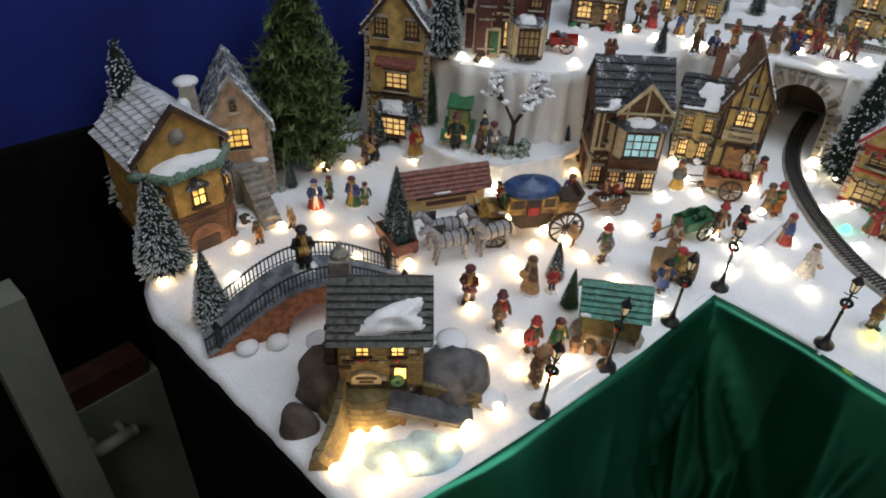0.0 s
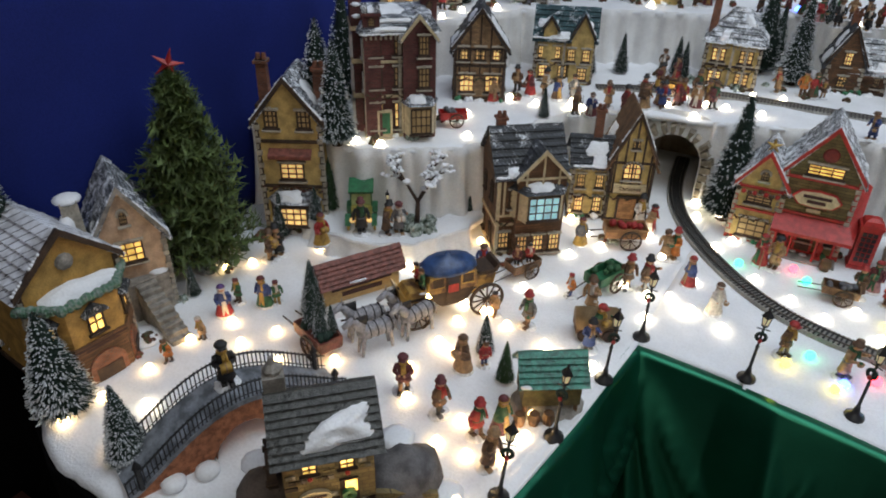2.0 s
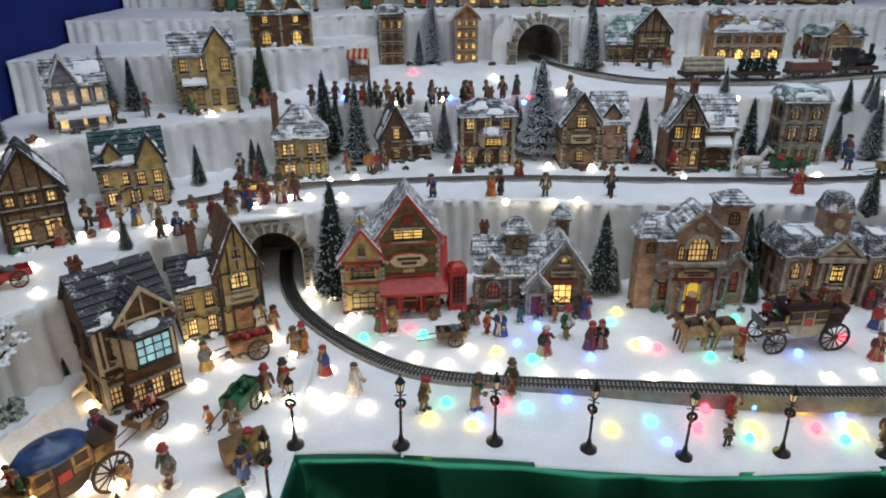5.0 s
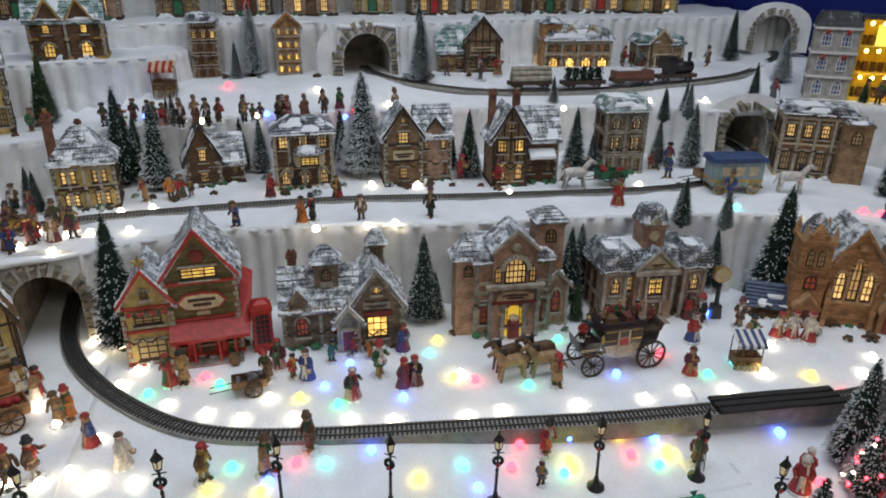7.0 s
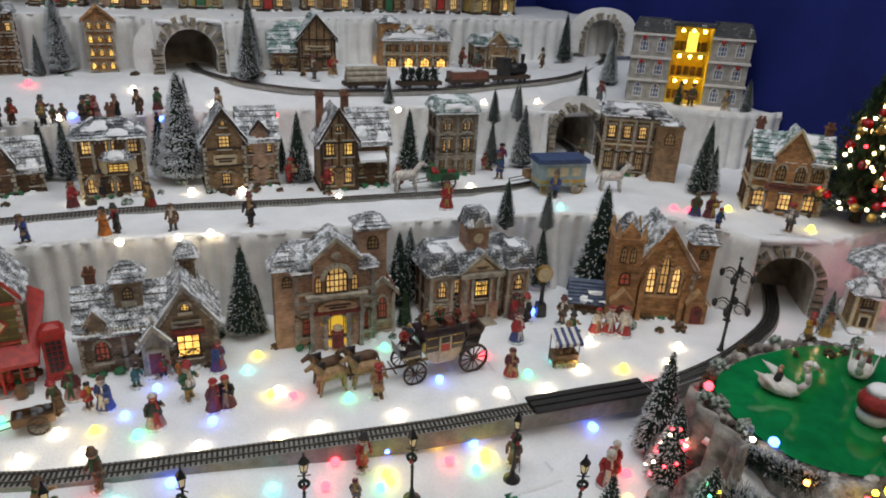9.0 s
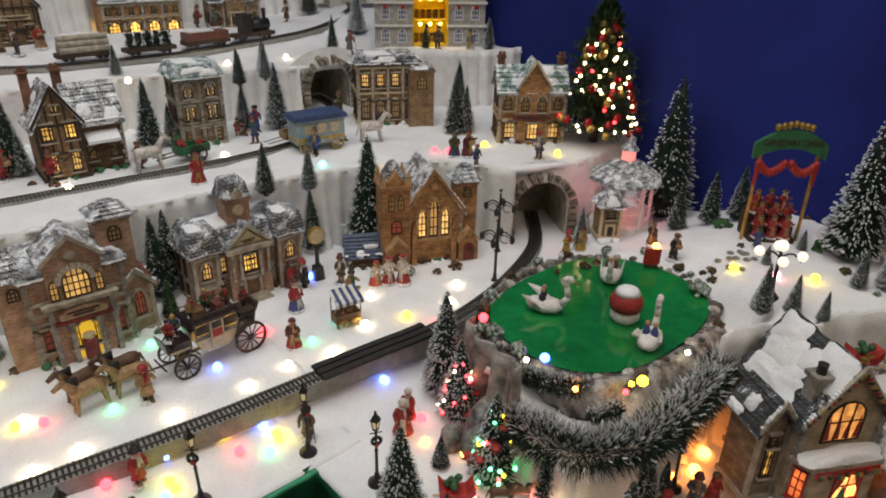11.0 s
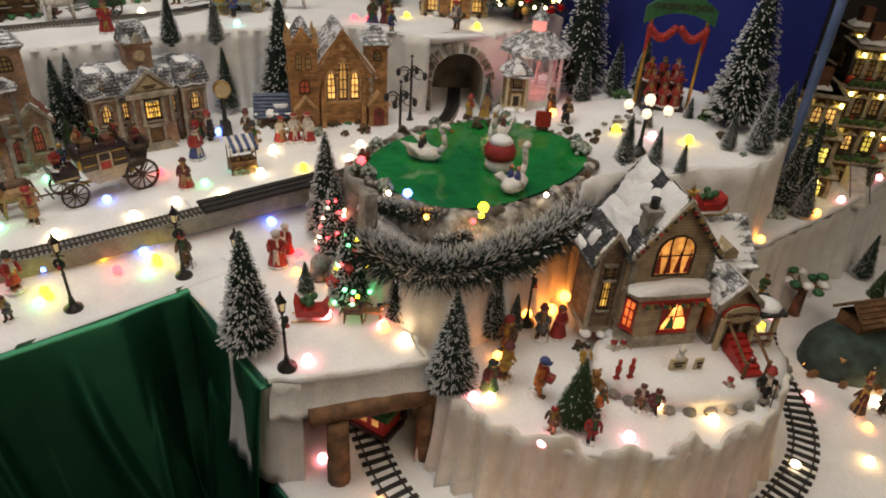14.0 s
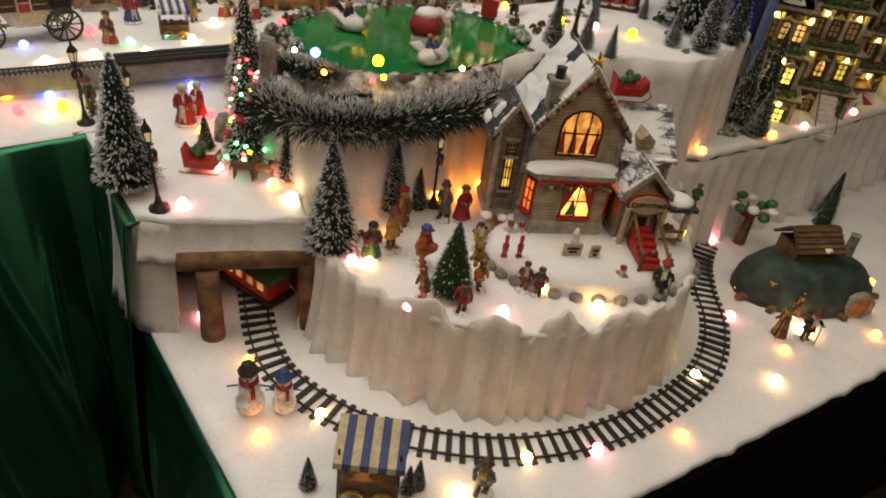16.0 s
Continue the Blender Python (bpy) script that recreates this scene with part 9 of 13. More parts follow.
def railway(name, label, points, gauge, tie_w, tie_l, tie_gap, h, bed=0.0, pieces=False):
    root = thing(name, label, "railway track", (0, 0, 0), kind="")
    line = spline(points, 0.006)
    for sx in (-1, 1):
        g = Geo()
        u = sx * gauge / 2
        sweep(g, line, [(u - h * 0.16, h * 0.4), (u + h * 0.16, h * 0.4), (u + h * 0.16, h), (u - h * 0.16, h)])
        part("rail", g, RAIL if not pieces else TRACK, root)
    if bed:
        g = Geo()
        sweep(g, line, [(-tie_l * 0.62, -bed), (tie_l * 0.62, -bed), (tie_l * 0.56, 0), (-tie_l * 0.56, 0)])
        part("bed", g, BED, root)
    spots = spline(points, tie_gap)
    one, joined = Geo().box(-tie_l / 2, tie_l / 2, -tie_w / 2, tie_w / 2, 0.0, h * 0.5, taper=tie_w * 0.08), Geo()
    me = one.mesh("sleeper", TRACK)
    for i, p in enumerate(spots[:-1]):
        t = spots[i + 1] - p
        m = Matrix.Translation(p) @ pose(0, 0, 0, 0, 0, math.degrees(math.atan2(t.y, t.x)) - 90)
        if pieces or 20 <= i < 320:
            part("sleeper", me, None, root).matrix_local = m
        else:
            joined.add(one.v, one.f, m)
    if joined.v:
        part("sleeper_row", joined, TRACK, root)["kind"] = "stuff"
    return root


TRAM = [(-0.15, 0.75), (-0.13, 0.62), (-0.1, 0.51), (-0.055, 0.42), (0.025, 0.315), (0.12, 0.228), (0.22, 0.18), (0.36, 0.154), (0.5, 0.138), (0.66, 0.12), (0.83, 0.101), (1.0, 0.091), (1.12, 0.084), (1.22, 0.078), (1.33, 0.085), (1.45, 0.112), (1.55, 0.148), (1.64, 0.19), (1.7, 0.235), (1.75, 0.285), (1.81, 0.35)]
railway("tram_track", "fine dark railway track on a grey raised bed", [(x, y, 0.797) for x, y in TRAM], 0.0165, 0.0035, 0.03, 0.0075, 0.004, 0.03)
rerail = thing("road_crossing", "flat dark planked crossing piece on the tram track", "railway track", (0, 0, 0))
for off in (-0.0165, 0.0, 0.0165):
    g = Geo()
    sweep(g, [p for p in spline([(x, y, 0.8045) for x, y in TRAM], 0.006) if 1.0 < p.x < 1.23], [(off - 0.0066, -0.004), (off + 0.0066, -0.004), (off + 0.006, 0.001), (off - 0.006, 0.001)])
    part("plate", g, TRACK, rerail)
railway("upper_track", "fine dark railway track along the second tier", [(-0.35, 0.62, 0.975), (-0.2, 0.7, 0.975), (-0.04, 0.74, 0.975), (0.4, 0.76, 0.975), (0.8, 0.72, 0.975), (1.24, 0.7, 0.975), (1.45, 0.78, 0.975), (1.6, 0.95, 0.975), (1.64, 1.1, 0.975)], 0.0165, 0.0035, 0.028, 0.0075, 0.004, 0.01)
railway("top_track", "fine dark railway track along the third tier", [(x, y, third(x, y) + 0.006) for x, y in ((0.58, 1.5), (0.6, 1.35), (0.7, 1.24), (0.9, 1.19), (1.2, 1.18), (1.5, 1.2), (1.75, 1.24), (1.95, 1.35), (2.05, 1.5))], 0.0165, 0.0035, 0.028, 0.0075, 0.004, 0.01)
LOOP = [(1.1, -0.17), (1.085, -0.24), (1.055, -0.33), (1.03, -0.42), (1.03, -0.5), (1.07, -0.6), (1.14, -0.68), (1.23, -0.745), (1.34, -0.785), (1.46, -0.795), (1.58, -0.78), (1.68, -0.725), (1.75, -0.65), (1.82, -0.59), (1.9, -0.55)]
railway("toy_track", "black plastic toy railway loop on the snow", [(x, y, Z_LOW + 0.001) for x, y in LOOP], 0.032, 0.008, 0.05, 0.0175, 0.006, 0.0, True)


# ---- tunnels ----
ROUGH = mat("tan_rough_stone", (0.3, 0.26, 0.2), 0.9, 0.5, 45.0, 0.7)


def tunnel(at, yaw, radius, height, deep, label):
    """An arched mouth of single rough stones with a lined bore behind it."""
    root = thing("tunnel_mouth", label, "tunnel", at, yaw, group="tunnels")
    line, n = [], 11
    line.append((radius, 0.0))
    for k in range(n + 1):
        a = math.pi * k / n
        line.append((radius * math.cos(a), height - radius + radius * math.sin(a)))
    line.append((-radius, 0.0))
    bore = Geo()
    for y in (0.002, deep):
        bore.v += [(x, y, z) for x, z in line]
    m = len(line)
    for i in range(m - 1):
        bore.f.append((i, m + i, m + i + 1, i + 1))
    bore.add([(x, deep, z) for x, z in line], [tuple(range(m))])
    part("bore", bore, TUNNEL, root, smooth=True)
    face = Geo()
    out = [(x * 2.1, z) if z < 0.001 else (x * 2.1, height * 0.0 + z * 1.35) for x, z in line]
    for i in range(m - 1):
        (ax, az), (bx, bz) = line[i], line[i + 1]
        (cx, cz), (dx, dz) = out[i], out[i + 1]
        face.add([(ax, 0.0, az), (cx, 0.012, cz), (dx, 0.012, dz), (bx, 0.0, bz)], [(0, 1, 2, 3)])
    part("face", face, FLEECE, root, smooth=True)
    rnd = random.Random(int(radius * 1e4))
    for k in range(12):
        a = math.pi * (k + 0.5) / 12 + rnd.uniform(-0.05, 0.05)
        r0, r1 = radius * rnd.uniform(1.04, 1.12), radius * rnd.uniform(1.36, 1.56)
        da = math.pi / 12 * rnd.uniform(0.26, 0.4)
        vs = []
        for y, shrink in ((-0.01 - rnd.uniform(0, 0.005), 0.8), (0.008, 1.0)):
            for r, b in ((r0, -da * 0.8), (r1, -da), (r1 * 0.98, da), (r0, da * 0.8)):
                vs.append(((r0 + (r - r0) * shrink) * math.cos(a + b * shrink), y, height - radius + (r0 + (r - r0) * shrink) * math.sin(a + b * shrink)))
        part("stone", Geo().add(vs, [(0, 1, 2, 3), (7, 6, 5, 4), (0, 4, 5, 1), (1, 5, 6, 2), (2, 6, 7, 3), (3, 7, 4, 0)]), ROUGH, root)
    for sx in (-1, 1):
        for k in range(5):
            z0, hh = (height - radius) * k / 5, (height - radius) / 5
            x0, x1 = sorted((sx * radius * 1.04, sx * radius * rnd.uniform(1.3, 1.5)))
            part("stone", Geo().box(x0, x1, -0.01 - rnd.uniform(0, 0.004), 0.008, z0 + hh * 0.1, z0 + hh * rnd.uniform(0.75, 0.92), taper=0.0015), ROUGH, root)
    return root


tunnel((-0.135, 0.545, 0.786), 6, 0.058, 0.145, 0.25, "round stone tunnel mouth for the tram track")
tunnel((1.595, 0.945, 0.968), -6, 0.062, 0.13, 0.2, "stone tunnel mouth on the second tier")
tunnel((0.575, 1.36, 1.15), 2, 0.07, 0.125, 0.2, "dark stone tunnel mouth on the third tier")
tunnel((1.715, 0.235, 0.783), -32, 0.062, 0.145, 0.16, "pale stone tunnel mouth lit from inside")
tunnel((1.98, 1.42, 1.19), -30, 0.055, 0.12, 0.12, "stone tunnel mouth at the end of the third tier")


# ---- carts, coaches and animals on legs ----
def wheel(parent, x, y, z, r, material=WOOD_DARK, spokes=8):
    rim = part("wheel", Geo().ring((0, 0, 0), r, r * 0.14, 0.0014, 18), material, parent)
    rim.matrix_local = pose(x, y, z)
    g = Geo()
    for k in range(spokes):
        a = 2 * math.pi * k / spokes
        g.rod((0, 0, 0), (r * 0.9 * math.cos(a), 0, r * 0.9 * math.sin(a)), r * 0.045, 5)
    g.ball((0, 0, 0), r * 0.14, 6)
    part("spokes", g, material, rim)


def horse(x, y, z, yaw, color, size=1.0, striped=False):
    """A figurine of a horse, one plain mesh."""
    g = Geo()
    s = size
    g.lathe([(0.0085 * s, 0.0), (0.0115 * s, 0.01 * s), (0.0105 * s, 0.028 * s), (0.0115 * s, 0.04 * s), (0.006 * s, 0.05 * s)], 9, pose(0, 0.024 * s, 0.036 * s, 90, 0, 0))
    if striped:
        g.use(1)
        for k in range(4):
            g.lathe([(0.0119 * s, 0), (0.0119 * s, 0.0014 * s)], 9, pose(0, (0.022 - 0.011 * k) * s, 0.036 * s, 90, 0, 0))
        g.use(0)
    g.rod((0, -0.018 * s, 0.04 * s), (0, -0.033 * s, 0.06 * s), 0.0075 * s, 8, 0.005 * s)
    g.rod((0, -0.031 * s, 0.061 * s), (0, -0.047 * s, 0.053 * s), 0.0052 * s, 8, 0.0032 * s)
    for sx in (-1, 1):
        g.rod((sx * 0.003 * s, -0.031 * s, 0.064 * s), (sx * 0.004 * s, -0.03 * s, 0.07 * s), 0.0016 * s, 5, 0.0004)
        g.rod((sx * 0.006 * s, -0.019 * s, 0.032 * s), (sx * 0.006 * s, -0.023 * s, 0.0), 0.0034 * s, 6, 0.002 * s)
        g.rod((sx * 0.006 * s, 0.018 * s, 0.034 * s), (sx * 0.006 * s, 0.022 * s, 0.0), 0.0042 * s, 6, 0.002 * s)
    g.rod((0, 0.026 * s, 0.04 * s), (0, 0.034 * s, 0.018 * s), 0.003 * s, 6, 0.001 * s)
    g.use(1).box(-0.001 * s, 0.001 * s, -0.031 * s, -0.012 * s, 0.046 * s, 0.062 * s)
    ob = new("horse_figurine", g.mesh("horse_figurine", [dye(color), dye("black")], True))
    ob.matrix_world = pose(x, y, z, 0, 0, yaw)
    return tagged(ob, color + " toy horse in harness standing in the snow", "horse figurine", "toy horses")


def coach(at, yaw, body, roof, label, size=1.0, lower=CREAM, dome=False):
    """A horse-drawn coach, length along x; the driver's end at -x."""
    root = thing("coach", label, "coach", at, yaw, size, "horse-drawn vehicles")
    belly = [(-0.02, 0.026), (-0.012, 0.021), (0.012, 0.021), (0.02, 0.026), (0.027, 0.04)]
    part("belly", Geo().prism(belly + [(-0.027, 0.04)], -0.0165, 0.0165), lower, root)
    c = part("cab", Geo().prism([(-0.027, 0.0402), (0.027, 0.0402), (0.029, 0.05), (0.0275, 0.0625), (-0.0275, 0.0625), (-0.029, 0.05)], -0.0172, 0.0172), body, root)
    if dome:
        part("roof", Geo().lathe([(0.037, 0.0625), (0.036, 0.066), (0.03, 0.0715), (0.018, 0.0755), (0.004, 0.0775), (0.003, 0.081)], 14, Matrix.Diagonal((0.95, 0.62, 1, 1))), roof, root, smooth=True)
    else:
        part("roof", Geo().prism([(-0.032, 0.0625), (0.032, 0.0625), (0.03, 0.066), (-0.03, 0.066)], -0.0195, 0.0195), roof, root)
        r = Geo()
        for sy in (-1, 1):
            r.rod((-0.028, sy * 0.0175, 0.0725), (0.028, sy * 0.0175, 0.0725), 0.0007, 5)
            for k in range(5):
                r.rod((-0.028 + 0.014 * k, sy * 0.0175, 0.066), (-0.028 + 0.014 * k, sy * 0.0175, 0.0725), 0.0006, 4)
        part("roof_rail", r, IRON, root)
        part("trunk", Geo().box(-0.022, -0.006, -0.01, 0.008, 0.066, 0.075, taper=0.001), WOOD, root)
        part("trunk", Geo().box(0.006, 0.02, -0.008, 0.01, 0.066, 0.0735, taper=0.001), REDROOF, root)
    for sy in (-1, 1):
        d = part("door", Geo().box(-0.0085, 0.0085, sy * 0.0176 - 0.0008, sy * 0.0176 + 0.0008, 0.0245, 0.0615), lower, root, "pale coach door with a red panel")
        part("door_panel", Geo().box(-0.0062, 0.0062, sy * 0.0185 - 0.0005, sy * 0.0185 + 0.0005, 0.0395, 0.0495), RED, d)
        part("door_window", Geo().box(-0.0062, 0.0062, sy * 0.0185 - 0.0005, sy * 0.0185 + 0.0005, 0.0515, 0.06), BLACKPAINT, d)
        for sx in (-1, 1):
            part("window", Geo().box(sx * 0.018 - 0.0062, sx * 0.018 + 0.0062, sy * 0.0174 - 0.0008, sy * 0.0174 + 0.0008, 0.0485, 0.06), WOOD_DARK, c)
            part("window_frame", Geo().box(sx * 0.018 - 0.0075, sx * 0.018 + 0.0075, sy * 0.0174 - 0.0006, sy * 0.0174 + 0.0006, 0.0595, 0.0612).box(sx * 0.018 - 0.0075, sx * 0.018 + 0.0075, sy * 0.0174 - 0.0006, sy * 0.0174 + 0.0006, 0.0468, 0.0485), GOLD, c)
        part("lamp", Geo().lathe([(0.0018, -0.004), (0.0024, 0.0), (0.0024, 0.005), (0.0008, 0.008)], 6, Matrix.Translation((-0.0305, sy * 0.0185, 0.05))), GOLD, root)
    part("driver_seat", Geo().prism([(-0.06, 0.036), (-0.036, 0.03), (-0.031, 0.034), (-0.031, 0.046), (-0.05, 0.046), (-0.054, 0.04), (-0.063, 0.052)], -0.0145, 0.0145), body, root)
    part("seat_trim", Geo().box(-0.058, -0.033, -0.0152, 0.0152, 0.0345, 0.0375), lower, root)
    part("boot", Geo().prism([(0.031, 0.03), (0.05, 0.033), (0.054, 0.05), (0.031, 0.05)], -0.0145, 0.0145), body, root)
    part("boot_seat", Geo().prism([(0.033, 0.0505), (0.056, 0.0505), (0.06, 0.061), (0.0565, 0.061), (0.053, 0.0545), (0.033, 0.0545)], -0.0135, 0.0135), WOOD_DARK, root)
    part("perch", Geo().rod((-0.046, 0, 0.0195), (0.04, 0, 0.0215), 0.0022, 6), GOLD, root)
    for sx, zr in ((-0.043, 0.0165), (0.04, 0.0215)):
        part("axle", Geo().rod((sx, -0.021, zr), (sx, 0.021, zr), 0.0014, 6), IRON, root)
        for sy in (-1, 1):
            sp, prev = Geo(), None
            for k in range(7):
                u = k / 6
                q = Vector((sx + (0.02 if sx < 0 else -0.02) * (1 - u), sy * 0.0135, zr + 0.004 + 0.01 * math.sin(math.pi * u * 0.9)))
                if prev:
                    sp.rod(prev, q, 0.0009, 5)
                prev = q
            part("spring", sp, IRON, root)
            wheel(root, sx, sy * 0.022, zr, zr, WOOD_DARK, 10 if sx < 0 else 12)
    part("pole", Geo().rod((-0.05, 0, 0.016), (-0.125, 0, 0.02), 0.0012, 5), WOOD_DARK, root)
    part("swingletree", Geo().rod((-0.066, -0.016, 0.018), (-0.066, 0.016, 0.018), 0.0011, 5), WOOD_DARK, root)
    return root


def seated(x, y, z, yaw, coat, hat):
    return figure(x, y, yaw, "child", coat, "black", 0.04, hat, z)


BLACKPAINT = mat("black_lacquer", (0.03, 0.018, 0.02), 0.3, 0.3, 90.0, 0.05)
coach((0.9, 0.262, 0.789), 3, BLACKPAINT, BLACKPAINT, "black and cream mail coach with passengers on the roof", 1.4)
for k, (dx, coat, hat) in enumerate(((-0.07, "red", "black"), (-0.058, "blue", "gold"), (-0.03, "tan", "brown"), (0.0, "green", "gold"), (0.03, "brown", "black"), (0.066, "maroon", "brown"))):
    seated(0.9 + dx, 0.26 + 0.008 * (k % 2), 0.789 + (0.062 if dx < -0.05 else 0.072 if dx > 0.05 else 0.09), 20 * (k % 3) - 20, coat, hat)
for k in range(4):
    horse(0.76 - 0.062 * (k // 2), 0.252 + 0.034 * (k % 2), 0.79, -90 + 4 * k, "brown" if k % 2 else "tan", 1.05)
coach((-0.318, -0.096, 0.789), 54, mat("yellow_lacquer", (0.42, 0.25, 0.06), 0.4, 0.4, 90.0, 0.05, other=(0.12, 0.06, 0.03)), mat("blue_lacquer", (0.04, 0.08, 0.2), 0.35, 0.4, 90.0, 0.1), "dark yellow coach with domed blue roof and driver", 1.45, WOOD_DARK, True)
seated(-0.352, -0.132, 0.852, -36, "red", "black")
seated(-0.336, -0.144, 0.852, -36, "green", "brown")
for k in range(4):
    horse(-0.392 + 0.034 * (k % 2) + 0.032 * (k // 2), -0.222 - 0.018 * (k % 2) + 0.068 * (k // 2), 0.79, -30 + 4 * k, "ash", 1.15, True)


def cart(at, yaw, material, label, size=1.0, load=None, name="cart"):
    root = thing(name, label, "cart", at, yaw, size, "horse-drawn vehicles")
    g = Geo()
    g.box(-0.03, 0.03, -0.015, 0.015, 0.018, 0.021)
    for sy in (-1, 1):
        g.box(-0.03, 0.03, sy * 0.015 - 0.001, sy * 0.015 + 0.001, 0.021, 0.034)
    for sx in (-1, 1):
        g.box(sx * 0.03 - 0.001, sx * 0.03 + 0.001, -0.015, 0.015, 0.021, 0.034)
    part("box", g, material, root)
    for sy in (-1, 1):
        wheel(root, 0.006, sy * 0.019, 0.0165, 0.0165)
        part("shaft", Geo().rod((-0.03, sy * 0.01, 0.02), (-0.07, sy * 0.009, 0.016), 0.0011, 5), WOOD_DARK, root)
    if load:
        lg = Geo()
        for k in range(9):
            lg.ball((random.uniform(-0.022, 0.022), random.uniform(-0.01, 0.01), random.uniform(0.03, 0.037)), random.uniform(0.004, 0.007), 7)
        part("load", lg, load, root)
    return root


cart((0.24, 0.3, 0.79), 5, WOOD, "wooden hand cart with spoked wheels", 0.95, dye("grey"))
cart((-0.43, -0.29, 0.79), -17, REDROOF, "brown wagon loaded with small fir trees", 1.25, NEEDLE)
for dx, dy, hh in ((-0.014, 0.006, 0.09), (0.012, -0.006, 0.07), (0.02, 0.01, 0.055)):
    tree(-0.43 + dx, -0.29 + dy, 0.828, hh, "dark", 0.95)
cart((-0.118, 0.112, 0.79), 70, GREEN, "green market wagon with bundles", 1.2, dye("green"))
cart((-0.14, 0.277, 0.79), 30, ORANGE, "orange fruit barrow with a snowy canopy", 1.3, dye("red"))
cart((1.345, 0.72, 0.97), 0, dye("tan"), "wooden cart loaded with parcels", 1.1, dye("maroon"))
horse(1.0, 0.745, 0.97, 92, "white", 1.15)
cart((1.1, 0.755, 0.97), 0, GREEN, "green cart with red parcels behind a white horse", 1.2, dye("red"))
horse(1.5, 0.62, 0.97, 75, "white", 1.15)
cart((-0.51, 0.235, 0.97), 40, RED, "red wheeled chestnut roaster stand", 0.9, dye("grey"))
cart((-0.2, 0.68, 0.97), 10, GOLD, "yellow cart on the second tier", 1.0, dye("brown"))


def wagon(at, yaw, size=1.0):
    root = thing("circus_wagon", "pale blue roofed horse-drawn milk wagon", "wagon", at, yaw, size, "horse-drawn vehicles")
    part("body", Geo().box(-0.045, 0.045, -0.02, 0.02, 0.016, 0.058), mat("pale_blue_paint", (0.3, 0.38, 0.4), 0.5, 0.2, 90.0, 0.1), root)
    part("roof", Geo().prism([(-0.05, 0.058), (0.05, 0.058), (0.047, 0.066), (-0.047, 0.066)], -0.025, 0.025), mat("blue_lacquer", (0.04, 0.08, 0.25)), root)
    for k in range(3):
        part("window", Geo().box(-0.03 + 0.024 * k, -0.014 + 0.024 * k, -0.0212, -0.0195, 0.034, 0.05), CREAM, root)
    for sx in (-0.03, 0.03):
        for sy in (-1, 1):
            wheel(root, sx, sy * 0.021, 0.012, 0.012, GOLD)
    part("stripe", Geo().box(-0.0455, 0.0455, -0.0206, 0.0206, 0.022, 0.027), GOLD, root)


wagon((1.37, 0.66, 0.97), -8, 1.35)


def market_stall(at, yaw, cloth, label, size=1.0):
    root = thing("market_stall", label, "market stall", at, yaw, size)
    part("counter", Geo().box(-0.025, 0.025, -0.014, 0.014, 0.014, 0.032), WOOD, root)
    for sx in (-1, 1):
        for sy in (-1, 1):
            part("post", Geo().rod((sx * 0.024, sy * 0.013, 0.0), (sx * 0.024, sy * 0.013, 0.068), 0.0011, 5), WOOD_DARK, root)
    for k in range(8):
        x0 = -0.028 + 0.007 * k
        part("canopy_stripe", Geo().add([(x0, -0.02, 0.06), (x0 + 0.007, -0.02, 0.06), (x0 + 0.007, 0.018, 0.074), (x0, 0.018, 0.074), (x0, -0.02, 0.053), (x0 + 0.007, -0.02, 0.053)], [(0, 1, 2, 3), (4, 5, 1, 0)]), cloth[k % 2], root)
    for sx in (-1, 1):
        wheel(root, sx * 0.012, -0.016, 0.011, 0.011, GOLD)
    g = Geo()
    for k in range(8):
        g.ball((-0.02 + 0.0055 * k, random.uniform(-0.008, 0.006), 0.035), 0.0035, 6)
    part("goods", g, dye("tan"), root)


NAVY = mat("navy_stripe", (0.05, 0.08, 0.2), 0.7, 0.2, 90.0, 0.1)
market_stall((1.135, 0.205, 0.785), -10, (WHITE, NAVY), "wheeled stall with a blue and white striped canopy")
market_stall((1.035, -0.7, Z_LOW), -38, (CREAM, NAVY), "glowing stall with a snowy blue and white striped canopy", 1.4)
bulb(1.03, -0.705, "warm", z=Z_LOW + 0.05, size=0.6)
bulb(1.045, -0.695, "yellow", z=Z_LOW + 0.05, size=0.6)
market_stall((0.02, 1.22, third(0.02, 1.22)), 0, (RED, CREAM), "small red carousel stall on the third tier", 1.2)


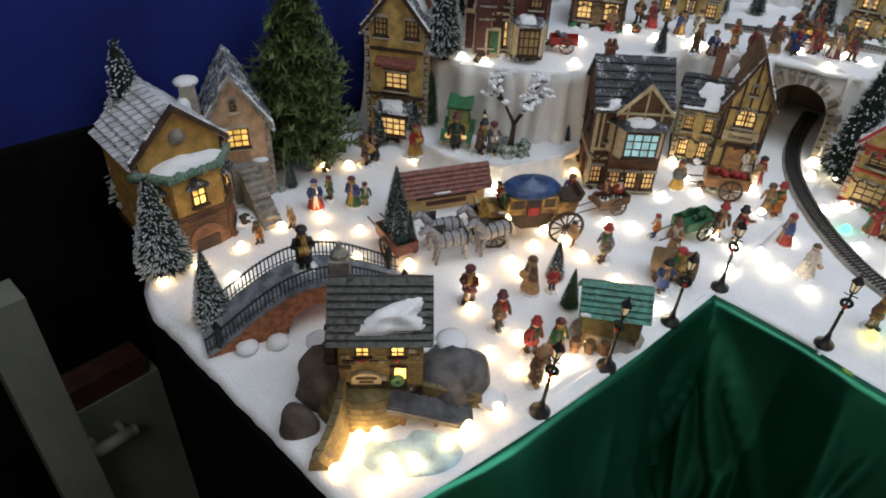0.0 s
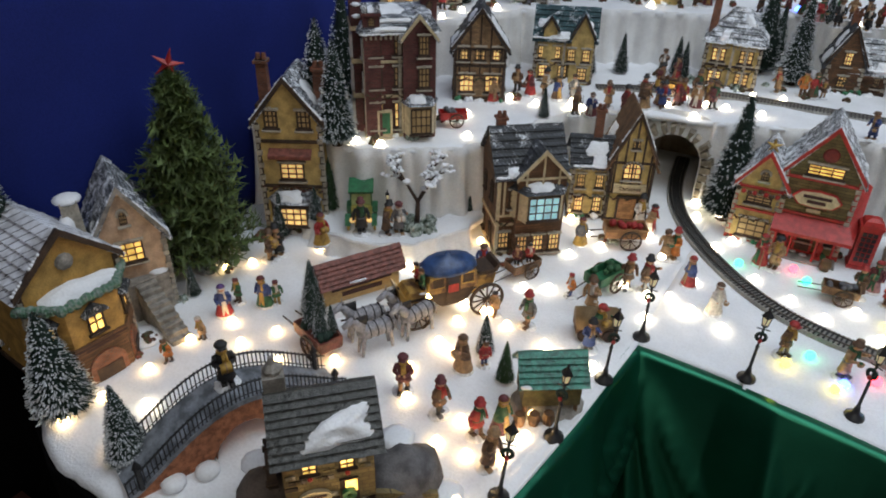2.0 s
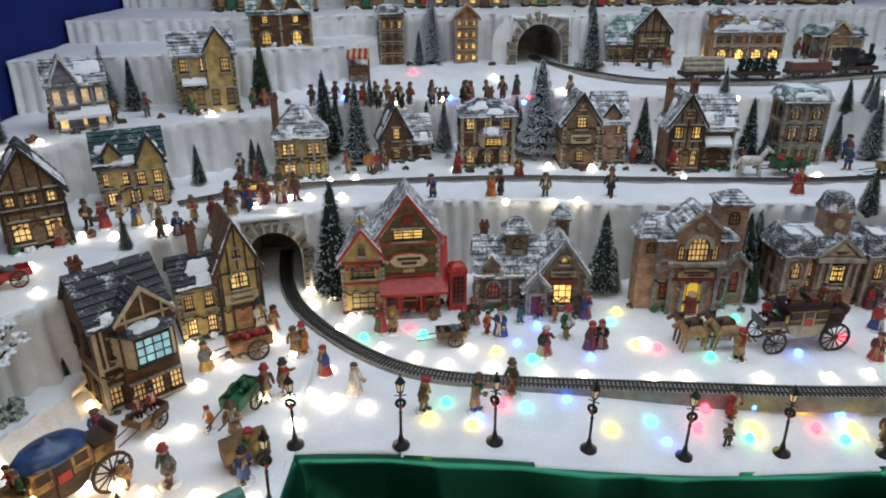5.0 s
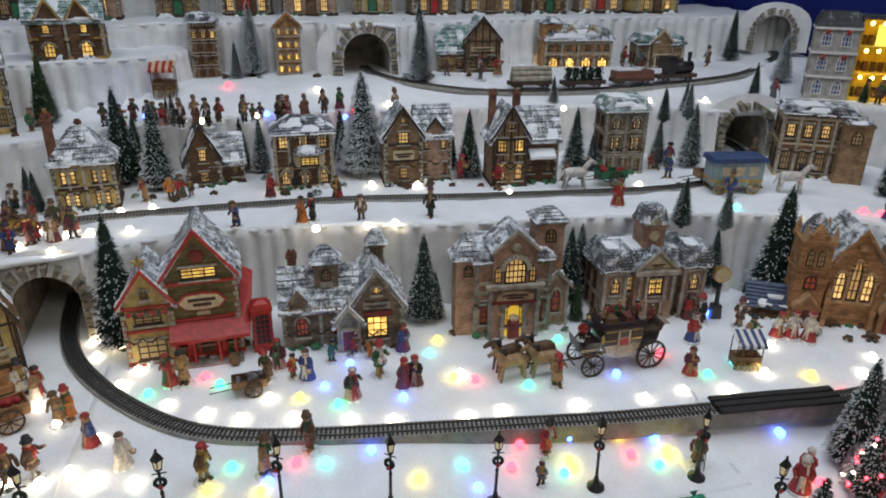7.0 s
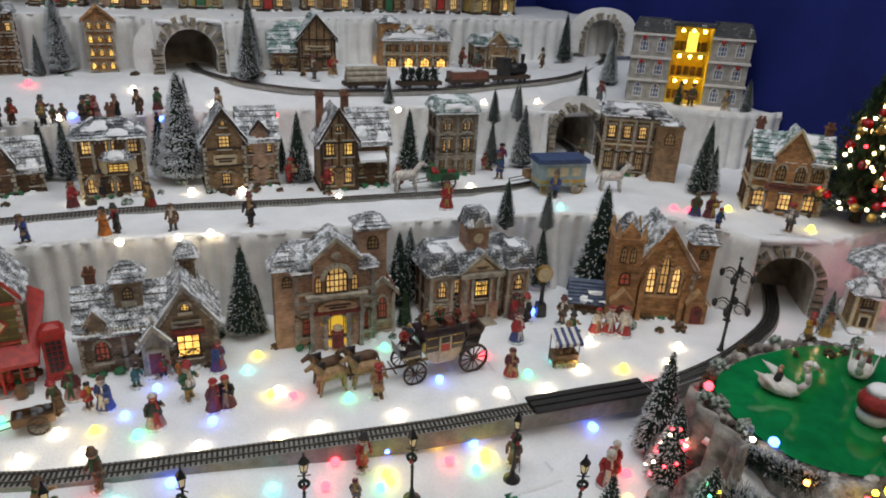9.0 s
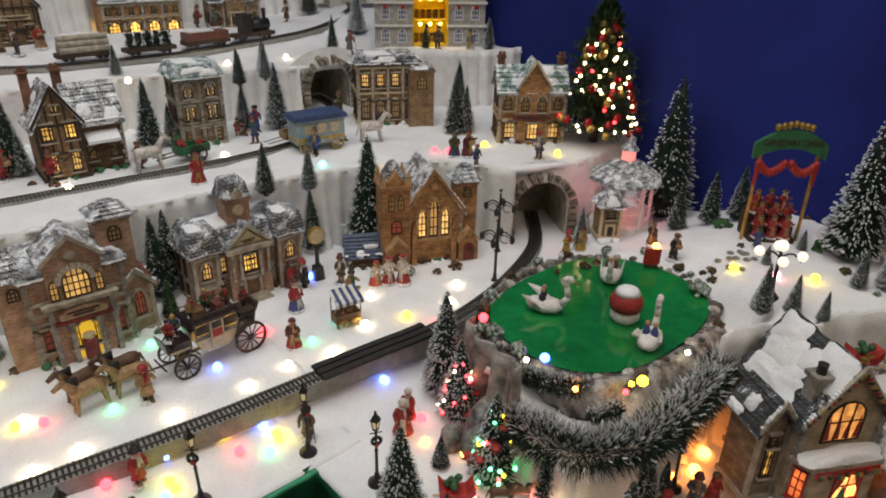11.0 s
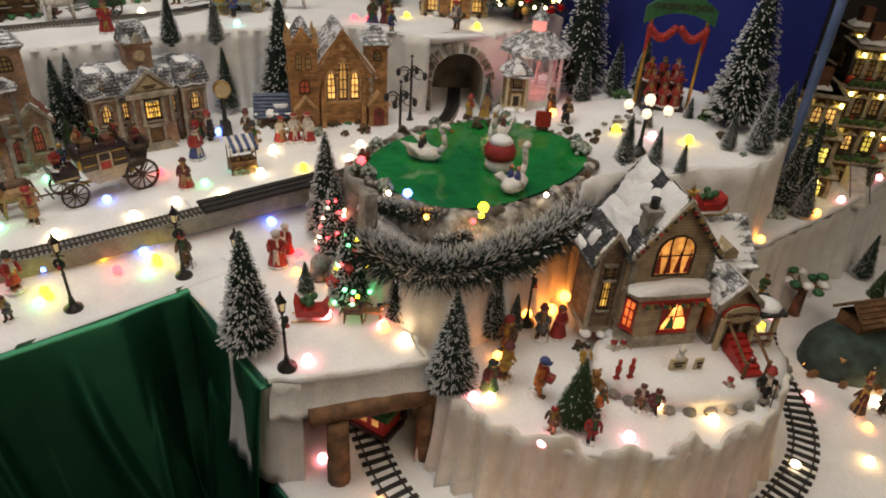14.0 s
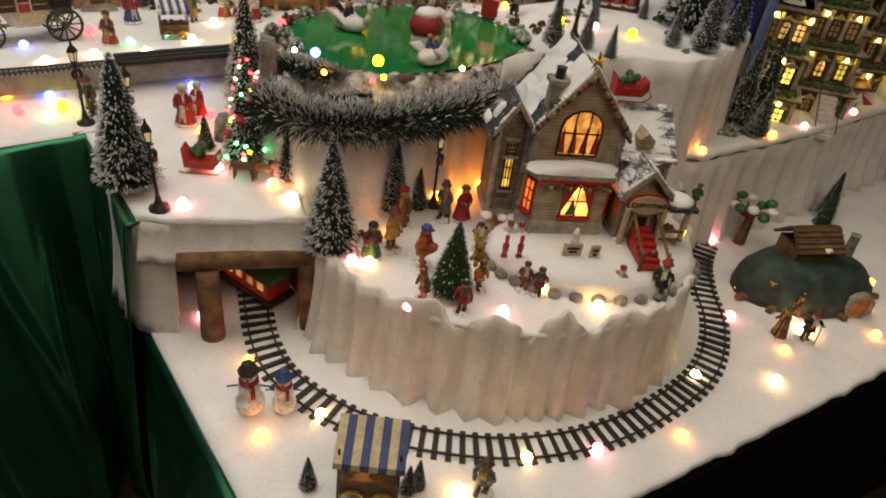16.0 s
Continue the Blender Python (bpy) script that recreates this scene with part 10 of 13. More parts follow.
# ---- left wing pieces ----
def green_hut():
    root = thing("chestnut_hut", "wooden market hut with a green snowy roof", "hut", (-0.085, -0.205, 0.789), 35, 1.0)
    part("body", Geo().box(-0.04, 0.04, -0.025, 0.025, 0.02, 0.06), mat("hut_boards", (0.13, 0.11, 0.04), 0.7, 0.4, 80.0, 0.4), root)
    roof, sn = [], []
    slope(roof, sn, -0.048, -0.034, 0.058, 0.048, -0.034, 0.058, 0.048, 0.0, 0.095, -0.048, 0.0, 0.095, 6, patch=0.3)
    slope(roof, sn, 0.048, 0.034, 0.058, -0.048, 0.034, 0.058, -0.048, 0.0, 0.095, 0.048, 0.0, 0.095, 6, patch=0.2)
    lay(roof, "roof_slope", mat("green_roof", (0.03, 0.2, 0.14), 0.4, 0.5, 140.0, 0.4), root)
    lay(sn, "snow", SNOW, root)
    part("gable", Geo().prism([(-0.025, 0.06), (0.025, 0.06), (0.0, 0.092)], -0.04, 0.04, pose(0, 0, 0, 0, 0, 90)), WOOD, root)
    for sx in (-1, 1):
        for sy in (-1, 1):
            part("leg", Geo().rod((sx * 0.036, sy * 0.021, 0), (sx * 0.036, sy * 0.021, 0.022), 0.003, 6), WOOD, root)
    part("rubble", Geo().lathe([(0.055, 0.0), (0.05, 0.008), (0.03, 0.014)], 12, squash=0.7), STONE, root)
    for k in range(3):
        part("barrel", Geo().lathe([(0.007, 0), (0.009, 0.01), (0.007, 0.02)], 9, Matrix.Translation((-0.045 + 0.02 * k, -0.038, 0.0))), WOOD, root)


green_hut()
hay = thing("covered_wagon", "brown barrel-topped covered wagon", "wagon", (-0.085, -0.02, 0.79), 120, 1.1)
part("hood", Geo().lathe([(0.018, 0), (0.019, 0.03), (0.018, 0.06)], 12, pose(0, 0.03, 0.028, 90, 0, 0)), mat("brown_canvas", (0.2, 0.13, 0.06)), hay, smooth=True)
part("bed", Geo().box(-0.016, 0.016, -0.03, 0.03, 0.012, 0.02), WOOD, hay)
for sy in (-0.018, 0.018):
    for sx in (-1, 1):
        w = part("wheel", Geo().lathe([(0.01, -0.0015), (0.01, 0.0015)], 14, pose(sx * 0.018, sy, 0.01, 0, 90, 0)), WOOD_DARK, hay)


def long_sign():
    """The long red-roofed building that carries the village's painted name board."""
    root = thing("sign_house", "long cream name board under a red snowy roof", "sign", (-0.455, -0.15, 0.789), 62, 1.0)
    part("board", Geo().box(-0.07, 0.07, -0.004, 0.016, 0.012, 0.06), mat("sign_cream", (0.5, 0.36, 0.16), 0.6, 0.2, 40.0, 0.1), root)
    lettering(root, "", 0, -0.0045, 0.035, 0.11, 0.024)
    roof, sn = [], []
    slope(roof, sn, -0.078, -0.018, 0.052, 0.078, -0.018, 0.052, 0.078, 0.008, 0.09, -0.078, 0.008, 0.09, 6, patch=0.35)
    slope(roof, sn, 0.078, 0.034, 0.052, -0.078, 0.034, 0.052, -0.078, 0.008, 0.09, 0.078, 0.008, 0.09, 6)
    lay(roof, "roof_slope", REDROOF, root)
    lay(sn, "snow", SNOW, root)
    part("foot", Geo().lathe([(0.09, 0.0), (0.085, 0.008), (0.06, 0.014)], 16, squash=0.45), SNOW, root, smooth=True)


long_sign()


def bridge():
    """A humped brick foot bridge with iron railings."""
    root = thing("foot_bridge", "humped brick bridge with grey deck and black iron railings", "bridge", (-0.41, -0.478, 0.789), 70, 1.0)
    n, half, rise, wide = 18, 0.15, 0.07, 0.03
    top = [(-half + 2 * half * k / n, rise * math.cos(math.pi / 2 * (2 * k / n - 1)) ** 1.2 + 0.008) for k in range(n + 1)]
    arch = [(0.042 * math.cos(math.pi * k / 10), 0.044 * math.sin(math.pi * k / 10)) for k in range(11)]
    wall = Geo()
    for y in (-wide, wide):
        k0 = len(wall.v)
        lower = []
        for x, z in top:
            lower.append((x, max(0.0, 0.044 * math.sqrt(max(0.0, 1 - (x / 0.042) ** 2)) if abs(x) < 0.042 else 0.0)))
        wall.v += [(x, y, z) for x, z in top] + [(x, y, z) for x, z in lower]
        for k in range(n):
            wall.f.append((k0 + k, k0 + k + 1, k0 + n + 2 + k, k0 + n + 1 + k))
    wall.add([(x, y, z) for y in (-wide, wide) for x, z in arch], [(k, k + 1, k + 12, k + 11) for k in range(10)])
    part("brick_wall", wall, mat("orange_brick", (0.4, 0.15, 0.07), 0.8, 0.4, 150.0, 0.5), root)
    deck = Geo()
    deck.v = [(x, y, z + dz) for y in (-wide - 0.002, wide + 0.002) for dz in (-0.004, 0.003) for x, z in top]
    m = n + 1
    for k in range(n):
        deck.f += [(m + k, m + k + 1, 3 * m + k + 1, 3 * m + k), (k, k + 1, m + k + 1, m + k), (2 * m + k + 1, 2 * m + k, 3 * m + k, 3 * m + k + 1)]
    part("deck", deck, mat("grey_paving", (0.2, 0.22, 0.25), 0.7, 0.5, 60.0, 0.5), root, "dark grey paved deck with snow")
    for sy in (-1, 1):
        rail, line = Geo(), []
        for x, z in top:
            line.append(Vector((x, sy * wide, z + 0.027)))
        for a, b in zip(line, line[1:]):
            rail.rod(a, b, 0.0014, 5)
            rail.rod(a - Vector((0, 0, 0.018)), b - Vector((0, 0, 0.018)), 0.0009, 4)
        r = part("railing", rail, IRON, root)
        stick = Geo().rod((0, 0, -0.025), (0, 0, 0.003), 0.0009, 5).mesh("baluster", IRON)
        for a, b in zip(line, line[1:]):
            for f in (0.0, 0.33, 0.66):
                part("baluster", stick, None, r).matrix_local = Matrix.Translation(a + (b - a) * f)
        for x, z in (top[1], top[-2]):
            part("lantern_post", Geo().lathe([(0.004, z), (0.004, z + 0.034), (0.006, z + 0.036), (0.001, z + 0.046)], 6, Matrix.Translation((x, sy * wide, 0))), IRON, root)
    for u, v in ((-0.1, -1), (-0.06, -1.2), (0.05, -1.2)):
        part("snow_lump", Geo().ball((u, v * 0.036, 0.008), 0.016, 11, 0.5), SNOW, root, smooth=True)


bridge()
figure(-0.418, -0.475, 60, "man", "black", "black", 0.066, "black", 0.868)


def boulder(root, name, x, y, r, h, squash, m, seed, smooth=True):
    """An uneven rock, rounded above and flat below."""
    g = Geo().lathe([(r, 0.0), (r * 1.02, h * 0.3), (r * 0.86, h * 0.66), (r * 0.55, h * 0.9), (r * 0.15, h)], 18, squash=squash)
    g.v = [(a * (1 + 0.35 * noise.noise(Vector((a * 28 + seed, b * 28, c * 28)))), b * (1 + 0.35 * noise.noise(Vector((a * 28, b * 28 + seed, c * 28)))), c * (1 + 0.2 * noise.noise(Vector((a * 40, b * 40, seed))))) for a, b, c in g.v]
    ob = part(name, g, m, root, smooth=smooth)
    ob.matrix_local = Matrix.Translation((x, y, 0))
    return ob


def mill():
    """The stone mill on its rock, with a curved wall, a wooden stair and an ice pool in front."""
    root = thing("stone_mill", "olive stone mill with dark slate roof and thick snow", "mill", (-0.21, -0.522, 0.789), 46, 0.89)
    slaty = mat("dark_slate_rock", (0.12, 0.115, 0.12), 0.75, 0.5, 40.0, 0.6)
    brown = mat("brown_rock", (0.13, 0.1, 0.08), 0.8, 0.5, 30.0, 0.6)
    body = Geo().box(-0.056, 0.056, 0.0, 0.09, 0.0, 0.155)
    body.add([(-0.056, 0, 0.155), (-0.056, 0.09, 0.155), (-0.056, 0.045, 0.19), (0.056, 0, 0.155), (0.056, 0.09, 0.155), (0.056, 0.045, 0.19)], [(0, 2, 1), (3, 4, 5)])
    wall = part("wall", body, MILLSTONE, root)
    rnd = random.Random(8)
    for k in range(110):
        u, z = rnd.uniform(-0.05, 0.05), 0.03 + 0.0105 * rnd.randrange(12)
        if abs(u + 0.024) < 0.019 and 0.095 < z < 0.14 or abs(u - 0.022) < 0.019 and 0.03 < z < 0.14 or abs(u + 0.02) < 0.022 and 0.052 < z < 0.085:
            continue
        w = rnd.uniform(0.004, 0.009)
        part("stone", Geo().box(u - w, u + w, -0.0024, 0.002, z, z + 0.0055, taper=0.0008), (MILLSTONE, STONE_PALE, WOOD_DARK)[k % 3], wall)
    drum, n = Geo(), 12
    for k in range(n + 1):
        f = k / n
        x, y, h = -0.054 - 0.03 * f ** 2, 0.0 - 0.1 * f, 0.062 - 0.04 * f ** 1.5
        drum.v += [(x - 0.008, y, 0), (x - 0.004, y, h), (x + 0.006, y, h), (x + 0.012 + 0.012 * f, y, 0)]
    drum.f = [(4 * k + q, 4 * k + 4 + q, 4 * k + 4 + (q + 1) % 4, 4 * k + (q + 1) % 4) for k in range(n) for q in range(4)] + [(4 * n, 4 * n + 1, 4 * n + 2, 4 * n + 3), (3, 2, 1, 0)]
    drum.s = [0] * len(drum.f)
    part("curved_wall", drum, MILLSTONE, root, "curved olive stone retaining wall")
    apron = Geo().lathe([(0.07, 0.0), (0.064, 0.016), (0.05, 0.034), (0.036, 0.046)], 20, Matrix.Translation((-0.022, 0.0, 0)), 0.62)
    part("apron", apron, MILLSTONE, root, "olive stone apron below the door", smooth=True)
    roof, sn = [], []
    slope(roof, None, -0.068, -0.02, 0.142, 0.068, -0.02, 0.142, 0.068, 0.045, 0.202, -0.068, 0.045, 0.202, 9, 0.005)
    slope(roof, None, 0.068, 0.11, 0.142, -0.068, 0.11, 0.142, -0.068, 0.045, 0.202, 0.068, 0.045, 0.202, 9, 0.005)
    lump_on(sn, [(-0.056, -0.014, 0.151), (0.066, -0.012, 0.153), (0.064, 0.034, 0.195), (-0.005, 0.016, 0.179)], 0.013)
    lay(roof, "roof_slope", mat("glittering_slate", (0.06, 0.062, 0.058), 0.3, 0.6, 160.0, 0.6), root)
    lay(sn, "snow", SNOW, root, "thick white snow patch on the slates")
    part("chimney", Geo().box(-0.066, -0.04, 0.05, 0.078, 0.12, 0.222).lathe([(0.011, 0.222), (0.012, 0.228), (0.005, 0.236), (0.003, 0.245)], 8, Matrix.Translation((-0.053, 0.064, 0))), STONE, root)
    for u in (-0.024, 0.022):
        w = window(root, u, 0, 0.106, 0.02, 0.026, LIT_STRONG, "f", WOOD_DARK, False, (1, 2))
        part("lintel", Geo().box(-0.016, 0.016, -0.006, 0.0, 0.028, 0.033), WOOD_DARK, w)
        part("bow", Geo().ball((0.0, -0.005, -0.004), 0.0035, 6), RED, w)
    d = part("door", Geo().box(0.011, 0.035, -0.003, 0.001, 0.045, 0.088), WOOD_DARK, root)
    part("door_pane", Geo().box(0.018, 0.033, -0.0036, -0.0031, 0.066, 0.086), LIT_STRONG, d)
    part("wreath", Geo().ring((0.022, -0.007, 0.066), 0.009, 0.006, 0.003, 14), GREEN, d)
    s = part("sign", Geo().prism([(-0.02, -0.009), (0.02, -0.009)] + [(0.02 * math.cos(math.pi * k / 8), 0.012 * math.sin(math.pi * k / 8)) for k in range(9)], -0.005, 0.0, pose(-0.02, 0, 0.066)), CREAM, root, "cream arched name board")
    lettering(s, "", -0.02, -0.0056, 0.066, 0.028, 0.012)
    boulder(root, "rock", 0.095, 0.045, 0.062, 0.062, 0.8, slaty, 3)
    boulder(root, "rock", -0.082, 0.04, 0.04, 0.07, 1.2, brown, 5)
    boulder(root, "rock", -0.112, -0.03, 0.026, 0.04, 1.0, brown, 9)
    boulder(root, "rock", -0.075, -0.085, 0.014, 0.03, 0.8, brown, 11)
    boulder(root, "rock", 0.02, 0.1, 0.05, 0.05, 0.6, slaty, 13)
    for x, y, z, r in ((0.1, 0.08, 0.055, 0.026), (0.155, 0.01, 0.008, 0.024), (-0.09, 0.085, 0.05, 0.024), (0.06, 0.075, 0.05, 0.016)):
        part("snow_lump", Geo().ball((x, y, z), r, 11, 0.28), SNOW, root, smooth=True)
    plank = mat("grey_planks", (0.1, 0.1, 0.11), 0.7, 0.4, 60.0, 0.5)
    for k in range(9):
        part("step", Geo().box(0.012 + 0.0125 * k, 0.026 + 0.0125 * k, -0.036, -0.003, 0.04 - 0.0042 * k, 0.044 - 0.0042 * k), plank, root)
    part("stringer", Geo().prism([(0.008, 0.036), (0.124, -0.001), (0.124, 0.007), (0.008, 0.046)], -0.039, -0.035), plank, root)
    part("stair_wall", Geo().prism([(0.05, 0.0), (0.14, 0.0), (0.14, 0.022), (0.05, 0.05)], 0.0, 0.008), MILLSTONE, root)
    for x in (0.03, 0.075):
        part("stair_post", Geo().rod((x, -0.03, 0.0), (x, -0.03, 0.038 - 0.33 * (x - 0.02)), 0.0035, 7), WOOD, root)
    w = part("mill_wheel", Geo().ring((0, 0, 0), 0.03, 0.007, 0.006, 20), WOOD_DARK, root)
    w.matrix_local = pose(-0.07, 0.045, 0.085, 0, 0, 90)
    for k in range(8):
        a = math.pi * k / 4
        part("paddle", Geo().rod((0, 0, 0), (0.03 * math.cos(a), 0, 0.03 * math.sin(a)), 0.0016, 4).box(-0.002, 0.002, -0.008, 0.008, 0.026, 0.034, Matrix.Rotation(a, 4, "Y")), WOOD_DARK, w)
    part("ice", Geo().lathe([(0.07, 0.0005), (0.066, 0.003), (0.02, 0.0035)], 22, Matrix.Translation((0.04, -0.075, 0)), 0.55), mat("pale_blue_ice", (0.5, 0.68, 0.75), 0.12, 0.3, 40.0, 0.1), root, "pale blue frozen mill pool")


mill()
stair = thing("stone_stair", "grey stone stair climbing to the pale cottage", "stair", (-0.715, -0.372, 0.789), 78, 0.9)
for k in range(9):
    part("step", Geo().box(-0.018, 0.018, -0.012 * k - 0.012, -0.012 * k, 0, 0.075 - 0.008 * k), STONE, stair)
part("landing", Geo().box(-0.03, 0.045, 0.0, 0.04, 0.0, 0.078), STONE, stair)
part("snow", Geo().ball((0.035, 0.02, 0.079), 0.02, 11, 0.3).ball((-0.04, -0.05, 0.004), 0.034, 12, 0.3), SNOW, stair, smooth=True)

# the tall plain Christmas tree with a red star
def big_tree(x, y, z, h, lights, label, tip):
    rnd = random.Random(5 + lights)
    root = thing("christmas_tree", label, "tree", (x, y, z), 0, 1.0)
    b, t = Geo(), Geo()
    t.lathe([(0.012, 0.0), (0.009, h * 0.5), (0.002, h * 0.98)], 8)
    for k in range(520):
        f = (k + 0.5) / 520
        hh = h * (0.1 + 0.87 * f)
        r = ((0.34 if lights else 0.31) * h * (1 - f) ** (0.8 if lights else 0.78) + 0.012) * rnd.uniform(0.6, 1.1) * (1 if lights else 0.8 + 0.22 * math.sin(f * 44))
        a = k * 2.39996
        end = Vector((r * math.cos(a), r * math.sin(a), hh + rnd.uniform(-0.01, 0.018)))
        start = Vector((0, 0, hh - 0.01))
        t.rod(start, end, 0.0012, 3)
        for m in range(36):
            g = 0.3 + 0.75 * m / 35
            p = start + (end - start) * g
            d = Vector((rnd.gauss(0, 1), rnd.gauss(0, 1), rnd.gauss(0.2, 1))).normalized() * rnd.uniform(0.011, 0.02) * (1 if lights else 1.25)
            s = d.cross(Vector((0.3, 0.2, 1))).normalized() * (0.0017 if lights else 0.0026)
            b.add([p - s, p + s, p + d], [(0, 1, 2)])
    part("stem", t, WOOD_DARK, root)
    part("needles", b, NEEDLE_GREEN if lights else mat("spruce_needles", (0.1, 0.145, 0.042), 0.6, 0.5, 60.0, 0.0), root)
    star = Geo()
    for k in range(5):
        a = 2 * math.pi * k / 5
        star.add([(0, -0.008, h + 0.012), (0.008 * math.cos(a - 0.6), 0, h + 0.012 + 0.008 * math.sin(a - 0.6)), (0.026 * math.cos(a), 0, h + 0.012 + 0.026 * math.sin(a)), (0.008 * math.cos(a + 0.6), 0, h + 0.012 + 0.008 * math.sin(a + 0.6)), (0, 0.008, h + 0.012)], [(0, 1, 2), (0, 2, 3), (4, 2, 1), (4, 3, 2)])
    part("star", star, tip, root).matrix_local = pose(0, 0, 0, 0, 0, -55 if lights else 50)
    for k in range(lights):
        f = rnd.random() * 0.9
        a = rnd.uniform(math.pi, 2 * math.pi) - 0.6
        r = 0.31 * h * (1 - f) ** 0.85
        p = (r * math.cos(a), r * math.sin(a), h * (0.1 + 0.87 * f))
        c = rnd.choice(["red_glass", "gold", "white", "white", "red", "warm"])
        m = {"red_glass": mat("red_glass_ball", (0.5, 0.01, 0.015), 0.12, 0.1, 30.0, 0.0), "gold": GOLD}.get(c) or glow("tree_light_" + c, GLOWS[c][0], 9.0)
        part("bauble" if c in ("red_glass", "gold") else "light", Geo().ball(p, 0.0105 if c in ("red_glass", "gold") else 0.0042, 10), m, root)
    return root


big_tree(-0.765, -0.215, 0.789, 0.36, 0, "plain green Christmas tree with a red star on top", RED)
big_tree(1.955, 0.285, 0.969, 0.35, 110, "Christmas tree hung with red baubles and lights", RED)

# phone box and clock
pb = thing("phone_box", "red telephone box with domed top in the snow", "phone box", (0.26, 0.45, 0.789), 8, 1.0)
part("body", Geo().box(-0.018, 0.018, -0.016, 0.016, 0, 0.085).box(-0.02, 0.02, -0.018, 0.018, 0, 0.008).box(-0.02, 0.02, -0.018, 0.018, 0.085, 0.092), RED, pb)
part("dome", Geo().lathe([(0.024, 0.092), (0.02, 0.1), (0.008, 0.105)], 4, pose(0, 0, 0, 0, 0, 45)), RED, pb)
for k in range(6):
    for m in range(3):
        part("pane", Geo().box(-0.0125 + 0.0086 * m, -0.0055 + 0.0086 * m, -0.0172, -0.0158, 0.018 + 0.0105 * k, 0.026 + 0.0105 * k), BLACKPAINT, pb)
ck = thing("street_clock", "black post clock with a round cream dial", "clock", (1.19, 0.39, 0.789), -10, 1.0)
part("base", Geo().box(-0.011, 0.011, -0.011, 0.011, 0, 0.03, taper=0.002), IRON, ck)
part("post", Geo().lathe([(0.005, 0.03), (0.004, 0.08), (0.006, 0.085)], 8), IRON, ck)
part("case", Geo().lathe([(0.018, -0.006), (0.018, 0.006)], 18, pose(0, 0, 0.1, 90, 0, 0)), GOLD, ck)
part("dial", Geo().lathe([(0.0155, 0.006), (0.0155, 0.0075)], 18, pose(0, 0, 0.1, 90, 0, 0)), CREAM, ck)

# freight train on the third tier
def truck(x, y, yaw, kind):
    z = third(x, y) + 0.0145
    root = thing("goods_wagon" if kind != "engine" else "steam_engine", {"logs": "brown flat wagon loaded with pale logs", "trees": "dark wagon loaded with green fir trees", "open": "rust brown open goods wagon", "engine": "black steam locomotive with tender"}[kind], "train", (x, y, z), yaw, 1.0, "freight train")
    root.matrix_world = pose(x, y, z, 0, 0, yaw) @ Matrix.Diagonal((1.08, 1.25, 1.5, 1))
    part("frame", Geo().box(-0.062, 0.062, -0.014, 0.014, 0.006, 0.013), WOOD_DARK, root)
    for sx in (-0.045, -0.03, 0.03, 0.045):
        for sy in (-1, 1):
            part("wheel", Geo().lathe([(0.006, -0.001), (0.006, 0.001)], 12, pose(sx, sy * 0.009, 0.006, 90, 0, 0)), IRON, root)
    if kind == "logs":
        for a in range(3):
            for b in range(3 - a):
                part("log", Geo().rod((-0.055, -0.012 + 0.01 * b + 0.005 * a, 0.018 + 0.009 * a), (0.055, -0.012 + 0.01 * b + 0.005 * a, 0.018 + 0.009 * a), 0.005, 9), STONE_PALE, root)
    elif kind == "open":
        part("tub", Geo().box(-0.058, 0.058, -0.015, 0.015, 0.013, 0.027), mat("rust_paint", (0.17, 0.06, 0.04), 0.5, 0.3, 60.0, 0.2), root)
        part("snow", Geo().box(-0.05, 0.02, -0.011, 0.011, 0.027, 0.029), SNOW, root)
    elif kind == "trees":
        g = Geo()
        for k in range(1100):
            c = -0.044 + 0.022 * random.randrange(5)
            p = Vector((c + random.gauss(0, 0.004), random.gauss(0, 0.006), random.uniform(0.012, 0.036)))
            d = Vector((random.gauss(0, 1), random.gauss(0, 1), abs(random.gauss(0, 1)))).normalized() * 0.009
            s = d.cross(Vector((1, 0.3, 0.2))).normalized() * 0.0013
            g.add([p - s, p + s, p + d], [(0, 1, 2)])
        part("fir_load", g, NEEDLE, root)
    else:
        part("boiler", Geo().lathe([(0.011, 0), (0.011, 0.06)], 12, pose(-0.01, 0, 0.026, 0, 90, 0)), IRON, root, smooth=True)
        part("cab", Geo().box(-0.035, -0.01, -0.014, 0.014, 0.013, 0.045), IRON, root)
        part("cab_roof", Geo().box(-0.038, -0.008, -0.016, 0.016, 0.045, 0.048), IRON, root)
        part("chimney", Geo().lathe([(0.004, 0.03), (0.006, 0.055)], 9, Matrix.Translation((0.04, 0, 0))), IRON, root)
        part("dome", Geo().ball((0.015, 0, 0.038), 0.006, 8), IRON, root)


truck(1.03, 1.185, 0, "logs")
truck(1.19, 1.18, 0, "trees")
truck(1.35, 1.188, 3, "open")
truck(1.5, 1.2, 6, "engine")

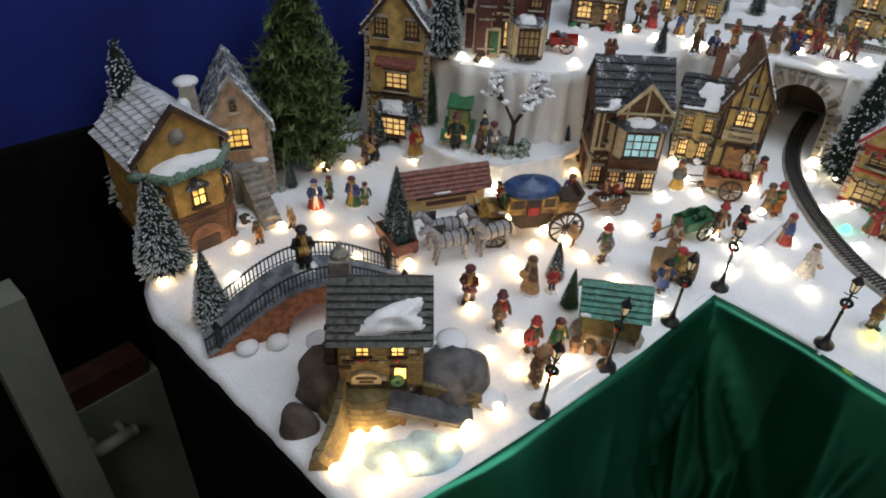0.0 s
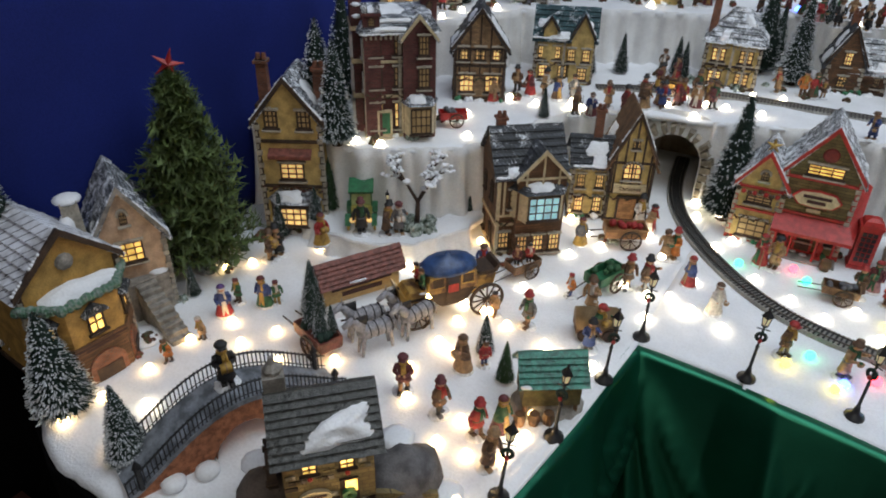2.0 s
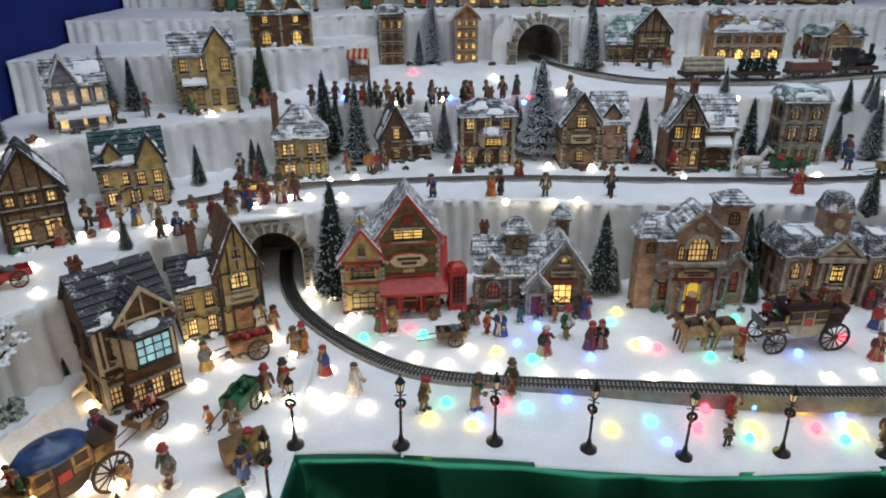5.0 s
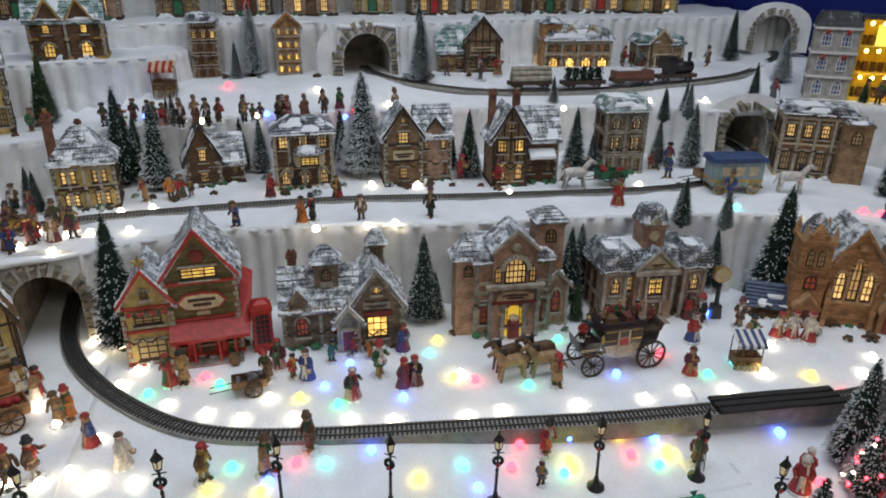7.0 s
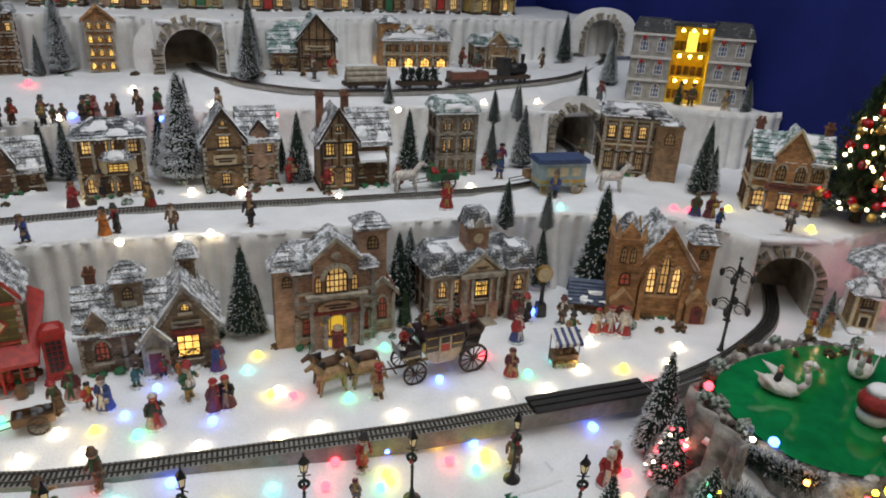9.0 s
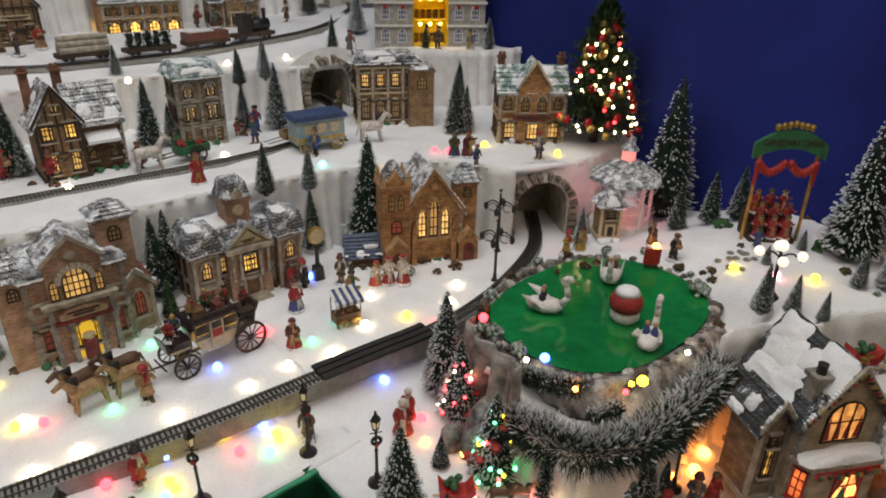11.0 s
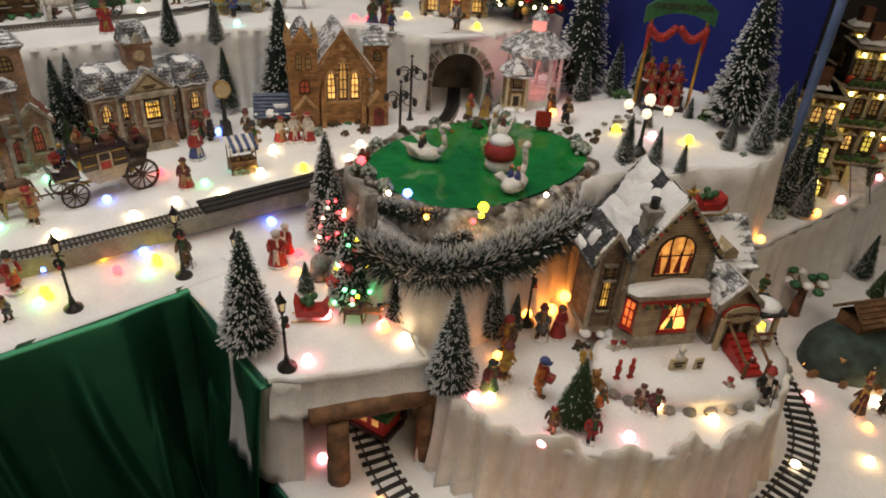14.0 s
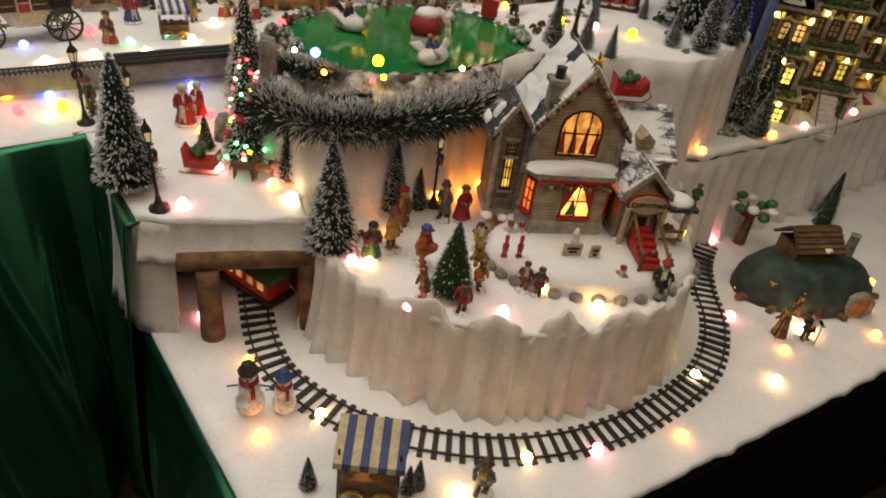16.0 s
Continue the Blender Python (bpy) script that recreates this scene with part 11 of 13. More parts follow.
# ---- pond and park ----
def pond():
    root = thing("pond", "bright green skating pond with rocky snowy rim", "pond", (1.42, -0.155, 0.876), 0, 0.86)
    n, rx, ry = 96, 0.235, 0.177

    def shore(a):
        """The rounded, slightly square shore line at the angle a."""
        c, d = math.cos(a), math.sin(a)
        return rx * math.copysign(abs(c) ** 0.78, c), ry * math.copysign(abs(d) ** 0.78, d)

    rim = [(1 + 0.025 * noise.noise(Vector((math.cos(a) * 1.3, math.sin(a) * 1.3, 4)))) for a in [2 * math.pi * k / n for k in range(n)]]
    water = Geo()
    pts = [tuple(rim[k] * c for c in shore(2 * math.pi * k / n)) for k in range(n)]
    water.add([(x, y, 0.009) for x, y in pts] + [(0, 0, 0.009)], [(k, (k + 1) % n, n) for k in range(n)])
    part("water", water, mat("green_pond", (0.0, 0.2, 0.045), 0.08, 0.25, 8.0, 0.03, spec=0.8, fine=60.0), root, "glossy bright green water")
    m1, m2 = mat("brown_rock", (0.13, 0.1, 0.08), 0.8, 0.5, 30.0, 0.6), mat("snowy_rock", (0.6, 0.58, 0.55), 0.6, 0.5, 45.0, 0.6, other=(0.15, 0.12, 0.1))
    m3 = mat("silver_foil_rock", (0.3, 0.29, 0.3), 0.18, 0.5, 35.0, 0.8, metal=0.5)
    rnd = random.Random(12)
    for k in range(84):
        a = 2 * math.pi * (k + rnd.uniform(-0.3, 0.3)) / 84
        f = 1.02 + rnd.uniform(0.0, 0.07)
        r = rnd.uniform(0.006, 0.014)
        g = Geo().ball((0, 0, 0), r, 8, 0.75)
        g.v = [(x * (1 + 0.3 * noise.noise(Vector((x * 60 + k, y * 60, z * 60)))), y * (1 + 0.3 * noise.noise(Vector((x * 50, y * 60 + k, z * 60)))), z) for x, y, z in g.v]
        part("rock", g, (m2, m1, m1, m3)[k % 4], root, smooth=True).matrix_local = pose(shore(a)[0] * f, shore(a)[1] * f, 0.005, 0, 0, rnd.uniform(0, 360))
    bank, ring = Geo(), (0.0, 0.1, 0.2, 0.3, 0.4, 0.5, 0.6, 0.7, 0.8, 0.9, 1.0)
    for f in ring:
        for k in range(n):
            a = 2 * math.pi * k / n
            wide = 0.1 + 0.28 * max(0.0, math.cos(a - 3.95)) ** 1.3
            x, y = (rim[k] * c for c in shore(a))
            reach = (0.215 * (1 + wide) * math.cos(a), 0.232 * (1 + wide) * math.sin(a)) if math.sin(a) < -0.05 else (x * 1.12, y * 1.12)
            if math.hypot(*reach) < math.hypot(x, y) * 1.06:
                reach = (x * 1.08, y * 1.08)
            reach = (max(-0.325, reach[0]), max(-0.232, reach[1]))
            x, y = x + (reach[0] - x) * f, y + (reach[1] - y) * f
            z = 0.004 + 0.006 * math.sin(min(1.0, f * 2.2) * math.pi / 2) - 0.05 * f ** 2
            z += (0.03 * noise.noise(Vector((x * 22, y * 22, 2))) + 0.02 * abs(noise.noise(Vector((x * 55, y * 55, 5))))) * min(1.0, f * 3) * min(1.0, wide * 2.4)
            bank.v.append((x, y, z))
    bank.f = [(q * n + k, q * n + (k + 1) % n, (q + 1) * n + (k + 1) % n, (q + 1) * n + k) for q in range(10) for k in range(n)]
    bank.s = [0] * len(bank.f)
    part("bank", bank, mat("icy_bank", (0.42, 0.4, 0.38), 0.28, 0.6, 30.0, 0.9, other=(0.07, 0.06, 0.05), fine=240.0, metal=0.3), root, "icy brown and white pond bank", smooth=True)


pond()


def swan(x, y, yaw, size, coat):
    """A white swan boat with two riders, one plain mesh."""
    g = Geo()
    s = size
    g.lathe([(0.004, -0.03), (0.014, -0.022), (0.019, 0.0), (0.015, 0.02), (0.004, 0.03)], 12, pose(0, 0, 0.014, 90, 0, 0) @ Matrix.Diagonal((1, 0.7, 1, 1)))
    line = [Vector((0, -0.026, 0.018)), Vector((0, -0.036, 0.034)), Vector((0, -0.032, 0.052)), Vector((0, -0.026, 0.062)), Vector((0, -0.034, 0.068)), Vector((0, -0.042, 0.062))]
    for a, b in zip(line, line[1:]):
        g.rod(a, b, 0.0062 if a is line[0] else 0.0048, 8, 0.0045)
    for sx in (-1, 1):
        g.add([(sx * 0.016, -0.016, 0.012), (sx * 0.02, 0.012, 0.014), (sx * 0.021, 0.036, 0.036), (sx * 0.018, 0.012, 0.034), (sx * 0.014, 0.0, 0.012)], [(0, 1, 3), (1, 2, 3), (0, 3, 4), (1, 4, 2), (4, 3, 2)])
    g.use(1)
    for sx in (-0.006, 0.006):
        g.lathe([(0.006, 0.018), (0.0055, 0.03), (0.0025, 0.038)], 8, Matrix.Translation((sx, 0.004, 0)))
    g.use(2)
    for sx in (-0.006, 0.006):
        g.ball((sx, 0.004, 0.042), 0.004, 8)
    g.use(3).rod((0, -0.042, 0.062), (0, -0.05, 0.058), 0.0022, 6, 0.0008)
    g.v = [(a * s, b * s, c * s) for a, b, c in g.v]
    ob = new("swan_boat", g.mesh("swan_boat", [WHITE, dye(coat), SKIN, dye("orange")], True))
    ob.matrix_world = pose(x, y, 0.882, 0, 0, yaw)
    tagged(ob, "white swan boat figurine with riders in " + coat, "swan boat", "swan boats on the pond")


swan(1.335, -0.1, 30, 1.05, "black")
swan(1.382, -0.275, 110, 1.05, "blue")
swan(1.513, -0.105, -60, 1.05, "maroon")
ball_ob = thing("snow_globe", "red and white domed swan carriage on the pond", "swan boat", (1.415, -0.205, 0.882), 0, 0.88)
part("hull", Geo().lathe([(0.018, 0.0), (0.028, 0.012), (0.026, 0.03)], 14), WHITE, ball_ob, smooth=True)
part("dome", Geo().lathe([(0.03, 0.03), (0.032, 0.045), (0.024, 0.062), (0.008, 0.07)], 14), dye("red"), ball_ob, smooth=True)
part("snow", Geo().lathe([(0.025, 0.061), (0.018, 0.07), (0.005, 0.075)], 12), SNOW, ball_ob, smooth=True)


def gazebo(x, y, z):
    root = thing("gazebo", "white bandstand glowing pink with a snowy roof", "gazebo", (x, y, z), 10, 1.0)
    root.matrix_world = pose(x, y, z, 0, 0, 10) @ Matrix.Diagonal((1.0, 1.0, 1.08, 1))
    part("base", Geo().lathe([(0.07, 0.0), (0.07, 0.022), (0.066, 0.024)], 8), WHITE, root)
    for k in range(8):
        a = math.pi / 4 * k + math.pi / 8
        px, py = 0.06 * math.cos(a), 0.06 * math.sin(a)
        part("post", Geo().rod((px, py, 0.024), (px, py, 0.115), 0.004, 7), WHITE, root)
        b = a + math.pi / 4
        g = Geo()
        qx, qy = 0.06 * math.cos(b), 0.06 * math.sin(b)
        for h in (0.032, 0.05, 0.108):
            g.rod((px, py, h), (qx, qy, h), 0.0018, 5)
        part("rail", g, WHITE, root)
    rf = Geo()
    rf.lathe([(0.085, 0.112), (0.082, 0.118), (0.03, 0.15), (0.02, 0.153)], 8)
    part("roof", rf, SLATE_WHITE, root)
    part("cupola", Geo().lathe([(0.016, 0.152), (0.016, 0.175)], 8), glow("pink_cupola", (1.0, 0.35, 0.35), 0.9), root)
    part("cupola_roof", Geo().lathe([(0.022, 0.174), (0.004, 0.192), (0.001, 0.205)], 8), SLATE_WHITE, root)
    for k in range(3):
        part("light", Geo().ball((0.02 * math.cos(k * 2.1), 0.02 * math.sin(k * 2.1), 0.1), 0.005, 8), glow("pink_bulb", (1.0, 0.3, 0.35), 60.0), root)


gazebo(1.8, 0.075, 0.845)
last = house("small square clock tower with snowy peaked cap", (1.709, 0.039, 0.856), -35, 0.046, 0.042, 0.075, 0.108, TANBRICK, SLATE_WHITE, "h", CREAM, rows=[(0.05, 1, 0.02, 0.02, PANE, False)], door=(0, 0.016, 0.03, WOOD_DARK), side=False, name="ticket_tower", category="tower", snow=1.0)


def choir_stand(x, y, z, yaw):
    root = thing("choir_arch", "green sign arch with red drapes over a choir stand", "arch", (x, y, z), yaw, 1.0)
    root.matrix_world = pose(x, y, z, 0, 0, yaw) @ Matrix.Diagonal((0.84, 0.84, 1.06, 1))
    for sx in (-1, 1):
        part("post", Geo().rod((sx * 0.062, 0, 0.0), (sx * 0.062, 0, 0.165), 0.0042, 7), GOLD, root)
    board = Geo()
    n, vs = 10, []
    for yy in (-0.006, 0.006):
        for k in range(n + 1):
            u = -1 + 2 * k / n
            vs += [(u * 0.078, yy, 0.185 + 0.026 * (1 - u * u)), (u * 0.078, yy, 0.158 + 0.02 * (1 - u * u))]
    m = 2 * (n + 1)
    fs = []
    for k in range(n):
        a = 2 * k
        fs += [(a, a + 1, a + 3, a + 2), (m + a, m + a + 2, m + a + 3, m + a + 1), (a, a + 2, m + a + 2, m + a), (a + 1, m + a + 1, m + a + 3, a + 3)]
    fs += [(0, m, m + 1, 1), (m - 2, m - 1, 2 * m - 1, 2 * m - 2)]
    b = part("sign_board", board.add(vs, fs), GREEN, root, "dark green arched sign board")
    lettering(b, "CHRISTMAS CHOIR", 0, -0.0066, 0.188, 0.13, 0.017)
    crown = Geo()
    for k in range(7):
        crown.ball((-0.036 + 0.012 * k, 0, 0.214 + 0.006 * (1 - abs(k - 3) / 3)), 0.007, 8)
    part("crest", crown, GOLD, root)
    for sx in (-1, 1):
        d = Geo()
        for k in range(9):
            d.ball((sx * (0.062 - 0.0068 * k), -0.004, 0.15 - 0.016 * math.sin(math.pi * k / 8)), 0.0085, 7)
        d.rod((sx * 0.062, -0.004, 0.15), (sx * 0.064, -0.004, 0.11), 0.007, 7, 0.003)
        part("drape", d, RED, root)
    for k in range(3):
        part("stand_step", Geo().box(-0.05, 0.05, -0.02 + 0.02 * k, 0.02 + 0.02 * k, 0.0, 0.012 + 0.018 * k), WOOD_DARK, root)
    return root


for ob in [choir_stand(1.815, -0.25, 0.926, -44)]:
    bpy.context.view_layer.update()
    for row in range(3):
        for k in range(3):
            p = ob.matrix_world @ Vector((-0.032 + 0.03 * k + 0.006 * (row % 2), -0.012 + 0.022 * row, 0.012 + 0.018 * row))
            figure(p.x, p.y, -52 + 12 * (k - 1), "woman", "red", "red", 0.045, "brown", p.z, arm=0.8)
figure(1.754, -0.256, 120, "man", "blue", "blue", 0.043, "black", z=park(1.754, -0.256))


def globe_lamp(x, y, z, h, arms, label, lit):
    root = thing("globe_lamp", label, "street lamp", (x, y, z), 30, 1.0)
    part("foot", Geo().lathe([(0.016, 0.0), (0.014, 0.006), (0.005, 0.016), (0.0035, 0.03)], 12), IRON, root)
    part("pole", Geo().lathe([(0.0032, 0.02), (0.0028, h * 0.8), (0.002, h * 0.96)], 8), IRON, root)
    for k in range(arms):
        a = 2 * math.pi * k / arms
        g = Geo()
        prev = Vector((0, 0, h * 0.78))
        for m in range(1, 6):
            f = m / 5
            q = Vector((0.032 * f * math.cos(a), 0.032 * f * math.sin(a), h * 0.78 + 0.012 * math.sin(f * 3.0) - 0.004 * f))
            g.rod(prev, q, 0.0016, 5)
            prev = q
        arm = part("arm", g, IRON, root)
        if lit is IRON:
            part("lantern", Geo().lathe([(0.002, 0.0), (0.005, 0.004), (0.0058, 0.013), (0.002, 0.018)], 8, Matrix.Translation((prev.x, prev.y, prev.z - 0.012))), IRON, arm)
            curl = Geo()
            for m in range(9):
                u, v = 0.5 + m * 0.55, 0.5 + (m + 1) * 0.55
                curl.rod(*[((0.016 + 0.009 * math.cos(w)) * math.cos(a), (0.016 + 0.009 * math.cos(w)) * math.sin(a), h * 0.74 + 0.009 * math.sin(w)) for w in (u, v)], 0.0011, 5)
            part("scroll", curl, IRON, arm)
        else:
            part("globe", Geo().ball((prev.x, prev.y, prev.z + 0.01), 0.0085, 10), lit, arm)
    part("top_globe" if lit is not IRON else "finial", Geo().ball((0, 0, h), 0.0095 if lit is not IRON else 0.004, 10), lit, root)


GLOBE = glow("globe_glass", (1.0, 0.9, 0.8), 1.1)
globe_lamp(1.597, -0.357, 0.925, 0.098, 4, "black park lamp with five glowing white globes", GLOBE)
globe_lamp(1.475, 0.15, 0.775, 0.15, 4, "ornate black lamp standard with curled arms", IRON)
globe_lamp(1.575, 0.24, 0.78, 0.16, 4, "tall ornate black lamp standard beside the church", IRON)



def hedge(points, r, label):
    """A fat garland of frosted bristles laid along a line."""
    root = thing("garland_hedge", label, "garland", (0, 0, 0), 0, 1.0)
    rnd = random.Random(21)
    line = [Vector(p) for p in spline(points, 0.003)]
    b, f = Geo(), Geo()
    for i, p in enumerate(line):
        way = (line[min(i + 1, len(line) - 1)] - line[max(i - 1, 0)]).normalized()
        side = way.cross(Vector((0, 0, 1))).normalized()
        swell = r * (1 + 0.16 * noise.noise(Vector((i * 0.05, 2, 0))) + 0.12 * noise.noise(Vector((i * 0.2, 5, 0))))
        for k in range(62):
            a = rnd.uniform(-0.7, math.pi + 0.7)
            d = (side * math.cos(a) + Vector((0, 0, 1)) * math.sin(a) + way * rnd.gauss(0, 0.4)).normalized()
            l = swell * rnd.uniform(0.55, 1.05)
            s = d.cross(Vector((rnd.gauss(0, 1), rnd.gauss(0, 1), 0.4))).normalized() * 0.0009
            q = p + d * l
            b.add([p + d * l * 0.45 - s, p + d * l * 0.45 + s, q], [(0, 1, 2)])
            if rnd.random() < (0.7 if d.z > 0.75 else 0.12 if d.z > 0.3 else 0.03):
                f.add([q - d * l * 0.2 - s * 1.2, q - d * l * 0.2 + s * 1.2, q + d * 0.001 + s, q + d * 0.001 - s], [(0, 1, 2, 3)])
    part("needles", b, NEEDLE, root)
    part("frost", f, FROST, root)


hedge([(1.125, -0.225, 0.835), (1.118, -0.27, 0.848), (1.13, -0.325, 0.85), (1.17, -0.362, 0.85), (1.23, -0.38, 0.85), (1.31, -0.38, 0.846), (1.39, -0.37, 0.845), (1.47, -0.36, 0.846)], 0.045, "thick frosted garland hedge round the pond terrace")
hedge([(1.19, -0.315, 0.866), (1.215, -0.318, 0.868), (1.24, -0.325, 0.866)], 0.016, "tuft of frosted greenery on the pond bank")
hedge([(1.175, -0.19, 0.878), (1.185, -0.24, 0.885), (1.21, -0.28, 0.885)], 0.022, "small frosted garland beside the pond")
for hx, hy, hc in ((1.19, -0.28, "orange"), (1.262, -0.325, "yellow"), (1.393, -0.335, "white"), (1.5, -0.35, "orange"), (1.24, -0.33, "red"), (1.19, -0.19, "white")):
    bulb(hx, hy, hc, 0.893, 0.55)


for hx, hy, hr, hm in ((1.205, -0.16, 0.016, FROSTED), (1.215, -0.1, 0.015, FROSTED), (1.25, -0.04, 0.014, GARLAND), (1.3, -0.01, 0.015, FROSTED), (1.38, 0.02, 0.013, GARLAND), (1.47, 0.03, 0.014, FROSTED), (1.55, 0.02, 0.013, GARLAND), (1.62, -0.02, 0.014, FROSTED), (1.65, -0.09, 0.013, FROSTED), (1.64, -0.17, 0.012, GARLAND), (1.595, -0.24, 0.022, FROSTED)):
    shrub(hx, hy, park(hx, hy), hr, hm, "frosted green tuft at the pond edge")


def lit_tree(x, y, h, colors, label):
    root = tree(x, y, ground(x, y), h, "sparse", 1.25)
    root["label"] = label
    root.name = "christmas_tree"
    rnd = random.Random(int(x * 1000))
    for k in range(26):
        f = rnd.random() * 0.85
        a = rnd.uniform(0, 2 * math.pi)
        r = 0.2 * (1 - f)
        c = colors[k % len(colors)]
        part("light", Geo().ball((r * math.cos(a), r * math.sin(a), 0.1 + 0.85 * f), 0.016, 7), glow("tree_bulb_" + c, GLOWS[c][0], 14.0), root)
    for k in range(4):
        a = -2.2 + 0.9 * k
        f = 0.15 + 0.2 * k
        px, py, pz = 0.22 * (1 - f) * math.cos(a), 0.22 * (1 - f) * math.sin(a), 0.1 + 0.8 * f
        part("bow", Geo().ball((px - 0.02, py, pz), 0.04, 7, 0.6).ball((px + 0.03, py, pz), 0.04, 7, 0.6).rod((px, py, pz), (px + 0.01, py, pz - 0.1), 0.016, 5), RED, root)


lit_tree(1.158, -0.085, 0.15, ("red", "red", "red", "white"), "Christmas fir with red lights and bows")
lit_tree(1.1, -0.22, 0.158, ("green", "green", "red", "yellow"), "Christmas fir with green lights and red bows")


def santa(x, y, z, yaw, h=0.085):
    figure(x, y, yaw, "woman", "red", "red", h, "white", z)


santa(1.06, -0.06, ground(1.06, -0.06), -40, 0.066)
santa(1.09, -0.035, ground(1.09, -0.035), -60, 0.055)


def sleigh(x, y, z, yaw, size, label):
    root = thing("sleigh", label, "sleigh", (x, y, z), yaw, size)
    part("body", Geo().prism([(-0.022, 0.01), (0.02, 0.01), (0.028, 0.02), (0.026, 0.034), (0.016, 0.022), (-0.01, 0.022), (-0.024, 0.04)], -0.012, 0.012), RED, root)
    for sy in (-1, 1):
        g = Geo()
        pts = [Vector((-0.03, sy * 0.011, 0.002)), Vector((0.024, sy * 0.011, 0.002)), Vector((0.034, sy * 0.011, 0.01)), Vector((0.03, sy * 0.011, 0.018))]
        for a, b in zip(pts, pts[1:]):
            g.rod(a, b, 0.0012, 5)
        part("runner", g, GOLD, root)
    g = Geo()
    for k in range(7):
        g.ball((random.uniform(-0.014, 0.01), random.uniform(-0.007, 0.007), 0.026 + 0.002 * k), 0.006, 7)
    part("sack", g, dye("green"), root)


sleigh(1.03, -0.215, ground(1.03, -0.215), -35, 1.0, "red sleigh full of parcels on the snow")
horse(1.075, -0.26, ground(1.075, -0.26), 50, "brown", 0.62)
horse(1.1, -0.275, ground(1.1, -0.275), 50, "tan", 0.55)
gift = thing("notice_board", "red notice board beside the pond", "sign", (1.615, -0.125, park(1.615, -0.125)), -45, 0.85)
part("panel", Geo().box(-0.018, 0.018, -0.003, 0.003, 0.006, 0.042), RED, gift)
part("foot", Geo().box(-0.014, 0.014, -0.008, 0.008, 0.0, 0.006), WOOD_DARK, gift)
for k in range(12):
    a, r = random.uniform(0, 6.28), random.uniform(0.0, 0.045)
    ob = part("paving_stone", Geo().lathe([(0.007, 0.0), (0.006, 0.0025)], 7), STONE)
    ob.matrix_world = pose(1.69 + r * math.cos(a), -0.245 + 0.8 * r * math.sin(a), park(1.69 + r * math.cos(a), -0.245 + 0.8 * r * math.sin(a)) + 0.001)
    tagged(ob, "flat grey paving stone in the snow", "stone", "paving stones")

# ---- trestle and toy train ----
LOG = mat("brown_log", (0.2, 0.1, 0.05), 0.75, 0.5, 40.0, 0.5)
tr = thing("trestle", "log trestle carrying the snow over the toy track", "trestle", (0, 0, 0), 0, 1.0)
for px, py, r in ((0.977, -0.364, 0.0165), (1.103, -0.405, 0.014)):
    g = Geo().lathe([(r * 1.05, Z_LOW - 0.002), (r, 0.6), (r * 0.95, 0.68)], 11, Matrix.Translation((px, py, 0)))
    part("post", g, LOG, tr, smooth=True)
part("beam", Geo().rod((0.945, -0.344, 0.69), (1.125, -0.412, 0.684), 0.013, 11), LOG, tr, smooth=True)
# black panel closes the tunnel; its colour stands in for the shade inside
slab("tunnel_back", "black panel standing in for the shade inside the tunnel", 0.93, 1.12, -0.17, -0.16, Z_LOW, 0.69, BLACK)
slab("tunnel_side", "dark side wall of the tunnel under the park", 1.124, 1.13, -0.33, -0.16, Z_LOW, 0.69, WOOD_DARK)
cab = thing("caboose", "red and green toy caboose on the track", "train", (1.07, -0.3, Z_LOW + 0.007), 108, 1.0)
part("body", Geo().box(-0.05, 0.05, -0.022, 0.022, 0.014, 0.05), RED, cab)
part("skirt", Geo().box(-0.058, 0.058, -0.024, 0.024, 0.008, 0.016), BLACKPAINT, cab)
part("roof", Geo().prism([(-0.026, 0.05), (0.026, 0.05), (0.02, 0.058), (-0.02, 0.058)], -0.058, 0.058, pose(0, 0, 0, 0, 0, 90)), GREEN, cab)
part("cupola", Geo().box(-0.016, 0.016, -0.014, 0.014, 0.057, 0.072), GREEN, cab)
for sx in (-0.034, -0.012, 0.012, 0.034):
    for sy in (-1, 1):
        part("window", Geo().box(sx - 0.006, sx + 0.006, sy * 0.0222 - 0.0006, sy * 0.0222 + 0.0006, 0.03, 0.043), LIT, cab)
for sx in (-0.035, 0.035):
    for sy in (-1, 1):
        part("wheel", Geo().lathe([(0.01, -0.002), (0.01, 0.002)], 14, pose(sx, sy * 0.017, 0.01, 90, 0, 0)), IRON, cab)

# ---- the Christmas shop on the hill ----
CLAP = brick_mat("tan_clapboard", (0.56, 0.44, 0.29), (0.3, 0.23, 0.14), 0.08, 0.005, dim=0.8)
GLOWWIN = glow("orange_window", (1.0, 0.45, 0.13), 3.4)
REDWIN = glow("red_curtain_window", (1.0, 0.22, 0.06), 1.3)
SHOP_X, SHOP_Y, SHOP_Z = 1.44, -0.548, Z_HILL + 0.032
last = house("tan clapboard Christmas shop with glowing arched window", (SHOP_X, SHOP_Y, SHOP_Z), -30, 0.125, 0.14, 0.15, 0.235, CLAP, SLATE_DARK, "f", STONE_PALE, rows=(), bands=(0.022,), snow=1.0, name="christmas_shop", category="shop", side=False)
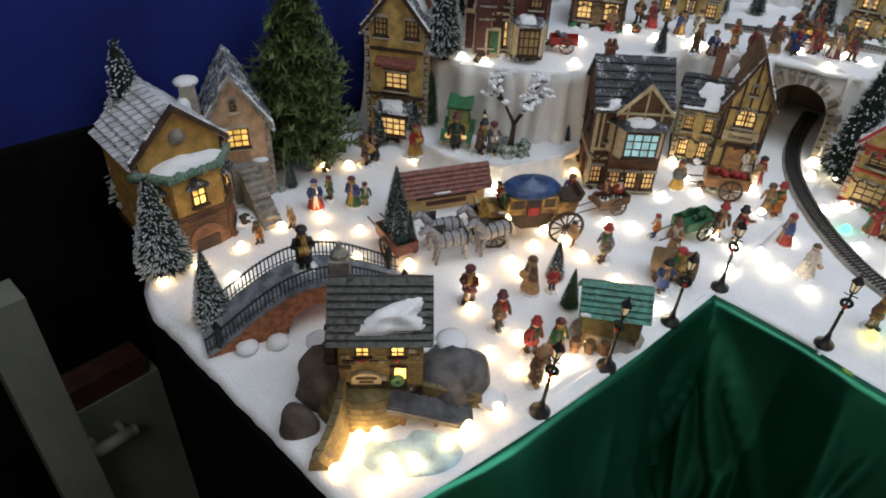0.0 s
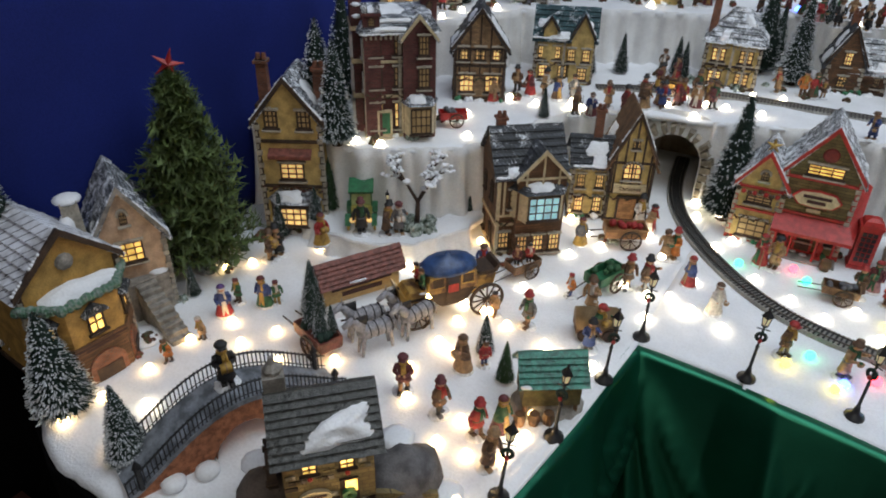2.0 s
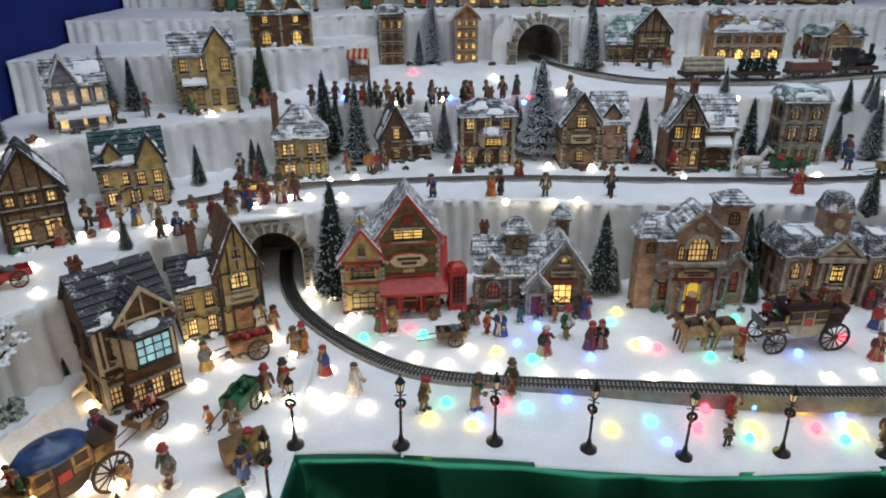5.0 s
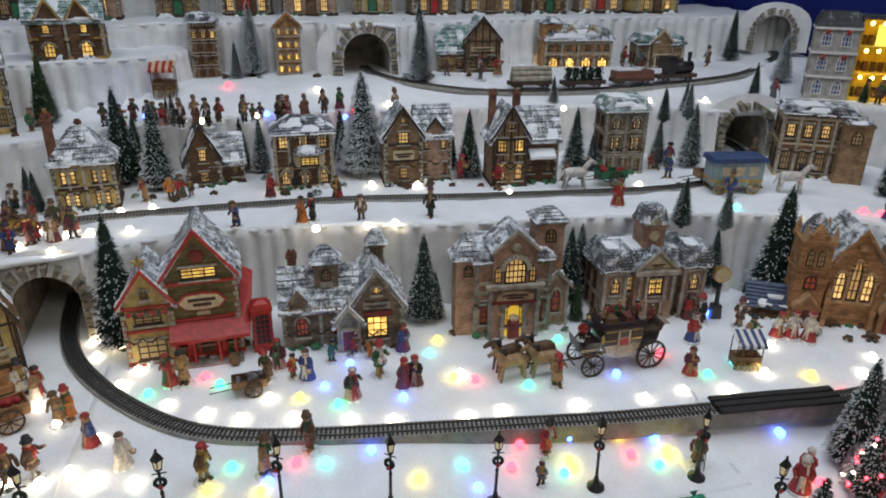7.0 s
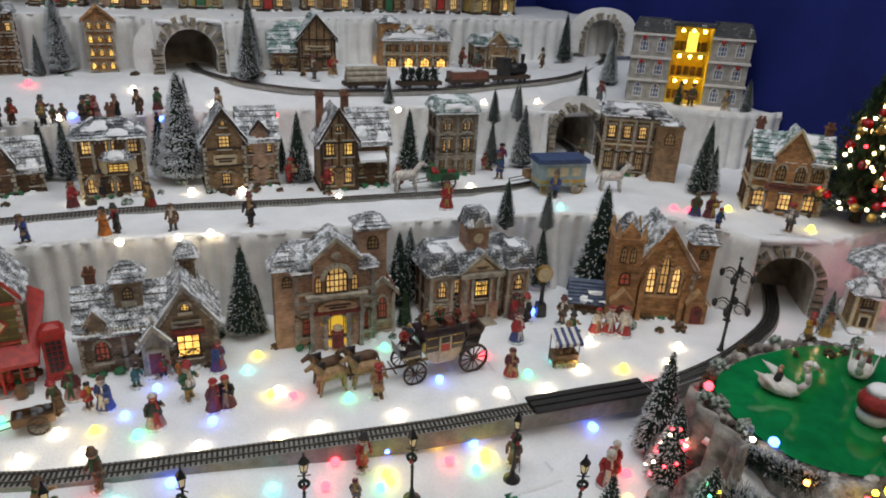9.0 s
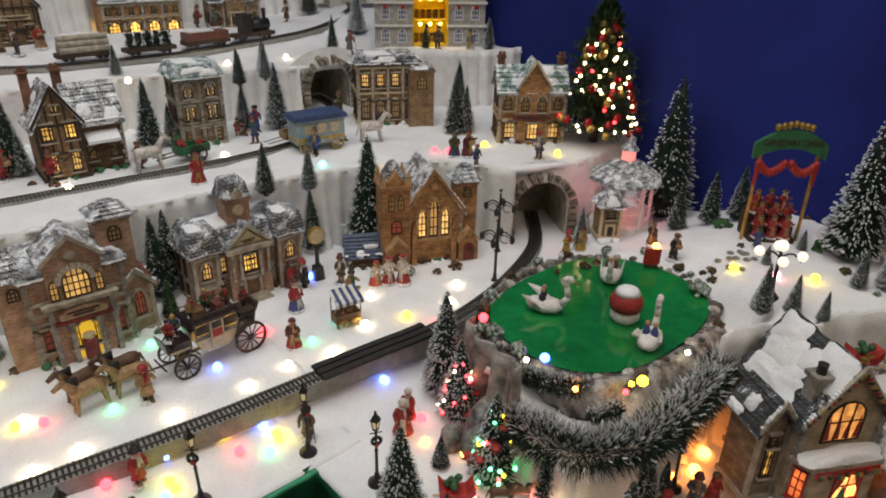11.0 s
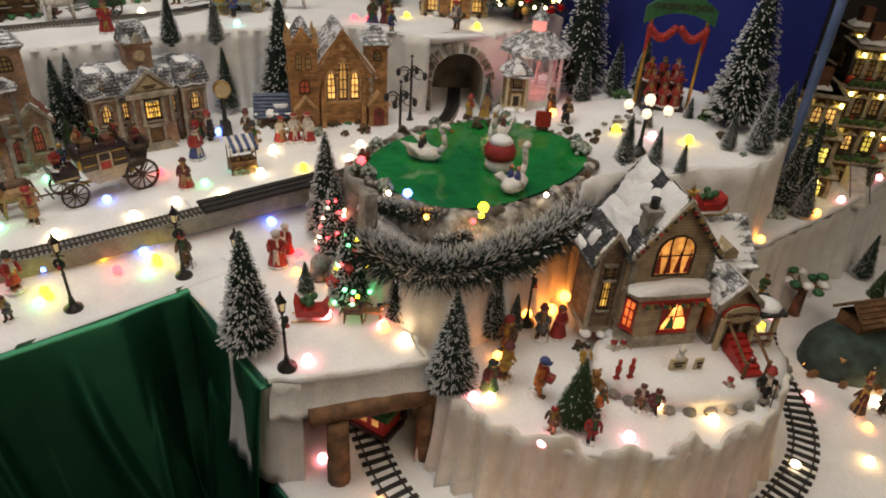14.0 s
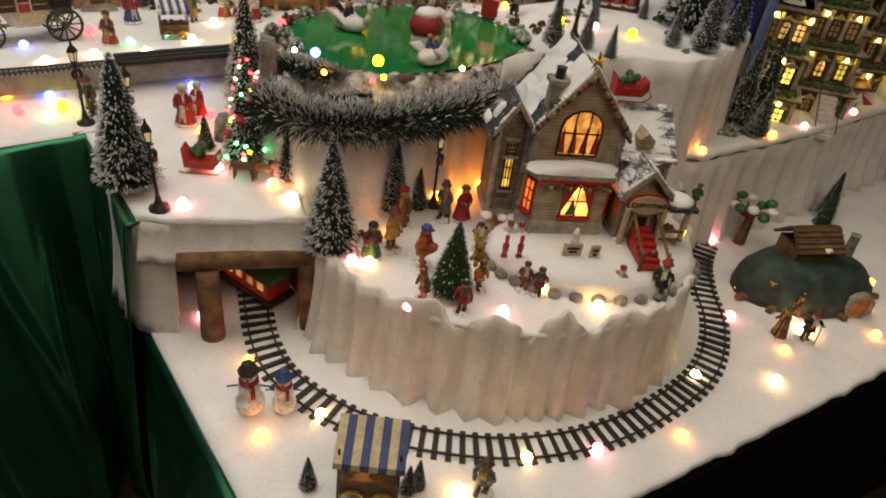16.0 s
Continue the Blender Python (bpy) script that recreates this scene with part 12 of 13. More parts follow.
for sx in (-1, 1):
    s = Geo()
    for u0, u1, v0, v1 in ((0.0, 0.75, -0.02, 0.4), (0.05, 0.5, 0.25, 0.8), (0.5, 1.0, 0.4, 1.02), (0.0, 0.4, 0.5, 1.02)):
        e0, e1 = Vector((sx * 0.07, 0.148 - 0.16 * u0, 0.149)), Vector((sx * 0.07, 0.148 - 0.16 * u1, 0.149))
        r0, r1 = Vector((0, e0.y, 0.242)), Vector((0, e1.y, 0.242))
        blob(s, [e0 + (r0 - e0) * v0, e1 + (r1 - e1) * v0, e1 + (r1 - e1) * v1, e0 + (r0 - e0) * v1], 0.0045)
    part("roof_snow", s, SNOW, last, "thick white snow on the slates", smooth=True)
window(last, 0, 0, 0.112, 0.06, 0.068, GLOWWIN, "f", WOOD_DARK, True, (2, 1))
for k in range(4):
    u = -0.024 + 0.016 * k
    part("curtain", Geo().add([(u - 0.006, -0.0016, 0.116), (u + 0.006, -0.0016, 0.116), (u, -0.0016, 0.158)], [(0, 1, 2)]), mat("red_curtain", (0.4, 0.05, 0.03), 0.8, 0.2, 90.0, 0.1), last)
# ground-floor bay with three show windows
plan = [(-0.066, 0.0), (-0.05, -0.028), (0.05, -0.028), (0.062, 0.0)]
for name, z0, z1, grow, m in (("bay_base", 0.0, 0.022, 1.05, STONE_PALE), ("bay_wall", 0.022, 0.088, 1.0, CLAP), ("bay_roof", 0.088, 0.096, 1.1, STONE_PALE)):
    part(name, Geo().add([(x * grow, y * grow, z) for z in (z0, z1) for x, y in plan], [(k, k + 1, k + 5, k + 4) for k in range(3)] + [(3, 2, 1, 0), (4, 5, 6, 7)]), m, last)
for x, y, w, face, pane in ((0.008, -0.028, 0.044, 0, GLOWWIN), (-0.058, -0.014, 0.02, -60, REDWIN), (0.056, -0.014, 0.018, 66, REDWIN)):
    ob = window(last, x, y, 0.03, w, 0.052, pane, "f", RED, False, (1, 1) if w > 0.03 else (1, 2))
    ob.matrix_local = pose(x, y, 0.03, 0, 0, face)
for sx in (-1, 1):
    part("show_curtain", Geo().add([(0.008 + sx * 0.021, -0.0306, 0.08), (0.008 + sx * 0.004, -0.0306, 0.08), (0.008 + sx * 0.021, -0.0306, 0.036)], [(0, 1, 2)]), mat("red_curtain", (0.4, 0.05, 0.03), 0.8, 0.2, 90.0, 0.1), last)
part("window_tree", Geo().add([(-0.006, -0.0308, 0.034), (0.01, -0.0308, 0.034), (0.002, -0.0308, 0.062)], [(0, 1, 2)]), GREEN, last)
ledge_snow = Geo()
blob(ledge_snow, [(-0.074, -0.034, 0.096), (0.074, -0.034, 0.096), (0.074, 0.002, 0.104), (-0.074, 0.002, 0.104)], 0.011)
part("ledge_snow", ledge_snow, SNOW, last, smooth=True)
part("eave_molding", Geo().box(-0.05, 0.05, -0.032, -0.028, 0.084, 0.089), RED, last)
for k in range(15):
    u = -0.05 + 0.0071 * k
    part("festoon", Geo().ball((u, -0.033, 0.083 - 0.006 * abs(math.sin(k * 0.8))), 0.0034, 6), (RED, GREEN, GOLD, GARLAND)[k % 4], last)
for k in range(24):
    u = -0.064 + 0.00557 * k
    part("gable_garland", Geo().ball((u, -0.006, 0.152 + 0.078 * (1 - abs(u) / 0.066)), 0.0048, 6), (GARLAND, RED, GARLAND, GOLD)[k % 4], last)
ch = part("chimney", Geo().box(-0.05, -0.026, 0.012, 0.036, 0.16, 0.212, taper=0.002).box(-0.052, -0.024, 0.01, 0.038, 0.206, 0.213), STONE, last, "short grey stone chimney")
part("pot", Geo().lathe([(0.007, 0.213), (0.0065, 0.226), (0.0075, 0.228)], 9, Matrix.Translation((-0.038, 0.024, 0))), IRON, ch)
join(last, house("snowy side wing", (SHOP_X + 0.097, SHOP_Y - 0.025, SHOP_Z), -30, 0.115, 0.12, 0.105, 0.16, CLAP, SLATE_WHITE, "s", STONE_PALE, rows=[(0.07, 2, 0.02, 0.024, PANE, False)], snow=0, side=False))
wing = Geo()
blob(wing, [(0.03, 0.014, 0.096), (0.164, 0.014, 0.096), (0.164, 0.092, 0.166), (0.03, 0.092, 0.166)], 0.005)
part("wing_snow", wing, SNOW, last, "deep snow over the wing roof", smooth=True)
part("wing_dormer", Geo().prism([(0.098, 0.118), (0.122, 0.118), (0.122, 0.13), (0.11, 0.14), (0.098, 0.13)], 0.024, 0.06), CLAP, last)
join(last, house("porch gable", (SHOP_X + 0.072, SHOP_Y - 0.082, SHOP_Z), -30, 0.06, 0.05, 0.078, 0.112, CLAP, SLATE_WHITE, "f", STONE_PALE, door=(0, 0.022, 0.042, WOOD_DARK), snow=1.0, side=False))
sign_ob = part("shop_sign", Geo().lathe([(0.028, -0.003), (0.028, 0.003)], 18, pose(0.105, -0.046, 0.066, 90, 0, 0) @ Matrix.Diagonal((1, 0.52, 1, 1))), CREAM, last, "cream oval sign with a red rim")
part("rim", Geo().lathe([(0.031, -0.0015), (0.031, 0.0015)], 18, pose(0.105, -0.0455, 0.066, 90, 0, 0) @ Matrix.Diagonal((1, 0.56, 1, 1))), RED, sign_ob)
lettering(sign_ob, "CHRISTMAS", 0.105, -0.0496, 0.066, 0.05, 0.014)
for px in (0.078, 0.132, 0.168):
    part("porch_post", Geo().rod((px, -0.047, 0.0), (px, -0.047, 0.06), 0.0045, 8), CREAM, last)
part("side_porch_roof", Geo().box(0.135, 0.178, -0.055, 0.0, 0.06, 0.066), SLATE_DARK, last)
part("porch_snow", Geo().ball((0.155, -0.03, 0.067), 0.024, 10, 0.35), SNOW, last, smooth=True)
part("porch_rail", Geo().rod((0.134, -0.05, 0.026), (0.17, -0.05, 0.026), 0.0025, 6).rod((0.134, -0.05, 0.012), (0.17, -0.05, 0.012), 0.002, 6), REDROOF, last)
join(last, house("side turret", (SHOP_X - 0.065, SHOP_Y + 0.06, SHOP_Z), -30, 0.045, 0.065, 0.135, 0.175, TAUPE, SLATE_DARK, "f", STONE_PALE, rows=[(0.045, 1, 0.014, 0.05, LIT_STRONG, False), (0.1, 1, 0.014, 0.02, PANE, False)], snow=0.8, side=False))
st = Geo()
for k in range(6):
    st.box(-0.015, 0.015, -0.011 * k - 0.011, -0.011 * k, 0.0, 0.03 - 0.005 * k)
s_ob = part("steps", st, RED, last)
s_ob.matrix_local = pose(0.105, -0.046, 0.0)
for sx in (-0.018, 0.018):
    part("stair_rail", Geo().rod((0.105 + sx, -0.05, 0.052), (0.105 + sx, -0.112, 0.024), 0.0026, 6).rod((0.105 + sx, -0.112, 0.0), (0.105 + sx, -0.112, 0.03), 0.003, 6), LOG, last)
star = Geo()
for k in range(5):
    a = 2 * math.pi * k / 5 + math.pi / 2
    star.add([(0, -0.003, 0.248), (0.005 * math.cos(a - 0.6), 0, 0.248 + 0.005 * math.sin(a - 0.6)), (0.014 * math.cos(a), 0, 0.248 + 0.014 * math.sin(a)), (0.005 * math.cos(a + 0.6), 0, 0.248 + 0.005 * math.sin(a + 0.6)), (0, 0.003, 0.248)], [(0, 1, 2), (0, 2, 3), (4, 2, 1), (4, 3, 2)])
part("star", star, GOLD, last)
sleigh(SHOP_X + 0.115, SHOP_Y + 0.03, SHOP_Z + 0.165, -30, 1.0, "red sleigh on the snowy shop roof")
base = thing("snow_mound", "stone-edged snow mound in front of the Christmas shop", "snow", (SHOP_X + 0.015, SHOP_Y - 0.06, Z_HILL), -30, 1.0)
part("slab", Geo().lathe([(0.16, -0.002), (0.155, 0.02), (0.14, 0.031), (0.02, 0.033)], 24, squash=0.62), SNOW, base, smooth=True)
for k in range(16):
    a = math.pi + math.pi * (k + 0.5) / 16
    part("kerb_stone", Geo().ball((0.158 * math.cos(a), 0.098 * math.sin(a), 0.004), 0.011, 7, 0.7), STONE, base)
sg = thing("shop_notice", "small red and white notice board in the snow", "sign", (1.437, -0.655, Z_HILL), -20, 1.0)
part("panel", Geo().box(-0.012, 0.012, -0.001, 0.001, 0.004, 0.024), CREAM, sg)
part("frame", Geo().box(-0.014, 0.014, 0.0011, 0.003, 0.002, 0.026), RED, sg)
lettering(sg, "", 0, -0.0012, 0.014, 0.018, 0.012)
tree(1.225, -0.575, Z_HILL, 0.115, "green", 1.35)


# ---- low table pieces ----
def snowman(x, y, size, hat, label):
    g = Geo()
    g.ball((0, 0, 0.017), 0.019, 12)
    g.ball((0, 0, 0.043), 0.0145, 12)
    g.ball((0, 0, 0.064), 0.0105, 12)
    g.use(1).lathe([(0.013, 0.071), (0.013, 0.0725), (0.008, 0.073), (0.0075, 0.084), (0.001, 0.085)], 12)
    g.use(2).lathe([(0.0125, 0.053), (0.0125, 0.058)], 12)
    g.box(0.004, 0.009, -0.016, -0.012, 0.036, 0.055)
    g.use(3).rod((0, -0.01, 0.064), (0, -0.02, 0.063), 0.002, 6, 0.0004)
    g.use(1)
    for sx in (-1, 1):
        g.ball((sx * 0.004, -0.0098, 0.068), 0.0013, 5)
        g.rod((sx * 0.013, 0, 0.046), (sx * 0.026, -0.006, 0.05), 0.0012, 5)
    g.v = [(a * size, b * size, c * size) for a, b, c in g.v]
    ob = new("snowman", g.mesh("snowman", [dye("snow"), dye(hat), dye("red"), dye("orange")], True))
    ob.matrix_world = pose(x, y, Z_LOW, 0, 0, -30)
    tagged(ob, label, "snowman", "snowmen")


snowman(0.968, -0.517, 1.0, "black", "white snowman with a black hat and scarf")
snowman(1.005, -0.538, 0.85, "blue", "smaller snowman with a blue cap and red scarf")


def stump_house(x, y):
    root = thing("burrow_house", "dark green mound cottage with little doors", "house", (x, y, Z_LOW), -25, 1.0)
    moss = mat("dark_green_moss", (0.03, 0.06, 0.055), 0.7, 0.5, 40.0, 0.5)
    g = Geo().lathe([(0.135, 0.0), (0.13, 0.03), (0.105, 0.056), (0.06, 0.07), (0.02, 0.074)], 22, squash=0.62)
    part("mound", g, moss, root, smooth=True)
    for k, (ax, ay, az) in enumerate(((-0.085, -0.035, 0.035), (0.0, -0.07, 0.022), (0.07, -0.06, 0.02), (0.1, -0.03, 0.03))):
        part("window", Geo().box(ax - 0.016, ax + 0.016, ay - 0.006, ay + 0.004, az - 0.012, az + 0.012), (ORANGE, TIMBERED, ORANGE, GLOWWIN)[k], root)
    part("door_arch", Geo().ring((0.055, -0.078, 0.022), 0.028, 0.008, 0.006, 16), STONE, root)
    part("door", Geo().lathe([(0.021, -0.003), (0.021, 0.003)], 14, pose(0.055, -0.078, 0.022, 90, 0, 0)), ORANGE, root)
    body, rf, sn = Geo(), [], []
    body.box(-0.05, 0.03, -0.01, 0.045, 0.06, 0.095)
    slope(rf, sn, -0.058, -0.02, 0.092, 0.038, -0.02, 0.092, 0.038, 0.018, 0.125, -0.058, 0.018, 0.125, 5, patch=0.4)
    slope(rf, sn, 0.038, 0.055, 0.092, -0.058, 0.055, 0.092, -0.058, 0.018, 0.125, 0.038, 0.018, 0.125, 5)
    part("upper_wall", body, TIMBERED, root)
    lay(rf, "roof_slope", TIMBERED, root)
    lay(sn, "snow", SNOW, root)
    part("chimney", Geo().lathe([(0.01, 0.06), (0.008, 0.1), (0.01, 0.104)], 9, Matrix.Translation((0.085, 0.02, 0))), STONE, root)
    for k in range(7):
        a = 3.4 + 0.5 * k
        part("root_log", Geo().rod((0.12 * math.cos(a), 0.075 * math.sin(a), 0.004), (0.15 * math.cos(a), 0.095 * math.sin(a), 0.006), 0.009, 7, 0.006), LOG, root)


stump_house(1.925, -0.735)
tree(1.98, -0.7, Z_LOW + 0.1, 0.07, "green", 1.3)
old = thing("snowy_old_tree", "gnarled brown tree with snow on its branches", "tree", (1.955, -0.585, Z_LOW), 0, 1.0)
tg = Geo().rod((0, 0, 0), (0.004, 0, 0.06), 0.012, 8, 0.008)
for k in range(7):
    a = 0.9 * k
    tg.rod((0.003, 0, 0.045 + 0.004 * k), (0.035 * math.cos(a), 0.035 * math.sin(a), 0.075 + 0.006 * (k % 3)), 0.005, 6, 0.002)
part("trunk", tg, LOG, old, smooth=True)
for k in range(9):
    a = 0.72 * k
    part("leaf_clump", Geo().ball((0.034 * math.cos(a), 0.034 * math.sin(a), 0.078 + 0.007 * (k % 3)), 0.012, 8, 0.6), SNOW if k % 2 else GREEN, old, smooth=True)

# ---- glowing town houses at the far right ----
STUCCO = mat("olive_stucco", (0.2, 0.16, 0.085), 0.75, 0.5, 40.0, 0.5)
DARKWALL = brick_mat("dark_olive_stone", (0.16, 0.12, 0.06), (0.06, 0.045, 0.03), 0.014, 0.007)
GLOWY = glow("yellow_green_window", (0.95, 0.85, 0.2), 1.7)
SPOT = glow("yellow_spot_lamp", (1.0, 0.85, 0.25), 45.0)


def balcony_house(x, y, z, yaw, w, d, floors, seed, label):
    """A town house of stepped storeys with balconies, hooded windows, garlands and small lamps."""
    root = thing("balcony_house", label, "house", (x, y, z), yaw, 1.0, "village houses")
    rnd = random.Random(seed)
    for k in range(floors):
        s, z0 = 0.013 * k, 0.078 * k
        front = s * 0.9
        part("storey", Geo().box(-w / 2 + s, w / 2 - s, front, d, z0, z0 + 0.078), (STUCCO, DARKWALL)[(k + seed) % 2], root)
        part("cornice", Geo().box(-w / 2 + s - 0.006, w / 2 - s + 0.006, front - 0.016, d, z0 + 0.07, z0 + 0.0745), TIMBERED, root)
        part("fascia", Geo().box(-w / 2 + s - 0.009, w / 2 - s + 0.009, front - 0.019, d, z0 + 0.0745, z0 + 0.078), STONE_PALE, root)
        for m in range(3):
            u = (-0.5 + (m + 0.5) / 3) * (w - 2 * s)
            lit = rnd.random()
            ob = window(root, u, front, z0 + 0.016, 0.021, 0.036, GLOWY if lit < 0.3 else LIT if lit < 0.45 else PANE, "f", WOOD_DARK, m == 1, (1, 2))
            part("hood", Geo().prism([(-0.015, 0.037), (0.015, 0.037), (0.0, 0.047)], -0.009, 0.0), STONE_PALE, ob)
            if m < 2:
                window(root, -w / 2 + s, d * (m + 0.7) / 2.2, z0 + 0.016, 0.02, 0.034, GLOWY if rnd.random() < 0.35 else PANE, "l", WOOD_DARK, False, (1, 2))
        for m in range(4):
            u = (-0.5 + m / 3) * (w - 2 * s)
            part("pilaster", Geo().box(u - 0.004, u + 0.004, front - 0.006, front + 0.002, z0, z0 + 0.07), STONE_PALE, root)
        for m in (rnd.uniform(-0.3, -0.1), rnd.uniform(0.1, 0.3)):
            part("lamp", Geo().ball((m * w, front - 0.012, z0 + 0.062), 0.0036, 8), SPOT, root)
        if k:
            rail = Geo()
            for m in range(15):
                u = -w / 2 + s + (w - 2 * s) * m / 14
                rail.rod((u, front - 0.024, z0), (u, front - 0.024, z0 + 0.016), 0.0009, 4)
            rail.rod((-w / 2 + s, front - 0.024, z0 + 0.016), (w / 2 - s, front - 0.024, z0 + 0.016), 0.0013, 5)
            part("railing", rail, IRON, root)
            gl = Geo()
            for m in range(34):
                gl.ball((-w / 2 + s + (w - 2 * s) * m / 33, front - 0.026, z0 + 0.004 + 0.006 * abs(math.sin(m * 0.5))), rnd.uniform(0.004, 0.0065), 6)
            # garland green raised to look lit by the balcony lamps
            part("garland", gl, mat("lit_garland", (0.06, 0.14, 0.04), 0.8, 0.5, 200.0, 0.3), root, "green garland along the balcony")
            for m in range(5):
                part("pot_plant", Geo().ball((-w / 2 + s + (w - 2 * s) * rnd.random(), front - 0.012, z0 + 0.008), rnd.uniform(0.006, 0.011), 7), (GREEN, RED, GARLAND)[m % 3], root)
    top = 0.078 * floors
    sn = []
    lump_on(sn, [(-w / 2 + 0.04, 0.04, top), (w / 2 - 0.04, 0.04, top), (w / 2 - 0.04, d - 0.01, top), (-w / 2 + 0.04, d - 0.01, top)], 0.012)
    lay(sn, "snow", SNOW, root)
    part("chimney", Geo().box(-0.012, 0.012, d * 0.5, d * 0.5 + 0.024, top, top + 0.04), BRICK, root)
    side = w * rnd.uniform(-0.1, 0.25)
    for k in range(9):
        part("step", Geo().box(side - 0.018, side + 0.018, -0.016 - 0.008 * k, -0.006 - 0.008 * k, 0, 0.076 - 0.0085 * k), WHITE, root)
    for sx in (-0.02, 0.02):
        part("stair_rail", Geo().rod((side + sx, -0.01, 0.092), (side + sx, -0.086, 0.018), 0.0013, 5), IRON, root)
    part("awning", Geo().add([(-w * 0.42, 0, 0.05), (-w * 0.15, 0, 0.05), (-w * 0.15, -0.03, 0.038), (-w * 0.42, -0.03, 0.038), (-w * 0.42, 0, 0.047), (-w * 0.15, 0, 0.047), (-w * 0.15, -0.03, 0.035), (-w * 0.42, -0.03, 0.035)], [(0, 3, 2, 1), (4, 5, 6, 7), (3, 7, 6, 2), (0, 4, 7, 3), (1, 2, 6, 5)]), REDROOF, root)


balcony_house(2.06, -0.46, 0.738, -58, 0.13, 0.11, 3, 4, "olive town house with white stair and glowing yellow lamps")
balcony_house(2.2, -0.49, 0.738, -50, 0.15, 0.11, 4, 7, "tall town house with lit balconies and garlands")
balcony_house(2.36, -0.42, 0.738, -40, 0.16, 0.12, 4, 9, "dark town house with glowing green-yellow windows")
balcony_house(2.5, -0.5, 0.738, -40, 0.17, 0.12, 4, 12, "tall dark town house behind the parasol")
tree(1.955, -0.485, ground(1.955, -0.485), 0.185, "sparse", 0.75)
tree(2.0, -0.495, ground(2.0, -0.495), 0.2, "dark", 0.75)
tree(1.925, -0.44, ground(1.925, -0.44), 0.07, "frosty", 1.1)
tree(1.97, -0.525, ground(1.97, -0.525), 0.1, "frosty", 1.1)
tree(1.709, -0.297, park(1.709, -0.297), 0.041, "frosty", 1.2)
tree(1.821, -0.312, park(1.821, -0.312), 0.045, "frosty", 1.2)
shrub(1.925, -0.495, ground(1.925, -0.495), 0.022, FROSTED, "round frosted ball bush on the snow")
shrub(1.83, -0.405, ground(1.83, -0.405), 0.02, FROSTED, "round frosted ball bush on the snow")
for fx, fy, fc in ((1.8, -0.525, "orange"), (2.11, -0.545, "pink"), (2.0, -0.54, "orange"), (2.3, -0.55, "pink")):
    bulb(fx, fy, fc)
um = thing("parasol", "red and white parasol over a small table", "parasol", (2.307, -0.543, 0.742), 0, 1.0)
part("pole", Geo().rod((0, 0, 0), (0, 0, 0.06), 0.0015, 5), WOOD_DARK, um)
part("table", Geo().lathe([(0.016, 0.024), (0.016, 0.027)], 12).rod((0, 0, 0), (0, 0, 0.025), 0.003, 6), WHITE, um)
for k in range(8):
    a, b = math.pi / 4 * k, math.pi / 4 * (k + 1)
    part("panel", Geo().add([(0, 0, 0.066), (0.032 * math.cos(a), 0.032 * math.sin(a), 0.05), (0.032 * math.cos(b), 0.032 * math.sin(b), 0.05), (0, 0, 0.06)], [(0, 1, 2), (3, 2, 1)]), RED if k % 2 else WHITE, um)


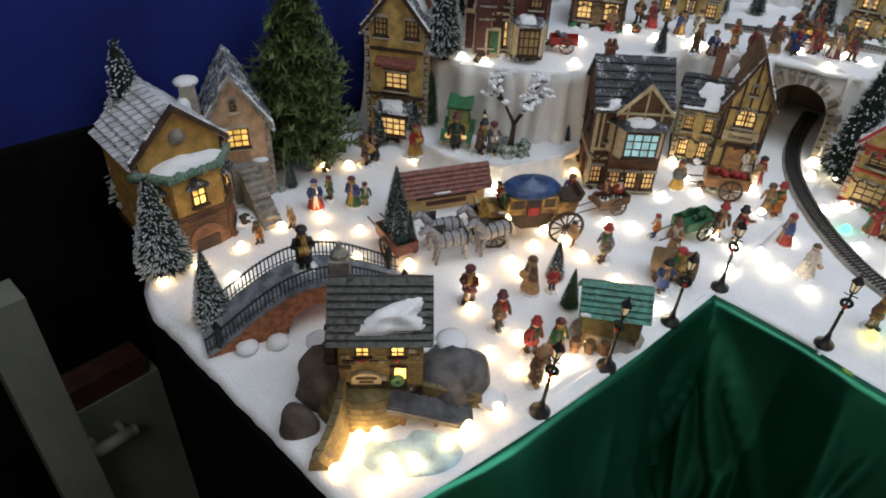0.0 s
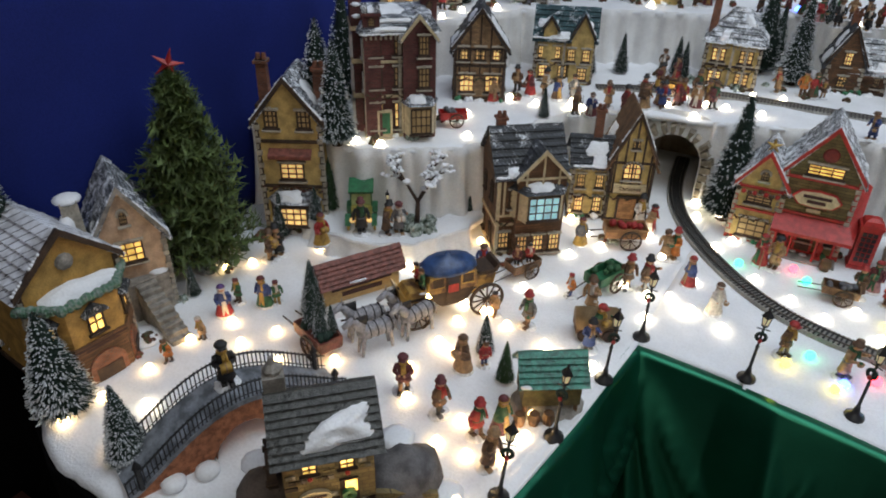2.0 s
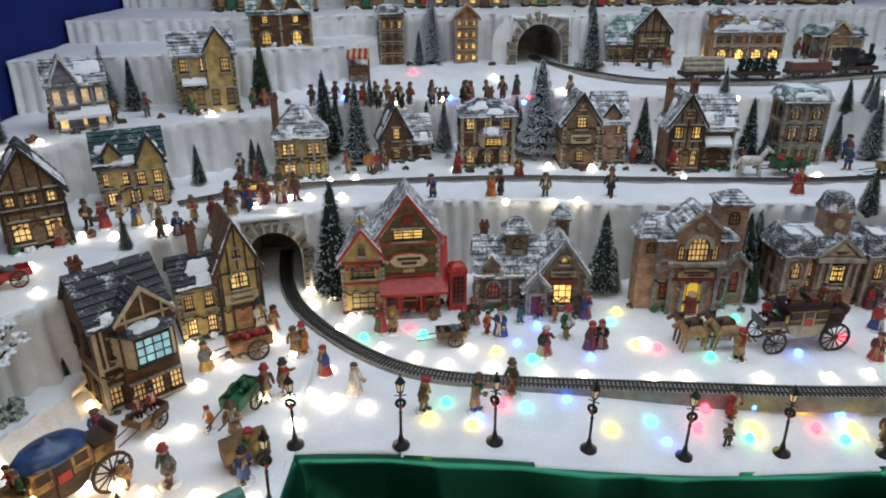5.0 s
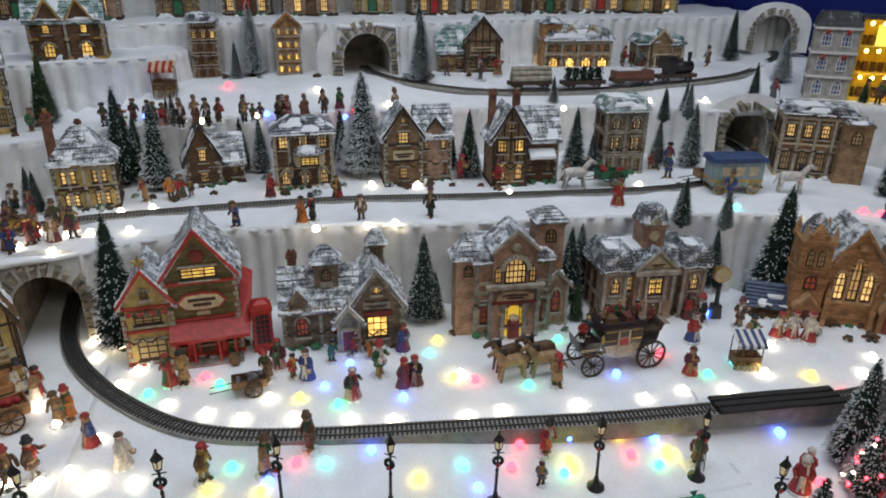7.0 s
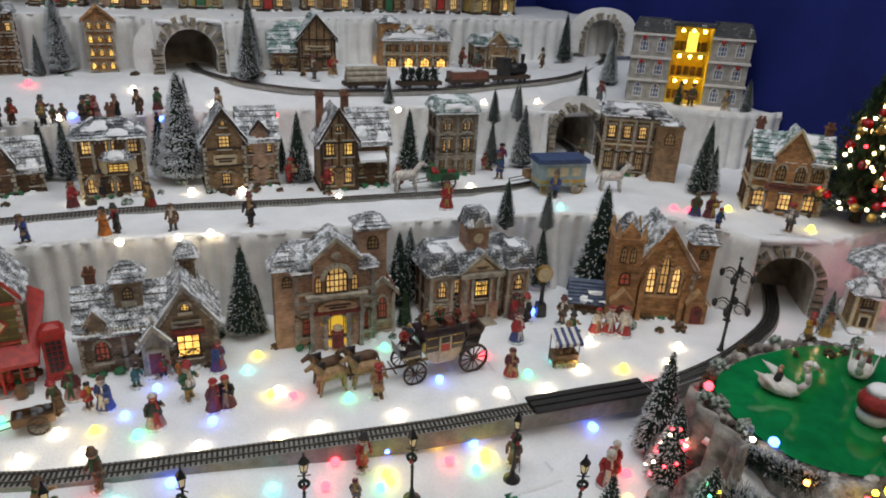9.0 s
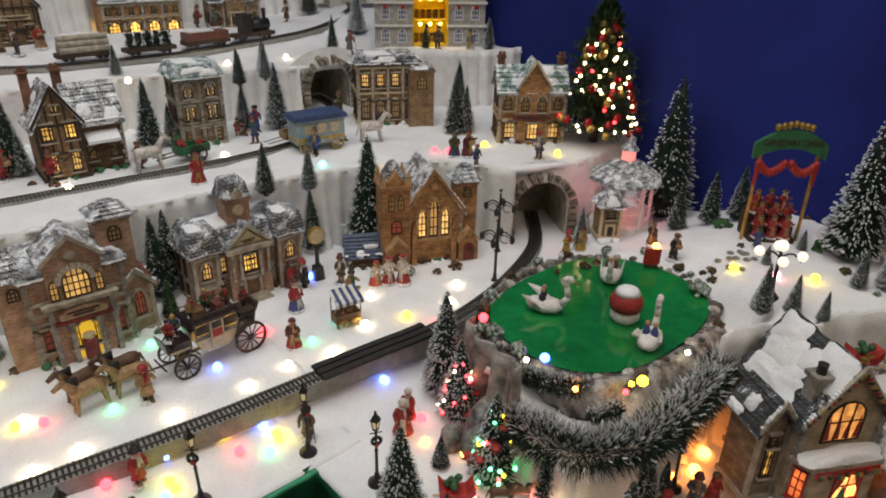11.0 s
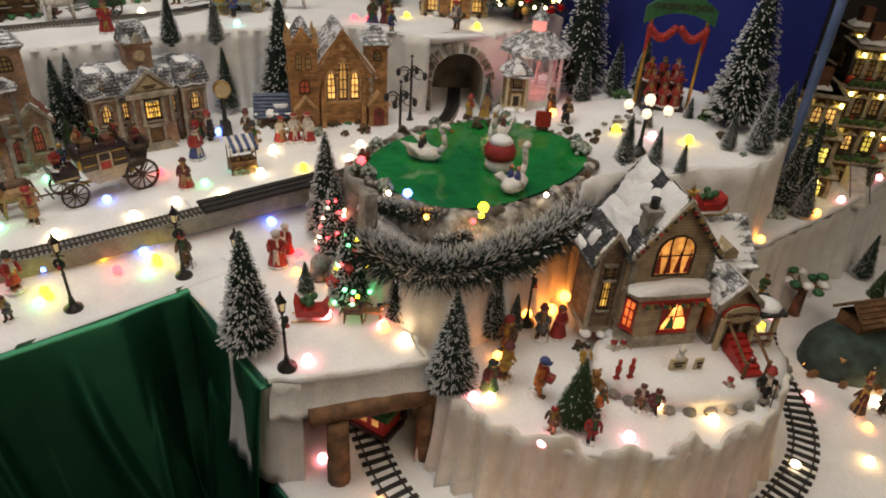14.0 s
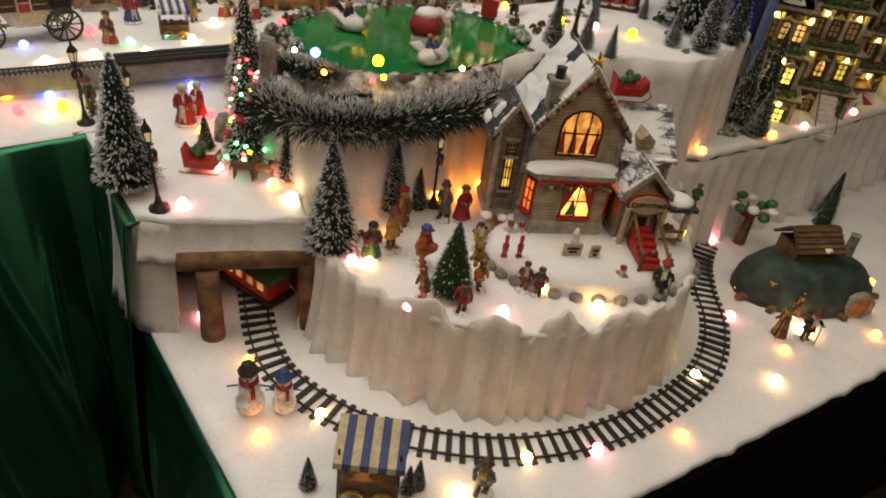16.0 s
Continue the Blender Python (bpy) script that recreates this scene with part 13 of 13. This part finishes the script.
# ---- the lit arcade on the third tier ----
def arcade(x, y, z, yaw):
    root = thing("arcade", "three-storey arcade open in front with a yellow-lit hall", "building", (x, y, z), yaw, 1.0)
    grey = mat("grey_cream_stone", (0.42, 0.4, 0.37), 0.8, 0.25, 60.0, 0.3)
    # the hall's yellow light is partly put into this wall colour
    yel = mat("lamplit_yellow_wall", (0.65, 0.48, 0.06), 0.6, 0.15, 60.0, 0.1)
    pane = mat("blue_glazing", (0.1, 0.16, 0.3), 0.2, 0.2, 60.0, 0.0)
    for sx in (-1, 1):
        a, b = sorted((sx * 0.055, sx * 0.165))
        part("wing", Geo().box(a, b, 0, 0.1, 0, 0.2), grey, root)
        for k in range(3):
            part("cornice", Geo().box(a - 0.004, b + 0.004, -0.008, 0.1, 0.066 * (k + 1) - 0.008, 0.066 * (k + 1) - 0.002), WHITE, root)
            for m in range(2):
                window(root, sx * 0.11 + (m - 0.5) * 0.05, 0, 0.066 * k + 0.012, 0.026, 0.042, pane, "f", WHITE, True)
        for m in range(2):
            part("bow", Geo().ball((sx * 0.11 + (m - 0.5) * 0.052, -0.006, 0.116), 0.0065, 7).ball((sx * 0.11 + (m - 0.5) * 0.052, -0.006, 0.184), 0.0065, 7), RED, root)
        part("mansard", Geo().box(a - 0.004, b + 0.004, -0.005, 0.1, 0.2, 0.235, taper=0.014), SLATE_DARK, root)
    part("back_wall", Geo().box(-0.055, 0.055, 0.07, 0.1, 0, 0.22), yel, root)
    for sx in (-1, 1):
        part("hall_wall", Geo().box(sx * 0.052 - 0.002, sx * 0.052 + 0.002, -0.002, 0.07, 0, 0.22), yel, root)
    for k in range(3):
        part("floor_slab", Geo().box(-0.05, 0.05, 0.0 if k != 1 else 0.02, 0.07, 0.072 * k, 0.072 * k + 0.004), yel, root)
        for m in range(3):
            part("lamp", Geo().ball((-0.03 + 0.03 * m, 0.015, 0.072 * k + 0.064), 0.005, 8), glow("hall_bulb", (1.0, 0.72, 0.12), 28.0), root)
        g = Geo()
        for m in range(5):
            g.box(-0.045 + 0.02 * m, -0.033 + 0.02 * m, 0.055, 0.069, 0.072 * k + 0.004, 0.072 * k + 0.03)
        part("shop_counter", g, TIMBERED, root)
    part("roof", Geo().box(-0.06, 0.06, -0.004, 0.1, 0.22, 0.228), SLATE_DARK, root)
    # gold banner given a glow of its own so that it looks lit
    part("banner", Geo().box(-0.014, 0.014, 0.012, 0.014, 0.15, 0.205), glow("self_lit_gold_banner", (1.0, 0.75, 0.1), 1.6), root)
    return root


arcade(1.93, 0.9, 1.12, -35)
tree(1.885, 0.87, 1.125, 0.065, "green", 1.2)

# ---- small car on the ledge and the dark pole ----
def vintage_car(x, y, z, yaw):
    car = thing("vintage_car", "yellow vintage delivery car with a green hood", "car", (x, y, z), yaw, 1.3)
    paint = mat("primrose_paint", (0.5, 0.45, 0.12), 0.4, 0.25, 90.0, 0.1)
    part("body", Geo().prism([(-0.03, 0.01), (0.008, 0.01), (0.008, 0.03), (-0.004, 0.032), (-0.03, 0.036)], -0.015, 0.015), paint, car)
    part("bonnet", Geo().prism([(0.008, 0.012), (0.032, 0.012), (0.032, 0.026), (0.008, 0.03)], -0.009, 0.009), paint, car)
    part("radiator", Geo().box(0.032, 0.034, -0.009, 0.009, 0.01, 0.028), GOLD, car)
    part("windscreen", Geo().box(0.004, 0.0055, -0.014, 0.014, 0.032, 0.05), mat("pale_green_paint", (0.42, 0.48, 0.22), 0.4, 0.25, 90.0, 0.1), car)
    part("hood", Geo().prism([(-0.034, 0.036), (-0.03, 0.036), (-0.028, 0.052), (0.01, 0.052), (0.012, 0.056), (-0.024, 0.062), (-0.034, 0.056)], -0.018, 0.018), GREEN, car)
    for sy in (-1, 1):
        part("hood_post", Geo().rod((0.006, sy * 0.015, 0.03), (0.006, sy * 0.015, 0.053), 0.001, 5), GREEN, car)
        part("headlight", Geo().ball((0.034, sy * 0.012, 0.022), 0.0042, 8), LIT, car)
        part("running_board", Geo().box(-0.016, 0.016, sy * 0.019 - 0.003, sy * 0.019 + 0.003, 0.009, 0.011), WOOD_DARK, car)
        for sx in (-0.02, 0.022):
            wheel(car, sx, sy * 0.019, 0.011, 0.011, GOLD)
            part("mudguard", Geo().prism([(sx + 0.014 * math.cos(a), 0.012 + 0.013 * math.sin(a)) for a in (0.1, 0.8, 1.57, 2.3, 3.0)] + [(sx + 0.0125 * math.cos(a), 0.012 + 0.0115 * math.sin(a)) for a in (3.0, 2.3, 1.57, 0.8, 0.1)], sy * 0.019 - 0.004, sy * 0.019 + 0.004), GREEN, car)
    return car


vintage_car(-0.577, 0.014, 0.829, -55)
for bx, by, br in ((-0.47, 0.03, 0.02), (-0.447, 0.055, 0.016), (-0.5, 0.06, 0.018), (-0.465, 0.07, 0.022)):
    shrub(bx, by, 0.829, br, FROSTED, "frosted pale green bush on the ledge")
# figures and boards before the shop on the hill
for sx, sy in ((1.312, -0.575), (1.33, -0.585)):
    toy_soldier(thing("toy_soldier", "painted red toy soldier before the Christmas shop", "figurine", (sx, sy, Z_HILL + 0.03), -30, 0.72), 0, 0, 0)
teddy = thing("teddy_bear", "small brown teddy bear figurine in the snow", "figurine", (1.278, -0.562, Z_HILL + 0.026), -30, 1.0)
part("teddy_figure", Geo().ball((0, 0, 0.009), 0.009, 10, 1.1).ball((0, -0.001, 0.023), 0.0065, 10).ball((-0.005, 0, 0.029), 0.0025, 7).ball((0.005, 0, 0.029), 0.0025, 7).rod((-0.006, -0.003, 0.012), (-0.012, -0.008, 0.007), 0.003, 7).rod((0.006, -0.003, 0.012), (0.012, -0.008, 0.007), 0.003, 7).rod((-0.004, -0.005, 0.003), (-0.006, -0.014, 0.002), 0.0034, 7).rod((0.004, -0.005, 0.003), (0.006, -0.014, 0.002), 0.0034, 7), mat("bear_brown", (0.3, 0.15, 0.05), 0.85, 0.4, 200.0, 0.3), teddy, smooth=True)
board = thing("signboard", "white signboard topped by a small snowman", "sign", (1.398, -0.618, Z_HILL + 0.03), -30, 1.0)
face = part("board", Geo().box(-0.013, 0.013, -0.002, 0.002, 0.003, 0.022), CREAM, board)
lettering(face, "", 0, -0.0022, 0.0125, 0.018, 0.01)
part("snowman_top", Geo().ball((0, 0, 0.026), 0.007, 10).ball((0, 0, 0.036), 0.0045, 10).lathe([(0.006, 0.039), (0.0035, 0.04), (0.003, 0.046)], 9), WHITE, board, "white snowman with a hat", smooth=True)
small = thing("signboard", "small white upright sign beside the shop steps", "sign", (1.424, -0.636, Z_HILL + 0.03), -25, 1.0)
face = part("board", Geo().box(-0.007, 0.007, -0.0015, 0.0015, 0.0, 0.022), CREAM, small)
lettering(face, "", 0, -0.0017, 0.011, 0.009, 0.012)
tagged(part("pole", Geo().rod((1.985, -0.455, 0.0), (1.985, -0.455, 2.4), 0.009, 10), mat("blue_grey_paint", (0.12, 0.2, 0.4), 0.4, 0.2, 20.0, 0.05)), "blue-grey metal pole at the backdrop edge", "pole", kind="structure")

# ---- pale cabinet beside the table ----
PALE = mat("pale_grey_laminate", (0.17, 0.18, 0.15), 0.55, 0.12, 12.0, 0.05)
cabinet = thing("cabinet", "pale grey cabinet with a rounded handle beside the table", "cabinet", (0, 0, 0), 0, 1.0)
part("side_panel", Geo().box(-0.8, -0.735, -0.822, -0.749, 0.0, 0.78, taper=0.002), PALE, cabinet)
part("door", Geo().box(-0.86, -0.8, -0.749, -0.58, 0.0, 0.45, taper=0.002), PALE, cabinet)
hd = Geo().rod((-0.765, -0.755, 0.375), (-0.765, -0.67, 0.372), 0.013, 12).ball((-0.765, -0.755, 0.375), 0.013, 12).ball((-0.765, -0.67, 0.372), 0.013, 12)
part("handle", hd, PALE, cabinet, smooth=True)
for hy in (-0.74, -0.685):
    part("handle_foot", Geo().rod((-0.802, hy, 0.373), (-0.765, hy, 0.373), 0.008, 8), PALE, cabinet)
part("drawer_edge", Geo().box(-0.859, -0.806, -0.748, -0.6, 0.45, 0.5), mat("red_brown_wood", (0.06, 0.02, 0.013), 0.6, 0.4, 30.0, 0.2), cabinet)

# ---- more fairy lights on the table around the mill ----
rnd = random.Random(31)
for k in range(34):
    fx, fy = rnd.uniform(-0.56, -0.06), rnd.uniform(-0.6, 0.16)
    if fx > -0.09 - 0.03 * (fy < -0.3) or abs(fx + 0.25) < 0.1 and -0.56 < fy < -0.4 or abs(fx + 0.4) < 0.06 and fy < -0.3:
        continue
    bulb(fx, fy, "warm" if k % 3 else "white")


def bare_tree(x, y, z, h):
    """A bare tree with snow along its forked branches."""
    rnd = random.Random(17)
    root = thing("bare_tree", "bare brown tree laden with snow on the ledge", "tree", (x, y, z), 0, 1.0)
    g, s = Geo(), Geo()

    def grow(p, d, l, r, level):
        q = p + d * l
        g.rod(p, q, r, 6, r * 0.65)
        if level > 0:
            s.ball(tuple(q + Vector((0, 0, r))), r * 1.6 + 0.003, 7, 0.6)
        if level < 4:
            for m in range(3):
                n = (d + Vector((rnd.gauss(0, 0.55), rnd.gauss(0, 0.55), rnd.gauss(0.12, 0.3)))).normalized()
                grow(q, n, l * rnd.uniform(0.55, 0.75), r * 0.62, level + 1)
    grow(Vector((0, 0, 0)), Vector((0.05, 0, 1)).normalized(), h * 0.36, 0.006, 0)
    part("limb_work", g, WOOD_DARK, root, smooth=True)
    part("snow", s, SNOW, root, smooth=True)


bare_tree(-0.475, 0.05, 0.83, 0.16)

for fx, fy in ((1.34, -0.375), (1.385, -0.385), (1.43, -0.38), (1.3, -0.36)):
    bulb(fx, fy, "orange", Z_HILL, 1.3)

for fx, fy in ((1.83, -0.15), (1.85, -0.34)):
    shrub(fx, fy, park(fx, fy), 0.02, mat("topiary_green", (0.05, 0.13, 0.04), 0.8, 0.5, 120.0, 0.4), "round green topiary beside the choir arch")

cart((-0.258, 0.07, 0.79), 65, TIMBERED, "brown bench sledge with seated riders", 1.0, None, "sledge")
seated(-0.266, 0.06, 0.815, 20, "maroon", "brown")
seated(-0.252, 0.08, 0.815, 40, "red", "black")

# dark frosted rocks and firs between the track and the pond
heap = thing("rock_heap", "dark frosted rocks piled between track and pond", "rocks", (0, 0, 0.742), 0, 1.0)
frosted = mat("frosted_dark_rock", (0.3, 0.29, 0.28), 0.5, 0.5, 55.0, 0.8, other=(0.05, 0.045, 0.04))
for k, (hx, hy, hr) in enumerate(((1.16, -0.14, 0.03), (1.165, -0.19, 0.028), (1.175, -0.05, 0.03), (1.21, -0.01, 0.03), (1.27, 0.02, 0.026), (1.12, -0.16, 0.022), (1.35, 0.05, 0.022), (1.1, -0.13, 0.02))):
    boulder(heap, "rock", hx, hy, hr, hr * 2.2, 0.85, frosted, k * 7)
for hx, hy, hh, hk in ((1.2, 0.03, 0.06, "sparse"), (1.06, -0.15, 0.06, "dark")):
    tree(hx, hy, ground(hx, hy), hh, hk, 1.25)
for hx, hy, hc in ((1.15, -0.13, "red"), (1.1, -0.16, "orange"), (1.16, -0.05, "red"), (1.18, -0.17, "pink")):
    bulb(hx, hy, hc)
